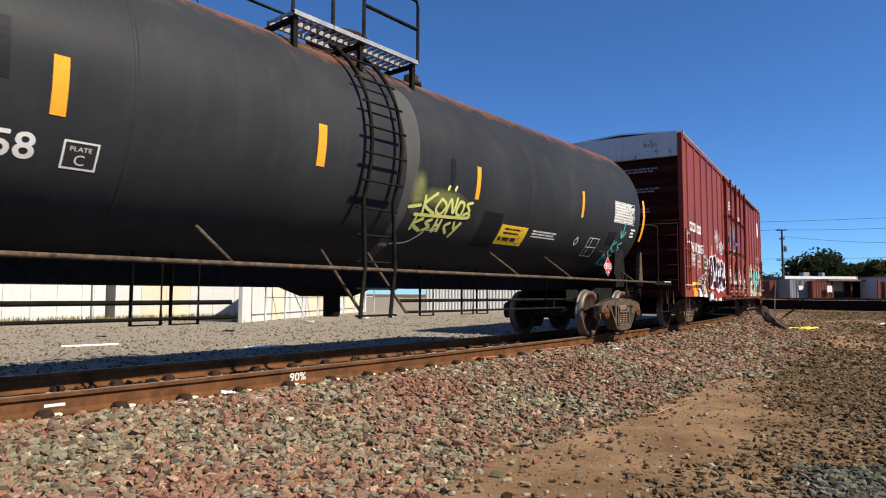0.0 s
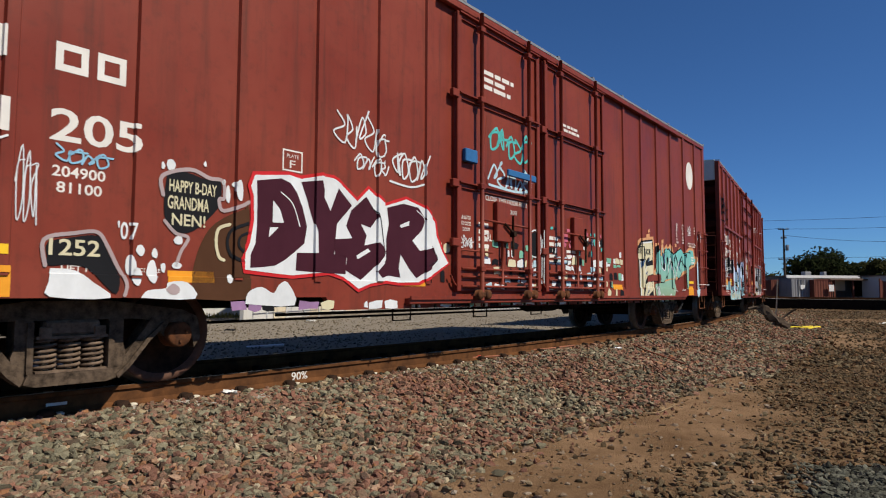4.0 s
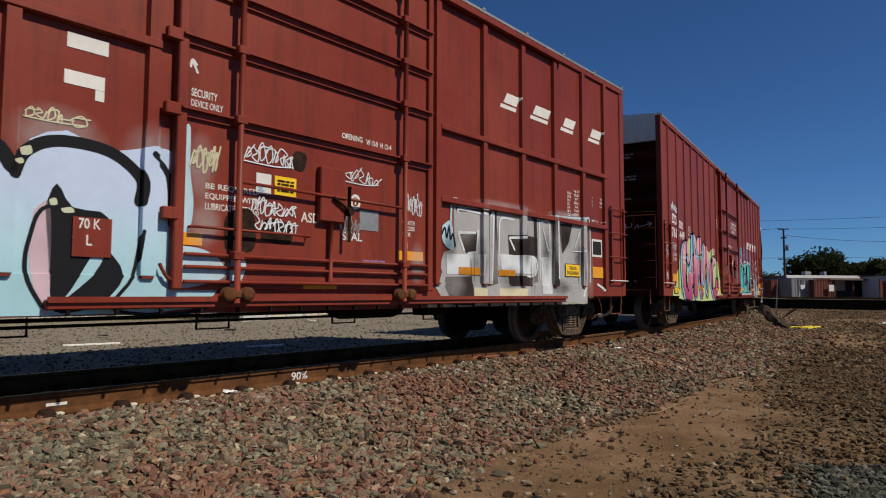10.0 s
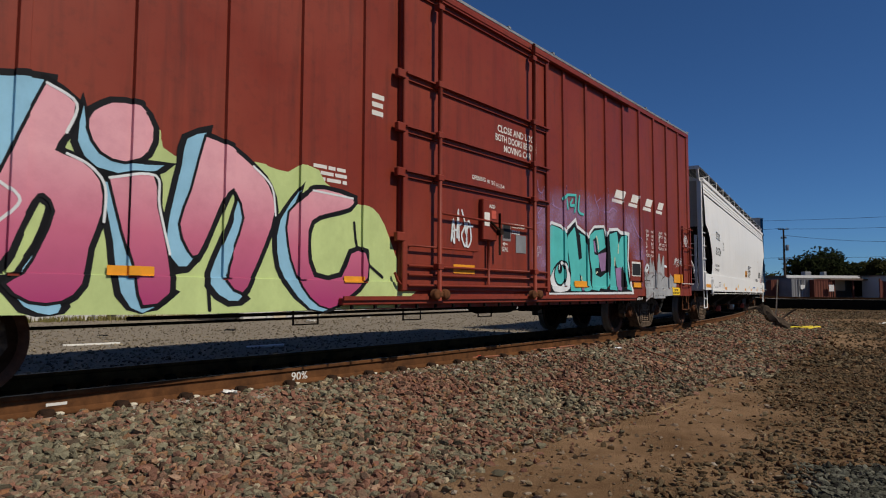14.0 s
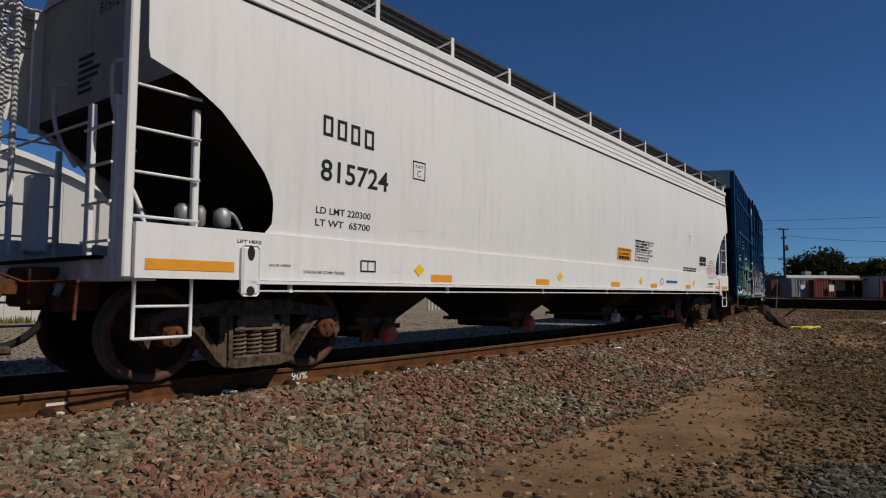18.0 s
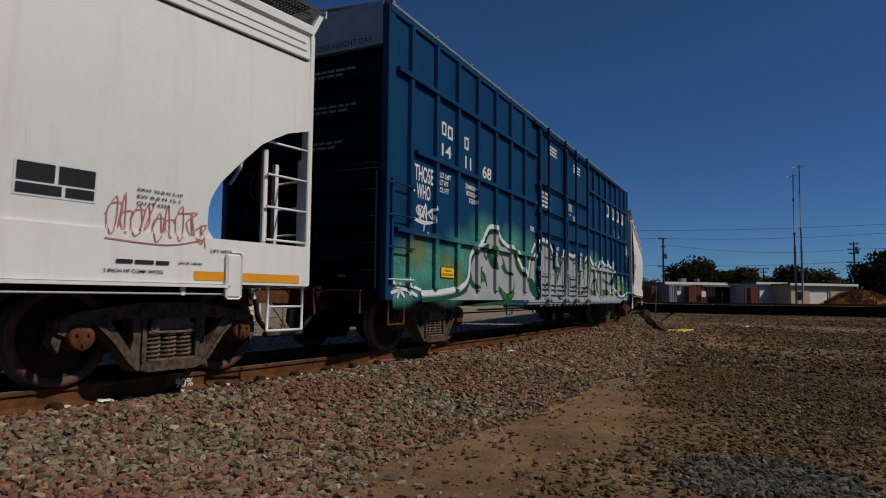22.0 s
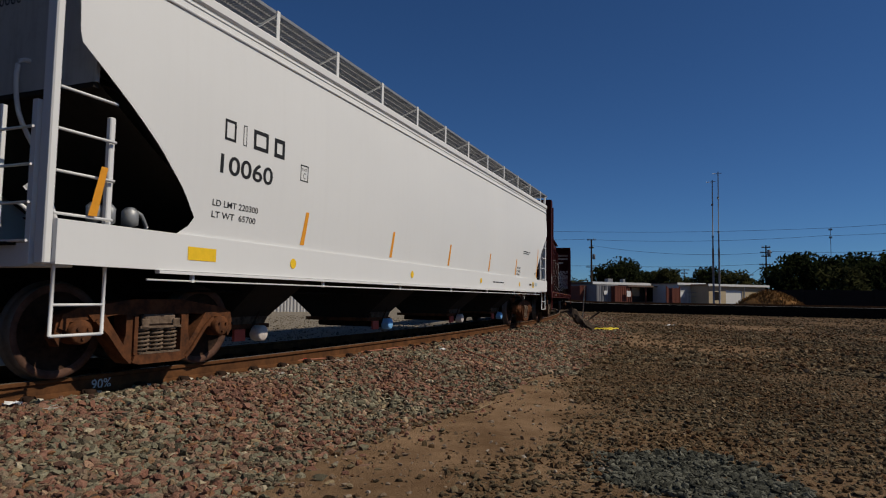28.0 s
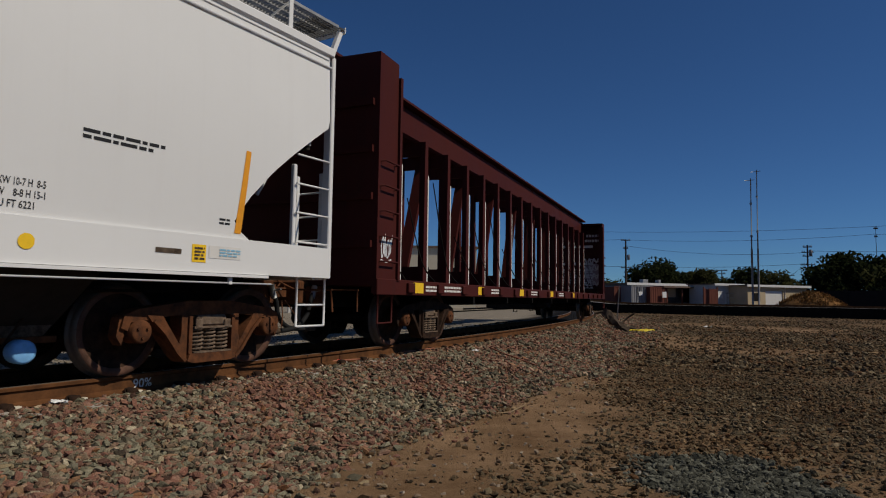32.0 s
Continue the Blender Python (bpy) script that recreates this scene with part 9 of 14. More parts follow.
# ---- plum letters on the first box car
ink(box_a, side_a, XA, S_RED, 5, [(3.15, 1.96), (3.54, 2.02), (3.68, 2), (3.93, 2.07), (4.1, 2.07), (4.16, 2.05), (4.44, 1.86), (4.61, 2.02), (4.88, 1.86), (5.22, 1.98), (5.52, 1.91), (5.71, 1.75), (5.74, 1.57), (5.85, 1.37), (5.96, 1.23), (5.69, 1.08), (5.43, 0.97), (5.08, 0.96), (4.89, 0.98), (4.63, 0.94), (4.46, 0.88), (4.25, 1.01), (4.06, 1.06), (3.6, 1.01), (3.43, 1.02), (3.06, 1.05), (3.04, 1.14), (3.11, 1.3), (3.15, 1.52), (3.14, 1.76), (3.11, 1.85)], grow=0.035, per=1, label="red rim round plum block letters")
ink(box_a, side_a, XA, S_WHITE, 6, [(3.15, 1.96), (3.54, 2.02), (3.68, 2), (3.93, 2.07), (4.1, 2.07), (4.16, 2.05), (4.44, 1.86), (4.61, 2.02), (4.88, 1.86), (5.22, 1.98), (5.52, 1.91), (5.71, 1.75), (5.74, 1.57), (5.85, 1.37), (5.96, 1.23), (5.69, 1.08), (5.43, 0.97), (5.08, 0.96), (4.89, 0.98), (4.63, 0.94), (4.46, 0.88), (4.25, 1.01), (4.06, 1.06), (3.6, 1.01), (3.43, 1.02), (3.06, 1.05), (3.04, 1.14), (3.11, 1.3), (3.15, 1.52), (3.14, 1.76), (3.11, 1.85)], per=1, label="white shade behind plum block letters")
ink(box_a, side_a, XA, S_PLUM, 7, [(3.17, 1.91), (3.44, 1.97), (3.55, 1.94), (3.63, 1.85), (3.7, 1.71), (3.76, 1.52), (3.73, 1.34), (3.62, 1.25), (3.5, 1.16), (3.39, 1.1), (3.24, 1.08), (3.12, 1.07), (3.12, 1.19), (3.17, 1.31), (3.18, 1.47), (3.18, 1.68)], per=1)
ink(box_a, side_a, XA, S_PLUM, 7, [(3.68, 1.97), (3.93, 2.02), (3.97, 1.86), (4.06, 1.71), (4.17, 1.97), (4.36, 1.8), (4.15, 1.58), (4.12, 1.25), (4.29, 1.24), (4.28, 1.04), (3.84, 1.05), (3.63, 1.06), (3.64, 1.24), (3.89, 1.25), (3.88, 1.47), (3.81, 1.64), (3.75, 1.81)], per=1)
ink(box_a, side_a, XA, S_PLUM, 7, [(4.57, 1.93), (4.76, 1.72), (4.64, 1.58), (4.49, 1.61), (4.58, 1.49), (4.55, 1.37), (4.76, 1.42), (4.89, 1.32), (4.73, 1.15), (4.5, 0.98), (4.28, 1.08), (4.3, 1.22), (4.13, 1.25), (4.11, 1.41), (4.37, 1.44), (4.28, 1.57), (4.35, 1.75)], per=1)
ink(box_a, side_a, XA, S_PLUM, 7, [(4.9, 1.84), (5.17, 1.92), (5.42, 1.9), (5.54, 1.77), (5.49, 1.63), (5.32, 1.48), (5.45, 1.36), (5.69, 1.42), (5.76, 1.26), (5.63, 1.14), (5.39, 1.02), (5.29, 1.11), (5.13, 1.3), (5.1, 1.13), (5.13, 1.02), (4.94, 1.04), (4.8, 1.01), (4.73, 1.08), (4.89, 1.22), (4.89, 1.48), (4.93, 1.65)], per=1)
ink(box_a, side_a, XA, S_WHITE, 8, [(3.35, 1.74), (3.43, 1.66), (3.48, 1.53), (3.35, 1.52)], per=1)
ink(box_a, side_a, XA, S_WHITE, 8, [(3.32, 1.47), (3.42, 1.48), (3.31, 1.37)], per=1)
ink(box_a, side_a, XA, S_WHITE, 8, [(5.11, 1.65), (5.27, 1.72), (5.26, 1.66), (5.13, 1.62)], per=1)
ink(box_a, side_a, XA, S_WHITE, 8, [(4.43, 1.25), (4.6, 1.34), (4.64, 1.31), (4.45, 1.21)], per=1)
strokes(box_a, side_a, XA, [[(3.44, 1.83), (3.58, 1.73), (3.67, 1.51)]], 0.012, S_WHITE, 8, "graffiti")
strokes(box_a, side_a, XA, [[(4.22, 1.65), (4.36, 1.8), (4.28, 1.9)]], 0.012, S_WHITE, 8, "graffiti")
strokes(box_a, side_a, XA, [[(5.39, 1.86), (5.53, 1.75), (5.44, 1.55)]], 0.012, S_WHITE, 8, "graffiti")
strokes(box_a, side_a, XA, [[(4.65, 1.81), (4.76, 1.72), (4.83, 1.35), (4.89, 1.3)]], 0.012, S_BLACK, 8, "graffiti")
strokes(box_a, side_a, XA, [[(5.63, 1.43), (5.76, 1.27), (5.58, 1.18)]], 0.012, S_BLACK, 8, "graffiti")
# splashes, greeting and number to the left of them
ink(box_a, side_a, XA, S_BROWN, 2, [(2.54, 0.78), (2.56, 1.02), (2.63, 1.27), (2.76, 1.46), (3.04, 1.62), (3.1, 1.61), (3.13, 0.93), (3.06, 0.77)])
ink(box_a, side_a, XA, S_BLACK, 3, [(2.31, 1.85), (2.48, 1.88), (2.67, 1.84), (2.8, 1.85), (2.8, 1.64), (2.7, 1.5), (2.55, 1.37), (2.42, 1.35), (2.31, 1.44), (2.29, 1.63)])
strokes(box_a, side_a, XA, [[(2.28, 1.66), (2.27, 1.82), (2.51, 1.91), (2.69, 1.86), (2.82, 1.85), (2.84, 1.7), (2.79, 1.68), (2.84, 1.58), (3.1, 1.69)]], 0.035, S_MAUVE, 4, "graffiti")
strokes(box_a, side_a, XA, [[(2.3, 1.44), (2.4, 1.34), (2.51, 1.31), (2.45, 1.19), (2.41, 1.07)]], 0.03, S_MAUVE, 4, "graffiti")
ink(box_a, side_a, XA, S_BLACK, 3, [(1.49, 1.1), (1.49, 1.2), (1.65, 1.25), (1.81, 1.27), (1.88, 1.14), (1.96, 0.96), (1.94, 0.82), (1.84, 0.91), (1.74, 1.02), (1.61, 1.04), (1.5, 1.03)])
strokes(box_a, side_a, XA, [[(1.48, 1.03), (1.47, 1.22), (1.65, 1.28), (1.8, 1.3), (1.87, 1.2), (1.94, 1.05), (2.01, 0.91), (2, 0.81)]], 0.03, S_MAUVE, 4, "graffiti")
ink(box_a, side_a, XA, S_WHITE, 5, [(1.51, 1.01), (1.66, 1), (1.78, 0.91), (1.9, 0.79), (1.51, 0.8), (1.5, 0.91)])
strokes(box_a, side_a, XA, [[(2.9, 1.46), (2.79, 1.41), (2.77, 1.28), (2.8, 1.16), (2.85, 1.13)]], 0.03, S_CREAM, 5, "graffiti")
strokes(box_a, side_a, XA, [[(3.1, 1.49), (2.93, 1.42), (2.88, 1.29), (2.94, 1.16), (3.11, 1.12)]], 0.03, S_BLACK, 5, "graffiti")
strokes(box_a, side_a, XA, [[(3.11, 1.4), (3, 1.36), (2.98, 1.27), (3.05, 1.2)]], 0.025, S_BLACK, 5, "graffiti")
ink(box_a, side_a, XA, S_WHITE, 4, [(2.12, 0.79), (2.17, 0.85), (2.32, 0.87), (2.34, 0.92), (2.51, 0.92), (2.58, 0.78)])
ink(box_a, side_a, XA, S_MAUVE, 5, [(2.32, 0.86), (2.38, 0.91), (2.44, 0.87), (2.42, 0.82), (2.36, 0.82)])
ink(box_a, side_a, XA, S_WHITE, 4, [(3.07, 0.73), (3.1, 0.84), (3.24, 0.89), (3.37, 0.83), (3.43, 0.91), (3.53, 0.94), (3.62, 0.71)])
ink(box_a, side_a, XA, S_WHITE, 4, [(2.85, 1.74), (2.86, 1.8), (2.88, 1.82), (2.9, 1.74), (2.89, 1.66), (2.86, 1.68)])
ink(box_a, side_a, XA, S_WHITE, 4, [(2.94, 1.78), (2.95, 1.86), (2.99, 1.88), (3.01, 1.79), (3, 1.69), (2.96, 1.71)])
ink(box_a, side_a, XA, S_WHITE, 4, [(2.06, 1.17), (2.07, 1.21), (2.1, 1.22), (2.13, 1.18), (2.11, 1.13), (2.08, 1.14)])
ink(box_a, side_a, XA, S_WHITE, 4, [(2.2, 1.16), (2.21, 1.19), (2.23, 1.2), (2.25, 1.16), (2.24, 1.12), (2.21, 1.13)])
ink(box_a, side_a, XA, S_WHITE, 4, [(2, 1.05), (2.01, 1.12), (2.04, 1.13), (2.07, 1.05), (2.05, 0.97), (2.01, 0.99)])
ink(box_a, side_a, XA, S_WHITE, 4, [(2.16, 1), (2.18, 1.08), (2.22, 1.1), (2.25, 1), (2.23, 0.91), (2.18, 0.94)])
ink(box_a, side_a, XA, S_WHITE, 4, [(2.04, 0.96), (2.05, 1.02), (2.09, 1.03), (2.12, 0.96), (2.1, 0.89), (2.06, 0.91)])
ink(box_a, side_a, XA, S_WHITE, 4, [(2.38, 1.28), (2.4, 1.31), (2.44, 1.32), (2.46, 1.29), (2.45, 1.25), (2.4, 1.25)])
ink(box_a, side_a, XA, S_WHITE, 4, [(2.28, 1.04), (2.28, 1.07), (2.31, 1.08), (2.32, 1.04), (2.31, 1), (2.29, 1.01)])
ink(box_a, side_a, XA, S_WHITE, 4, [(2.3, 1.92), (2.31, 1.96), (2.35, 1.97), (2.38, 1.93), (2.36, 1.88), (2.32, 1.88)])
ink(box_a, side_a, XA, S_WHITE, 4, [(2.81, 1.84), (2.82, 1.86), (2.84, 1.87), (2.85, 1.85), (2.84, 1.82), (2.82, 1.82)])
ink(box_a, side_a, XA, S_WHITE, 4, [(2.91, 1.83), (2.92, 1.85), (2.94, 1.86), (2.96, 1.84), (2.95, 1.81), (2.92, 1.82)])
ink(box_a, side_a, XA, S_WHITE, 4, [(2.26, 1.9), (2.26, 1.93), (2.27, 1.94), (2.29, 1.91), (2.28, 1.88), (2.26, 1.88)])
ink(box_a, side_a, XA, S_WHITE, 4, [(2.37, 1.06), (2.39, 1.09), (2.43, 1.09), (2.46, 1.07), (2.44, 1.04), (2.39, 1.04)])
ink(box_a, side_a, XA, S_WHITE, 4, [(2.88, 0.96), (2.89, 0.99), (2.92, 1), (2.94, 0.96), (2.92, 0.92), (2.89, 0.93)])
ink(box_a, side_a, XA, S_WHITE, 4, [(2.63, 1.98), (2.64, 2), (2.65, 2.01), (2.66, 1.98), (2.66, 1.96), (2.64, 1.96)])
# ---- pale blue bubble letters on the second box car
ink(box_b, side_b, XB, FADE_BLUE, 3, [(0.66, 1.87), (0.87, 1.85), (0.91, 1.36), (1.75, 1.24), (1.74, 1.57), (1.83, 1.63), (1.9, 1.01), (2.64, 1.14), (2.62, 1.83), (2.71, 1.97), (2.99, 2.06), (3.16, 2.01), (3.21, 1.82), (3.38, 1.75), (3.53, 1.5), (3.64, 1.54), (3.79, 1.86), (4.11, 1.99), (4.38, 1.96), (4.61, 1.79), (4.75, 1.97), (5.06, 2.08), (5.32, 1.97), (5.61, 2.07), (5.79, 2.02), (5.85, 1.73), (5.79, 1.35), (6.1, 1.06), (6.03, 0.76), (5.61, 0.665), (3.73, 0.665), (2.06, 0.665), (2.02, 0.92), (0.91, 0.99), (0.71, 0.82)], per=2, label="pale blue bubble lettering with black lines")
ink(box_b, side_b, XB, S_BLACK, 4, [(0.73, 1.82), (0.87, 1.95), (0.9, 1.94), (0.79, 1.77), (0.83, 1.59), (0.83, 1.23), (0.78, 1.59)])
ink(box_b, side_b, XB, S_BLACK, 4, [(0.93, 1.32), (0.98, 1.32), (1.07, 1.03), (1.03, 1.01), (0.97, 1.11)])
ink(box_b, side_b, XB, S_BLACK, 4, [(1.97, 1.02), (2.12, 1.07), (2.05, 0.95), (1.99, 0.93)])
ink(box_b, side_b, XB, S_BLACK, 4, [(2.28, 1.07), (2.39, 1.1), (2.37, 0.83), (2.3, 0.8)])
ink(box_b, side_b, XB, S_BLACK, 4, [(2.74, 1.95), (2.93, 2.02), (2.95, 1.84), (2.93, 1.76), (2.75, 1.76), (2.76, 1.87)])
ink(box_b, side_b, XB, S_BLACK, 4, [(2.83, 1.23), (3.01, 1.27), (3.02, 0.99), (3.01, 0.77), (2.87, 0.67), (2.83, 0.93)])
ink(box_b, side_b, XB, S_BLACK, 4, [(3.28, 1.25), (3.53, 1.24), (3.65, 1.12), (3.69, 0.95), (3.54, 0.83), (3.61, 1), (3.43, 1.12)])
ink(box_b, side_b, XB, S_BLACK, 4, [(4.04, 1.08), (4.28, 1.08), (4.23, 0.92), (4.13, 0.86), (4.07, 0.95)])
ink(box_b, side_b, XB, S_BLACK, 4, [(4.91, 1.48), (5.01, 1.66), (5.11, 1.49), (5.33, 1.43), (5.17, 0.97), (5.02, 0.73), (4.96, 1.1)])
ink(box_b, side_b, XB, S_BLACK, 4, [(2.7, 0.93), (2.83, 0.94), (2.87, 0.67), (2.74, 0.83)])
ink(box_b, side_b, XB, S_BLACK, 4, [(3.89, 0.83), (3.73, 0.68), (3.66, 0.665), (3.82, 0.8)])
ink(box_b, side_b, XB, S_BLACK, 4, [(5.33, 1.18), (5.25, 0.97), (5.02, 0.69), (5.28, 0.73), (5.44, 0.97)])
ink(box_b, side_b, XB, S_ROSE, 4, [(2.73, 1.2), (2.82, 1.2), (2.82, 0.72), (2.76, 0.75)])
ink(box_b, side_b, XB, S_ROSE, 4, [(3.28, 1.17), (3.36, 1.06), (3.44, 1), (3.43, 0.83), (3.29, 0.83)])
ink(box_b, side_b, XB, S_ROSE, 4, [(4.81, 1.44), (4.96, 1.48), (4.97, 0.69), (4.84, 0.83), (4.78, 1.16)])
strokes(box_b, side_b, XB, [[(2.71, 2), (2.99, 2.06), (3.16, 2.01), (3.22, 1.82), (3.34, 1.75), (3.49, 1.56), (3.6, 1.51), (3.8, 1.25), (3.92, 1.01), (3.89, 0.77), (3.69, 0.665)]], 0.04, S_BLACK, 5, "graffiti")
strokes(box_b, side_b, XB, [[(2.76, 1.6), (2.95, 1.59), (3.01, 1.49), (2.95, 1.26), (2.7, 1.19)]], 0.03, S_BLACK, 5, "graffiti")
strokes(box_b, side_b, XB, [[(2.8, 1.5), (2.86, 1.49), (2.83, 1.36), (2.77, 1.37), (2.8, 1.5)]], 0.02, S_BLACK, 5, "graffiti")
strokes(box_b, side_b, XB, [[(2.93, 1.87), (3.1, 1.89), (3.14, 1.81)]], 0.02, S_BLACK, 5, "graffiti")
strokes(box_b, side_b, XB, [[(3.67, 1.51), (3.73, 1.72), (3.88, 1.84), (4.16, 1.93), (4.42, 1.89), (4.58, 1.74)]], 0.1, S_BLACK, 5, "graffiti")
strokes(box_b, side_b, XB, [[(4.62, 1.7), (4.72, 1.88), (5.01, 1.99), (5.32, 1.97), (5.53, 1.79), (5.53, 1.59)]], 0.09, S_BLACK, 5, "graffiti")
strokes(box_b, side_b, XB, [[(5.33, 1.4), (4.94, 1.48), (4.78, 1.23), (4.76, 0.96), (4.91, 0.73)]], 0.03, S_BLACK, 5, "graffiti")
strokes(box_b, side_b, XB, [[(5.55, 1.34), (5.5, 0.97), (5.39, 0.69), (5.97, 0.68), (6.22, 0.99)]], 0.03, S_BLACK, 5, "graffiti")
strokes(box_b, side_b, XB, [[(2.05, 0.92), (2.03, 0.82), (2.11, 0.68)]], 0.03, S_BLACK, 5, "graffiti")
strokes(box_b, side_b, XB, [[(0.76, 1.58), (0.74, 1.22), (0.8, 1.02), (0.77, 0.9)]], 0.03, S_BLACK, 5, "graffiti")
strokes(box_b, side_b, XB, [[(5.61, 2), (5.73, 1.83), (5.75, 1.42)]], 0.05, S_BLACK, 5, "graffiti")
strokes(box_b, side_b, XB, [[(2.39, 1.08), (2.42, 0.83), (2.59, 0.9), (2.65, 0.93)]], 0.025, S_BLACK, 5, "graffiti")
ink(box_b, side_b, XB, S_BUFF, 6, [(2.77, 1.92), (2.84, 1.94), (2.86, 1.88), (2.78, 1.86)], per=2)
ink(box_b, side_b, XB, S_BUFF, 6, [(2.77, 1.83), (2.87, 1.85), (2.88, 1.81), (2.78, 1.79)], per=2)
ink(box_b, side_b, XB, S_BUFF, 6, [(2.85, 1.18), (2.97, 1.2), (2.99, 1.14), (2.86, 1.13)], per=2)
ink(box_b, side_b, XB, S_BUFF, 6, [(2.86, 1.1), (2.96, 1.11), (2.98, 1.07), (2.88, 1.06)], per=2)
ink(box_b, side_b, XB, S_BUFF, 6, [(2.85, 0.89), (3, 0.9), (3.02, 0.78), (2.86, 0.77)], per=2)
ink(box_b, side_b, XB, S_BUFF, 6, [(3.47, 1), (3.65, 1.02), (3.67, 0.95), (3.49, 0.94)], per=2)
ink(box_b, side_b, XB, S_BUFF, 6, [(3.71, 1.72), (3.79, 1.74), (3.81, 1.7), (3.73, 1.68)], per=2)
ink(box_b, side_b, XB, S_BUFF, 6, [(3.62, 1.56), (3.68, 1.57), (3.7, 1.48), (3.64, 1.47)], per=2)
ink(box_b, side_b, XB, S_BUFF, 6, [(4.66, 1.89), (4.75, 1.92), (4.77, 1.86), (4.68, 1.84)], per=2)
ink(box_b, side_b, XB, S_BUFF, 6, [(4.6, 1.79), (4.68, 1.82), (4.7, 1.78), (4.62, 1.77)], per=2)
ink(box_b, side_b, XB, S_BUFF, 6, [(5.11, 1.27), (5.21, 1.28), (5.23, 1.15), (5.14, 1.14)], per=2)
ink(box_b, side_b, XB, S_BUFF, 6, [(4.94, 1.53), (5, 1.55), (5.02, 1.5), (4.96, 1.49)], per=2)
ink(box_b, side_b, XB, S_BUFF, 6, [(5.04, 1.47), (5.1, 1.49), (5.12, 1.45), (5.06, 1.44)], per=2)
ink(box_b, side_b, XB, S_BUFF, 6, [(3.32, 1.21), (3.42, 1.23), (3.44, 1.18), (3.33, 1.17)], per=2)
ink(box_b, side_b, XB, S_BUFF, 6, [(0.78, 1.74), (0.8, 1.75), (0.81, 1.7), (0.79, 1.69)], per=2)
ink(box_b, side_b, XB, S_BUFF, 6, [(0.78, 1.54), (0.8, 1.55), (0.81, 1.49), (0.79, 1.49)], per=2)
ink(box_b, side_b, XB, S_BUFF, 6, [(0.96, 1.19), (0.99, 1.2), (1, 1.14), (0.97, 1.13)], per=2)
ink(box_b, side_b, XB, S_BUFF, 6, [(1, 1.08), (1.03, 1.09), (1.03, 1.04), (1.01, 1.04)], per=2)
ink(box_b, side_b, XB, S_BUFF, 6, [(2.35, 0.94), (2.38, 0.95), (2.4, 0.91), (2.36, 0.9)], per=2)
ink(box_b, side_b, XB, S_BUFF, 6, [(2.32, 0.86), (2.35, 0.87), (2.37, 0.83), (2.33, 0.83)], per=2)
ink(box_b, side_b, XB, S_BUFF, 6, [(2, 0.98), (2.04, 0.99), (2.05, 0.96), (2.01, 0.95)], per=2)
# white script along the foot
strokes(box_b, side_b, XB, [[(2.29, 0.73), (2.31, 0.84), (2.34, 0.8), (2.32, 0.76), (2.36, 0.73)]], 0.03, S_CREAM, 7, "graffiti")
strokes(box_b, side_b, XB, [[(2.39, 0.71), (2.4, 0.83), (2.43, 0.8), (2.42, 0.76), (2.46, 0.72)]], 0.03, S_CREAM, 7, "graffiti")
strokes(box_b, side_b, XB, [[(2.49, 0.71), (2.49, 0.82), (2.52, 0.82), (2.51, 0.76), (2.55, 0.73)]], 0.03, S_CREAM, 7, "graffiti")
strokes(box_b, side_b, XB, [[(2.66, 0.73), (2.67, 0.85), (2.71, 0.83), (2.69, 0.76), (2.74, 0.73)]], 0.03, S_CREAM, 7, "graffiti")
strokes(box_b, side_b, XB, [[(2.77, 0.72), (2.8, 0.83), (2.83, 0.81), (2.82, 0.76), (2.86, 0.7)]], 0.03, S_CREAM, 7, "graffiti")
strokes(box_b, side_b, XB, [[(2.9, 0.72), (2.92, 0.86), (2.96, 0.83), (2.94, 0.76), (2.99, 0.73)]], 0.03, S_CREAM, 7, "graffiti")
strokes(box_b, side_b, XB, [[(3.06, 0.7), (3.08, 0.85), (3.12, 0.8), (3.1, 0.75), (3.15, 0.72)]], 0.03, S_CREAM, 7, "graffiti")
strokes(box_b, side_b, XB, [[(3.31, 0.7), (3.32, 0.87), (3.36, 0.83), (3.34, 0.75), (3.39, 0.71)]], 0.03, S_CREAM, 7, "graffiti")
strokes(box_b, side_b, XB, [[(3.42, 0.72), (3.44, 0.81), (3.48, 0.84), (3.46, 0.75), (3.51, 0.7)]], 0.03, S_CREAM, 7, "graffiti")
strokes(box_b, side_b, XB, [[(3.56, 0.71), (3.56, 0.83), (3.6, 0.83), (3.58, 0.75), (3.63, 0.72)]], 0.03, S_CREAM, 7, "graffiti")
strokes(box_b, side_b, XB, [[(3.78, 0.7), (3.8, 0.84), (3.84, 0.82), (3.82, 0.75), (3.88, 0.72)]], 0.03, S_CREAM, 7, "graffiti")
strokes(box_b, side_b, XB, [[(4.05, 0.7), (4.08, 0.87), (4.13, 0.8), (4.11, 0.75), (4.17, 0.68)]], 0.03, S_CREAM, 7, "graffiti")
strokes(box_b, side_b, XB, [[(4.23, 0.68), (4.25, 0.84), (4.3, 0.8), (4.28, 0.75), (4.34, 0.7)]], 0.03, S_CREAM, 7, "graffiti")
strokes(box_b, side_b, XB, [[(4.4, 0.71), (4.43, 0.85), (4.48, 0.84), (4.46, 0.75), (4.52, 0.68)]], 0.03, S_CREAM, 7, "graffiti")
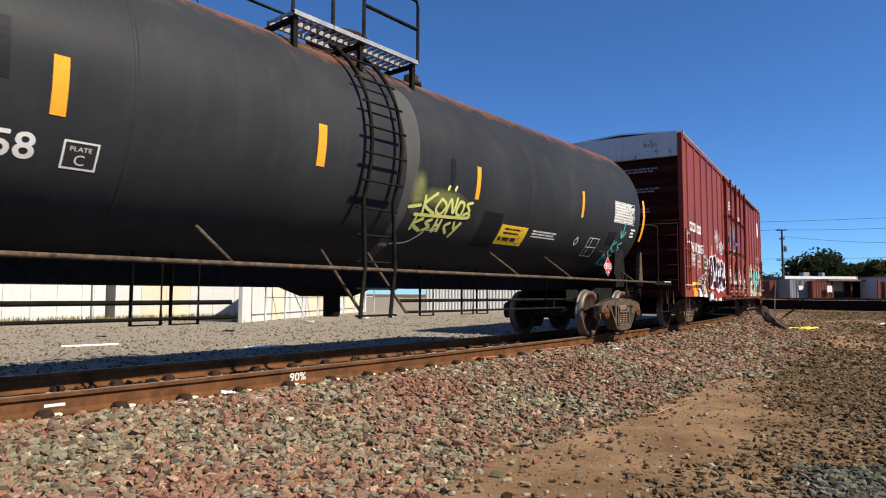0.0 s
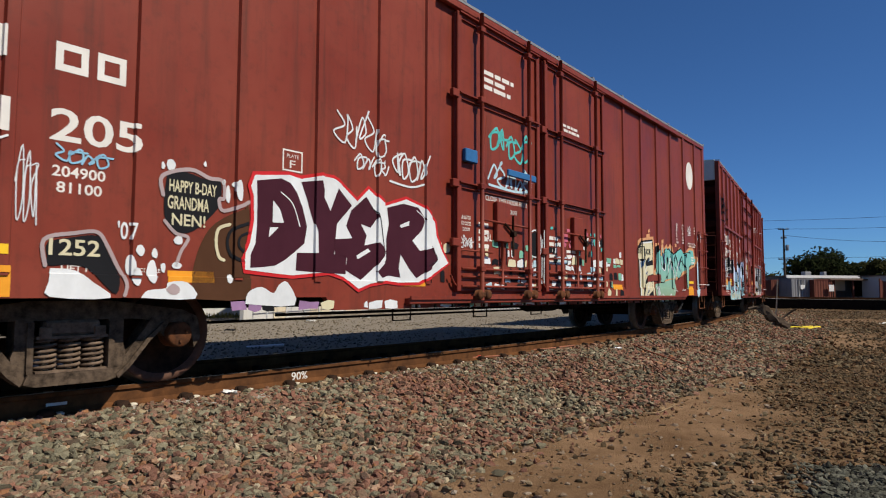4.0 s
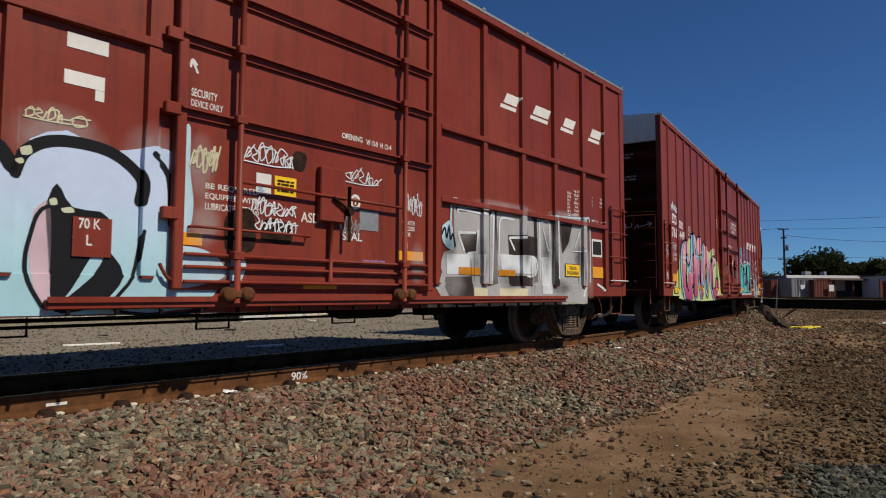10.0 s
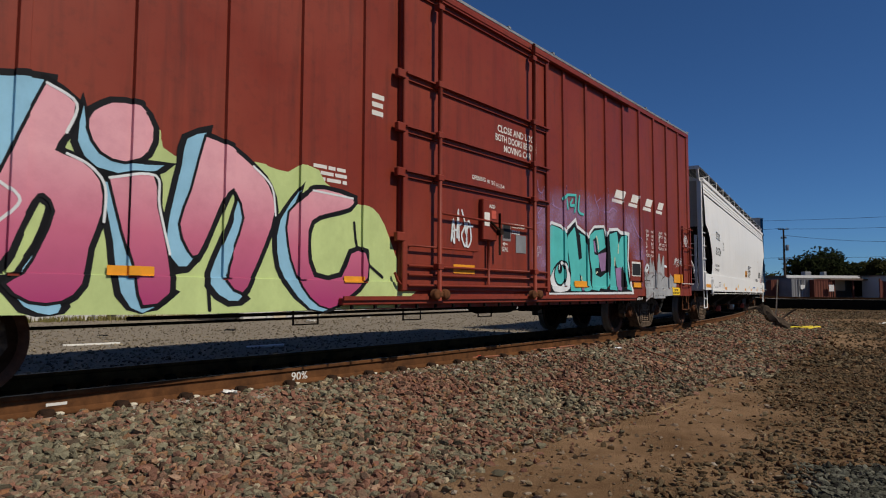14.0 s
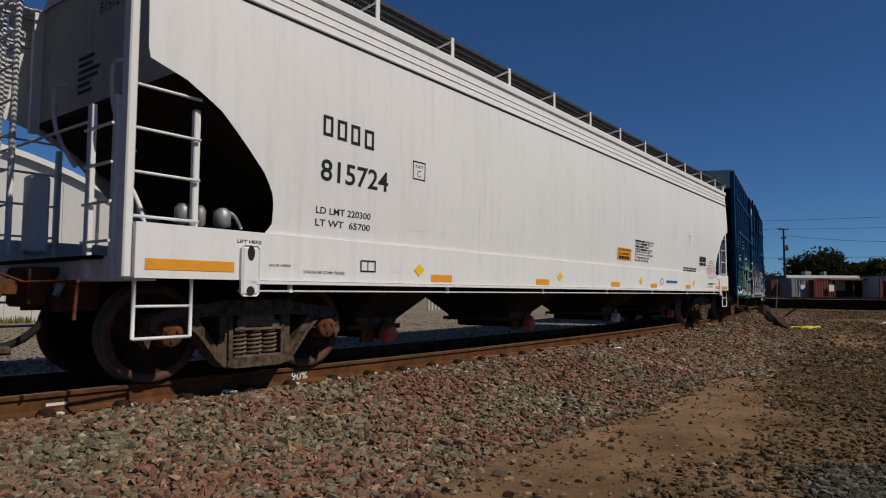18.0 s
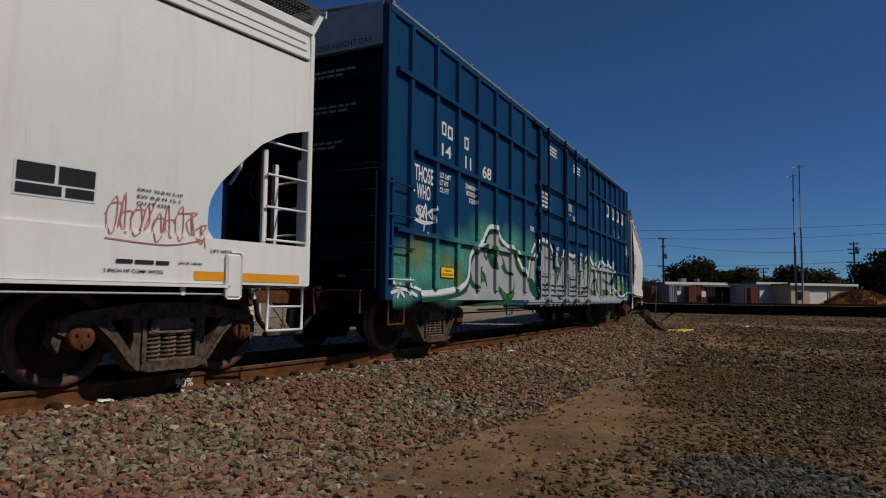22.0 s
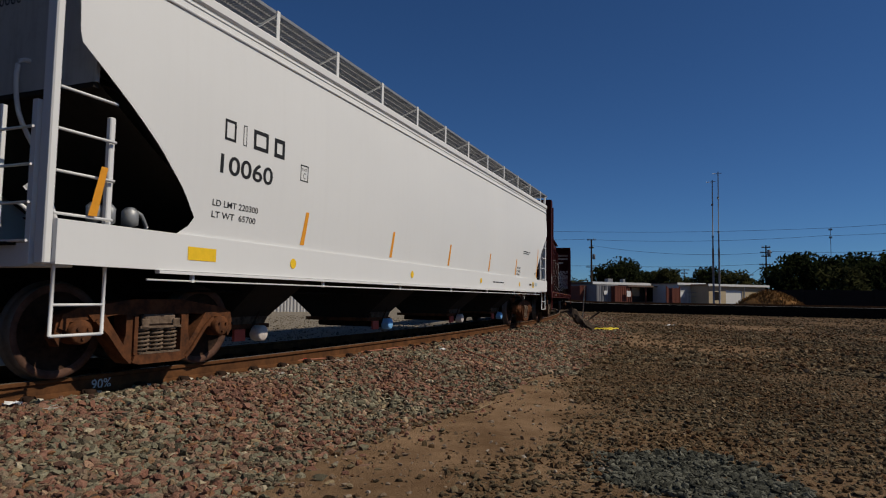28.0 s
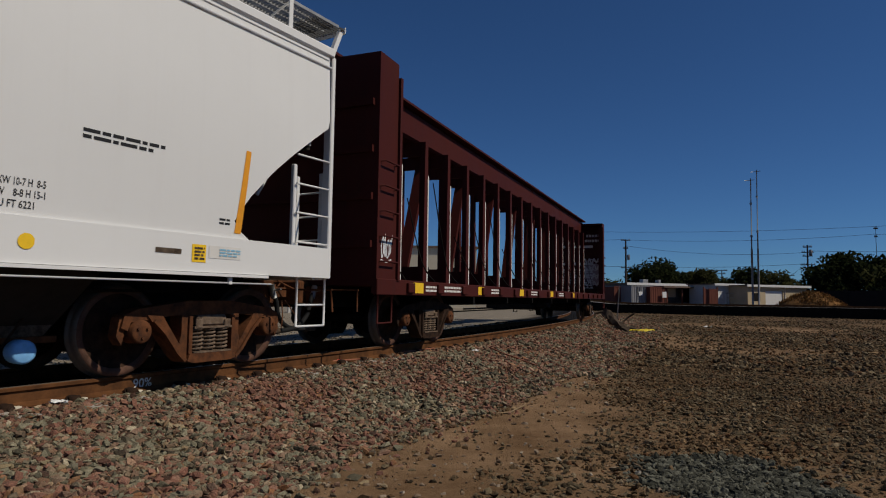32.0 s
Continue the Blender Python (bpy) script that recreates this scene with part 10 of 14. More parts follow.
# ---- pink letters on the third box car
ink(box_c, side_c, XC, S_LIME, 3, [(0.79, 0.79), (0.81, 0.94), (1.21, 1.1), (1.21, 1.32), (1.36, 1.43), (1.38, 1.66), (1.48, 1.75), (1.65, 1.83), (1.79, 2.05), (2.09, 2.13), (2.41, 2.02), (2.5, 2.22), (2.62, 2.28), (2.76, 2.26), (2.95, 2.09), (3.88, 2.25), (3.99, 2.15), (4.11, 2.02), (4.88, 2.1), (5.02, 2.08), (5.24, 2.06), (5.39, 2.16), (5.62, 2.14), (5.7, 2.02), (6.11, 1.84), (6.37, 1.82), (6.55, 1.65), (6.73, 1.3), (6.82, 1.11), (6.77, 0.665), (1.82, 0.69), (1.4, 0.79)], per=2, label="pale lime background patch")
ink(box_c, side_c, XC, S_BLACK, 4, [(2.09, 2.16), (1.9, 2.1), (1.72, 1.93), (1.64, 1.63), (1.66, 1.29), (1.74, 1), (1.85, 0.74), (2.04, 0.73), (1.9, 0.92), (1.82, 1.18), (1.78, 1.47), (1.81, 1.76), (1.94, 2)], grow=0.05, per=2)
ink(box_c, side_c, XC, S_BLACK, 4, [(2.13, 1.75), (2.21, 1.82), (2.32, 1.76), (2.37, 1.57), (2.42, 1.33), (2.36, 1.14), (2.39, 0.96), (2.33, 1.08), (2.32, 1.32), (2.27, 1.57), (2.21, 1.65)], grow=0.05, per=2)
ink(box_c, side_c, XC, S_BLACK, 4, [(2.4, 1.51), (2.61, 1.58), (2.68, 1.7), (2.55, 1.41), (2.42, 1.38)], grow=0.05, per=2)
ink(box_c, side_c, XC, S_BLACK, 4, [(2.85, 2.37), (3.15, 2.42), (3.09, 2.24), (2.99, 1.96), (2.86, 1.65), (2.72, 1.44), (2.59, 1.4), (2.66, 1.6), (2.76, 1.87)], grow=0.05, per=2)
ink(box_c, side_c, XC, S_BLACK, 4, [(3.24, 1.61), (3.32, 1.45), (3.26, 1.24), (3.17, 1.07), (3.03, 0.96), (3.15, 1.17), (3.22, 1.41)], grow=0.05, per=2)
ink(box_c, side_c, XC, S_BLACK, 4, [(2.96, 0.9), (3.17, 0.91), (3.3, 0.73), (3.23, 0.665), (3.07, 0.73)], grow=0.05, per=2)
ink(box_c, side_c, XC, S_BLACK, 4, [(3.4, 2.29), (3.37, 2), (3.51, 1.82), (3.82, 1.81), (4.02, 1.92), (3.66, 1.88), (3.46, 2.02)], grow=0.05, per=2)
ink(box_c, side_c, XC, S_BLACK, 4, [(3.55, 1.67), (3.61, 1.71), (3.72, 1.33), (3.84, 0.94), (4.09, 0.83), (3.88, 0.665), (3.71, 0.83), (3.64, 1.26)], grow=0.05, per=2)
ink(box_c, side_c, XC, S_BLACK, 4, [(4.38, 2.28), (4.21, 2.19), (4.17, 1.95), (4.11, 1.65), (4.06, 1.27), (4.17, 1.06), (4.29, 1.13), (4.23, 1.43), (4.28, 1.77)], grow=0.05, per=2)
ink(box_c, side_c, XC, S_BLACK, 4, [(4.72, 1.77), (4.82, 1.62), (4.74, 1.3), (4.58, 0.99), (4.76, 0.8), (4.63, 0.76), (4.45, 0.91), (4.5, 1.14), (4.63, 1.45)], grow=0.05, per=2)
ink(box_c, side_c, XC, S_BLACK, 4, [(5.38, 1.89), (5.16, 1.56), (5.13, 1.24), (5.23, 0.96), (5.52, 0.67), (5.76, 0.665), (5.48, 0.84), (5.3, 1.12), (5.25, 1.49)], grow=0.05, per=2)
ink(box_c, side_c, XC, S_BLACK, 4, [(1.92, 0.89), (2.23, 0.88), (2.31, 0.74), (2.05, 0.73)], grow=0.05, per=2)
ink(box_c, side_c, XC, S_BLACK, 4, [(2.13, 2.16), (2.35, 2.15), (2.5, 1.93), (2.59, 1.71), (2.4, 1.59), (2.35, 1.79), (2.25, 1.85), (2.13, 1.82), (2.1, 1.55), (2.12, 1.19), (2.2, 0.92), (2.35, 0.92), (2.38, 1.14), (2.42, 1.33), (2.66, 1.39), (2.7, 1.15), (2.76, 0.9), (2.71, 0.665), (2.43, 0.71), (2.04, 0.73), (1.9, 0.92), (1.82, 1.18), (1.78, 1.47), (1.81, 1.76), (1.94, 2)], grow=0.05, per=2)
ink(box_c, side_c, XC, S_BLACK, 4, [(3.15, 2.4), (3.34, 2.29), (3.29, 2.06), (3.22, 1.9), (3.39, 1.85), (3.53, 1.71), (3.55, 1.46), (3.47, 1.18), (3.43, 0.9), (3.3, 0.77), (3.1, 0.77), (2.96, 0.89), (3.07, 0.97), (3.16, 1.17), (3.24, 1.44), (3.16, 1.57), (3.09, 1.5), (3, 1.26), (2.91, 1.03), (2.77, 1.1), (2.7, 1.28), (2.77, 1.48), (2.9, 1.68), (2.99, 1.96), (3.09, 2.24)], grow=0.05, per=2)
ink(box_c, side_c, XC, S_BLACK, 4, [(3.6, 2.36), (3.8, 2.38), (3.92, 2.22), (3.88, 2.01), (3.71, 1.9), (3.53, 1.95), (3.44, 2.12), (3.47, 2.26)], grow=0.05, per=2)
ink(box_c, side_c, XC, S_BLACK, 4, [(3.6, 1.75), (3.93, 1.83), (3.97, 1.56), (4.06, 1.2), (4.09, 0.83), (3.88, 0.73), (3.82, 0.98), (3.71, 1.33)], grow=0.05, per=2)
ink(box_c, side_c, XC, S_BLACK, 4, [(4.38, 2.24), (4.61, 2.19), (4.88, 2.02), (5.02, 1.88), (5.09, 1.64), (4.99, 1.31), (4.85, 0.99), (4.76, 0.84), (4.61, 0.95), (4.67, 1.22), (4.77, 1.54), (4.68, 1.78), (4.58, 1.76), (4.45, 1.44), (4.33, 1.17), (4.25, 1.21), (4.17, 1.43), (4.26, 1.73), (4.33, 2.04)], grow=0.05, per=2)
ink(box_c, side_c, XC, S_BLACK, 4, [(5.54, 1.91), (5.69, 1.94), (6.07, 1.89), (6.02, 1.78), (5.74, 1.69), (5.53, 1.59), (5.48, 1.33), (5.57, 1), (5.93, 1.01), (6.06, 1.27), (6.24, 1.28), (6.27, 1.01), (6.01, 0.79), (5.76, 0.67), (5.52, 0.79), (5.35, 1.04), (5.26, 1.32), (5.26, 1.65)], grow=0.05, per=2)
ink(box_c, side_c, XC, S_SKY, 6, [(2.09, 2.16), (1.9, 2.1), (1.72, 1.93), (1.64, 1.63), (1.66, 1.29), (1.74, 1), (1.85, 0.74), (2.04, 0.73), (1.9, 0.92), (1.82, 1.18), (1.78, 1.47), (1.81, 1.76), (1.94, 2)], per=2)
ink(box_c, side_c, XC, S_SKY, 6, [(2.13, 1.75), (2.21, 1.82), (2.32, 1.76), (2.37, 1.57), (2.42, 1.33), (2.36, 1.14), (2.39, 0.96), (2.33, 1.08), (2.32, 1.32), (2.27, 1.57), (2.21, 1.65)], per=2)
ink(box_c, side_c, XC, S_SKY, 6, [(2.4, 1.51), (2.61, 1.58), (2.68, 1.7), (2.55, 1.41), (2.42, 1.38)], per=2)
ink(box_c, side_c, XC, S_SKY, 6, [(2.85, 2.37), (3.15, 2.42), (3.09, 2.24), (2.99, 1.96), (2.86, 1.65), (2.72, 1.44), (2.59, 1.4), (2.66, 1.6), (2.76, 1.87)], per=2)
ink(box_c, side_c, XC, S_SKY, 6, [(3.24, 1.61), (3.32, 1.45), (3.26, 1.24), (3.17, 1.07), (3.03, 0.96), (3.15, 1.17), (3.22, 1.41)], per=2)
ink(box_c, side_c, XC, S_SKY, 6, [(2.96, 0.9), (3.17, 0.91), (3.3, 0.73), (3.23, 0.665), (3.07, 0.73)], per=2)
ink(box_c, side_c, XC, S_SKY, 6, [(3.4, 2.29), (3.37, 2), (3.51, 1.82), (3.82, 1.81), (4.02, 1.92), (3.66, 1.88), (3.46, 2.02)], per=2)
ink(box_c, side_c, XC, S_SKY, 6, [(3.55, 1.67), (3.61, 1.71), (3.72, 1.33), (3.84, 0.94), (4.09, 0.83), (3.88, 0.665), (3.71, 0.83), (3.64, 1.26)], per=2)
ink(box_c, side_c, XC, S_SKY, 6, [(4.38, 2.28), (4.21, 2.19), (4.17, 1.95), (4.11, 1.65), (4.06, 1.27), (4.17, 1.06), (4.29, 1.13), (4.23, 1.43), (4.28, 1.77)], per=2)
ink(box_c, side_c, XC, S_SKY, 6, [(4.72, 1.77), (4.82, 1.62), (4.74, 1.3), (4.58, 0.99), (4.76, 0.8), (4.63, 0.76), (4.45, 0.91), (4.5, 1.14), (4.63, 1.45)], per=2)
ink(box_c, side_c, XC, S_SKY, 6, [(5.38, 1.89), (5.16, 1.56), (5.13, 1.24), (5.23, 0.96), (5.52, 0.67), (5.76, 0.665), (5.48, 0.84), (5.3, 1.12), (5.25, 1.49)], per=2)
ink(box_c, side_c, XC, S_SKY, 6, [(1.92, 0.89), (2.23, 0.88), (2.31, 0.74), (2.05, 0.73)], per=2)
ink(box_c, side_c, XC, S_BLACK, 7, [(2.13, 2.16), (2.35, 2.15), (2.5, 1.93), (2.59, 1.71), (2.4, 1.59), (2.35, 1.79), (2.25, 1.85), (2.13, 1.82), (2.1, 1.55), (2.12, 1.19), (2.2, 0.92), (2.35, 0.92), (2.38, 1.14), (2.42, 1.33), (2.66, 1.39), (2.7, 1.15), (2.76, 0.9), (2.71, 0.665), (2.43, 0.71), (2.04, 0.73), (1.9, 0.92), (1.82, 1.18), (1.78, 1.47), (1.81, 1.76), (1.94, 2)], grow=0.022, per=2)
ink(box_c, side_c, XC, S_BLACK, 7, [(3.15, 2.4), (3.34, 2.29), (3.29, 2.06), (3.22, 1.9), (3.39, 1.85), (3.53, 1.71), (3.55, 1.46), (3.47, 1.18), (3.43, 0.9), (3.3, 0.77), (3.1, 0.77), (2.96, 0.89), (3.07, 0.97), (3.16, 1.17), (3.24, 1.44), (3.16, 1.57), (3.09, 1.5), (3, 1.26), (2.91, 1.03), (2.77, 1.1), (2.7, 1.28), (2.77, 1.48), (2.9, 1.68), (2.99, 1.96), (3.09, 2.24)], grow=0.022, per=2)
ink(box_c, side_c, XC, S_BLACK, 7, [(3.6, 2.36), (3.8, 2.38), (3.92, 2.22), (3.88, 2.01), (3.71, 1.9), (3.53, 1.95), (3.44, 2.12), (3.47, 2.26)], grow=0.022, per=2)
ink(box_c, side_c, XC, S_BLACK, 7, [(3.6, 1.75), (3.93, 1.83), (3.97, 1.56), (4.06, 1.2), (4.09, 0.83), (3.88, 0.73), (3.82, 0.98), (3.71, 1.33)], grow=0.022, per=2)
ink(box_c, side_c, XC, S_BLACK, 7, [(4.38, 2.24), (4.61, 2.19), (4.88, 2.02), (5.02, 1.88), (5.09, 1.64), (4.99, 1.31), (4.85, 0.99), (4.76, 0.84), (4.61, 0.95), (4.67, 1.22), (4.77, 1.54), (4.68, 1.78), (4.58, 1.76), (4.45, 1.44), (4.33, 1.17), (4.25, 1.21), (4.17, 1.43), (4.26, 1.73), (4.33, 2.04)], grow=0.022, per=2)
ink(box_c, side_c, XC, S_BLACK, 7, [(5.54, 1.91), (5.69, 1.94), (6.07, 1.89), (6.02, 1.78), (5.74, 1.69), (5.53, 1.59), (5.48, 1.33), (5.57, 1), (5.93, 1.01), (6.06, 1.27), (6.24, 1.28), (6.27, 1.01), (6.01, 0.79), (5.76, 0.67), (5.52, 0.79), (5.35, 1.04), (5.26, 1.32), (5.26, 1.65)], grow=0.022, per=2)
ink(box_c, side_c, XC, FADE_PINK, 8, [(2.13, 2.16), (2.35, 2.15), (2.5, 1.93), (2.59, 1.71), (2.4, 1.59), (2.35, 1.79), (2.25, 1.85), (2.13, 1.82), (2.1, 1.55), (2.12, 1.19), (2.2, 0.92), (2.35, 0.92), (2.38, 1.14), (2.42, 1.33), (2.66, 1.39), (2.7, 1.15), (2.76, 0.9), (2.71, 0.665), (2.43, 0.71), (2.04, 0.73), (1.9, 0.92), (1.82, 1.18), (1.78, 1.47), (1.81, 1.76), (1.94, 2)], per=2, label="pink bubble letter fading to magenta")
ink(box_c, side_c, XC, FADE_PINK, 8, [(3.15, 2.4), (3.34, 2.29), (3.29, 2.06), (3.22, 1.9), (3.39, 1.85), (3.53, 1.71), (3.55, 1.46), (3.47, 1.18), (3.43, 0.9), (3.3, 0.77), (3.1, 0.77), (2.96, 0.89), (3.07, 0.97), (3.16, 1.17), (3.24, 1.44), (3.16, 1.57), (3.09, 1.5), (3, 1.26), (2.91, 1.03), (2.77, 1.1), (2.7, 1.28), (2.77, 1.48), (2.9, 1.68), (2.99, 1.96), (3.09, 2.24)], per=2, label="pink bubble letter fading to magenta")
ink(box_c, side_c, XC, FADE_PINK, 8, [(3.6, 2.36), (3.8, 2.38), (3.92, 2.22), (3.88, 2.01), (3.71, 1.9), (3.53, 1.95), (3.44, 2.12), (3.47, 2.26)], per=2, label="pink bubble letter fading to magenta")
ink(box_c, side_c, XC, FADE_PINK, 8, [(3.6, 1.75), (3.93, 1.83), (3.97, 1.56), (4.06, 1.2), (4.09, 0.83), (3.88, 0.73), (3.82, 0.98), (3.71, 1.33)], per=2, label="pink bubble letter fading to magenta")
ink(box_c, side_c, XC, FADE_PINK, 8, [(4.38, 2.24), (4.61, 2.19), (4.88, 2.02), (5.02, 1.88), (5.09, 1.64), (4.99, 1.31), (4.85, 0.99), (4.76, 0.84), (4.61, 0.95), (4.67, 1.22), (4.77, 1.54), (4.68, 1.78), (4.58, 1.76), (4.45, 1.44), (4.33, 1.17), (4.25, 1.21), (4.17, 1.43), (4.26, 1.73), (4.33, 2.04)], per=2, label="pink bubble letter fading to magenta")
ink(box_c, side_c, XC, FADE_PINK, 8, [(5.54, 1.91), (5.69, 1.94), (6.07, 1.89), (6.02, 1.78), (5.74, 1.69), (5.53, 1.59), (5.48, 1.33), (5.57, 1), (5.93, 1.01), (6.06, 1.27), (6.24, 1.28), (6.27, 1.01), (6.01, 0.79), (5.76, 0.67), (5.52, 0.79), (5.35, 1.04), (5.26, 1.32), (5.26, 1.65)], per=2, label="pink bubble letter fading to magenta")
strokes(box_c, side_c, XC, [[(2.35, 2.15), (2.5, 1.93), (2.59, 1.71)]], 0.022, S_WHITE, 9, "graffiti")
strokes(box_c, side_c, XC, [[(3.15, 2.4), (3.35, 2.29), (3.29, 2.05)]], 0.022, S_WHITE, 9, "graffiti")
strokes(box_c, side_c, XC, [[(3.3, 1.89), (3.46, 1.82), (3.57, 1.67), (3.57, 1.39)]], 0.022, S_WHITE, 9, "graffiti")
strokes(box_c, side_c, XC, [[(3.6, 1.75), (3.95, 1.82), (3.99, 1.56), (4.09, 1.16)]], 0.022, S_WHITE, 9, "graffiti")
strokes(box_c, side_c, XC, [[(4.85, 2.05), (5.05, 1.88), (5.1, 1.6)]], 0.022, S_WHITE, 9, "graffiti")
strokes(box_c, side_c, XC, [[(2.42, 1.33), (2.66, 1.39), (2.73, 1.15), (2.77, 0.9)]], 0.022, S_WHITE, 9, "graffiti")
strokes(box_c, side_c, XC, [[(2.89, 1.62), (3.01, 1.49), (2.86, 1.29)]], 0.022, S_WHITE, 9, "graffiti")
strokes(box_c, side_c, XC, [[(5.54, 1.91), (6.07, 1.89)]], 0.022, S_WHITE, 9, "graffiti")
strokes(box_c, side_c, XC, [[(2.08, 1.79), (2.12, 1.82), (2.09, 1.43)]], 0.022, S_WHITE, 9, "graffiti")
strokes(box_c, side_c, XC, [[(2.59, 1.75), (2.66, 1.63)]], 0.022, S_WHITE, 9, "graffiti")
strokes(box_c, side_c, XC, [[(2.86, 1.68), (2.75, 1.41), (2.7, 1.15), (2.86, 0.99), (2.95, 1.16)]], 0.035, S_BLACK, 5, "graffiti")
strokes(box_c, side_c, XC, [[(1.7, 1.17), (1.6, 0.94), (1.71, 0.83)]], 0.035, S_BLACK, 5, "graffiti")
strokes(box_c, side_c, XC, [[(2.86, 0.96), (2.85, 0.7)]], 0.035, S_BLACK, 5, "graffiti")
strokes(box_c, side_c, XC, [[(4.42, 0.99), (4.45, 0.68)]], 0.035, S_BLACK, 5, "graffiti")
strokes(box_c, side_c, XC, [[(6.1, 1.62), (6.18, 1.28), (6.53, 1.02)]], 0.035, S_BLACK, 5, "graffiti")
# ---- silver letters on the blue box car
ink(box_e, side_e, XE, S_GREEN, 6, [(3.39, 1.74), (3.53, 1.84), (3.69, 1.81), (3.76, 1.69), (3.7, 1.56), (3.79, 1.39), (3.63, 1.4), (3.43, 1.56)])
ink(box_e, side_e, XE, S_GREEN, 6, [(3, 1.13), (2.97, 1.26), (3.06, 1.36), (3.19, 1.42), (3.16, 1.34), (3.3, 1.26), (3.39, 1.03), (3.28, 1.14), (3.14, 1.11), (3.08, 0.99)])
ink(box_e, side_e, XE, S_GREEN, 6, [(4.03, 1.69), (4.17, 1.58), (4.32, 1.39), (4.51, 1.34), (4.47, 1.29), (4.18, 1.35), (4.04, 1.47), (4.13, 1.51)])
ink(box_e, side_e, XE, S_GREEN, 6, [(4.75, 1.74), (5.02, 1.66), (5.32, 1.4), (5.51, 1.22), (5.2, 1.28), (4.87, 1.44), (4.75, 1.6)])
ink(box_e, side_e, XE, S_GREEN, 6, [(3.77, 1.11), (3.98, 1.05), (4.25, 0.93), (4.43, 0.97), (4.62, 1.15), (4.66, 1.32), (4.72, 1.08), (4.63, 0.87), (4.26, 0.71), (4.03, 0.87), (3.9, 0.96)])
ink(box_e, side_e, XE, S_GREEN, 6, [(5.5, 1.26), (5.76, 1.27), (6.03, 1.05), (6.18, 0.89), (5.77, 0.89), (5.57, 1.07)])
ink(box_e, side_e, XE, S_GREEN, 6, [(2.6, 1.16), (2.72, 1.19), (2.83, 1.09), (3.02, 1.02), (2.83, 1), (2.7, 1.06)])
ink(box_e, side_e, XE, S_LEAFG, 7, [(3.5, 1.72), (3.65, 1.77), (3.7, 1.62), (3.59, 1.58)])
ink(box_e, side_e, XE, S_LEAFG, 7, [(3.1, 1.25), (3.2, 1.28), (3.24, 1.17), (3.14, 1.16)])
ink(box_e, side_e, XE, S_LEAFG, 7, [(3.98, 0.99), (4.2, 0.92), (4.25, 0.81), (4.07, 0.9)])
ink(box_e, side_e, XE, S_LEAFG, 7, [(4.85, 1.68), (5.02, 1.59), (5.14, 1.42), (4.92, 1.51)])
ink(box_e, side_e, XE, S_LEAFG, 7, [(4.43, 0.92), (4.63, 1.01), (4.65, 0.91), (4.39, 0.84)])
ink(box_e, side_e, XE, S_LEAFG, 7, [(4.17, 1.51), (4.27, 1.42), (4.23, 1.39)])
strokes(box_e, side_e, XE, [[(3.04, 1.71), (3.28, 1.83), (3.34, 1.96), (3.56, 2.11), (3.84, 2.08), (4.11, 1.93), (4.59, 1.79)]], 0.08, S_GREEN, 6, "graffiti")
strokes(box_e, side_e, XE, [[(4.75, 1.74), (5.2, 1.46), (5.53, 1.28), (5.68, 1.65), (5.86, 1.91)]], 0.06, S_GREEN, 6, "graffiti")
strokes(box_e, side_e, XE, [[(2.7, 1.51), (2.66, 1.35), (2.71, 1.17)]], 0.07, S_GREEN, 6, "graffiti")
strokes(box_e, side_e, XE, [[(3.28, 1.81), (3.25, 1.66), (3.36, 1.56), (3.41, 1.71)]], 0.05, S_GREEN, 6, "graffiti")
ink(box_e, door_e, XE, S_GREEN, 6, [(8.22, 1.3), (8.32, 1.41), (8.49, 1.51), (8.71, 1.51), (8.85, 1.36), (8.83, 1.13), (8.67, 1.07), (8.57, 1.28), (8.49, 1.06), (8.31, 1.1), (8.22, 1.2)])
ink(box_e, door_e, XE, S_GREEN, 6, [(10.63, 1.44), (10.9, 1.64), (11.02, 1.73), (10.97, 1.47), (10.8, 1.38)])
ink(box_e, side_e, XE, S_GREEN, 6, [(11.79, 1.61), (12.01, 1.51), (12.03, 1.14), (11.88, 1.34)])
ink(box_e, door_e, XE, S_GREEN, 6, [(9.35, 0.8), (9.54, 0.99), (9.74, 1.05), (9.92, 1), (9.71, 0.87)])
ink(box_e, door_e, XE, S_GREEN, 6, [(9.84, 0.93), (10.14, 1.14), (10.87, 1.21), (10.24, 1.07), (10.06, 0.94)])
ink(box_e, door_e, XE, S_GREEN, 6, [(7.57, 0.97), (7.85, 0.94), (7.91, 0.77), (7.67, 0.84)])
ink(box_e, door_e, XE, S_GREEN, 6, [(7.91, 0.84), (8.17, 0.72), (8.23, 0.665), (8.02, 0.67)])
ink(box_e, door_e, XE, S_LEAFG, 7, [(8.3, 1.28), (8.44, 1.43), (8.5, 1.33), (8.39, 1.19)])
ink(box_e, door_e, XE, S_LEAFG, 7, [(8.65, 1.45), (8.79, 1.35), (8.75, 1.18)])
ink(box_e, door_e, XE, S_LEAFG, 7, [(9.54, 0.96), (9.75, 1), (9.67, 0.9)])
ink(box_e, side_e, XE, S_LEAFG, 7, [(11.87, 1.5), (11.97, 1.42), (11.95, 1.26)])
ink(box_e, door_e, XE, S_LEAFG, 7, [(10.15, 1.08), (10.44, 1.14), (10.2, 1.04)])
ink(box_e, door_e, XE, S_WHITE, 8, [(8.57, 1.25), (8.64, 1.12), (8.61, 0.96), (8.54, 0.96), (8.5, 1.09)])
strokes(box_e, door_e, XE, [[(7.75, 1.82), (7.84, 1.73), (7.81, 1.59), (7.68, 1.42), (7.55, 1.24)]], 0.09, S_GREEN, 6, "graffiti")
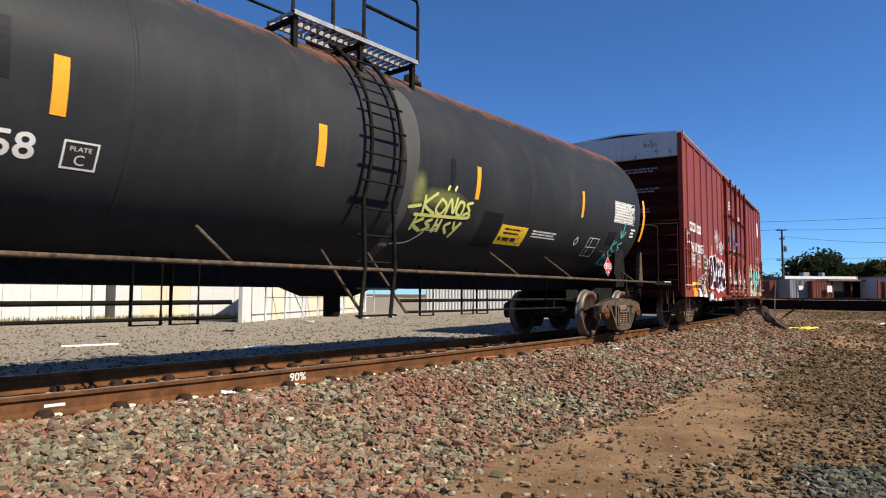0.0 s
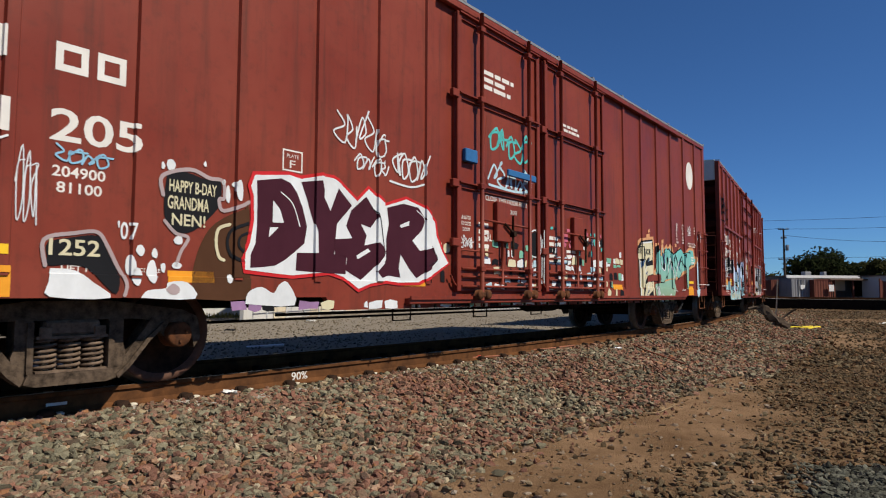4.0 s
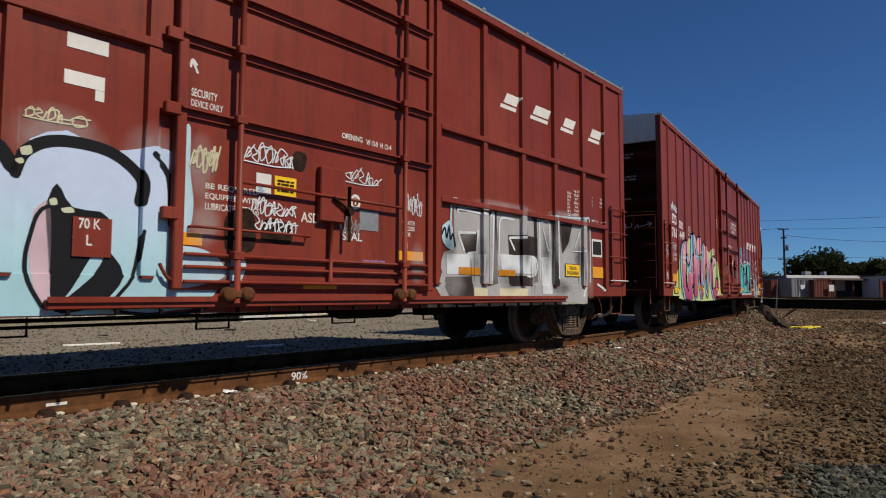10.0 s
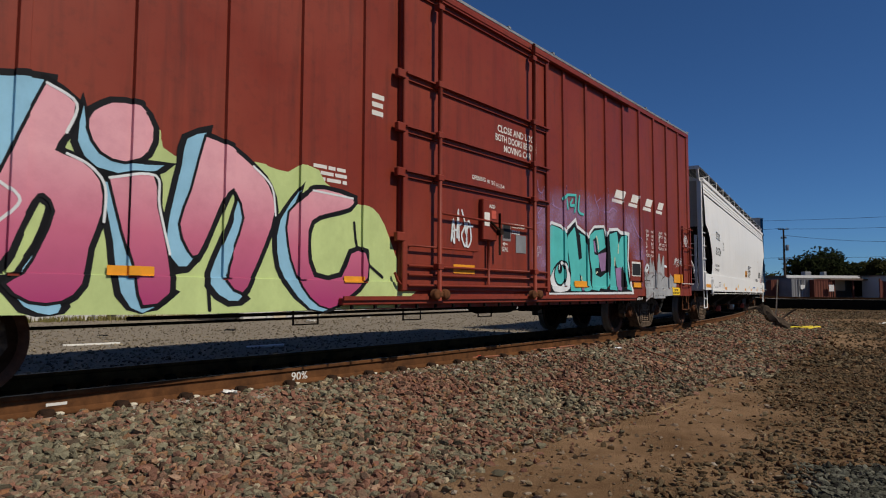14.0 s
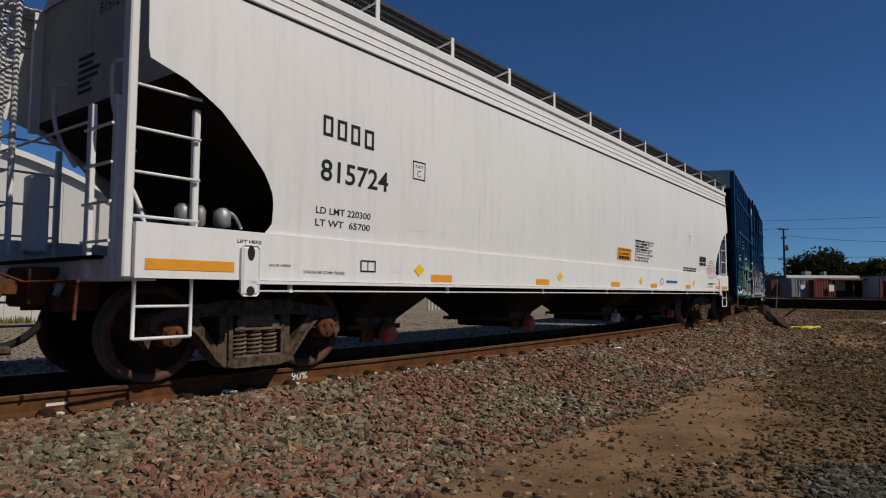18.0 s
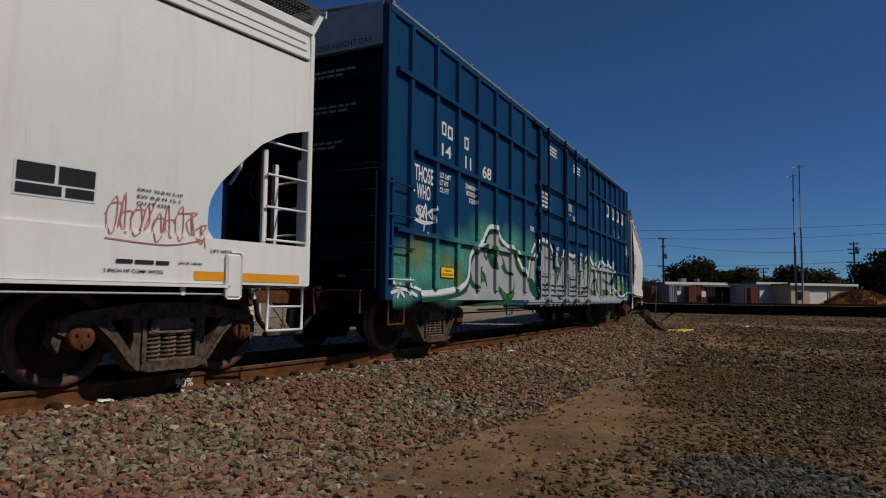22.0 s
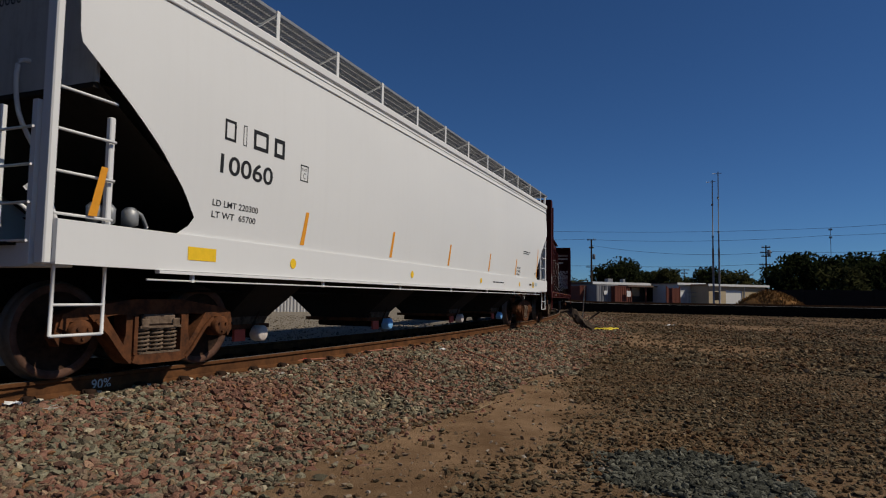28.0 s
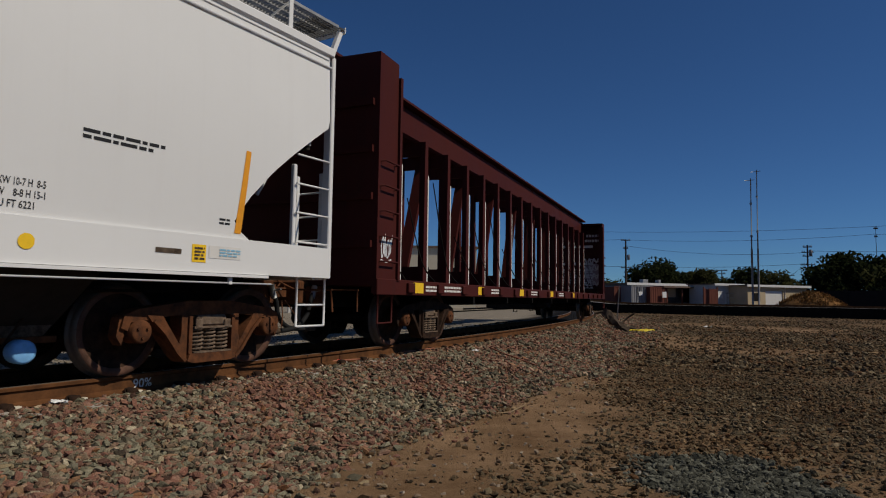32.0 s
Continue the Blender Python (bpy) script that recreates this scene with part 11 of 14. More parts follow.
strokes(box_e, door_e, XE, [[(7.82, 1.82), (8.1, 1.84)]], 0.05, S_GREEN, 6, "graffiti")
strokes(box_e, side_e, XE, [[(11.05, 1.1), (11.3, 0.95), (11.68, 1.13), (12.02, 1.3)]], 0.04, S_GREEN, 6, "graffiti")
strokes(box_e, door_e, XE, [[(9.41, 1.92), (9.34, 1.7), (9.47, 1.47), (9.57, 1.23), (9.54, 0.99)]], 0.05, S_GREEN, 6, "graffiti")
strokes(box_e, door_e, XE, [[(9.68, 1.49), (9.65, 1.24), (9.79, 0.99)]], 0.06, S_GREEN, 6, "graffiti")
strokes(box_e, side_e, XE, [[(10.95, 1.76), (10.74, 1.45), (10.98, 1.25)]], 0.05, S_GREEN, 6, "graffiti")
# ---- cream and turquoise pieces at the far end of the first box car
ink(box_a, side_a, XA, S_PEACH, 3, [(12.42, 1.96), (12.59, 2.03), (13.34, 2.12), (13.39, 1.89), (13.34, 1.53), (13.35, 0.665), (12.48, 0.68)], per=1, label="orange glow round cream lettering")
ink(box_a, side_a, XA, S_BLACK, 4, [(12.43, 1.85), (12.56, 1.94), (12.63, 1.98), (13.28, 2.05), (13.31, 1.87), (13.28, 1.6), (13.34, 0.665), (12.48, 0.68)], per=1)
ink(box_a, side_a, XA, S_CREAM, 5, [(12.63, 1.93), (13.24, 1.99), (13.27, 1.82), (13.25, 1.59), (13, 1.54), (13.06, 1.66), (12.86, 1.55), (12.84, 1.76), (12.81, 1.86), (12.58, 1.86)], per=1, label="angular cream lettering with black shade")
ink(box_a, side_a, XA, S_CREAM, 5, [(12.43, 1.8), (12.67, 1.84), (12.68, 1.69), (12.67, 1.59), (12.44, 1.57)], per=1, label="angular cream lettering with black shade")
ink(box_a, side_a, XA, S_CREAM, 5, [(12.5, 1.55), (12.75, 1.53), (12.84, 1.67), (12.84, 1.12), (12.7, 0.99), (12.68, 0.69), (12.5, 0.69)], per=1, label="angular cream lettering with black shade")
ink(box_a, side_a, XA, S_CREAM, 5, [(12.91, 1.44), (13.31, 1.48), (13.29, 1.28), (12.99, 1.24), (12.81, 1.1), (12.73, 1.11)], per=1, label="angular cream lettering with black shade")
ink(box_a, side_a, XA, S_CREAM, 5, [(12.85, 1.04), (13.04, 1.13), (13.22, 1.09), (13.23, 0.92), (13.01, 0.83), (12.82, 0.68), (12.68, 0.69)], per=1, label="angular cream lettering with black shade")
ink(box_a, side_a, XA, S_CREAM, 5, [(13.22, 1.23), (13.31, 1.23), (13.33, 0.67), (13.26, 0.68)], per=1, label="angular cream lettering with black shade")
ink(box_a, side_a, XA, S_DENIM, 6, [(12.54, 1.51), (12.73, 1.57), (12.58, 1.36)], per=1)
ink(box_a, side_a, XA, S_DENIM, 6, [(12.98, 1.55), (13.08, 1.64), (13.06, 1.54)], per=1)
ink(box_a, side_a, XA, S_DENIM, 6, [(12.84, 1.28), (12.95, 1.34), (12.92, 1.23)], per=1)
ink(box_a, side_a, XA, S_DENIM, 6, [(12.82, 0.78), (12.96, 0.95), (13.01, 0.9)], per=1)
strokes(box_a, side_a, XA, [[(12.5, 1.55), (12.54, 0.71)]], 0.03, S_WHITE, 6, "graffiti")
strokes(box_a, side_a, XA, [[(12.63, 1.93), (13.24, 1.99)]], 0.03, S_WHITE, 6, "graffiti")
strokes(box_a, side_a, XA, [[(12.73, 1.11), (12.82, 1.33), (12.91, 1.44)]], 0.03, S_WHITE, 6, "graffiti")
strokes(box_a, side_a, XA, [[(12.82, 0.7), (13.06, 1.11)]], 0.03, S_WHITE, 6, "graffiti")
ink(box_a, side_a, XA, S_PEACH, 4, [(13.45, 1.97), (13.58, 1.99), (13.63, 1.83), (13.81, 1.78), (13.83, 1.96), (13.96, 1.98), (13.99, 1.88), (14.18, 2.01), (14.26, 1.92), (14.44, 2.03), (14.53, 1.85), (14.63, 1.78), (14.89, 1.87), (15.13, 1.99), (15.24, 1.85), (15.63, 1.93), (15.87, 2.03), (16.23, 2.01), (16.32, 1.82), (16.57, 1.78), (16.33, 1.55), (15.8, 1.45), (14.77, 1.16), (13.8, 1.07), (13.37, 1.24), (13.34, 1.37), (13.46, 1.43)], per=2, label="orange glow round turquoise lettering")
ink(box_a, side_a, XA, FADE_TEAL, 4.5, [(13.45, 1.97), (13.58, 1.99), (13.63, 1.83), (13.81, 1.78), (13.83, 1.96), (13.96, 1.98), (13.99, 1.88), (14.18, 2.01), (14.26, 1.92), (14.44, 2.03), (14.53, 1.85), (14.63, 1.78), (14.89, 1.87), (15.13, 1.99), (15.24, 1.85), (15.63, 1.93), (15.87, 2.03), (16.23, 2.01), (16.32, 1.82), (16.57, 1.78), (16.33, 1.55), (15.8, 1.45), (14.77, 1.16), (13.8, 1.07), (13.37, 1.24), (13.34, 1.37), (13.46, 1.43)], grow=-0.07, per=1, label="green and turquoise fill inside an orange rim")
ink(box_a, side_a, XA, FADE_TEAL, 5, [(13.42, 1.06), (13.8, 1.09), (14.64, 1.2), (14.78, 0.99), (14.56, 0.665), (13.48, 0.67), (13.38, 0.92)], per=1, label="pale green field below the lettering")
ink(box_a, side_a, XA, S_BLACK, 6, [(13.51, 1.76), (13.63, 1.83), (13.73, 1.77), (13.75, 1.6), (13.82, 1.44), (13.95, 1.37), (14.03, 1.45), (14.04, 1.84), (14.21, 1.86), (14.19, 1.6), (14.14, 1.28), (13.96, 1.12), (13.75, 1.12), (13.6, 1.25), (13.48, 1.38), (13.5, 1.57)], grow=0.035, per=1)
ink(box_a, side_a, XA, FADE_TEAL, 7, [(13.51, 1.76), (13.63, 1.83), (13.73, 1.77), (13.75, 1.6), (13.82, 1.44), (13.95, 1.37), (14.03, 1.45), (14.04, 1.84), (14.21, 1.86), (14.19, 1.6), (14.14, 1.28), (13.96, 1.12), (13.75, 1.12), (13.6, 1.25), (13.48, 1.38), (13.5, 1.57)], per=2, label="turquoise interlaced letter")
ink(box_a, side_a, XA, S_BLACK, 6, [(14.04, 1.79), (14.32, 1.88), (14.41, 1.75), (14.39, 1.57), (14.28, 1.45), (14.17, 1.24), (14.1, 1.38), (14.13, 1.64)], grow=0.035, per=1)
ink(box_a, side_a, XA, FADE_TEAL, 7, [(14.04, 1.79), (14.32, 1.88), (14.41, 1.75), (14.39, 1.57), (14.28, 1.45), (14.17, 1.24), (14.1, 1.38), (14.13, 1.64)], per=2, label="turquoise interlaced letter")
ink(box_a, side_a, XA, S_BLACK, 6, [(14.41, 1.83), (14.57, 1.75), (14.76, 1.8), (14.64, 1.53), (14.83, 1.38), (14.71, 1.18), (14.58, 1.31), (14.51, 1.47)], grow=0.035, per=1)
ink(box_a, side_a, XA, FADE_TEAL, 7, [(14.41, 1.83), (14.57, 1.75), (14.76, 1.8), (14.64, 1.53), (14.83, 1.38), (14.71, 1.18), (14.58, 1.31), (14.51, 1.47)], per=2, label="turquoise interlaced letter")
ink(box_a, side_a, XA, S_BLACK, 6, [(14.76, 1.8), (15.13, 1.93), (15.32, 1.83), (15.07, 1.69), (15.25, 1.59), (15.18, 1.35), (14.97, 1.22), (14.83, 1.33), (14.96, 1.56)], grow=0.035, per=1)
ink(box_a, side_a, XA, FADE_TEAL, 7, [(14.76, 1.8), (15.13, 1.93), (15.32, 1.83), (15.07, 1.69), (15.25, 1.59), (15.18, 1.35), (14.97, 1.22), (14.83, 1.33), (14.96, 1.56)], per=2, label="turquoise interlaced letter")
ink(box_a, side_a, XA, S_BLACK, 6, [(15.21, 1.81), (15.92, 1.87), (15.97, 1.59), (15.76, 1.51), (15.72, 1.01), (15.52, 1.01), (15.48, 1.49), (15.32, 1.6)], grow=0.035, per=1)
ink(box_a, side_a, XA, FADE_TEAL, 7, [(15.21, 1.81), (15.92, 1.87), (15.97, 1.59), (15.76, 1.51), (15.72, 1.01), (15.52, 1.01), (15.48, 1.49), (15.32, 1.6)], per=2, label="turquoise interlaced letter")
ink(box_a, side_a, XA, S_BLACK, 8, [(13.45, 1.9), (13.57, 1.94), (13.58, 1.82), (13.5, 1.71), (13.47, 1.57)], per=1)
ink(box_a, side_a, XA, S_BLACK, 8, [(13.86, 1.8), (13.94, 1.77), (14.03, 1.43), (13.92, 1.37), (13.87, 1.47), (13.94, 1.57)], per=1)
ink(box_a, side_a, XA, S_BLACK, 8, [(14.15, 1.66), (14.24, 1.72), (14.26, 1.6), (14.19, 1.52)], per=1)
ink(box_a, side_a, XA, S_BLACK, 8, [(14.58, 1.75), (14.7, 1.71), (14.64, 1.56), (14.52, 1.62)], per=1)
ink(box_a, side_a, XA, S_BLACK, 8, [(15.07, 1.68), (15.17, 1.66), (15.03, 1.5), (14.94, 1.53)], per=1)
ink(box_a, side_a, XA, S_BLACK, 8, [(15.39, 1.81), (15.63, 1.86), (15.47, 1.72)], per=1)
strokes(box_a, side_a, XA, [[(13.91, 1.74), (13.98, 1.7), (14.01, 1.55)]], 0.05, S_DENIM, 9, "graffiti")
strokes(box_a, side_a, XA, [[(14.57, 1.66), (14.64, 1.69), (14.6, 1.6)]], 0.05, S_DENIM, 9, "graffiti")
strokes(box_a, side_a, XA, [[(15.03, 1.63), (14.98, 1.51), (15.07, 1.4)]], 0.05, S_DENIM, 9, "graffiti")
strokes(box_a, side_a, XA, [[(13.65, 1.35), (13.72, 1.26), (13.75, 1.16)]], 0.05, S_DENIM, 9, "graffiti")
strokes(box_a, side_a, XA, [[(13.45, 1.01), (13.62, 0.69), (13.54, 1.01), (13.72, 0.73), (13.84, 0.67)]], 0.03, S_WHITE, 9, "graffiti")
strokes(box_a, side_a, XA, [[(13.81, 1.58), (13.84, 1.44), (14.01, 1.38), (14.05, 1.53)]], 0.03, S_WHITE, 9, "graffiti")
strokes(box_a, side_a, XA, [[(14.22, 1.34), (14.3, 1.56), (14.39, 1.67), (14.48, 1.41), (14.58, 1.2)]], 0.03, S_WHITE, 9, "graffiti")
strokes(box_a, side_a, XA, [[(14.77, 1.27), (14.9, 1.5), (15, 1.62)]], 0.03, S_WHITE, 9, "graffiti")
strokes(box_a, side_a, XA, [[(15.52, 1.43), (15.58, 1.07)]], 0.03, S_WHITE, 9, "graffiti")
strokes(box_a, side_a, XA, [[(13.81, 0.83), (14.13, 0.7), (14.35, 0.83), (14.41, 0.72)]], 0.03, S_WHITE, 9, "graffiti")
ink(box_a, side_a, XA, S_PEACH, 4, [(12.92, 2.14), (13.12, 2.17), (13.13, 2.07), (12.92, 2.03)], per=1)
ink(box_a, side_a, XA, S_PEACH, 4, [(13.03, 2.25), (13.13, 2.27), (13.13, 2.2), (13.03, 2.18)], per=1)
ink(box_a, side_a, XA, S_PEACH, 4, [(13.85, 2.08), (13.98, 2.1), (13.98, 2.01), (13.85, 1.99)], per=1)
ink(box_a, side_a, XA, S_PEACH, 4, [(14.75, 2.05), (14.87, 2.05), (14.87, 1.98), (14.75, 1.96)], per=1)
ink(box_a, side_a, XA, S_PEACH, 4, [(15.87, 2.08), (16.06, 2.09), (16.07, 2), (15.87, 1.98)], per=1)
words(box_a, side_a, lambda u: u - (A_R - A_L) / 2, [("2010!", 13.08, 1.70, 13.33, 1.81), ("ICR", 13.60, 1.70, 13.86, 1.82)], S_BLACK, 10)
ink(box_a, side_a, XA, RED_OLD, 10, [(12.92, 1.23), (13.67, 1.28), (13.68, 1.14), (12.92, 1.1)], per=1)
# ---- grey subway-car picture at the far end of the second box car
ink(box_b, side_b, XB, S_ASH, 3, [(9.42, 2.02), (9.54, 2.02), (10.2, 2.03), (12.14, 2.1), (13.16, 2.13), (13.12, 0.665), (9.31, 0.665), (9.12, 0.91), (9.26, 1.37), (9.44, 1.43)], per=1, label="grey and white sprayed picture of a rail car")
strokes(box_b, side_b, XB, [[(9.37, 1.78), (9.39, 2.03), (9.44, 2.1), (9.59, 2.06), (10.06, 2.05), (10.23, 2.05), (10.8, 2.06), (11.3, 2.07), (11.79, 2.09), (12.23, 2.11), (13.05, 2.15), (13.26, 2.09), (13.26, 1.05)]], 0.035, S_PALE, 5, "graffiti")
ink(box_b, side_b, XB, S_UMBER, 4, [(9.49, 1.64), (9.91, 1.68), (9.89, 1.41), (9.66, 1.38), (9.55, 1.53)], per=1)
ink(box_b, side_b, XB, S_UMBER, 4, [(10.13, 2), (10.36, 2.02), (10.39, 0.98), (10.12, 0.93), (10.14, 1.34)], per=1)
ink(box_b, side_b, XB, S_UMBER, 4, [(10.65, 1.7), (11.09, 1.73), (11.48, 1.71), (11.48, 1.43), (10.68, 1.4)], per=1)
ink(box_b, side_b, XB, S_UMBER, 4, [(11.2, 2.05), (11.46, 2.05), (11.49, 1.01), (11.4, 1.01), (11.37, 1.97)], per=1)
ink(box_b, side_b, XB, S_UMBER, 4, [(11.9, 2.09), (12.14, 2.1), (12.15, 0.96), (11.94, 0.96)], per=1)
ink(box_b, side_b, XB, S_UMBER, 4, [(12.16, 1.99), (12.63, 2.02), (12.48, 1.69), (12.26, 1.49)], per=1)
ink(box_b, side_b, XB, S_UMBER, 4, [(9.29, 1.05), (9.79, 1.07), (9.83, 0.67), (9.4, 0.68), (9.27, 0.91)], per=1)
ink(box_b, side_b, XB, S_UMBER, 4, [(10.66, 1.1), (11.36, 1.1), (11.32, 0.95), (10.69, 0.94)], per=1)
ink(box_b, side_b, XB, S_UMBER, 4, [(9.44, 1.99), (10.2, 2.01), (10.2, 1.97), (9.47, 1.93)], per=1)
ink(box_b, side_b, XB, S_ASH, 5, [(12.63, 1.57), (12.94, 2.03), (13.05, 1.97), (13.05, 1.58)], per=1)
ink(box_b, side_b, XB, S_ASH, 5, [(10.19, 1.95), (10.29, 1.94), (10.27, 0.97), (10.19, 0.97)], per=1)
strokes(box_b, side_b, XB, [[(9.49, 1.65), (9.86, 1.67)]], 0.035, S_WHITE, 6, "graffiti")
strokes(box_b, side_b, XB, [[(9.49, 1.65), (9.61, 1.42)]], 0.035, S_WHITE, 6, "graffiti")
strokes(box_b, side_b, XB, [[(9.92, 1.7), (9.89, 1.39)]], 0.035, S_WHITE, 6, "graffiti")
strokes(box_b, side_b, XB, [[(9.49, 1.92), (9.54, 1.97), (10.06, 1.95)]], 0.035, S_WHITE, 6, "graffiti")
strokes(box_b, side_b, XB, [[(10.45, 1.89), (10.51, 1.94), (10.81, 1.94)]], 0.035, S_WHITE, 6, "graffiti")
strokes(box_b, side_b, XB, [[(10.43, 1.87), (10.41, 1.25)]], 0.035, S_WHITE, 6, "graffiti")
strokes(box_b, side_b, XB, [[(10.69, 1.66), (11.09, 1.69)]], 0.035, S_WHITE, 6, "graffiti")
strokes(box_b, side_b, XB, [[(10.69, 1.65), (10.82, 1.49)]], 0.035, S_WHITE, 6, "graffiti")
strokes(box_b, side_b, XB, [[(11.6, 1.97), (11.83, 1.97), (11.85, 1.43)]], 0.035, S_WHITE, 6, "graffiti")
strokes(box_b, side_b, XB, [[(12.05, 2.05), (12.06, 1.09)]], 0.035, S_WHITE, 6, "graffiti")
strokes(box_b, side_b, XB, [[(11.54, 1.96), (11.55, 1.07)]], 0.035, S_WHITE, 6, "graffiti")
strokes(box_b, side_b, XB, [[(10.23, 1.94), (10.29, 1.94), (10.25, 1.03)]], 0.035, S_WHITE, 6, "graffiti")
strokes(box_b, side_b, XB, [[(9.71, 1.38), (9.87, 1.4)]], 0.035, S_WHITE, 6, "graffiti")
strokes(box_b, side_b, XB, [[(10.71, 1.38), (11.39, 1.39), (11.41, 1.13), (11.1, 1.1)]], 0.035, S_WHITE, 6, "graffiti")
ink(box_b, side_b, XB, S_PALE, 6, [(9.23, 1.71), (9.37, 1.79), (9.42, 1.48), (9.39, 1.4), (9.24, 1.5)])
strokes(box_b, side_b, XB, [[(9.22, 1.6), (9.27, 1.69), (9.3, 1.56), (9.34, 1.73), (9.36, 1.54), (9.4, 1.62), (9.44, 1.46)]], 0.03, S_BLACK, 7, "graffiti")
ink(box_b, side_b, XB, S_WHITE, 5, [(10.43, 1.41), (11.43, 1.4), (11.43, 1.13), (10.5, 1.14)], per=1)
ink(box_b, side_b, XB, S_WHITE, 5, [(9.3, 1.35), (10.05, 1.38), (10, 1.08), (9.82, 1.09), (9.31, 1.09)], per=1)
ink(box_b, side_b, XB, S_WHITE, 5, [(11.59, 1.41), (11.88, 1.43), (11.91, 0.83), (11.6, 0.83)], per=1)
ink(box_b, side_b, XB, S_CREAM, 4, [(9.82, 0.92), (10.12, 0.9), (10.13, 0.67), (9.84, 0.67)], per=1)
ink(box_b, side_b, XB, S_CREAM, 4, [(10.41, 0.91), (11.17, 0.91), (11.18, 0.665), (10.42, 0.67)], per=1)
# soft white and black spray over the grey picture, rust runs below the posts
clouds(box_b, side_b, XB, [(9.6, 1.75, 0.35, 0.3), (10.3, 1.3, 0.25, 0.5), (10.9, 1.85, 0.4, 0.25), (11.5, 1.1, 0.3, 0.35), (12.0, 1.7, 0.3, 0.4), (12.6, 1.2, 0.3, 0.4), (12.9, 1.85, 0.35, 0.35), (9.4, 0.95, 0.3, 0.25), (13.2, 1.2, 0.2, 0.5), (12.4, 2.12, 0.7, 0.12), (10.6, 2.1, 0.9, 0.1)], M_WHITE, 7, "soft white spray")
clouds(box_b, side_b, XB, [(9.9, 1.3, 0.22, 0.4), (10.7, 1.05, 0.35, 0.22), (11.1, 1.5, 0.25, 0.3), (11.75, 1.5, 0.18, 0.45), (12.35, 1.75, 0.25, 0.22), (12.85, 1.45, 0.22, 0.25), (12.2, 0.95, 0.4, 0.16), (9.35, 1.45, 0.2, 0.25)], M_SOOT, 8, "soft black spray")
rng = random.Random(77)
strokes(box_b, side_b, XB, [[(12.68, 1.62), (12.94, 2.0)], [(9.52, 1.15), (9.80, 1.36)], [(11.62, 1.9), (11.80, 1.52)], [(12.62, 1.55), (13.02, 1.58)]], 0.03, S_WHITE, 9, "graffiti", "white glint lines", 0.5)
for k in range(9):
    x, z = rng.choice((9.82, 10.36, 11.3, 12.25, 12.9)) + rng.uniform(-0.08, 0.08), rng.uniform(1.2, 1.9)
    strokes(box_b, side_b, XB, [[(x, z), (x + 0.006, z - 0.2), (x, z - rng.uniform(0.3, 0.6))]], rng.uniform(0.010, 0.018), RUST, 9 + 0.1 * k, "stain", "rust run", 0.75)
# ---- turquoise letters with an eye at the far end of the third box car
ink(box_c, side_c, XO, S_WHITE, 4, [(10.63, 1.93), (10.81, 2.02), (11.17, 1.99), (11.32, 1.91), (11.64, 2.15), (11.69, 2.04), (11.98, 1.94), (12.06, 1.87), (12.35, 2.08), (12.76, 2.12), (12.83, 1.98), (12.96, 2.08), (13.37, 2.12), (13.52, 2.07), (13.93, 2.07), (13.85, 1.5), (14.05, 0.85), (10.68, 0.84)], grow=0.02, per=1, label="white rim round turquoise lettering")
ink(box_c, side_c, XO, S_BLACK, 5, [(10.63, 1.9), (10.81, 1.99), (11.17, 1.96), (11.32, 1.87), (11.63, 2.11), (11.68, 2), (11.98, 1.91), (12.06, 1.83), (12.35, 2.05), (12.75, 2.09), (12.82, 1.92), (12.96, 2.04), (13.35, 2.08), (13.5, 2.02), (13.87, 2.02), (13.81, 1.5), (13.99, 0.88), (10.68, 0.85)], per=1, label="black shade behind turquoise lettering")
ink(box_c, side_c, XO, S_TEAL, 6, [(10.73, 1.91), (10.81, 1.97), (11.17, 1.93), (11.32, 1.85), (11.39, 1.63), (11.44, 1.27), (11.36, 1.35), (11.19, 1.41), (11, 1.35), (10.84, 1.23), (10.73, 1.12), (10.69, 1.3), (10.69, 1.7)], per=2, label="turquoise block letter")
ink(box_c, side_c, XO, S_TEAL, 6, [(11.4, 1.81), (11.61, 2.01), (11.65, 1.85), (11.73, 1.43), (11.85, 1.47), (11.79, 1.87), (11.74, 1.92), (11.98, 1.87), (12.04, 1.51), (12.11, 1.22), (12.22, 0.92), (12.06, 0.88), (11.91, 0.88), (11.86, 1.11), (11.76, 1.2), (11.79, 0.88), (11.47, 0.88), (11.47, 1), (11.5, 1.18), (11.43, 1.54)], per=1, label="turquoise block letter")
ink(box_c, side_c, XO, S_TEAL, 6, [(12.13, 1.88), (12.35, 2), (12.72, 2.06), (12.81, 1.72), (12.48, 1.6), (12.42, 1.89), (12.29, 1.83), (12.34, 1.56), (12.54, 1.55), (12.51, 1.32), (12.35, 1.3), (12.39, 1.18), (12.58, 1.14), (12.85, 1.25), (12.92, 1.04), (12.79, 0.92), (12.55, 0.94), (12.48, 0.89), (12.23, 0.91), (12.25, 1.23), (12.13, 1.57)], per=1, label="turquoise block letter")
ink(box_c, side_c, XO, S_TEAL, 6, [(12.97, 1.98), (13.32, 2.06), (13.39, 1.8), (13.5, 1.97), (13.71, 2.02), (13.82, 1.98), (13.74, 1.43), (13.86, 1.07), (13.99, 0.9), (13.74, 0.93), (13.66, 1.13), (13.58, 1.39), (13.42, 1.29), (13.29, 1.37), (13.22, 1.51), (13.19, 1.34), (13.26, 1), (13.27, 0.9), (12.93, 0.92), (12.99, 1.1), (13.04, 1.49)], per=1, label="turquoise block letter")
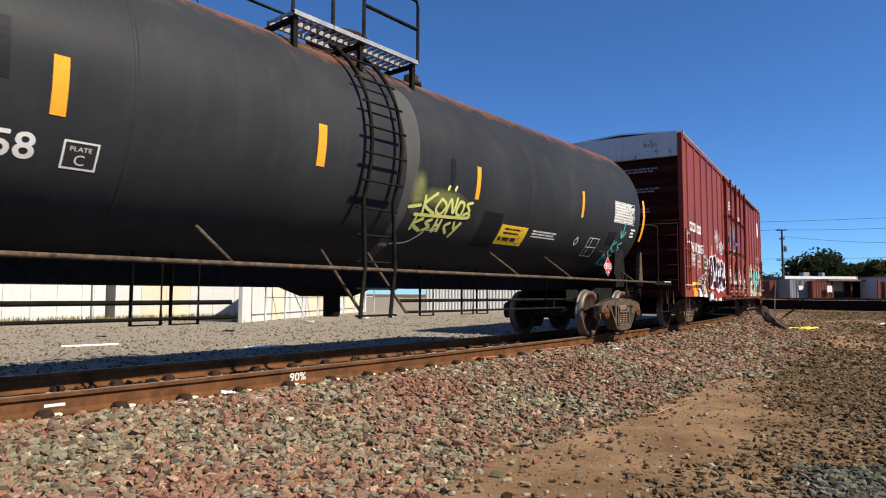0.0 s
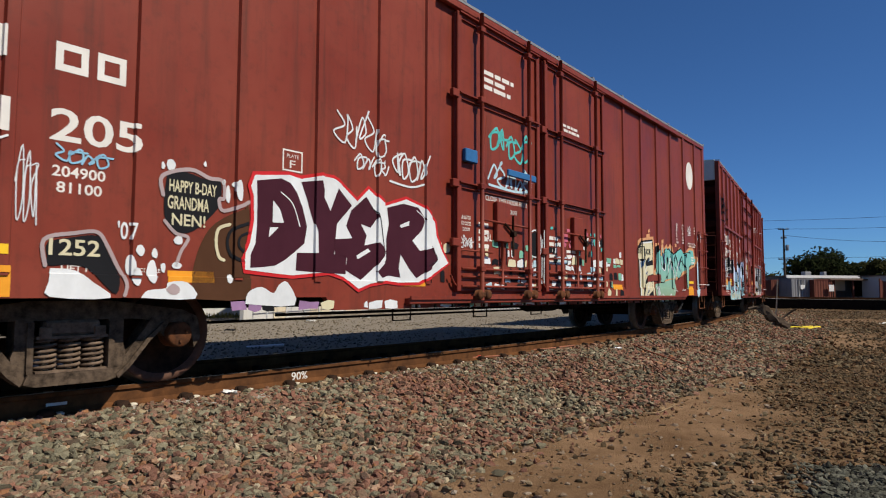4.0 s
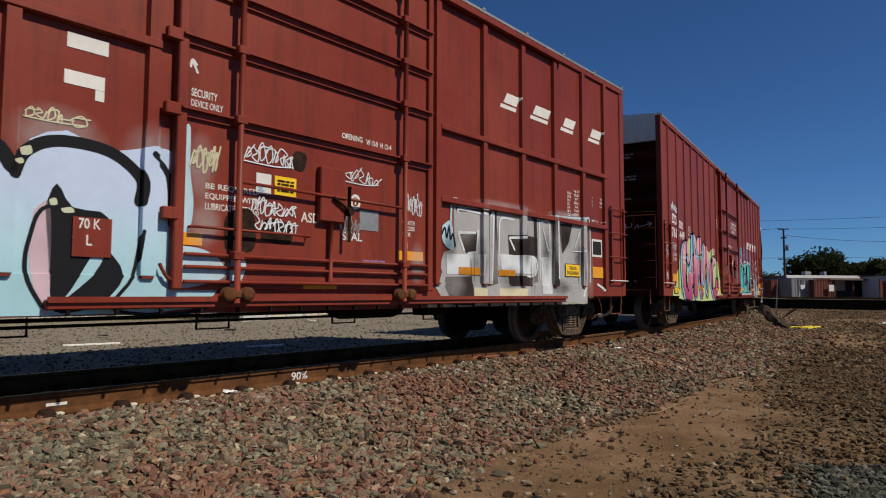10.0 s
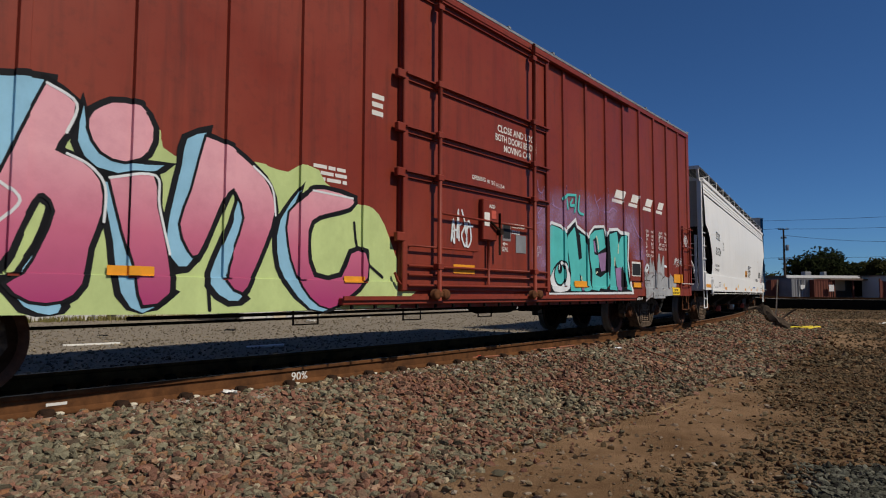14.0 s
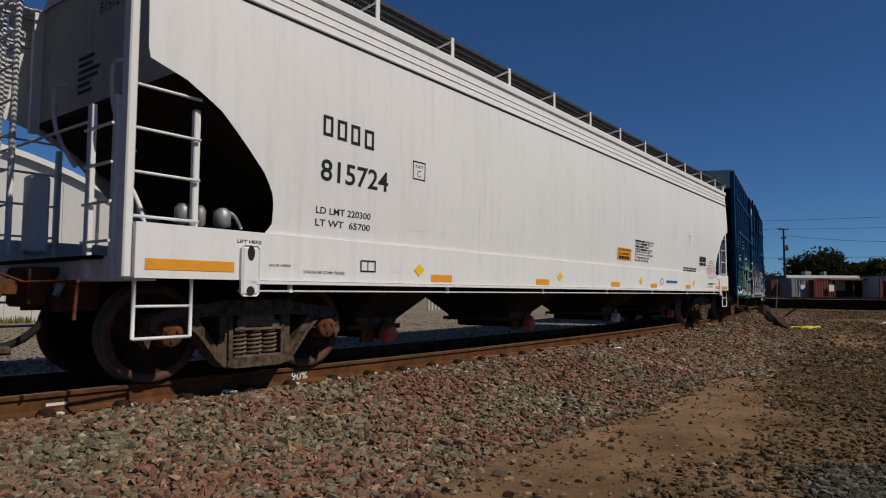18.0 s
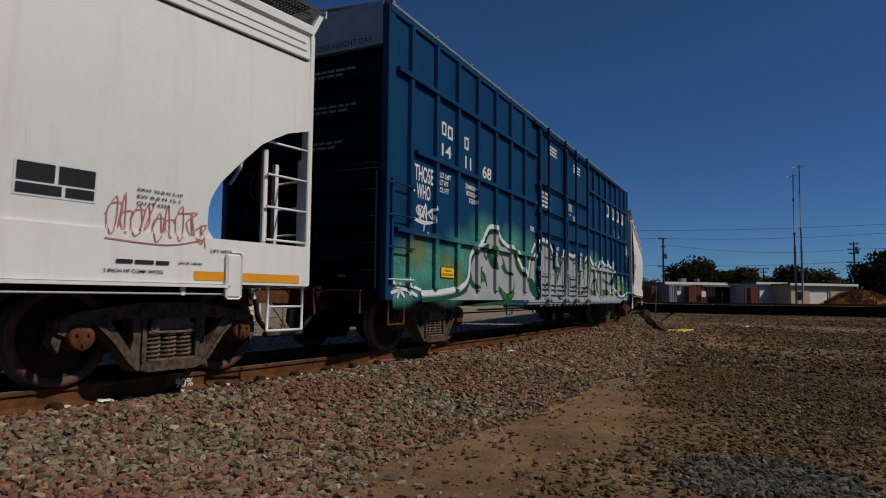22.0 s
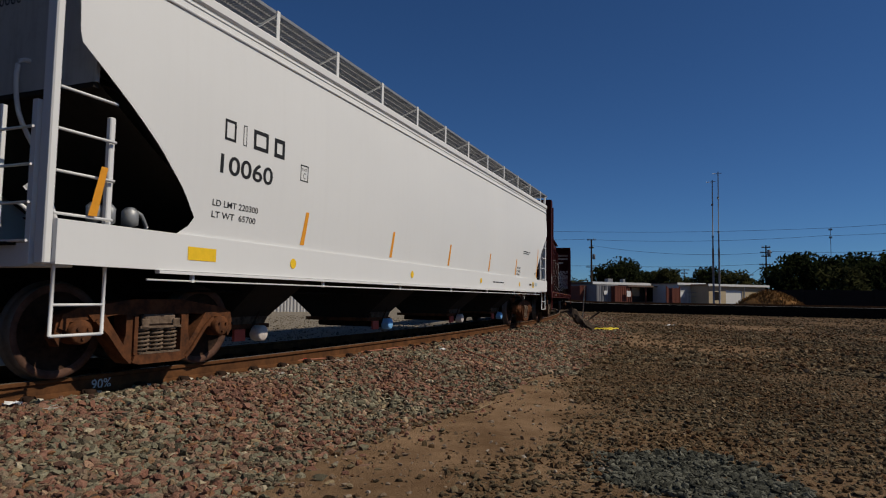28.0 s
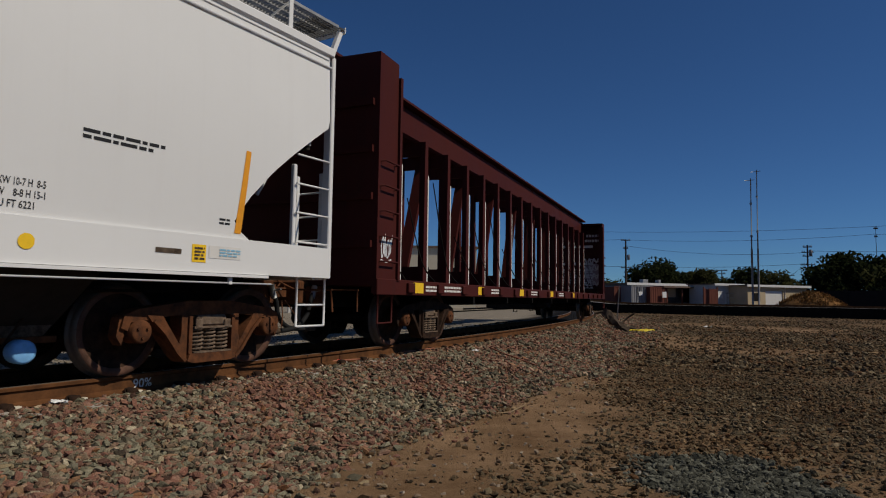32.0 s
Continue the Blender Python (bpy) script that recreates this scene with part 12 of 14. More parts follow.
ink(box_c, side_c, XO, S_WHITE, 6, [(10.74, 1.08), (10.86, 1.22), (11, 1.32), (11.19, 1.38), (11.36, 1.3), (11.46, 1.18), (11.47, 1), (11.35, 0.88), (10.87, 0.87), (10.78, 0.98)], per=2, label="white of a painted eye")
ink(box_c, side_c, XO, S_BLACK, 7, [(11.32, 1.17), (11.28, 1.05), (11.17, 0.97), (11.03, 0.97), (10.92, 1.04), (10.88, 1.15), (10.91, 1.27), (11.02, 1.35), (11.15, 1.36), (11.27, 1.3)], per=2)
ink(box_c, side_c, XO, S_TEAL, 8, [(11.28, 1.17), (11.25, 1.07), (11.16, 1), (11.04, 1), (10.95, 1.06), (10.91, 1.15), (10.94, 1.25), (11.03, 1.32), (11.14, 1.33), (11.24, 1.27)], per=2)
ink(box_c, side_c, XO, S_BLACK, 9, [(11.18, 1.27), (11.17, 1.21), (11.13, 1.18), (11.07, 1.17), (11.03, 1.2), (11.01, 1.26), (11.03, 1.31), (11.07, 1.35), (11.12, 1.36), (11.16, 1.32)], per=2)
ink(box_c, side_c, XO, S_WHITE, 10, [(11.19, 1.36), (11.19, 1.33), (11.17, 1.32), (11.15, 1.32), (11.13, 1.33), (11.12, 1.35), (11.13, 1.38), (11.15, 1.39), (11.17, 1.39), (11.19, 1.38)], per=2)
ink(box_c, side_c, XO, S_WHITE, 10, [(11.08, 1.28), (11.08, 1.25), (11.07, 1.23), (11.06, 1.23), (11.05, 1.25), (11.05, 1.28), (11.05, 1.31), (11.06, 1.33), (11.07, 1.33), (11.08, 1.31)], per=2)
ink(box_c, side_c, XO, S_LILAC, 7, [(12.48, 1.57), (12.82, 1.63), (12.78, 1.28), (12.6, 1.25), (12.54, 1.4)], per=1)
ink(box_c, side_c, XO, S_LILAC, 7, [(13.22, 1.33), (13.49, 1.37), (13.47, 0.9), (13.3, 0.91)], per=1)
ink(box_c, side_c, XO, S_LILAC, 7, [(12.3, 1.81), (12.36, 1.81), (12.41, 1.6), (12.34, 1.61)], per=1)
ink(box_c, side_c, XO, S_LILAC, 7, [(11.79, 1.06), (11.86, 1.06), (11.9, 0.9), (11.82, 0.89)], per=1)
strokes(box_c, side_c, XO, [[(12.42, 1.9), (12.47, 1.81), (12.5, 1.66)]], 0.035, S_BUFF, 8, "graffiti")
strokes(box_c, side_c, XO, [[(11.82, 1.13), (11.86, 1.01)]], 0.035, S_BUFF, 8, "graffiti")
strokes(box_c, side_c, XO, [[(13.37, 1.81), (13.35, 1.64)]], 0.035, S_BUFF, 8, "graffiti")
strokes(box_c, side_c, XO, [[(13.2, 1.54), (13.19, 1.39)]], 0.035, S_BUFF, 8, "graffiti")
strokes(box_c, side_c, XO, [[(12.39, 1.21), (12.44, 1.24)]], 0.035, S_BUFF, 8, "graffiti")
strokes(box_c, side_c, XO, [[(11.22, 2.44), (11.25, 2.47), (11.4, 2.54), (11.66, 2.58)]], 0.055, S_TEAL, 8, "graffiti", "", 0.3)
strokes(box_c, side_c, XO, [[(11.39, 2.51), (11.41, 2.41), (11.43, 2.29)]], 0.055, S_TEAL, 8, "graffiti", "", 0.3)
strokes(box_c, side_c, XO, [[(11.56, 2.5), (11.49, 2.38), (11.65, 2.4)]], 0.055, S_TEAL, 8, "graffiti", "", 0.3)
strokes(box_c, side_c, XO, [[(11.65, 2.56), (11.64, 2.41), (11.61, 2.26)]], 0.055, S_TEAL, 8, "graffiti", "", 0.3)
strokes(box_c, side_c, XO, [[(11.78, 2.59), (11.74, 2.31), (11.94, 2.26)]], 0.055, S_TEAL, 8, "graffiti", "", 0.3)
strokes(box_c, side_c, XO, [[(10.88, 2.49), (10.88, 2.36), (10.96, 2.3), (11.2, 2.27)]], 0.03, S_LILAC, 3, "graffiti", "", 0.5)
strokes(box_c, side_c, XO, [[(10.93, 2.29), (10.81, 2.35)]], 0.03, S_LILAC, 3, "graffiti", "", 0.5)
strokes(box_c, side_c, XO, [[(11.35, 2.71), (11.38, 2.58)]], 0.03, S_LILAC, 3, "graffiti", "", 0.5)
strokes(box_c, side_c, XO, [[(12.08, 2.14), (12.18, 2.33), (12.09, 2.47), (12.17, 2.64)]], 0.03, S_LILAC, 3, "graffiti", "", 0.5)
strokes(box_c, side_c, XO, [[(12.18, 2.33), (12.34, 2.39)]], 0.03, S_LILAC, 3, "graffiti", "", 0.5)
strokes(box_c, side_c, XO, [[(12.39, 2.69), (12.45, 2.55), (12.57, 2.42), (12.52, 2.3)]], 0.03, S_LILAC, 3, "graffiti", "", 0.5)
strokes(box_c, side_c, XO, [[(12.45, 2.55), (12.66, 2.65)]], 0.03, S_LILAC, 3, "graffiti", "", 0.5)
strokes(box_c, side_c, XO, [[(12.87, 2.87), (13.01, 2.73)]], 0.03, S_LILAC, 3, "graffiti", "", 0.5)
strokes(box_c, side_c, XO, [[(12.95, 2.38), (13.15, 2.51), (13.36, 2.46)]], 0.03, S_LILAC, 3, "graffiti", "", 0.5)
strokes(box_c, side_c, XO, [[(13.66, 2.52), (13.82, 2.36), (13.75, 2.23)]], 0.03, S_LILAC, 3, "graffiti", "", 0.5)
strokes(box_c, side_c, XO, [[(13.99, 2.45), (14.34, 2.06), (14.53, 1.95)]], 0.03, S_LILAC, 3, "graffiti", "", 0.5)
strokes(box_c, side_c, XO, [[(12.76, 2.4), (12.95, 2.41)]], 0.03, S_LILAC, 3, "graffiti", "", 0.5)
# ---- silver letters at the far end of the blue box car
ink(box_e, side_e, XE, S_SILVER, 4, [(11.07, 2.03), (11.29, 1.98), (11.55, 1.88), (11.68, 1.9), (11.77, 1.97), (11.83, 1.78), (11.88, 1.68), (11.79, 1.49), (11.81, 1.34), (12.04, 1.7), (12.42, 2.03), (12.56, 2.19), (12.76, 2.02), (13.26, 1.93), (13.51, 2.05), (13.89, 1.9), (14.24, 1.96), (14.39, 2.1), (14.36, 1.74), (14.09, 1.34), (13.75, 1.04), (14.29, 1.09), (14.4, 1.27), (14.73, 1.1), (15.36, 0.96), (16.08, 0.95), (16.65, 1.16), (16.73, 1.39), (17.01, 1.36), (16.89, 1.08), (16.58, 0.81), (14.74, 0.78), (14.63, 0.69), (13.55, 0.68), (11.15, 0.7)], per=1, label="silver lettering with dark green shading and white rim")
strokes(box_e, side_e, XE, [[(11.07, 1.98), (11.2, 1.92), (11.39, 1.85), (11.58, 1.81), (11.74, 1.85), (11.78, 1.7), (11.75, 1.57), (11.69, 1.47)]], 0.11, S_GREEN, 6, "graffiti")
ink(box_e, side_e, XE, S_GREEN, 6, [(11.66, 1.46), (11.76, 1.53), (11.8, 1.28), (12.05, 1.09), (12.14, 1.07), (12.12, 1.02), (12.02, 1.08), (11.82, 1.23), (11.71, 1.34)], per=2)
ink(box_e, side_e, XE, S_GREEN, 6, [(11.89, 1.38), (11.97, 1.55), (12.1, 1.66), (12.24, 1.71), (12.12, 1.54), (12.08, 1.35), (12.1, 1.14), (12.13, 1.06), (12.02, 1.1), (11.82, 1.25), (11.82, 1.3)], per=2)
ink(box_e, side_e, XE, S_GREEN, 6, [(11.21, 1.08), (11.29, 1.15), (11.44, 1.09), (11.63, 1.01), (11.89, 0.93), (11.74, 0.93), (11.49, 0.98), (11.35, 1.01), (11.24, 1.02)], per=2)
ink(box_e, side_e, XE, S_GREEN, 6, [(11.13, 1.07), (11.28, 1.03), (11.3, 1), (11.13, 1.01)], per=2)
ink(box_e, side_e, XE, S_GREEN, 6, [(12.55, 1.44), (12.61, 1.55), (12.72, 1.54), (12.94, 1.46), (13.17, 1.41), (13.51, 1.36), (13.77, 1.39), (14.01, 1.53), (14.17, 1.67), (14.16, 1.51), (13.87, 1.33), (13.51, 1.28), (13.1, 1.35), (12.8, 1.42), (12.68, 1.29), (12.61, 1.19), (12.62, 1.4)], per=2)
ink(box_e, side_e, XE, S_GREEN, 6, [(12.64, 0.93), (12.67, 1.1), (12.88, 1.14), (13.19, 1.13), (13.52, 1.09), (13.79, 1.07), (14.18, 1.05), (14.34, 1.13), (14.5, 1.1), (14.73, 1.04), (15.04, 0.93), (15.36, 0.9), (16.08, 0.93), (16.57, 1.07), (16.66, 0.97), (16.09, 0.86), (15.23, 0.87), (14.73, 0.97), (14.39, 1.07), (13.99, 0.97), (13.53, 1), (13.12, 0.97), (12.82, 0.96), (12.69, 0.85)], per=2)
ink(box_e, side_e, XE, S_LEAFG, 7, [(11.93, 1.38), (12.04, 1.6), (12.14, 1.66), (12.08, 1.53), (12.06, 1.3), (12.02, 1.19), (11.9, 1.27)], per=2)
ink(box_e, side_e, XE, S_LEAFG, 7, [(11.3, 1.11), (11.44, 1.07), (11.58, 1.01), (11.39, 1.03)], per=2)
ink(box_e, side_e, XE, S_LEAFG, 7, [(12.71, 0.99), (12.74, 1.07), (13.03, 1.1), (13.46, 1.05), (13.04, 1.01)], per=2)
ink(box_e, side_e, XE, S_LEAFG, 7, [(11.9, 1.31), (11.96, 1.42), (12, 1.24)], per=2)
strokes(box_e, side_e, XE, [[(11.69, 1.46), (11.47, 1.34), (11.29, 1.2), (11.23, 1.11), (11.22, 1.06)]], 0.065, S_GREEN, 6, "graffiti")
strokes(box_e, side_e, XE, [[(12.1, 1.66), (12.27, 1.81), (12.44, 1.94), (12.58, 2.07), (12.76, 1.99), (13.03, 1.92), (13.44, 1.87), (13.52, 1.96), (13.75, 1.85), (14.04, 1.8), (14.3, 1.87), (14.38, 1.95)]], 0.1, S_GREEN, 6, "graffiti")
strokes(box_e, side_e, XE, [[(14.32, 1.75), (14.21, 1.61), (14.04, 1.43), (13.88, 1.22), (13.75, 1.07)]], 0.06, S_GREEN, 6, "graffiti")
strokes(box_e, side_e, XE, [[(12.11, 1.07), (12.2, 1.05), (12.23, 0.94), (12.39, 0.84), (12.53, 0.73), (12.77, 0.68), (12.98, 0.7)]], 0.045, S_GREEN, 6, "graffiti")
strokes(box_e, side_e, XE, [[(11.07, 2.06), (11.15, 2.05), (11.29, 1.98), (11.43, 1.91), (11.55, 1.88), (11.67, 1.9), (11.73, 1.96), (11.77, 1.95), (11.79, 1.87), (11.84, 1.77), (11.88, 1.68)]], 0.115, S_WHITE, 8, "graffiti")
ink(box_e, side_e, XE, S_WHITE, 8, [(11.8, 1.83), (11.84, 1.78), (11.89, 1.68), (11.86, 1.57), (11.8, 1.45), (11.81, 1.63)], per=2)
strokes(box_e, side_e, XE, [[(11.81, 1.34), (11.89, 1.5), (12.04, 1.69), (12.24, 1.87), (12.42, 2.04), (12.5, 2.14), (12.57, 2.2), (12.61, 2.12), (12.76, 2.03), (13.02, 1.95), (13.26, 1.93), (13.41, 1.96), (13.48, 2.05), (13.55, 2.08), (13.65, 1.98), (13.89, 1.9), (14.14, 1.91), (14.28, 1.99), (14.36, 2.09), (14.42, 2.01), (14.36, 1.76), (14.24, 1.49), (14.09, 1.34), (13.93, 1.19), (13.77, 1.05)]], 0.1, S_WHITE, 8, "graffiti")
strokes(box_e, side_e, XE, [[(13.77, 1.05), (13.98, 1.05), (14.26, 1.09), (14.33, 1.23), (14.4, 1.28), (14.49, 1.21), (14.73, 1.12), (15.03, 1.05), (15.36, 0.97), (15.78, 0.94), (16.24, 0.98), (16.57, 1.1), (16.72, 1.25), (16.66, 1.36), (16.52, 1.4)]], 0.075, S_WHITE, 8, "graffiti")
strokes(box_e, side_e, XE, [[(16.52, 1.41), (16.75, 1.4), (16.9, 1.26), (16.85, 1.03), (16.67, 0.81)]], 0.05, S_WHITE, 8, "graffiti")
# ---- primer and dimensions at the far end of the third box car
ink(box_c, side_c, XC, PRIMER, 6, [(14.6, 1.09), (14.59, 1.29), (14.71, 1.34), (14.86, 1.23), (14.87, 1.38), (14.92, 1.58), (14.96, 1.69), (15.05, 1.42), (15.13, 1.59), (15.21, 1.43), (15.24, 1.3), (15.41, 1.22), (15.42, 1.4), (15.47, 1.73), (15.57, 1.74), (15.63, 1.42), (15.8, 1.71), (15.86, 1.69), (15.86, 1.25), (16.1, 1.21), (16.26, 1.31), (16.47, 1.23), (16.66, 1.08), (16.66, 0.81), (14.61, 0.75)], per=1, label="grey primer brushed over older paint")
UC = lambda u: u - (C_R - C_L) / 2
bm = bmesh.new()
for line in ([(0.0, 0.0), (0.06, 0.22), (0.16, 0.20), (0.06, 0.10), (0.18, 0.0)], [(0.24, 0.06), (0.32, 0.14), (0.34, 0.02), (0.25, 0.04)], [(0.42, 0.20), (0.44, 0.0), (0.52, 0.08)], [(0.66, 0.24), (0.67, 0.02)], [(0.66, 0.12), (0.80, 0.14), (0.80, 0.26)], [(0.86, 0.05), (0.94, 0.2), (0.96, 0.06)], [(1.0, 0.13), (1.24, 0.22)], [(1.16, 0.27), (1.25, 0.22), (1.19, 0.13)]):
    stroke(bm, line, 0.018, 4)
for v in bm.verts:
    v.co = Vector((-(C_R - C_L) / 2 - 0.003, -0.02 - v.co.x, 2.28 + v.co.z * 0.65))
tagged(part("tag", bm, S_WHITE, box_c, "thin white tag with an arrow"), kind="stuff")
jack = part("jack_plate", boxed(UC(15.32), UC(16.02), -1.545, -1.532, 0.735, 0.875, bevel=0.004), PRIMER, box_c, "grey painted bolted jacking plate")
for u, z in ((15.44, 0.81), (15.58, 0.81), (15.73, 0.81), (15.88, 0.81)):
    part("bolt", rodded([(UC(u), -1.562, z), (UC(u), -1.5455, z)], 0.017, 6), S_ASH, jack)
for u in (15.36, 15.93):
    part("bolt", rodded([(UC(u), -1.555, 0.96), (UC(u), -1.536, 0.96)], 0.017, 6), S_ASH, box_c)
words(box_c, side_c, UC, [("JACK", 15.93, 0.90, 16.1, 0.94)], STENCIL, 9)
strokes(box_c, side_c, UC, [[(14.92, 0.70), (15.10, 0.76), (15.28, 0.84)], [(14.86, 1.34), (14.95, 1.28), (15.05, 1.25)], [(15.02, 1.22), (15.14, 1.26), (15.30, 1.30), (15.40, 1.28)], [(15.60, 1.22), (15.72, 1.30), (15.86, 1.29), (15.96, 1.22)]], 0.045, S_ASH_DULL, 8, "graffiti", "dark brushed shading on silver paint")
strokes(box_c, side_c, UC, [[(14.99, 1.02), (15.0, 1.06), (15.20, 1.07), (15.20, 1.03)], [(14.88, 1.18), (14.93, 1.05), (14.97, 1.12)], [(15.55, 1.05), (15.56, 1.50)], [(15.42, 1.0), (15.43, 1.46)]], 0.02, S_ASH_DULL, 8, "graffiti")
for k, (a, b, z0, z1) in enumerate(((14.98, 15.10, 1.34, 1.68), (15.12, 15.22, 1.32, 1.56), (15.52, 15.62, 1.34, 1.62), (15.70, 15.80, 1.34, 1.60))):
    strokes(box_c, side_c, UC, [[(a + 0.02, z0), (a + 0.04, z1)], [(b - 0.02, z0), (b - 0.035, z1 - 0.08)]], 0.022, S_PEWTER, 7, "graffiti", "thin streak of older silver paint", 0.6)
strokes(box_c, side_c, XC, [[(14.62, 1.33), (14.67, 1.42), (14.76, 1.46), (14.81, 1.42), (14.76, 1.35), (14.64, 1.33)]], 0.06, S_WHITE, 7, "graffiti")
strokes(box_c, side_c, XC, [[(15.87, 1.47), (16.01, 1.46)]], 0.05, S_WHITE, 7, "graffiti")
strokes(box_c, side_c, XC, [[(15.01, 1.19), (15.1, 1.23), (15.22, 1.24)]], 0.022, S_UMBER, 7, "graffiti")
strokes(box_c, side_c, XC, [[(15.67, 1.14), (15.74, 1.2), (15.87, 1.23)]], 0.022, S_UMBER, 7, "graffiti")
strokes(box_c, side_c, XC, [[(14.6, 1.12), (14.9, 1.12)]], 0.022, S_UMBER, 7, "graffiti")
strokes(box_c, side_c, XC, [[(14.63, 1.23), (14.67, 1.17), (14.65, 1.09)]], 0.022, S_UMBER, 7, "graffiti")
words(box_c, side_c, XC, [("EXH", 14.70, 2.16, 14.84, 2.22), ("EXW", 14.70, 2.07, 14.86, 2.13), ("EW", 14.69, 1.99, 14.80, 2.05), ("IL", 14.69, 1.90, 14.75, 1.96), ("IW", 14.69, 1.82, 14.77, 1.87), ("IH", 14.69, 1.73, 14.75, 1.78), ("CU. FT.", 14.69, 1.64, 14.90, 1.70), ("17-0", 15.02, 2.16, 15.16, 2.23), ("10-8", 15.02, 2.07, 15.15, 2.13), ("9-7", 15.04, 1.99, 15.15, 2.05), ("60-9", 15.00, 1.90, 15.15, 1.96), ("9-6", 15.04, 1.82, 15.14, 1.88), ("13-0", 15.01, 1.73, 15.14, 1.79), ("7538", 14.99, 1.64, 15.14, 1.69), ("EXH W", 15.52, 2.17, 15.76, 2.23), ("EXW H", 15.51, 2.08, 15.76, 2.15), ("H", 15.51, 2.00, 15.56, 2.06), ("EMPTY C.G.", 15.51, 1.91, 15.88, 1.97), ("FLOOR H", 15.50, 1.82, 15.82, 1.88), ("8-2", 15.92, 2.18, 16.02, 2.24), ("14-2", 15.88, 2.08, 16.02, 2.14), ("16-9", 15.88, 2.00, 16.02, 2.06), ("5-2", 15.91, 1.92, 16.02, 1.97), ("3-8", 15.91, 1.83, 16.02, 1.88)], STENCIL, 8)

# ---- painted marks inside the far bulkhead of the centre-beam car
def bulkhead_paint(name, bm, mat, label):
    for v in bm.verts:
        v.co = (gh - 0.104, v.co.x, v.co.z)
    part(name, bm, mat, beam_car, label)


_rng = random.Random(12)
for z in (3.62, 3.86):
    bm, y = bmesh.new(), -1.22
    while y < -0.55:
        w = _rng.uniform(0.06, 0.13)
        quad(bm, y, z, y + w, z + 0.12)
        y += w + 0.035
    bulkhead_paint("data_table", bm, STENCIL, "rows of small white print")
for z, w in ((2.72, 0.06), (2.35, 0.055), (1.95, 0.06), (1.6, 0.05)):
    bm = bmesh.new()
    stroke(bm, [(-1.28 + 0.11 * i, z + (0.16 if i % 2 else -0.14) * _rng.uniform(0.5, 1.2)) for i in range(9)], w, 4)
    stroke(bm, [(-1.2 + 0.2 * i, z - 0.02 + _rng.uniform(-0.12, 0.12)) for i in range(5)], w * 0.8, 4)
    bulkhead_paint("graffiti", bm, STENCIL, "white scribbled tag")
bm = bmesh.new()
patch(bm, [(-1.28, 2.5), (-0.7, 2.58), (-0.5, 2.2), (-0.62, 1.7), (-1.25, 1.62)], 3)
for v in bm.verts:
    v.co.y = 0
for v in bm.verts:
    v.co = (gh - 0.1015, v.co.x, v.co.z)
part("graffiti", bm, S_MAUVE, beam_car, "faded grey-pink fill of a tag")
# ---------------------------------------------------------------- the yard's edge and what lies beyond
def site(az, d, z=None, turn=0.0):
    """A pose on the ground at a bearing and a distance from the tripod; x to the right, y away."""
    a = radians(az)
    x, y = d * math.sin(a), d * math.cos(a)
    return pose(x, y, ground_z(x, y) if z is None else z, 0, 0, -az + turn)


def place(name, m, label, category, group="", kind=""):
    ob = thing(name, label, category, group, kind)
    ob.matrix_basis = m
    return ob


def ribbed(bm, x0, x1, y, z0, z1, pitch, depth):
    """Corrugated sheet in the plane y."""
    n = int((x1 - x0) / pitch * 4)
    low, top = [], []
    for i in range(n + 1):
        x = x0 + (x1 - x0) * i / n
        yy = y - (depth if i % 4 in (1, 2) else 0)
        low.append(bm.verts.new((x, yy, z0))), top.append(bm.verts.new((x, yy, z1)))
    for i in range(n):
        bm.faces.new((low[i], low[i + 1], top[i + 1], top[i]))


W_WHITE = painted("chalky white wall paint", (0.52, 0.51, 0.49), 0.75, (0.58, 0.57, 0.55), 0.4, (0.30, 0.25, 0.20), 0.22, bump=0.1)
W_CREAM = painted("cream wall paint", (0.58, 0.50, 0.37), 0.8, (0.66, 0.59, 0.46), 0.5, (0.28, 0.21, 0.14), 0.22, bump=0.1)
W_TAN = painted("tan stucco", (0.46, 0.36, 0.23), 0.85, (0.54, 0.44, 0.30), 0.5, (0.2, 0.15, 0.1), 0.25, bump=0.2)
W_GREY = painted("grey container paint", (0.20, 0.20, 0.21), 0.6, (0.26, 0.26, 0.27), 0.5, (0.1, 0.07, 0.05), 0.35, (0.12, 0.05, 0.03), 0.7)
W_RUST = painted("rust-brown container paint", (0.13, 0.045, 0.032), 0.65, (0.16, 0.06, 0.045), 0.5, (0.05, 0.03, 0.02), 0.4)
W_ROOF = painted("brown roof sheet", (0.16, 0.11, 0.085), 0.7, (0.2, 0.15, 0.12), 0.5, (0.08, 0.05, 0.04), 0.3)
W_FASCIA = painted("white fascia", (0.66, 0.65, 0.62), 0.7, (0.72, 0.71, 0.69), 0.4, (0.35, 0.3, 0.25), 0.2)
DARK = plain("dark open bay", (0.018, 0.016, 0.015), 0.9)
STRIP_BLACK = rusty("creosoted timber", (0.012, 0.010, 0.008), (0.005, 0.005, 0.004), 0.95, 3.0)
POLE_WOOD = rusty("weathered pole timber", (0.085, 0.062, 0.045), (0.045, 0.034, 0.026), 0.9, 2.0)
STAKE_WOOD = plain("bleached stake timber", (0.46, 0.37, 0.27), 0.8, 0, 0.2, 20)
BARK = rusty("grey brown bark", (0.095, 0.072, 0.052), (0.04, 0.03, 0.022), 0.95, 4.0)
WIRE = plain("black cable", (0.022, 0.022, 0.024), 0.6)
PAPER = plain("scrap paper", (0.72, 0.71, 0.69), 0.8, 0, 0.1, 10)
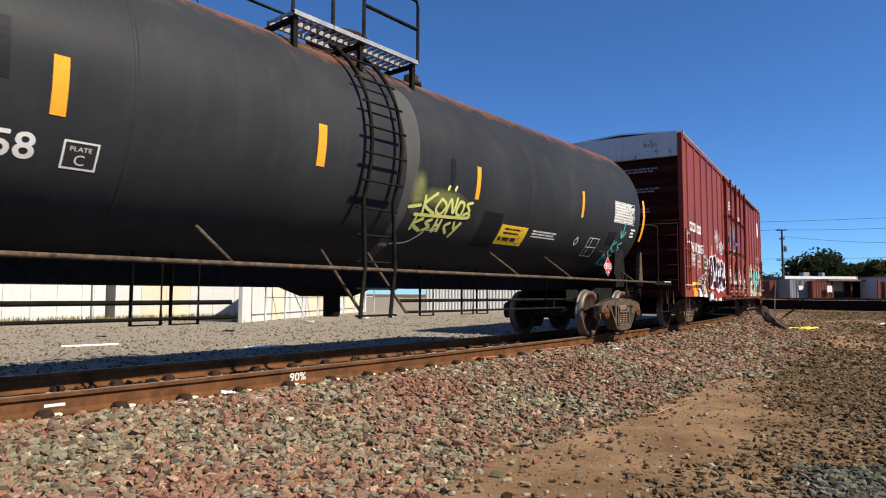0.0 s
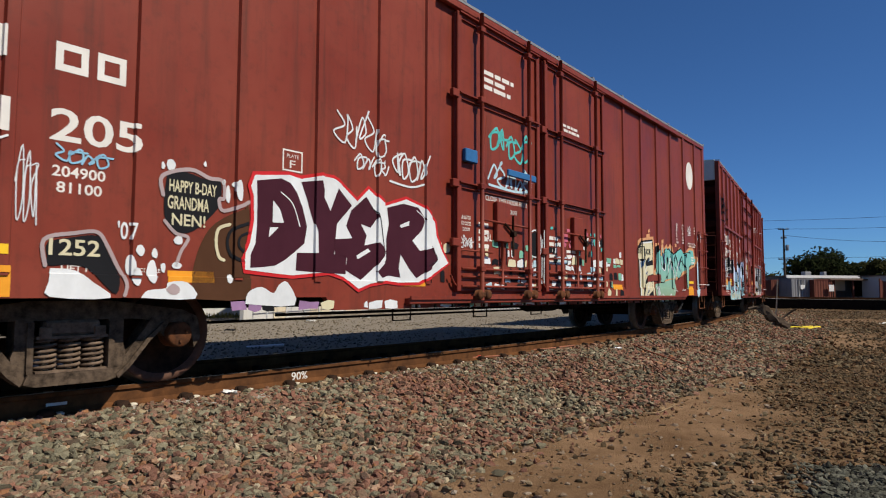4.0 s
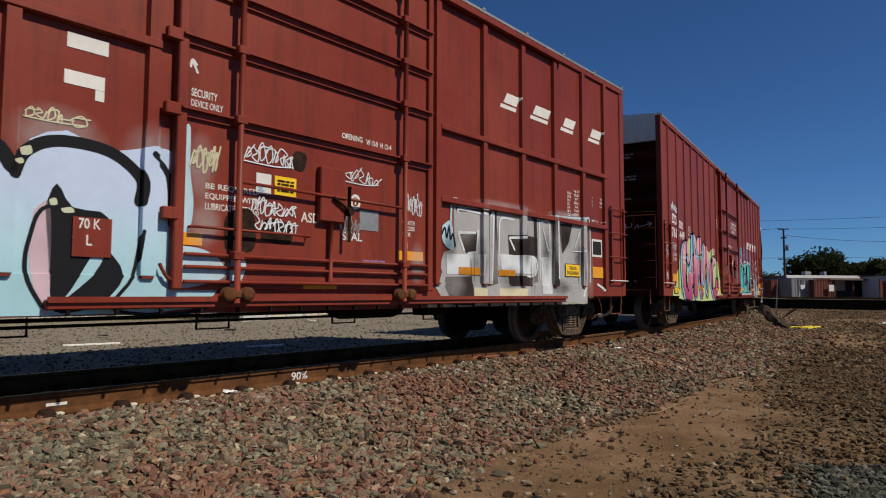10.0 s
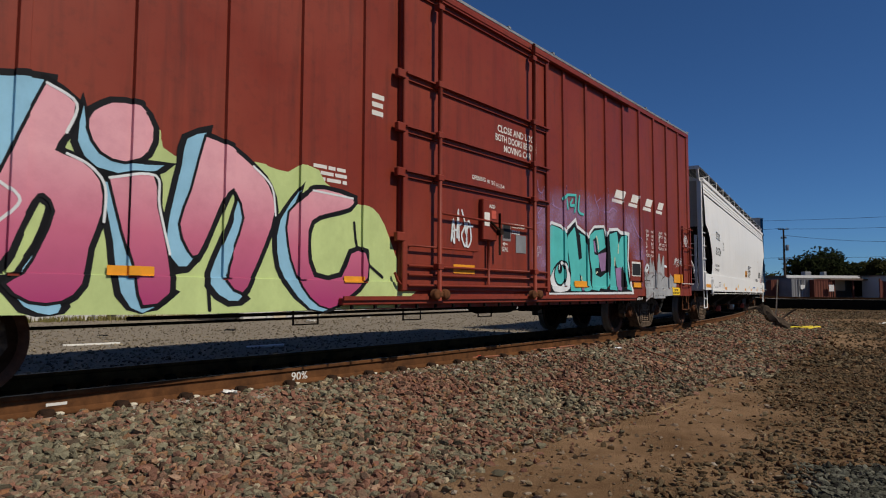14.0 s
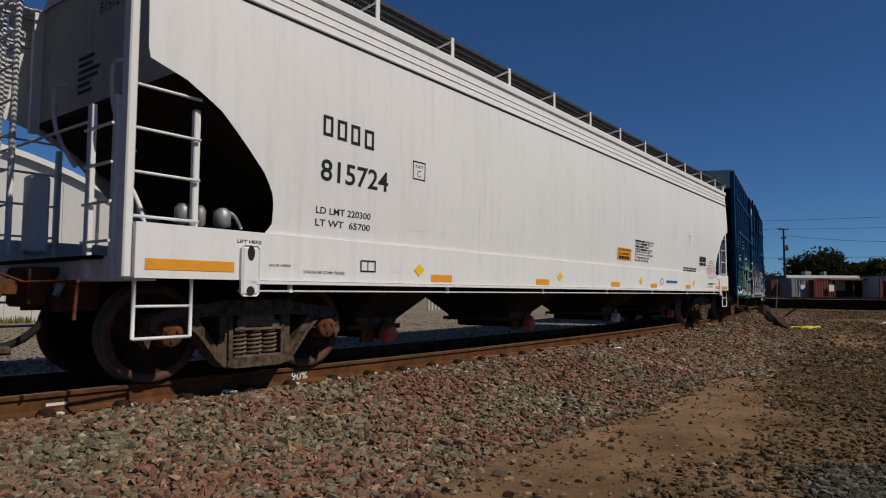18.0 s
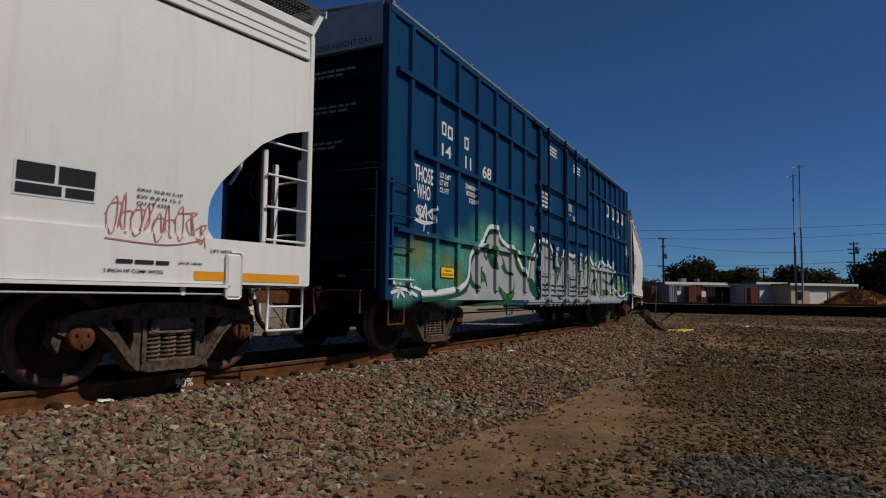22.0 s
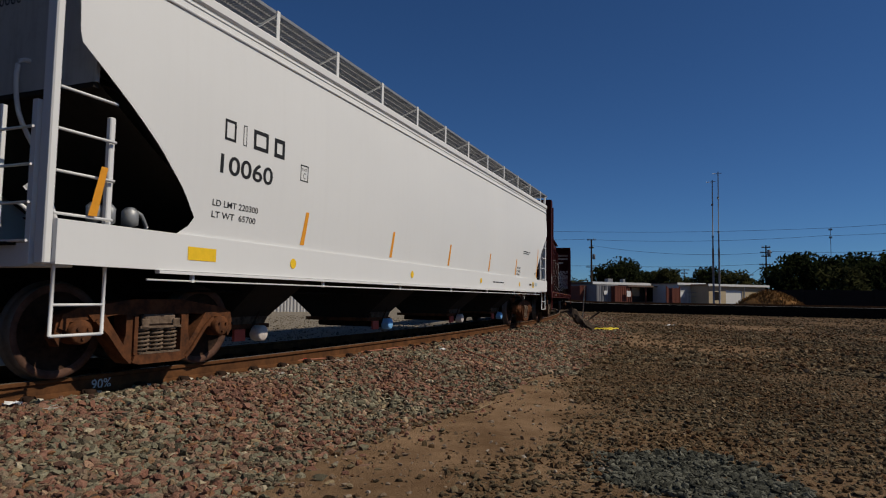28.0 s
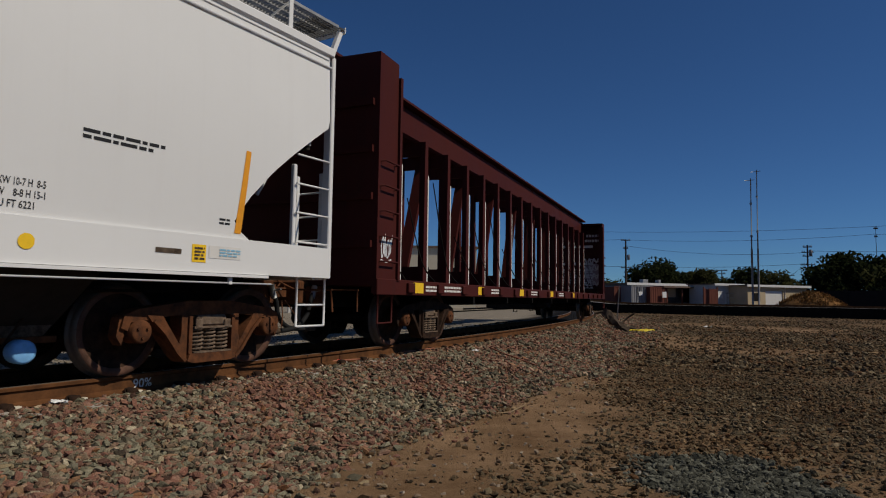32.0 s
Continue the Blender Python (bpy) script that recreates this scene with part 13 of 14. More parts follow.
TAPE = plain("yellow barrier tape", (0.68, 0.52, 0.05), 0.6, 0, 0.15, 8)
RAG = plain("red rag", (0.52, 0.06, 0.05), 0.8, 0, 0.2, 12)
TWIG = plain("dry twig bark", (0.24, 0.17, 0.10), 0.85, 0, 0.2, 20)
RED_WIRE = plain("rusty red wire", (0.30, 0.12, 0.075), 0.7, 0, 0.2, 20)


def leafy(name, dark, light):
    m, nt, b, co = start(name)
    g = nt.nodes.new("ShaderNodeNewGeometry")
    nt.links.new(ramp(nt, g.outputs["Random Per Island"], [(0.0, dark), (0.7, tuple((p + q) / 2 for p, q in zip(dark, light))), (1.0, light)]), b.inputs["Base Color"])
    b.inputs["Roughness"].default_value, b.inputs["Specular IOR Level"].default_value = 0.9, 0.0
    return m


LEAF = leafy("dark green leaves", (0.008, 0.011, 0.005), (0.024, 0.029, 0.011))
LEAF_DRY = leafy("olive leaves", (0.018, 0.020, 0.008), (0.055, 0.054, 0.020))
STRAW = leafy("dry grass", (0.13, 0.062, 0.022), (0.30, 0.16, 0.055))
WEED = leafy("yellow-green weeds", (0.10, 0.09, 0.03), (0.27, 0.23, 0.09))

# ---- second track on a low bank across the yard
BANK = [(17.1, 59.6), (27.2, 51.4), (34.5, 44.6), (40.9, 37.6), (49.4, 28.5), (68.0, 8.0), (96.0, -24.0)]


def bank():
    top = tagged(new("second_track"), "low bank with a second track and a black strip along its edge", "railway track", kind="structure")
    line = smooth_line(BANK, 8)
    rows, edge, rails = [], [], ([], [])
    for i, (x, y) in enumerate(line):
        a, b = line[max(0, i - 1)], line[min(len(line) - 1, i + 1)]
        d = Vector((b[0] - a[0], b[1] - a[1], 0)).normalized()
        n = Vector((-d.y, d.x, 0))
        z = ground_z(x, y)
        p = Vector((x, y, 0))
        rows.append([p + n * o + Vector((0, 0, z + h)) for o, h in ((0.25, -0.1), (0.3, 0.70), (0.9, 0.76), (5.0, 0.76), (7.5, -0.1))])
        edge.append([p + n * o + Vector((0, 0, z + h)) for o, h in ((0, -0.1), (0, 0.76), (0.24, 0.76), (0.24, -0.1))])
        for r, o in zip(rails, (2.0, 3.5)):
            r.append([p + n * (o + w) + Vector((0, 0, z + h)) for w, h in ((-0.06, 0.755), (0.06, 0.755), (0.03, 0.92), (-0.03, 0.92))])
    # the black strip is added for the bank's dark near edge; its material is assumed
    for name, secs, mat, lab, shut in (("ballast_bank", rows, BANK_STONE, "grey stone bank under the rails", False), ("timber_edge", edge, STRIP_BLACK, "black strip along the bank's near edge", True),
                                       ("rail", rails[0], RAIL_SIDE, "", True), ("rail", rails[1], RAIL_SIDE, "", True)):
        bm = bmesh.new()
        loft(bm, secs, shut)
        bmesh.ops.recalc_face_normals(bm, faces=bm.faces[:])
        part(name, bm, mat, top, lab)


BANK_STONE = plain("grey bank stone", (0.19, 0.18, 0.165), 0.95, 0, 0.35, 9)
bank()


# ---- sheds, containers and low buildings
def front(az, d):
    """A pose for the yard row: turned to catch the sun, widened to fit the camera's view."""
    return pose(*site(az, d).translation, 0, 0, 8) @ Matrix.Diagonal((1.33, 1, 1, 1))


def container(m, x0, x1, h, mat, label, doors=False, depth=6.0):
    c = place("shipping_container", m, label, "container", "yard containers")
    bm = bmesh.new()
    box(bm, x0 + 0.03, x1 - 0.03, 0.06, depth, 0.08, h - 0.06)
    part("body", bm, mat, c)
    bm = bmesh.new()
    ribbed(bm, x0 + 0.1, x1 - 0.1, 0.04, 0.18, h - 0.14, 0.28, 0.035)
    part("corrugated_front", bm, mat, c)
    for a, b in ((x0, x0 + 0.12), (x1 - 0.12, x1)):
        part("corner_post", boxed(a, b, -0.02, 0.12, 0, h, bevel=0.01), mat, c)
    for a, b in ((0.0, 0.16), (h - 0.14, h)):
        part("end_rail", boxed(x0 + 0.12, x1 - 0.12, -0.015, 0.1, a, b), mat, c)
    if doors:
        w = (x1 - x0)
        for k in (0.28, 0.40, 0.60, 0.72):
            part("lock_bar", rodded([(x0 + w * k, -0.06, 0.15), (x0 + w * k, -0.06, h - 0.1)], 0.03, 6), GALV, c)
        part("notice", boxed(x0 + w * 0.33, x0 + w * 0.50, -0.10, -0.07, 1.75, 2.3), PAPER, c, "white notice sheet")


container(front(27.7, 94), -1.0, 0.95, 3.0, W_RUST, "rust-brown steel container in the yard row")
container(front(29.35, 93), -1.35, 1.35, 3.1, W_GREY, "grey steel container with locking bars and a notice", True)
container(front(30.6, 93.5), -0.95, 0.95, 3.0, W_RUST, "rust-brown steel container beside the grey one")


def flat_roof_shed(m, x0, x1, h, depth, mat, label, fascia=0.35, roof=W_FASCIA, over=0.5):
    s = place("shed", m, label, "shed", "yard sheds")
    bm = bmesh.new()
    for a in ((x0, x1, depth - 0.2, depth), (x0, x0 + 0.2, 0, depth - 0.2), (x1 - 0.2, x1, 0, depth - 0.2)):
        box(bm, *a, -0.1, h)
    part("wall", bm, mat, s)
    part("roof", boxed(x0 - over, x1 + over, -over, depth + over, h + 0.003, h + 0.12), W_ROOF, s)
    part("fascia", boxed(x0 - over, x1 + over, -over - 0.08, -over - 0.003, h - fascia + 0.15, h + 0.16), roof, s, "white roof fascia")
    return s


s = flat_roof_shed(front(30.5, 99), -3.6, 3.4, 3.45, 6.0, W_GREY, "open grey shed with a long white roof fascia")
part("front_wall", boxed(-3.4, 3.2, 0.1, 0.25, -0.1, 3.4), W_GREY, s)
for a, b in ((-1.2, -0.5), (0.9, 1.2)):
    part("roof_box", boxed(a, b, 1.0, 1.8, 3.57, 4.15, bevel=0.03), GALV, s)
# near-black walls put the shade inside the open shed into their colour
s = flat_roof_shed(front(32.9, 97), -2.9, 3.1, 2.95, 5.0, DARK, "dark open-fronted shed behind a fence", 0.2, W_ROOF, 0.3)
for x in (-2.6, -0.6, 1.4, 2.9):
    part("post", boxed(x, x + 0.14, 0.05, 0.2, -0.1, 2.94), W_RUST, s)
part("boarding", boxed(-2.4, -0.7, 1.2, 1.3, 1.6, 2.9), W_TAN, s, "tan boarded panel")
part("bench", boxed(0.0, 2.6, 1.4, 2.2, 0.7, 0.85), GALV, s)
part("sign_board", boxed(-3.5, -3.0, -0.6, -0.54, 1.5, 2.3), PAPER, s, "white sign board")

s = flat_roof_shed(front(36.1, 96), -1.75, 1.6, 3.35, 5.0, W_WHITE, "small white shed with a double door and rails", 0.28, W_FASCIA, 0.25)
part("front_wall", boxed(-1.55, 1.4, 0.1, 0.25, -0.1, 3.3), W_WHITE, s)
for a, b in ((-0.5, 0.18), (0.21, 0.9)):
    part("door", boxed(a, b, 0.04, 0.094, 0.0, 2.1), W_FASCIA, s, "pale grey door leaf")
part("notice", boxed(-1.4, -0.75, 0.06, 0.095, 1.5, 2.2), PAPER, s, "white notice board")
bm = bmesh.new()
for z in (1.0, 1.6, 2.2):
    rod(bm, [(-0.9, -0.9, z), (1.6, -0.9, z)], 0.03, 6)
part("rail_bars", bm, GALV, s)
for x in (-0.9, 0.35, 1.6):
    part("rail_post", rodded([(x, -0.9, -0.1), (x, -0.9, 2.3)], 0.04, 6), GALV, s)

g = place("yard_gate", front(34.75, 92.5), "brown boarded yard gate between the sheds", "gate")
for x in (-0.9, 0.78):
    part("gate_post", boxed(x, x + 0.12, 0, 0.14, -0.1, 3.0), W_RUST, g)
for k in range(9):
    part("board", boxed(-0.77 + k * 0.172, -0.615 + k * 0.172, 0.03, 0.07, 0.1, 2.8 - 0.05 * (k % 3)), W_RUST, g)
for z in (0.5, 2.2):
    part("gate_rail", boxed(-0.77, 0.77, 0.071, 0.12, z, z + 0.12), W_RUST, g)

b = place("low_building", front(39.3, 97), "long tan stucco building with a white door and roof edge", "building")
bm = bmesh.new()
box(bm, -3.3, -1.0, 0, 0.25, -0.1, 3.2), box(bm, 1.3, 4.6, 0, 0.25, -0.1, 3.2), box(bm, -1.0, 1.3, 0, 0.25, 2.6, 3.2)
box(bm, -3.3, -3.05, 0.25, 7, -0.1, 3.2), box(bm, 4.35, 4.6, 0.25, 7, -0.1, 3.2), box(bm, -3.05, 4.35, 6.75, 7, -0.1, 3.2)
part("wall", bm, W_TAN, b)
part("door", boxed(-0.97, 1.27, 0.1, 0.18, -0.1, 2.58), W_FASCIA, b, "wide white roller door")
part("roof", boxed(-3.6, 4.9, -0.3, 7.3, 3.203, 3.33), W_ROOF, b)
part("fascia", boxed(-3.6, 4.9, -0.38, -0.303, 3.08, 3.38), W_FASCIA, b, "white roof edge")
part("downpipe", rodded([(1.55, -0.06, 0), (1.55, -0.06, 3.1)], 0.05, 6), W_FASCIA, b)
part("window", boxed(-2.6, -1.7, -0.02, 0.02, 1.2, 2.3), DARK, b, "dark small window")

w = place("dark_wall", site(47.5, 92), "black yard wall below the trees", "wall")
bm = bmesh.new()
box(bm, -9.5, 22.0, 0, 0.3, -0.2, 2.6)
part("wall", bm, DARK, w)
for k in range(9):
    part("pier", boxed(-9.5 + k * 3.9, -9.1 + k * 3.9, -0.12, -0.003, -0.2, 2.75), DARK, w)


# ---- dry grass and weeds
def tufts(name, spots, low, high, mat, label, category, lean=0.35, width=0.02):
    rng = random.Random(len(spots))
    vs, fs = [], []
    for x, y, z in spots:
        for k in range(5):
            a, h = rng.uniform(0, 6.28), rng.uniform(low, high)
            l = rng.uniform(0, lean) * h
            p = Vector((x + rng.uniform(-0.06, 0.06), y + rng.uniform(-0.06, 0.06), z - 0.02))
            s = Vector((math.cos(a + 1.57), math.sin(a + 1.57), 0)) * width * (0.5 + h)
            i = len(vs)
            vs += [p - s, p + s, p + Vector((math.cos(a) * l, math.sin(a) * l, h))]
            fs.append((i, i + 1, i + 2))
    me = bpy.data.meshes.new(name)
    me.from_pydata(vs, [], fs)
    me.materials.append(mat)
    return tagged(new(name, me), label, category, kind="stuff")


def mound(m, rx, ry, h, mat, label):
    """An uneven heap."""
    bm = bmesh.new()
    n, r = 28, 9
    rows = []
    for j in range(r + 1):
        q = j / r
        rows.append([((rx * q * math.cos(2 * math.pi * i / n)), (ry * q * math.sin(2 * math.pi * i / n)),
                      h * (1 - q * q) ** 1.3 + 0.22 * h * noise.noise(Vector((rx * q * math.cos(6.283 * i / n), ry * q * math.sin(6.283 * i / n), 5))) - 0.15) for i in range(n)])
    loft(bm, [r2 + [r2[0]] for r2 in rows[1:]])
    bmesh.ops.contextual_create(bm, geom=[v for v in bm.verts[:n]])
    bmesh.ops.remove_doubles(bm, verts=bm.verts[:], dist=1e-4)
    ob = part("earth_mound", bm, mat, None, "", True)
    ob.matrix_basis = m
    tagged(ob, label, "mound")


EARTH = plain("dry brown earth", (0.21, 0.105, 0.038), 0.95, 0, 0.35, 3)
mm = site(41.9, 86)
mound(mm, 4.8, 2.6, 2.3, EARTH, "heap of earth grown over with dry grass")
rng = random.Random(7)
sp = []
for k in range(1400):
    r, a = rng.random() ** 0.5, rng.uniform(0, 6.283)
    sp.append(tuple(mm @ Vector((4.6 * r * math.cos(a), 2.6 * r * math.sin(a), 2.3 * (1 - r * r) ** 1.3 - 0.2))))
tufts("dry_grass", sp, 0.2, 0.55, STRAW, "straw-coloured dry grass on the heap", "grass", width=0.05)


# ---- trees
def tree(m, h, w, seed, leaf=LEAF, base=0.28, n=1500, size=0.30, label="leafy dark green tree behind the sheds"):
    rng = random.Random(seed)
    t = place("tree", m, label, "tree", "trees beyond the yard")
    trunk = bmesh.new()
    top = Vector((rng.uniform(-0.4, 0.4), rng.uniform(-0.4, 0.4), h * 0.62))
    line = [Vector((0, 0, -0.3)), Vector((rng.uniform(-.15, .15), 0, h * 0.2)), Vector((rng.uniform(-.3, .3), 0.1, h * 0.42)), top]
    for a, b, r in zip(line, line[1:], (0.32, 0.24, 0.15)):
        rod(trunk, [a, b + (b - a) * 0.02], r * h / 9, 7)
    part("trunk", trunk, BARK, t)
    knots = []
    for k in range(11):
        a, z = k * 2.4 + rng.uniform(-.5, .5), h * (base + 0.08 + 0.06 * k * (0.88 - base))
        o = Vector((math.cos(a) * w * 0.5 * rng.uniform(0.4, 0.95), math.sin(a) * w * 0.45 * rng.uniform(0.4, 0.95), h * rng.uniform(base + 0.1, 0.88)))
        s = line[1].lerp(top, min(1, max(0, (o.z / h - 0.2) * 1.2)))
        part("limb", rodded([s, s.lerp(o, 0.5) + Vector((0, 0, 0.2)), o], 0.06 * h / 9 + 0.02, 5), BARK, t)
        knots.append((o, rng.uniform(0.13, 0.24) * (w + h * 0.5)))
    for k in range(5):
        knots.append((Vector((rng.uniform(-.3, .3) * w, rng.uniform(-.3, .3) * w, h * rng.uniform(0.6, 0.9))), rng.uniform(0.12, 0.2) * (w + h * 0.5)))
    vs, fs = [], []
    for k in range(n):
        c, r = knots[rng.randrange(len(knots))]
        d = Vector((rng.gauss(0, 1), rng.gauss(0, 1), rng.gauss(0, 0.75))).normalized() * r * rng.random() ** 0.4
        p = c + d
        p.z = min(max(p.z, h * base * rng.uniform(0.6, 1)), h * rng.uniform(0.96, 1.02))
        u = Vector((rng.gauss(0, 1), rng.gauss(0, 1), rng.gauss(0, 1))).normalized()
        v = u.orthogonal().normalized()
        s = size * rng.uniform(0.6, 1.4)
        i = len(vs)
        vs += [p - u * s, p + v * s * 0.55, p + u * s, p - v * s * 0.55]
        fs.append((i, i + 1, i + 2, i + 3))
    me = bpy.data.meshes.new("crown")
    me.from_pydata(vs, [], fs)
    me.materials.append(leaf)
    c = new("crown", me)
    c.parent = t


for az, d, h, w, seed, leaf, n in ((29.3, 132, 7.2, 5.4, 1, LEAF, 2600), (30.6, 130, 9.6, 7.5, 2, LEAF, 3200), (32.0, 134, 6.4, 4.6, 3, LEAF, 1900), (33.0, 136, 6.8, 4.5, 4, LEAF_DRY, 1300),
                                  (34.5, 133, 7.3, 4.6, 5, LEAF_DRY, 1900), (35.6, 138, 5.6, 4.0, 6, LEAF, 1000), (37.3, 132, 7.4, 5.0, 7, LEAF, 1700), (39.0, 134, 6.8, 6.0, 8, LEAF_DRY, 1700),
                                  (40.6, 138, 5.6, 4.5, 9, LEAF_DRY, 1000), (27.0, 136, 5.2, 5.0, 19, LEAF_DRY, 1000), (25.4, 140, 5.6, 5.0, 20, LEAF, 1000)):
    tree(site(az, d), h, w, seed, leaf, n=n)
for az, d, h, w, seed, leaf, n in ((42.7, 108, 6.3, 6.0, 10, LEAF, 2600), (44.2, 110, 8.2, 7.5, 11, LEAF, 3600), (45.9, 112, 8.0, 6.5, 12, LEAF, 2800), (46.9, 100, 6.2, 5.0, 13, LEAF_DRY, 2000), (47.8, 116, 8.9, 6.0, 14, LEAF, 2800),
                                  (49.3, 112, 7.9, 7.0, 15, LEAF, 2800), (51.0, 114, 9.0, 6.5, 16, LEAF, 2600), (52.8, 112, 7.6, 7.0, 17, LEAF_DRY, 2200), (54.8, 116, 8.4, 7.0, 18, LEAF, 2200)):
    tree(site(az, d), h, w, seed, leaf, base=0.10, n=n, label="broad dark green tree above the yard wall")


# ---- poles, masts and wires
MAST_GREY = plain("dull mast steel", (0.20, 0.20, 0.21), 0.6, 0.2, 0.15, 3)


def utility_pole(m, h, arms, boxes=(), r=0.17):
    p = place("utility_pole", m, "weathered timber utility pole with crossarms", "utility pole", "utility poles")
    bm = bmesh.new()
    lathe(bm, [(r * 1.25, -0.3), (r, h * 0.5), (r * 0.75, h)], 8, "z")
    part("pole", bm, POLE_WOOD, p)
    for z, l in arms:
        a = part("crossarm", boxed(-l / 2, l / 2, -0.26, -0.12, z - 0.07, z + 0.07), POLE_WOOD, p)
        for x in (-l / 2 + 0.12, -l / 4, l / 4, l / 2 - 0.12):
            i = bmesh.new()
            lathe(i, [(0.03, z + 0.071), (0.075, z + 0.12), (0.05, z + 0.17), (0.07, z + 0.22), (0.02, z + 0.27)], 8, "z", (x, -0.19, 0))
            part("insulator", i, GALV, a)
    for x, z in boxes:
        bm = bmesh.new()
        lathe(bm, [(0.2, z), (0.26, z + 0.05), (0.26, z + 0.85), (0.18, z + 0.95)], 12, "z", (x, -0.28, 0))
        part("transformer", bm, MAST_GREY, p, "grey can transformer")


utility_pole(site(28.03, 120), 12.0, [(11.85, 1.6), (10.4, 0.9), (6.9, 1.8)], [(0.45, 8.3)])
utility_pole(site(41.75, 118), 10.3, [(9.95, 1.3), (9.1, 1.7), (8.5, 1.4), (7.1, 2.1)], [(0.42, 8.55)], r=0.14)
utility_pole(site(33.0, 150), 7.4, [(7.2, 2.6), (6.3, 2.2)], r=0.13)
utility_pole(site(35.6, 150), 7.9, [(7.7, 2.2), (7.0, 1.4)], r=0.12)
utility_pole(site(46.2, 122.1), 13.3, [(12.9, 0.6), (11.6, 0.5)], r=0.045)
utility_pole(site(18, 122.1), 14.2, [(13.8, 1.2), (11.9, 1.6), (7.3, 1.2)])
utility_pole(site(64, 122.1), 15.5, [(15.1, 1.2), (13.1, 1.6)])
utility_pole(site(56, 118), 10.0, [(9.5, 1.6)])
utility_pole(site(40.4, 150), 6.8, [(6.6, 2.2)], r=0.12)




def mast(m, h, r):
    p = place("antenna_mast", m, "slim galvanised steel antenna mast", "mast", "antenna masts")
    part("tube", rodded([(0, 0, -0.2), (0, 0, h * 0.55)], r * 0.8, 8), MAST_GREY, p)
    part("upper_tube", rodded([(0, 0, h * 0.55), (0.05, 0, h)], r * 0.6, 8), MAST_GREY, p)
    part("base_sleeve", rodded([(0, 0, -0.2), (0, 0, 8.0)], r * 1.15, 8), MAST_GREY, p)
    for k in (0.35, 0.55, 0.8):
        part("collar", rodded([(0, 0, h * k), (0, 0, h * k + 0.25)], r * 1.3, 8), MAST_GREY, p)
    part("antenna_arm", rodded([(-0.7, 0, h - 0.25), (0.5, 0, h - 0.2)], 0.04, 6), GALV, p)


mast(site(37.85, 93), 17.3, 0.11)
mast(site(38.3, 93), 18.4, 0.10)


def wire(a, b, sag, r=0.024, name="overhead_wire", label="black overhead wire sagging between poles"):
    a, b = Vector(a), Vector(b)
    pts = [a.lerp(b, t) - Vector((0, 0, sag * 4 * t * (1 - t))) for t in (k / 14 for k in range(15))]
    ob = part(name, rodded(pts, r, 5), WIRE)
    tagged(ob, label, "wire", "overhead wires")


def bear(az, d, z):
    return (d * math.sin(radians(az)), d * math.cos(radians(az)), z)


for az0, z0, az1, z1, d, sag in ((18, 13.9, 46.2, 13.0, 122, 0.7), (46.2, 13.0, 64, 15.0, 122, 0.5), (18, 12.0, 28.03, 11.75, 119.8, 0.3), (28.03, 11.75, 46.2, 11.7, 121.0, 0.6), (46.2, 11.7, 64, 13.2, 121.95, 0.5),
                                (28.03, 10.6, 41.75, 9.0, 119.8, 0.9), (28.03, 6.9, 41.75, 7.1, 119.0, 0.4), (41.75, 9.1, 56, 9.6, 117.8, 0.7), (41.75, 7.1, 39.4, 3.4, 117.85, 0.1), (18, 7.4, 28.03, 6.9, 119.8, 0.3)):
    wire(bear(az0, d, z0), bear(az1, d, z1), sag)

# ---- white buildings behind the train


def wall_pose(x0, y0, x1, y1):
    """x along the wall from the first corner to the second, y away from the track."""
    return pose(x0, y0, -0.32, 0, 0, math.degrees(math.atan2(y1 - y0, x1 - x0)))


b = place("arched_warehouse", wall_pose(-21.5, 16.4, -13.4, 25.9), "white warehouse with a shallow arched roof", "building")
L = 12.4
n = 14
for k in range(n):
    a, c = L * k / n, L * (k + 1) / n
    f = lambda x: 5.0 + 1.55 * (1 - (2 * x / L - 1) ** 2)
    part("wall_panel", prismed([(a + 0.006, -0.1), (c - 0.006, -0.1), (c - 0.006, f(c)), (a + 0.006, f(a))], 0, 0.12), W_WHITE, b)
bm = bmesh.new()
loft(bm, [[(L * k / 16, y, f(L * k / 16) + 0.01 + z) for k in range(17)] for y, z in ((-0.25, -0.12), (-0.25, 0.1), (26, 0.1))])
part("arched_roof", bm, W_FASCIA, b)
part("side_wall", boxed(L - 0.15, L - 0.02, 0.121, 26, -0.1, 5.0), W_WHITE, b)
part("back_wall", boxed(0, L - 0.151, 25.8, 26, -0.1, 5.0), W_WHITE, b)
part("drain_pipe", rodded([(L - 0.5, -0.06, 0), (L - 0.5, -0.06, 5.0)], 0.05, 8), GALV, b)

b = place("gable_building", wall_pose(-13.2, 26.1, -8.6, 29.8), "white panelled building with a brown roof and ventilators", "building")
L = 5.9
for k in range(6):
    part("wall_panel", boxed(L * k / 6 + 0.005, L * (k + 1) / 6 - 0.005, 0, 0.12, -0.1, 4.3), W_CREAM if k in (1, 2) else W_WHITE, b)
bm = bmesh.new()
loft(bm, [[(-0.3, -0.3, 4.25), (L + 0.3, -0.3, 4.25)], [(-0.3, -0.3, 4.36), (L + 0.3, -0.3, 4.36)], [(-0.3, 4.2, 5.7), (L + 0.3, 4.2, 5.7)], [(-0.3, 8.4, 4.3), (L + 0.3, 8.4, 4.3)]])
part("roof", bm, W_ROOF, b)
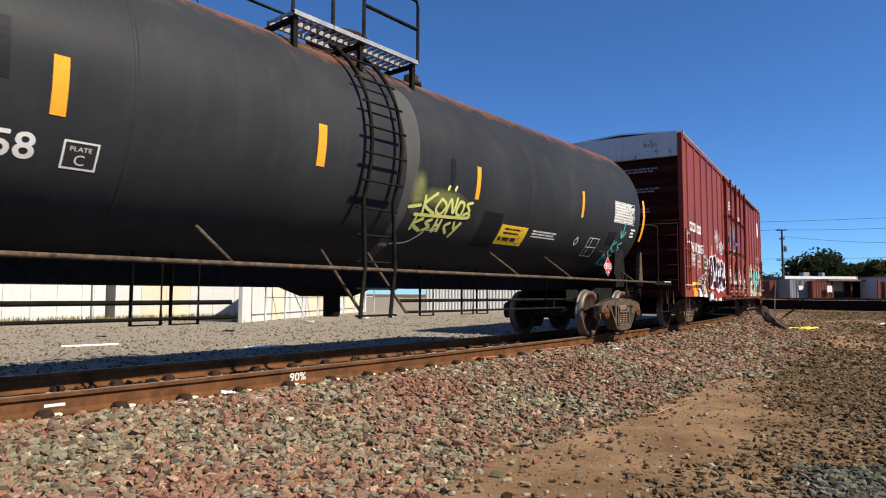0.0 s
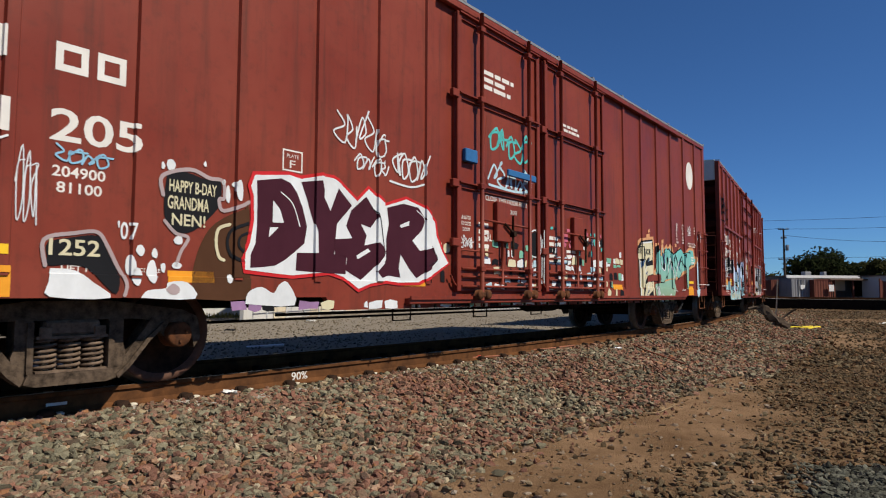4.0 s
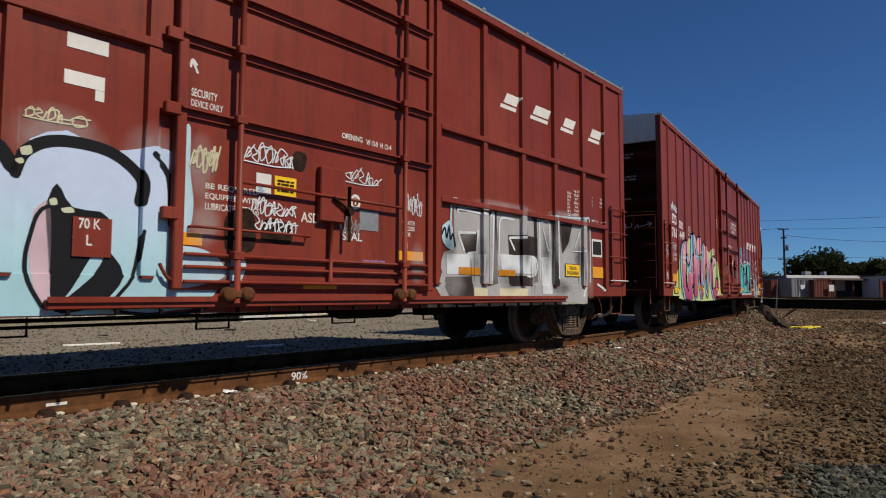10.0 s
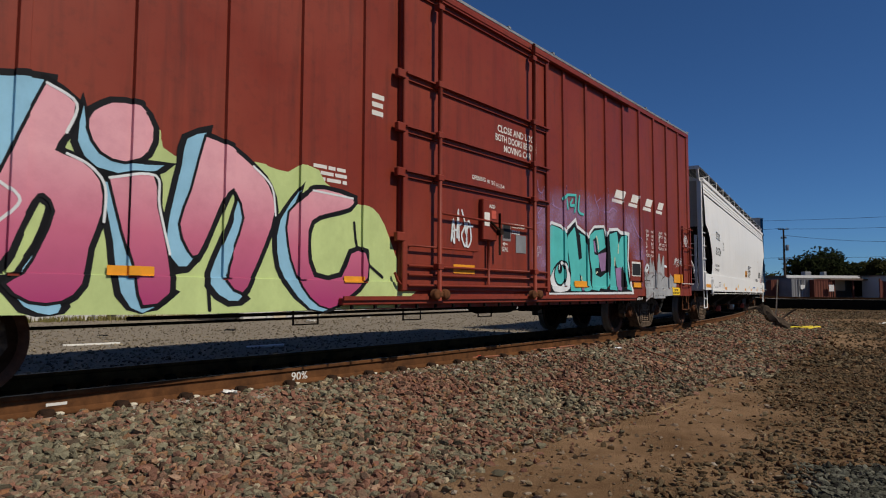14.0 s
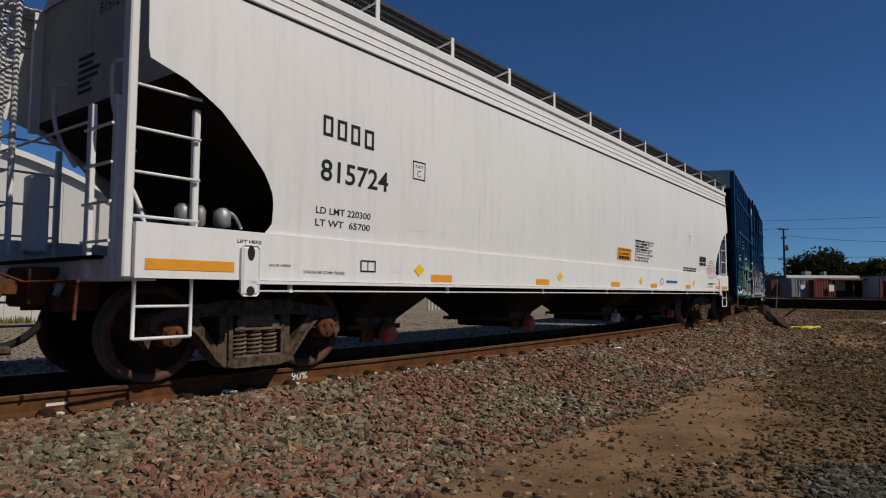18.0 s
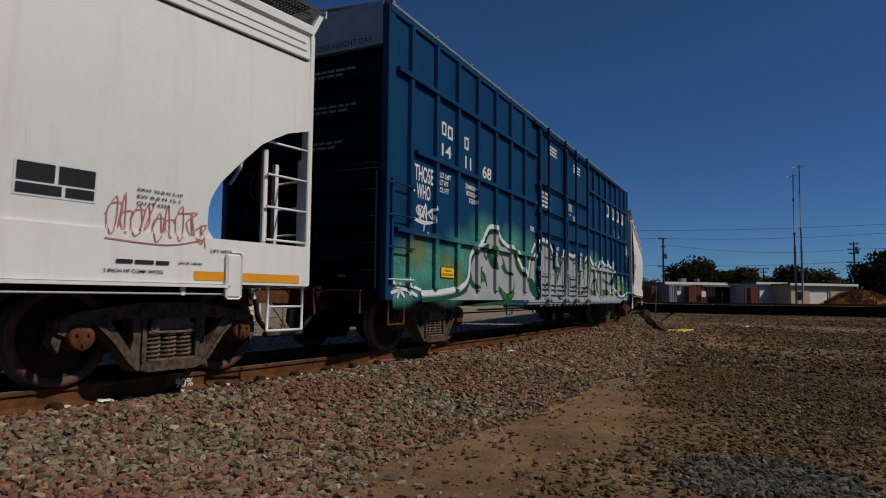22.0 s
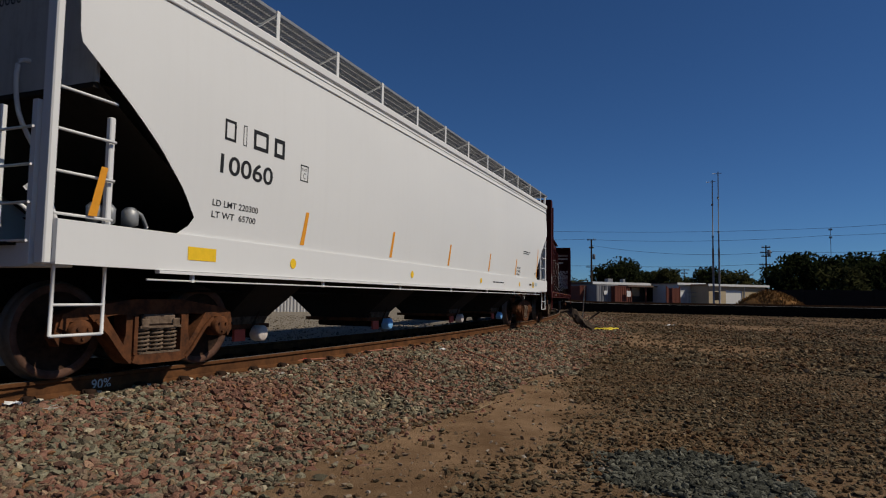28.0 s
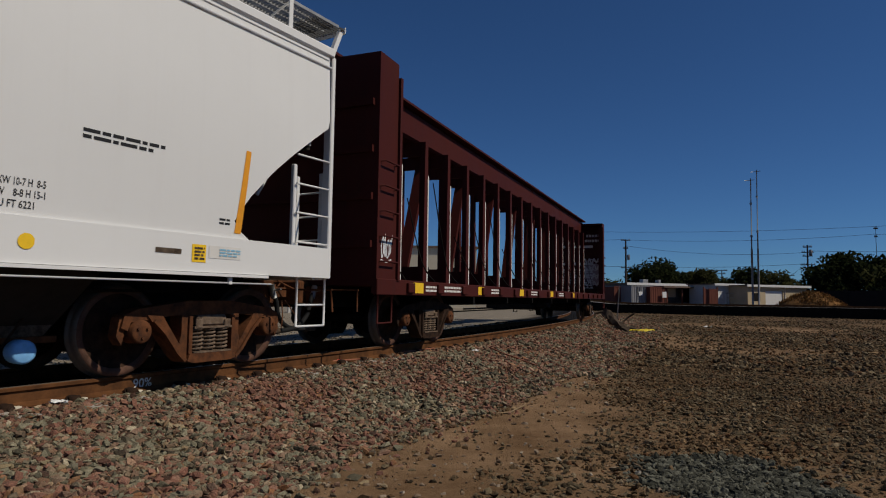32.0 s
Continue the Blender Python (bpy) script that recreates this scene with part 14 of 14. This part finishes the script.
for x in (0, L - 0.12):
    part("side_wall", prismed([(0.121, -0.1), (8.2, -0.1), (8.2, 4.25), (4.2, 5.6), (0.121, 4.25)], x, x + 0.12), W_WHITE, b).matrix_basis = Matrix(((0, 1, 0, 0), (1, 0, 0, 0), (0, 0, 1, 0), (0, 0, 0, 1)))
part("back_wall", boxed(0.121, L - 0.121, 8.08, 8.2, -0.1, 4.25), W_WHITE, b)
for x in (1.9, 4.0):
    bm = bmesh.new()
    lathe(bm, [(0.22, 5.5), (0.22, 6.0), (0.36, 6.1), (0.40, 6.3), (0.36, 6.5), (0.15, 6.62)], 16, "z", (x, 4.2, 0))
    part("ventilator", bm, GALV, b, "round galvanised roof ventilator")

b = place("panel_wall", wall_pose(-7.6, 24.6, -4.6, 39.4), "long cream and white concrete panel wall", "wall")
L = 15.1
for k in range(12):
    part("wall_panel", boxed(L * k / 12 + 0.007, L * (k + 1) / 12 - 0.007, 0, 0.16, -0.1, 3.3), (W_WHITE, W_CREAM, W_CREAM, W_WHITE)[k % 4] if k > 1 else W_WHITE, b)
part("coping", boxed(-0.05, L + 0.05, -0.06, 0.22, 3.303, 3.42), CONCRETE, b)

f = place("wire_fence", wall_pose(-6.9, 24.6, -4.0, 39.0), "galvanised fence posts and rails before the wall", "fence")
for k in range(9):
    x = 0.4 + k * 1.75
    part("post", rodded([(x, 0, -0.1), (x, 0, 2.3)], 0.035, 8), GALV, f)
    if k in (1, 3):
        part("brace", rodded([(x, -0.02, 1.9), (x + 1.1, -0.5, -0.05)], 0.025, 6), GALV, f)
for z in (1.0, 2.2):
    part("rail", rodded([(0.4, 0.05, z), (14.4, 0.05, z)], 0.02, 6), GALV, f)

b = place("sheet_fence", site(2.8, 41), "pale corrugated sheet fence beyond the gravel", "fence")
for k in range(6):
    bm = bmesh.new()
    ribbed(bm, -3.0 + k * 1.0, -2.01 + k * 1.0, 0, -0.1, 2.6, 0.2, 0.03)
    part("sheet", bm, W_WHITE, b)
for k in range(4):
    part("post", rodded([(-2.9 + k * 1.95, 0.06, -0.1), (-2.9 + k * 1.95, 0.06, 2.55)], 0.04, 6), GALV, b)
b = place("cream_building", site(10.5, 62), "distant cream flat-roofed building beyond the train", "building")
bm = bmesh.new()
box(bm, -5.5, 5.0, 0, 8, -0.2, 5.8)
part("wall", bm, W_CREAM, b)
part("roof", boxed(-5.7, 5.2, -0.2, 8.2, 5.803, 5.98), W_ROOF, b)
for k in range(3):
    part("window", boxed(-4.2 + k * 3.2, -2.8 + k * 3.2, -0.03, -0.004, 2.6, 3.9), DARK, b)

# weeds along the foot of the walls
rng = random.Random(3)
sp = []
for x0, y0, x1, y1, k in ((-21.5, 16.0, -13.2, 25.6, 420), (-13.2, 25.7, -8.6, 29.4, 300), (-8.2, 29.3, -7.9, 25.4, 80)):
    for i in range(k):
        t = rng.random()
        x, y = x0 + (x1 - x0) * t + rng.gauss(0, 0.25) + 0.2, y0 + (y1 - y0) * t + rng.gauss(0, 0.25) - 0.2
        sp.append((x, y, ground_z(x, y)))
tufts("weeds", sp, 0.08, 0.30, WEED, "dry yellow-green weeds at the foot of the wall", "weeds", 0.5, 0.04)

# ---- small things on the ground
def rest(x, y, z=0.0):
    return (x, y, ground_z(x, y) + z)


st = place("broken_post", pose(*rest(11.7, 22.7, -0.05), 0, 0, -27), "charred broken post leaning out of the ground", "post")
bm = bmesh.new()
line = smooth_line([(0.42, 0, -0.1), (0.2, 0.03, 0.14), (-0.1, 0, 0.36), (-0.36, 0.02, 0.62), (-0.5, 0.03, 0.74)], 4)
rod(bm, line, 0.16, 9)
for v in bm.verts:
    k = max(0.25, 1 - (v.co.z / 0.95) ** 2)
    v.co.y *= k
    v.co += Vector((noise.noise(v.co * 5), noise.noise(v.co * 5 + Vector((9, 0, 0))), noise.noise(v.co * 5 + Vector((0, 9, 0))))) * 0.16
for f in bm.faces:
    f.smooth = False
part("trunk", bm, POLE_WOOD, st)
for a, c, e, r in (((0.1, 0, 0.25), (0.42, 0.05, 0.52), (0.66, 0.02, 0.68), 0.035), ((-0.4, 0, 0.66), (-0.6, 0.05, 0.70), (-0.85, 0.05, 0.66), 0.06), ((0.25, 0, 0.1), (0.55, -0.1, 0.12), (0.8, -0.1, 0.02), 0.07), ((0.0, 0, 0.2), (-0.15, -0.2, 0.02), (-0.5, -0.3, -0.03), 0.06)):
    part("splinter", rodded([a, c, e], r, 5), POLE_WOOD, st)
sk = place("wooden_stake", pose(*rest(12.05, 23.4, -0.1), 0, 4, -27), "bleached thin wooden survey stake beside a stump", "stake")
part("stake", boxed(-0.022, 0.022, -0.022, 0.022, 0, 1.72), STAKE_WOOD, sk)
part("tip", prismed([(-0.022, 1.721), (0.022, 1.721), (0.0, 1.80)], -0.02, 0.02), STAKE_WOOD, sk)
rng = random.Random(11)
for k, (x, y) in enumerate(((12.55, 22.6), (12.2, 22.0), (12.9, 22.7))):
    bm = bmesh.new()
    line = smooth_line([(x + rng.uniform(-.5, .5), y + rng.uniform(-.25, .25)) for _ in range(5)], 5)
    lo = [(a, c, ground_z(a, c) + 0.03 + 0.05 * rng.random()) for a, c in line]
    loft(bm, [lo, [(a + 0.01, c + 0.03, z + 0.035) for a, c, z in lo]])
    tagged(part("barrier_tape", bm, TAPE), "crumpled yellow tape lying on the stones", "tape", "crumpled tapes")
bm = bmesh.new()
tw = smooth_line([(2.08, 6.72), (2.22, 6.76), (2.36, 6.93), (2.52, 7.12), (2.60, 7.30)], 4)
rod(bm, [rest(a, c, 0.018) for a, c in tw], 0.007, 6)
tagged(part("twig", bm, TWIG), "curved pale dry twig on the dirt", "twig")
for pts in ([(3.75, 12.8), (3.8, 12.2), (3.95, 11.5), (4.1, 11.0)], [(1.4, 11.2), (1.9, 11.6), (2.5, 12.3)], [(0.2, 9.6), (0.5, 9.95), (0.9, 10.2)]):
    bm = bmesh.new()
    rod(bm, [rest(a, c, 0.055) for a, c in smooth_line(pts, 4)], 0.013, 6)
    tagged(part("loose_wire", bm, RED_WIRE), "rusty red wire lying on the ballast", "wire", "loose wires")


def scrap(x, y, sx, sy, mat, label, name="paper_scrap", cat="litter", seed=0):
    rng = random.Random(seed)
    bm = bmesh.new()
    k = 5
    z = rest(x, y, 0.035)[2]
    g = [[bm.verts.new((x + sx * (i / k - 0.5) + rng.uniform(-.12, .12) * sx / 2, y + sy * (j / k - 0.5) + rng.uniform(-.12, .12) * sy / 2, z + rng.uniform(0, 0.35) * min(sx, sy))) for i in range(k + 1)] for j in range(k + 1)]
    for j in range(k):
        for i in range(k):
            bm.faces.new((g[j][i], g[j][i + 1], g[j + 1][i + 1], g[j + 1][i]))
    tagged(part(name, bm, mat), label, cat, "scattered litter")


scrap(-2.13, 6.51, 0.14, 0.09, PAPER, "crumpled white paper scrap on ballast", seed=1)
scrap(-2.74, 7.59, 0.12, 0.08, PAPER, "crumpled white paper scrap on ballast", seed=2)
scrap(3.25, 12.0, 0.13, 0.1, PAPER, "crumpled white paper scrap on ballast", seed=3)
scrap(4.9, 16.2, 0.16, 0.13, PAPER, "crumpled white paper scrap on ballast", seed=4)
scrap(39.23, 52.99, 0.6, 0.4, PAPER, "white sheet of litter on the stones", seed=5)
scrap(17.75, 25.91, 0.35, 0.25, PAPER, "crumpled white paper scrap on ballast", seed=9)
scrap(0.42, 10.05, 0.34, 0.14, RAG, "red and white rag lying beside the rail", "rag", "rag", seed=6)
scrap(-0.02, 3.72, 0.12, 0.10, PAPER, "crumpled white paper scrap on the dirt", seed=8)
bd = place("white_board", pose(*rest(-3.7, 13.5, 0.0), 2, -3, 12), "white painted board lying on the far gravel", "board")
part("board", boxed(-0.38, 0.38, -0.09, 0.09, 0, 0.045, bevel=0.006), PAPER, bd)
bd = place("white_stick", pose(*rest(-7.5, 13.85, 0.0), 0, 0, 40), "thin white stick lying on far gravel", "stick")
part("stick", boxed(-0.55, 0.55, -0.025, 0.025, 0.0, 0.04, bevel=0.006), PAPER, bd)
for x, y, s in ((-6.0, 18.2, 0.3), (-8.5, 16.2, 0.25), (-4.9, 24.0, 0.35), (-3.3, 27.5, 0.4), (-2.4, 30.0, 0.35)):
    scrap(x, y, s, s * 0.6, WIRE if s < 0.32 else PAPER, "dark litter scrap on the far gravel" if s < 0.32 else "pale litter scrap on the far gravel", seed=int(s * 100))


# ---------------------------------------------------------------- motion
def motions():
    seconds = [i * 0.5 for i in range(65)]
    for car, mid, half in CARS:
        walk(car, [(t, arc(mid - gone(t), -half * half / (2 * RADIUS))) for t in seconds])
    step = 2 * math.pi * WHEEL_R / 6.5
    rolls = []
    t, last = 0.0, -9.0
    while t < 32.0:
        if gone(t) - last >= step:
            rolls.append(round(t * FPS) / FPS)
            last = gone(t)
        t += 1 / FPS
    rolls = sorted(set([0.0] + rolls + [32.0]))
    for w, x in WHEELSETS:
        walk(w, [(t, pose(x, 0, WHEEL_R, 0, -math.degrees(gone(t) / WHEEL_R) % 360, 0)) for t in rolls])


motions()
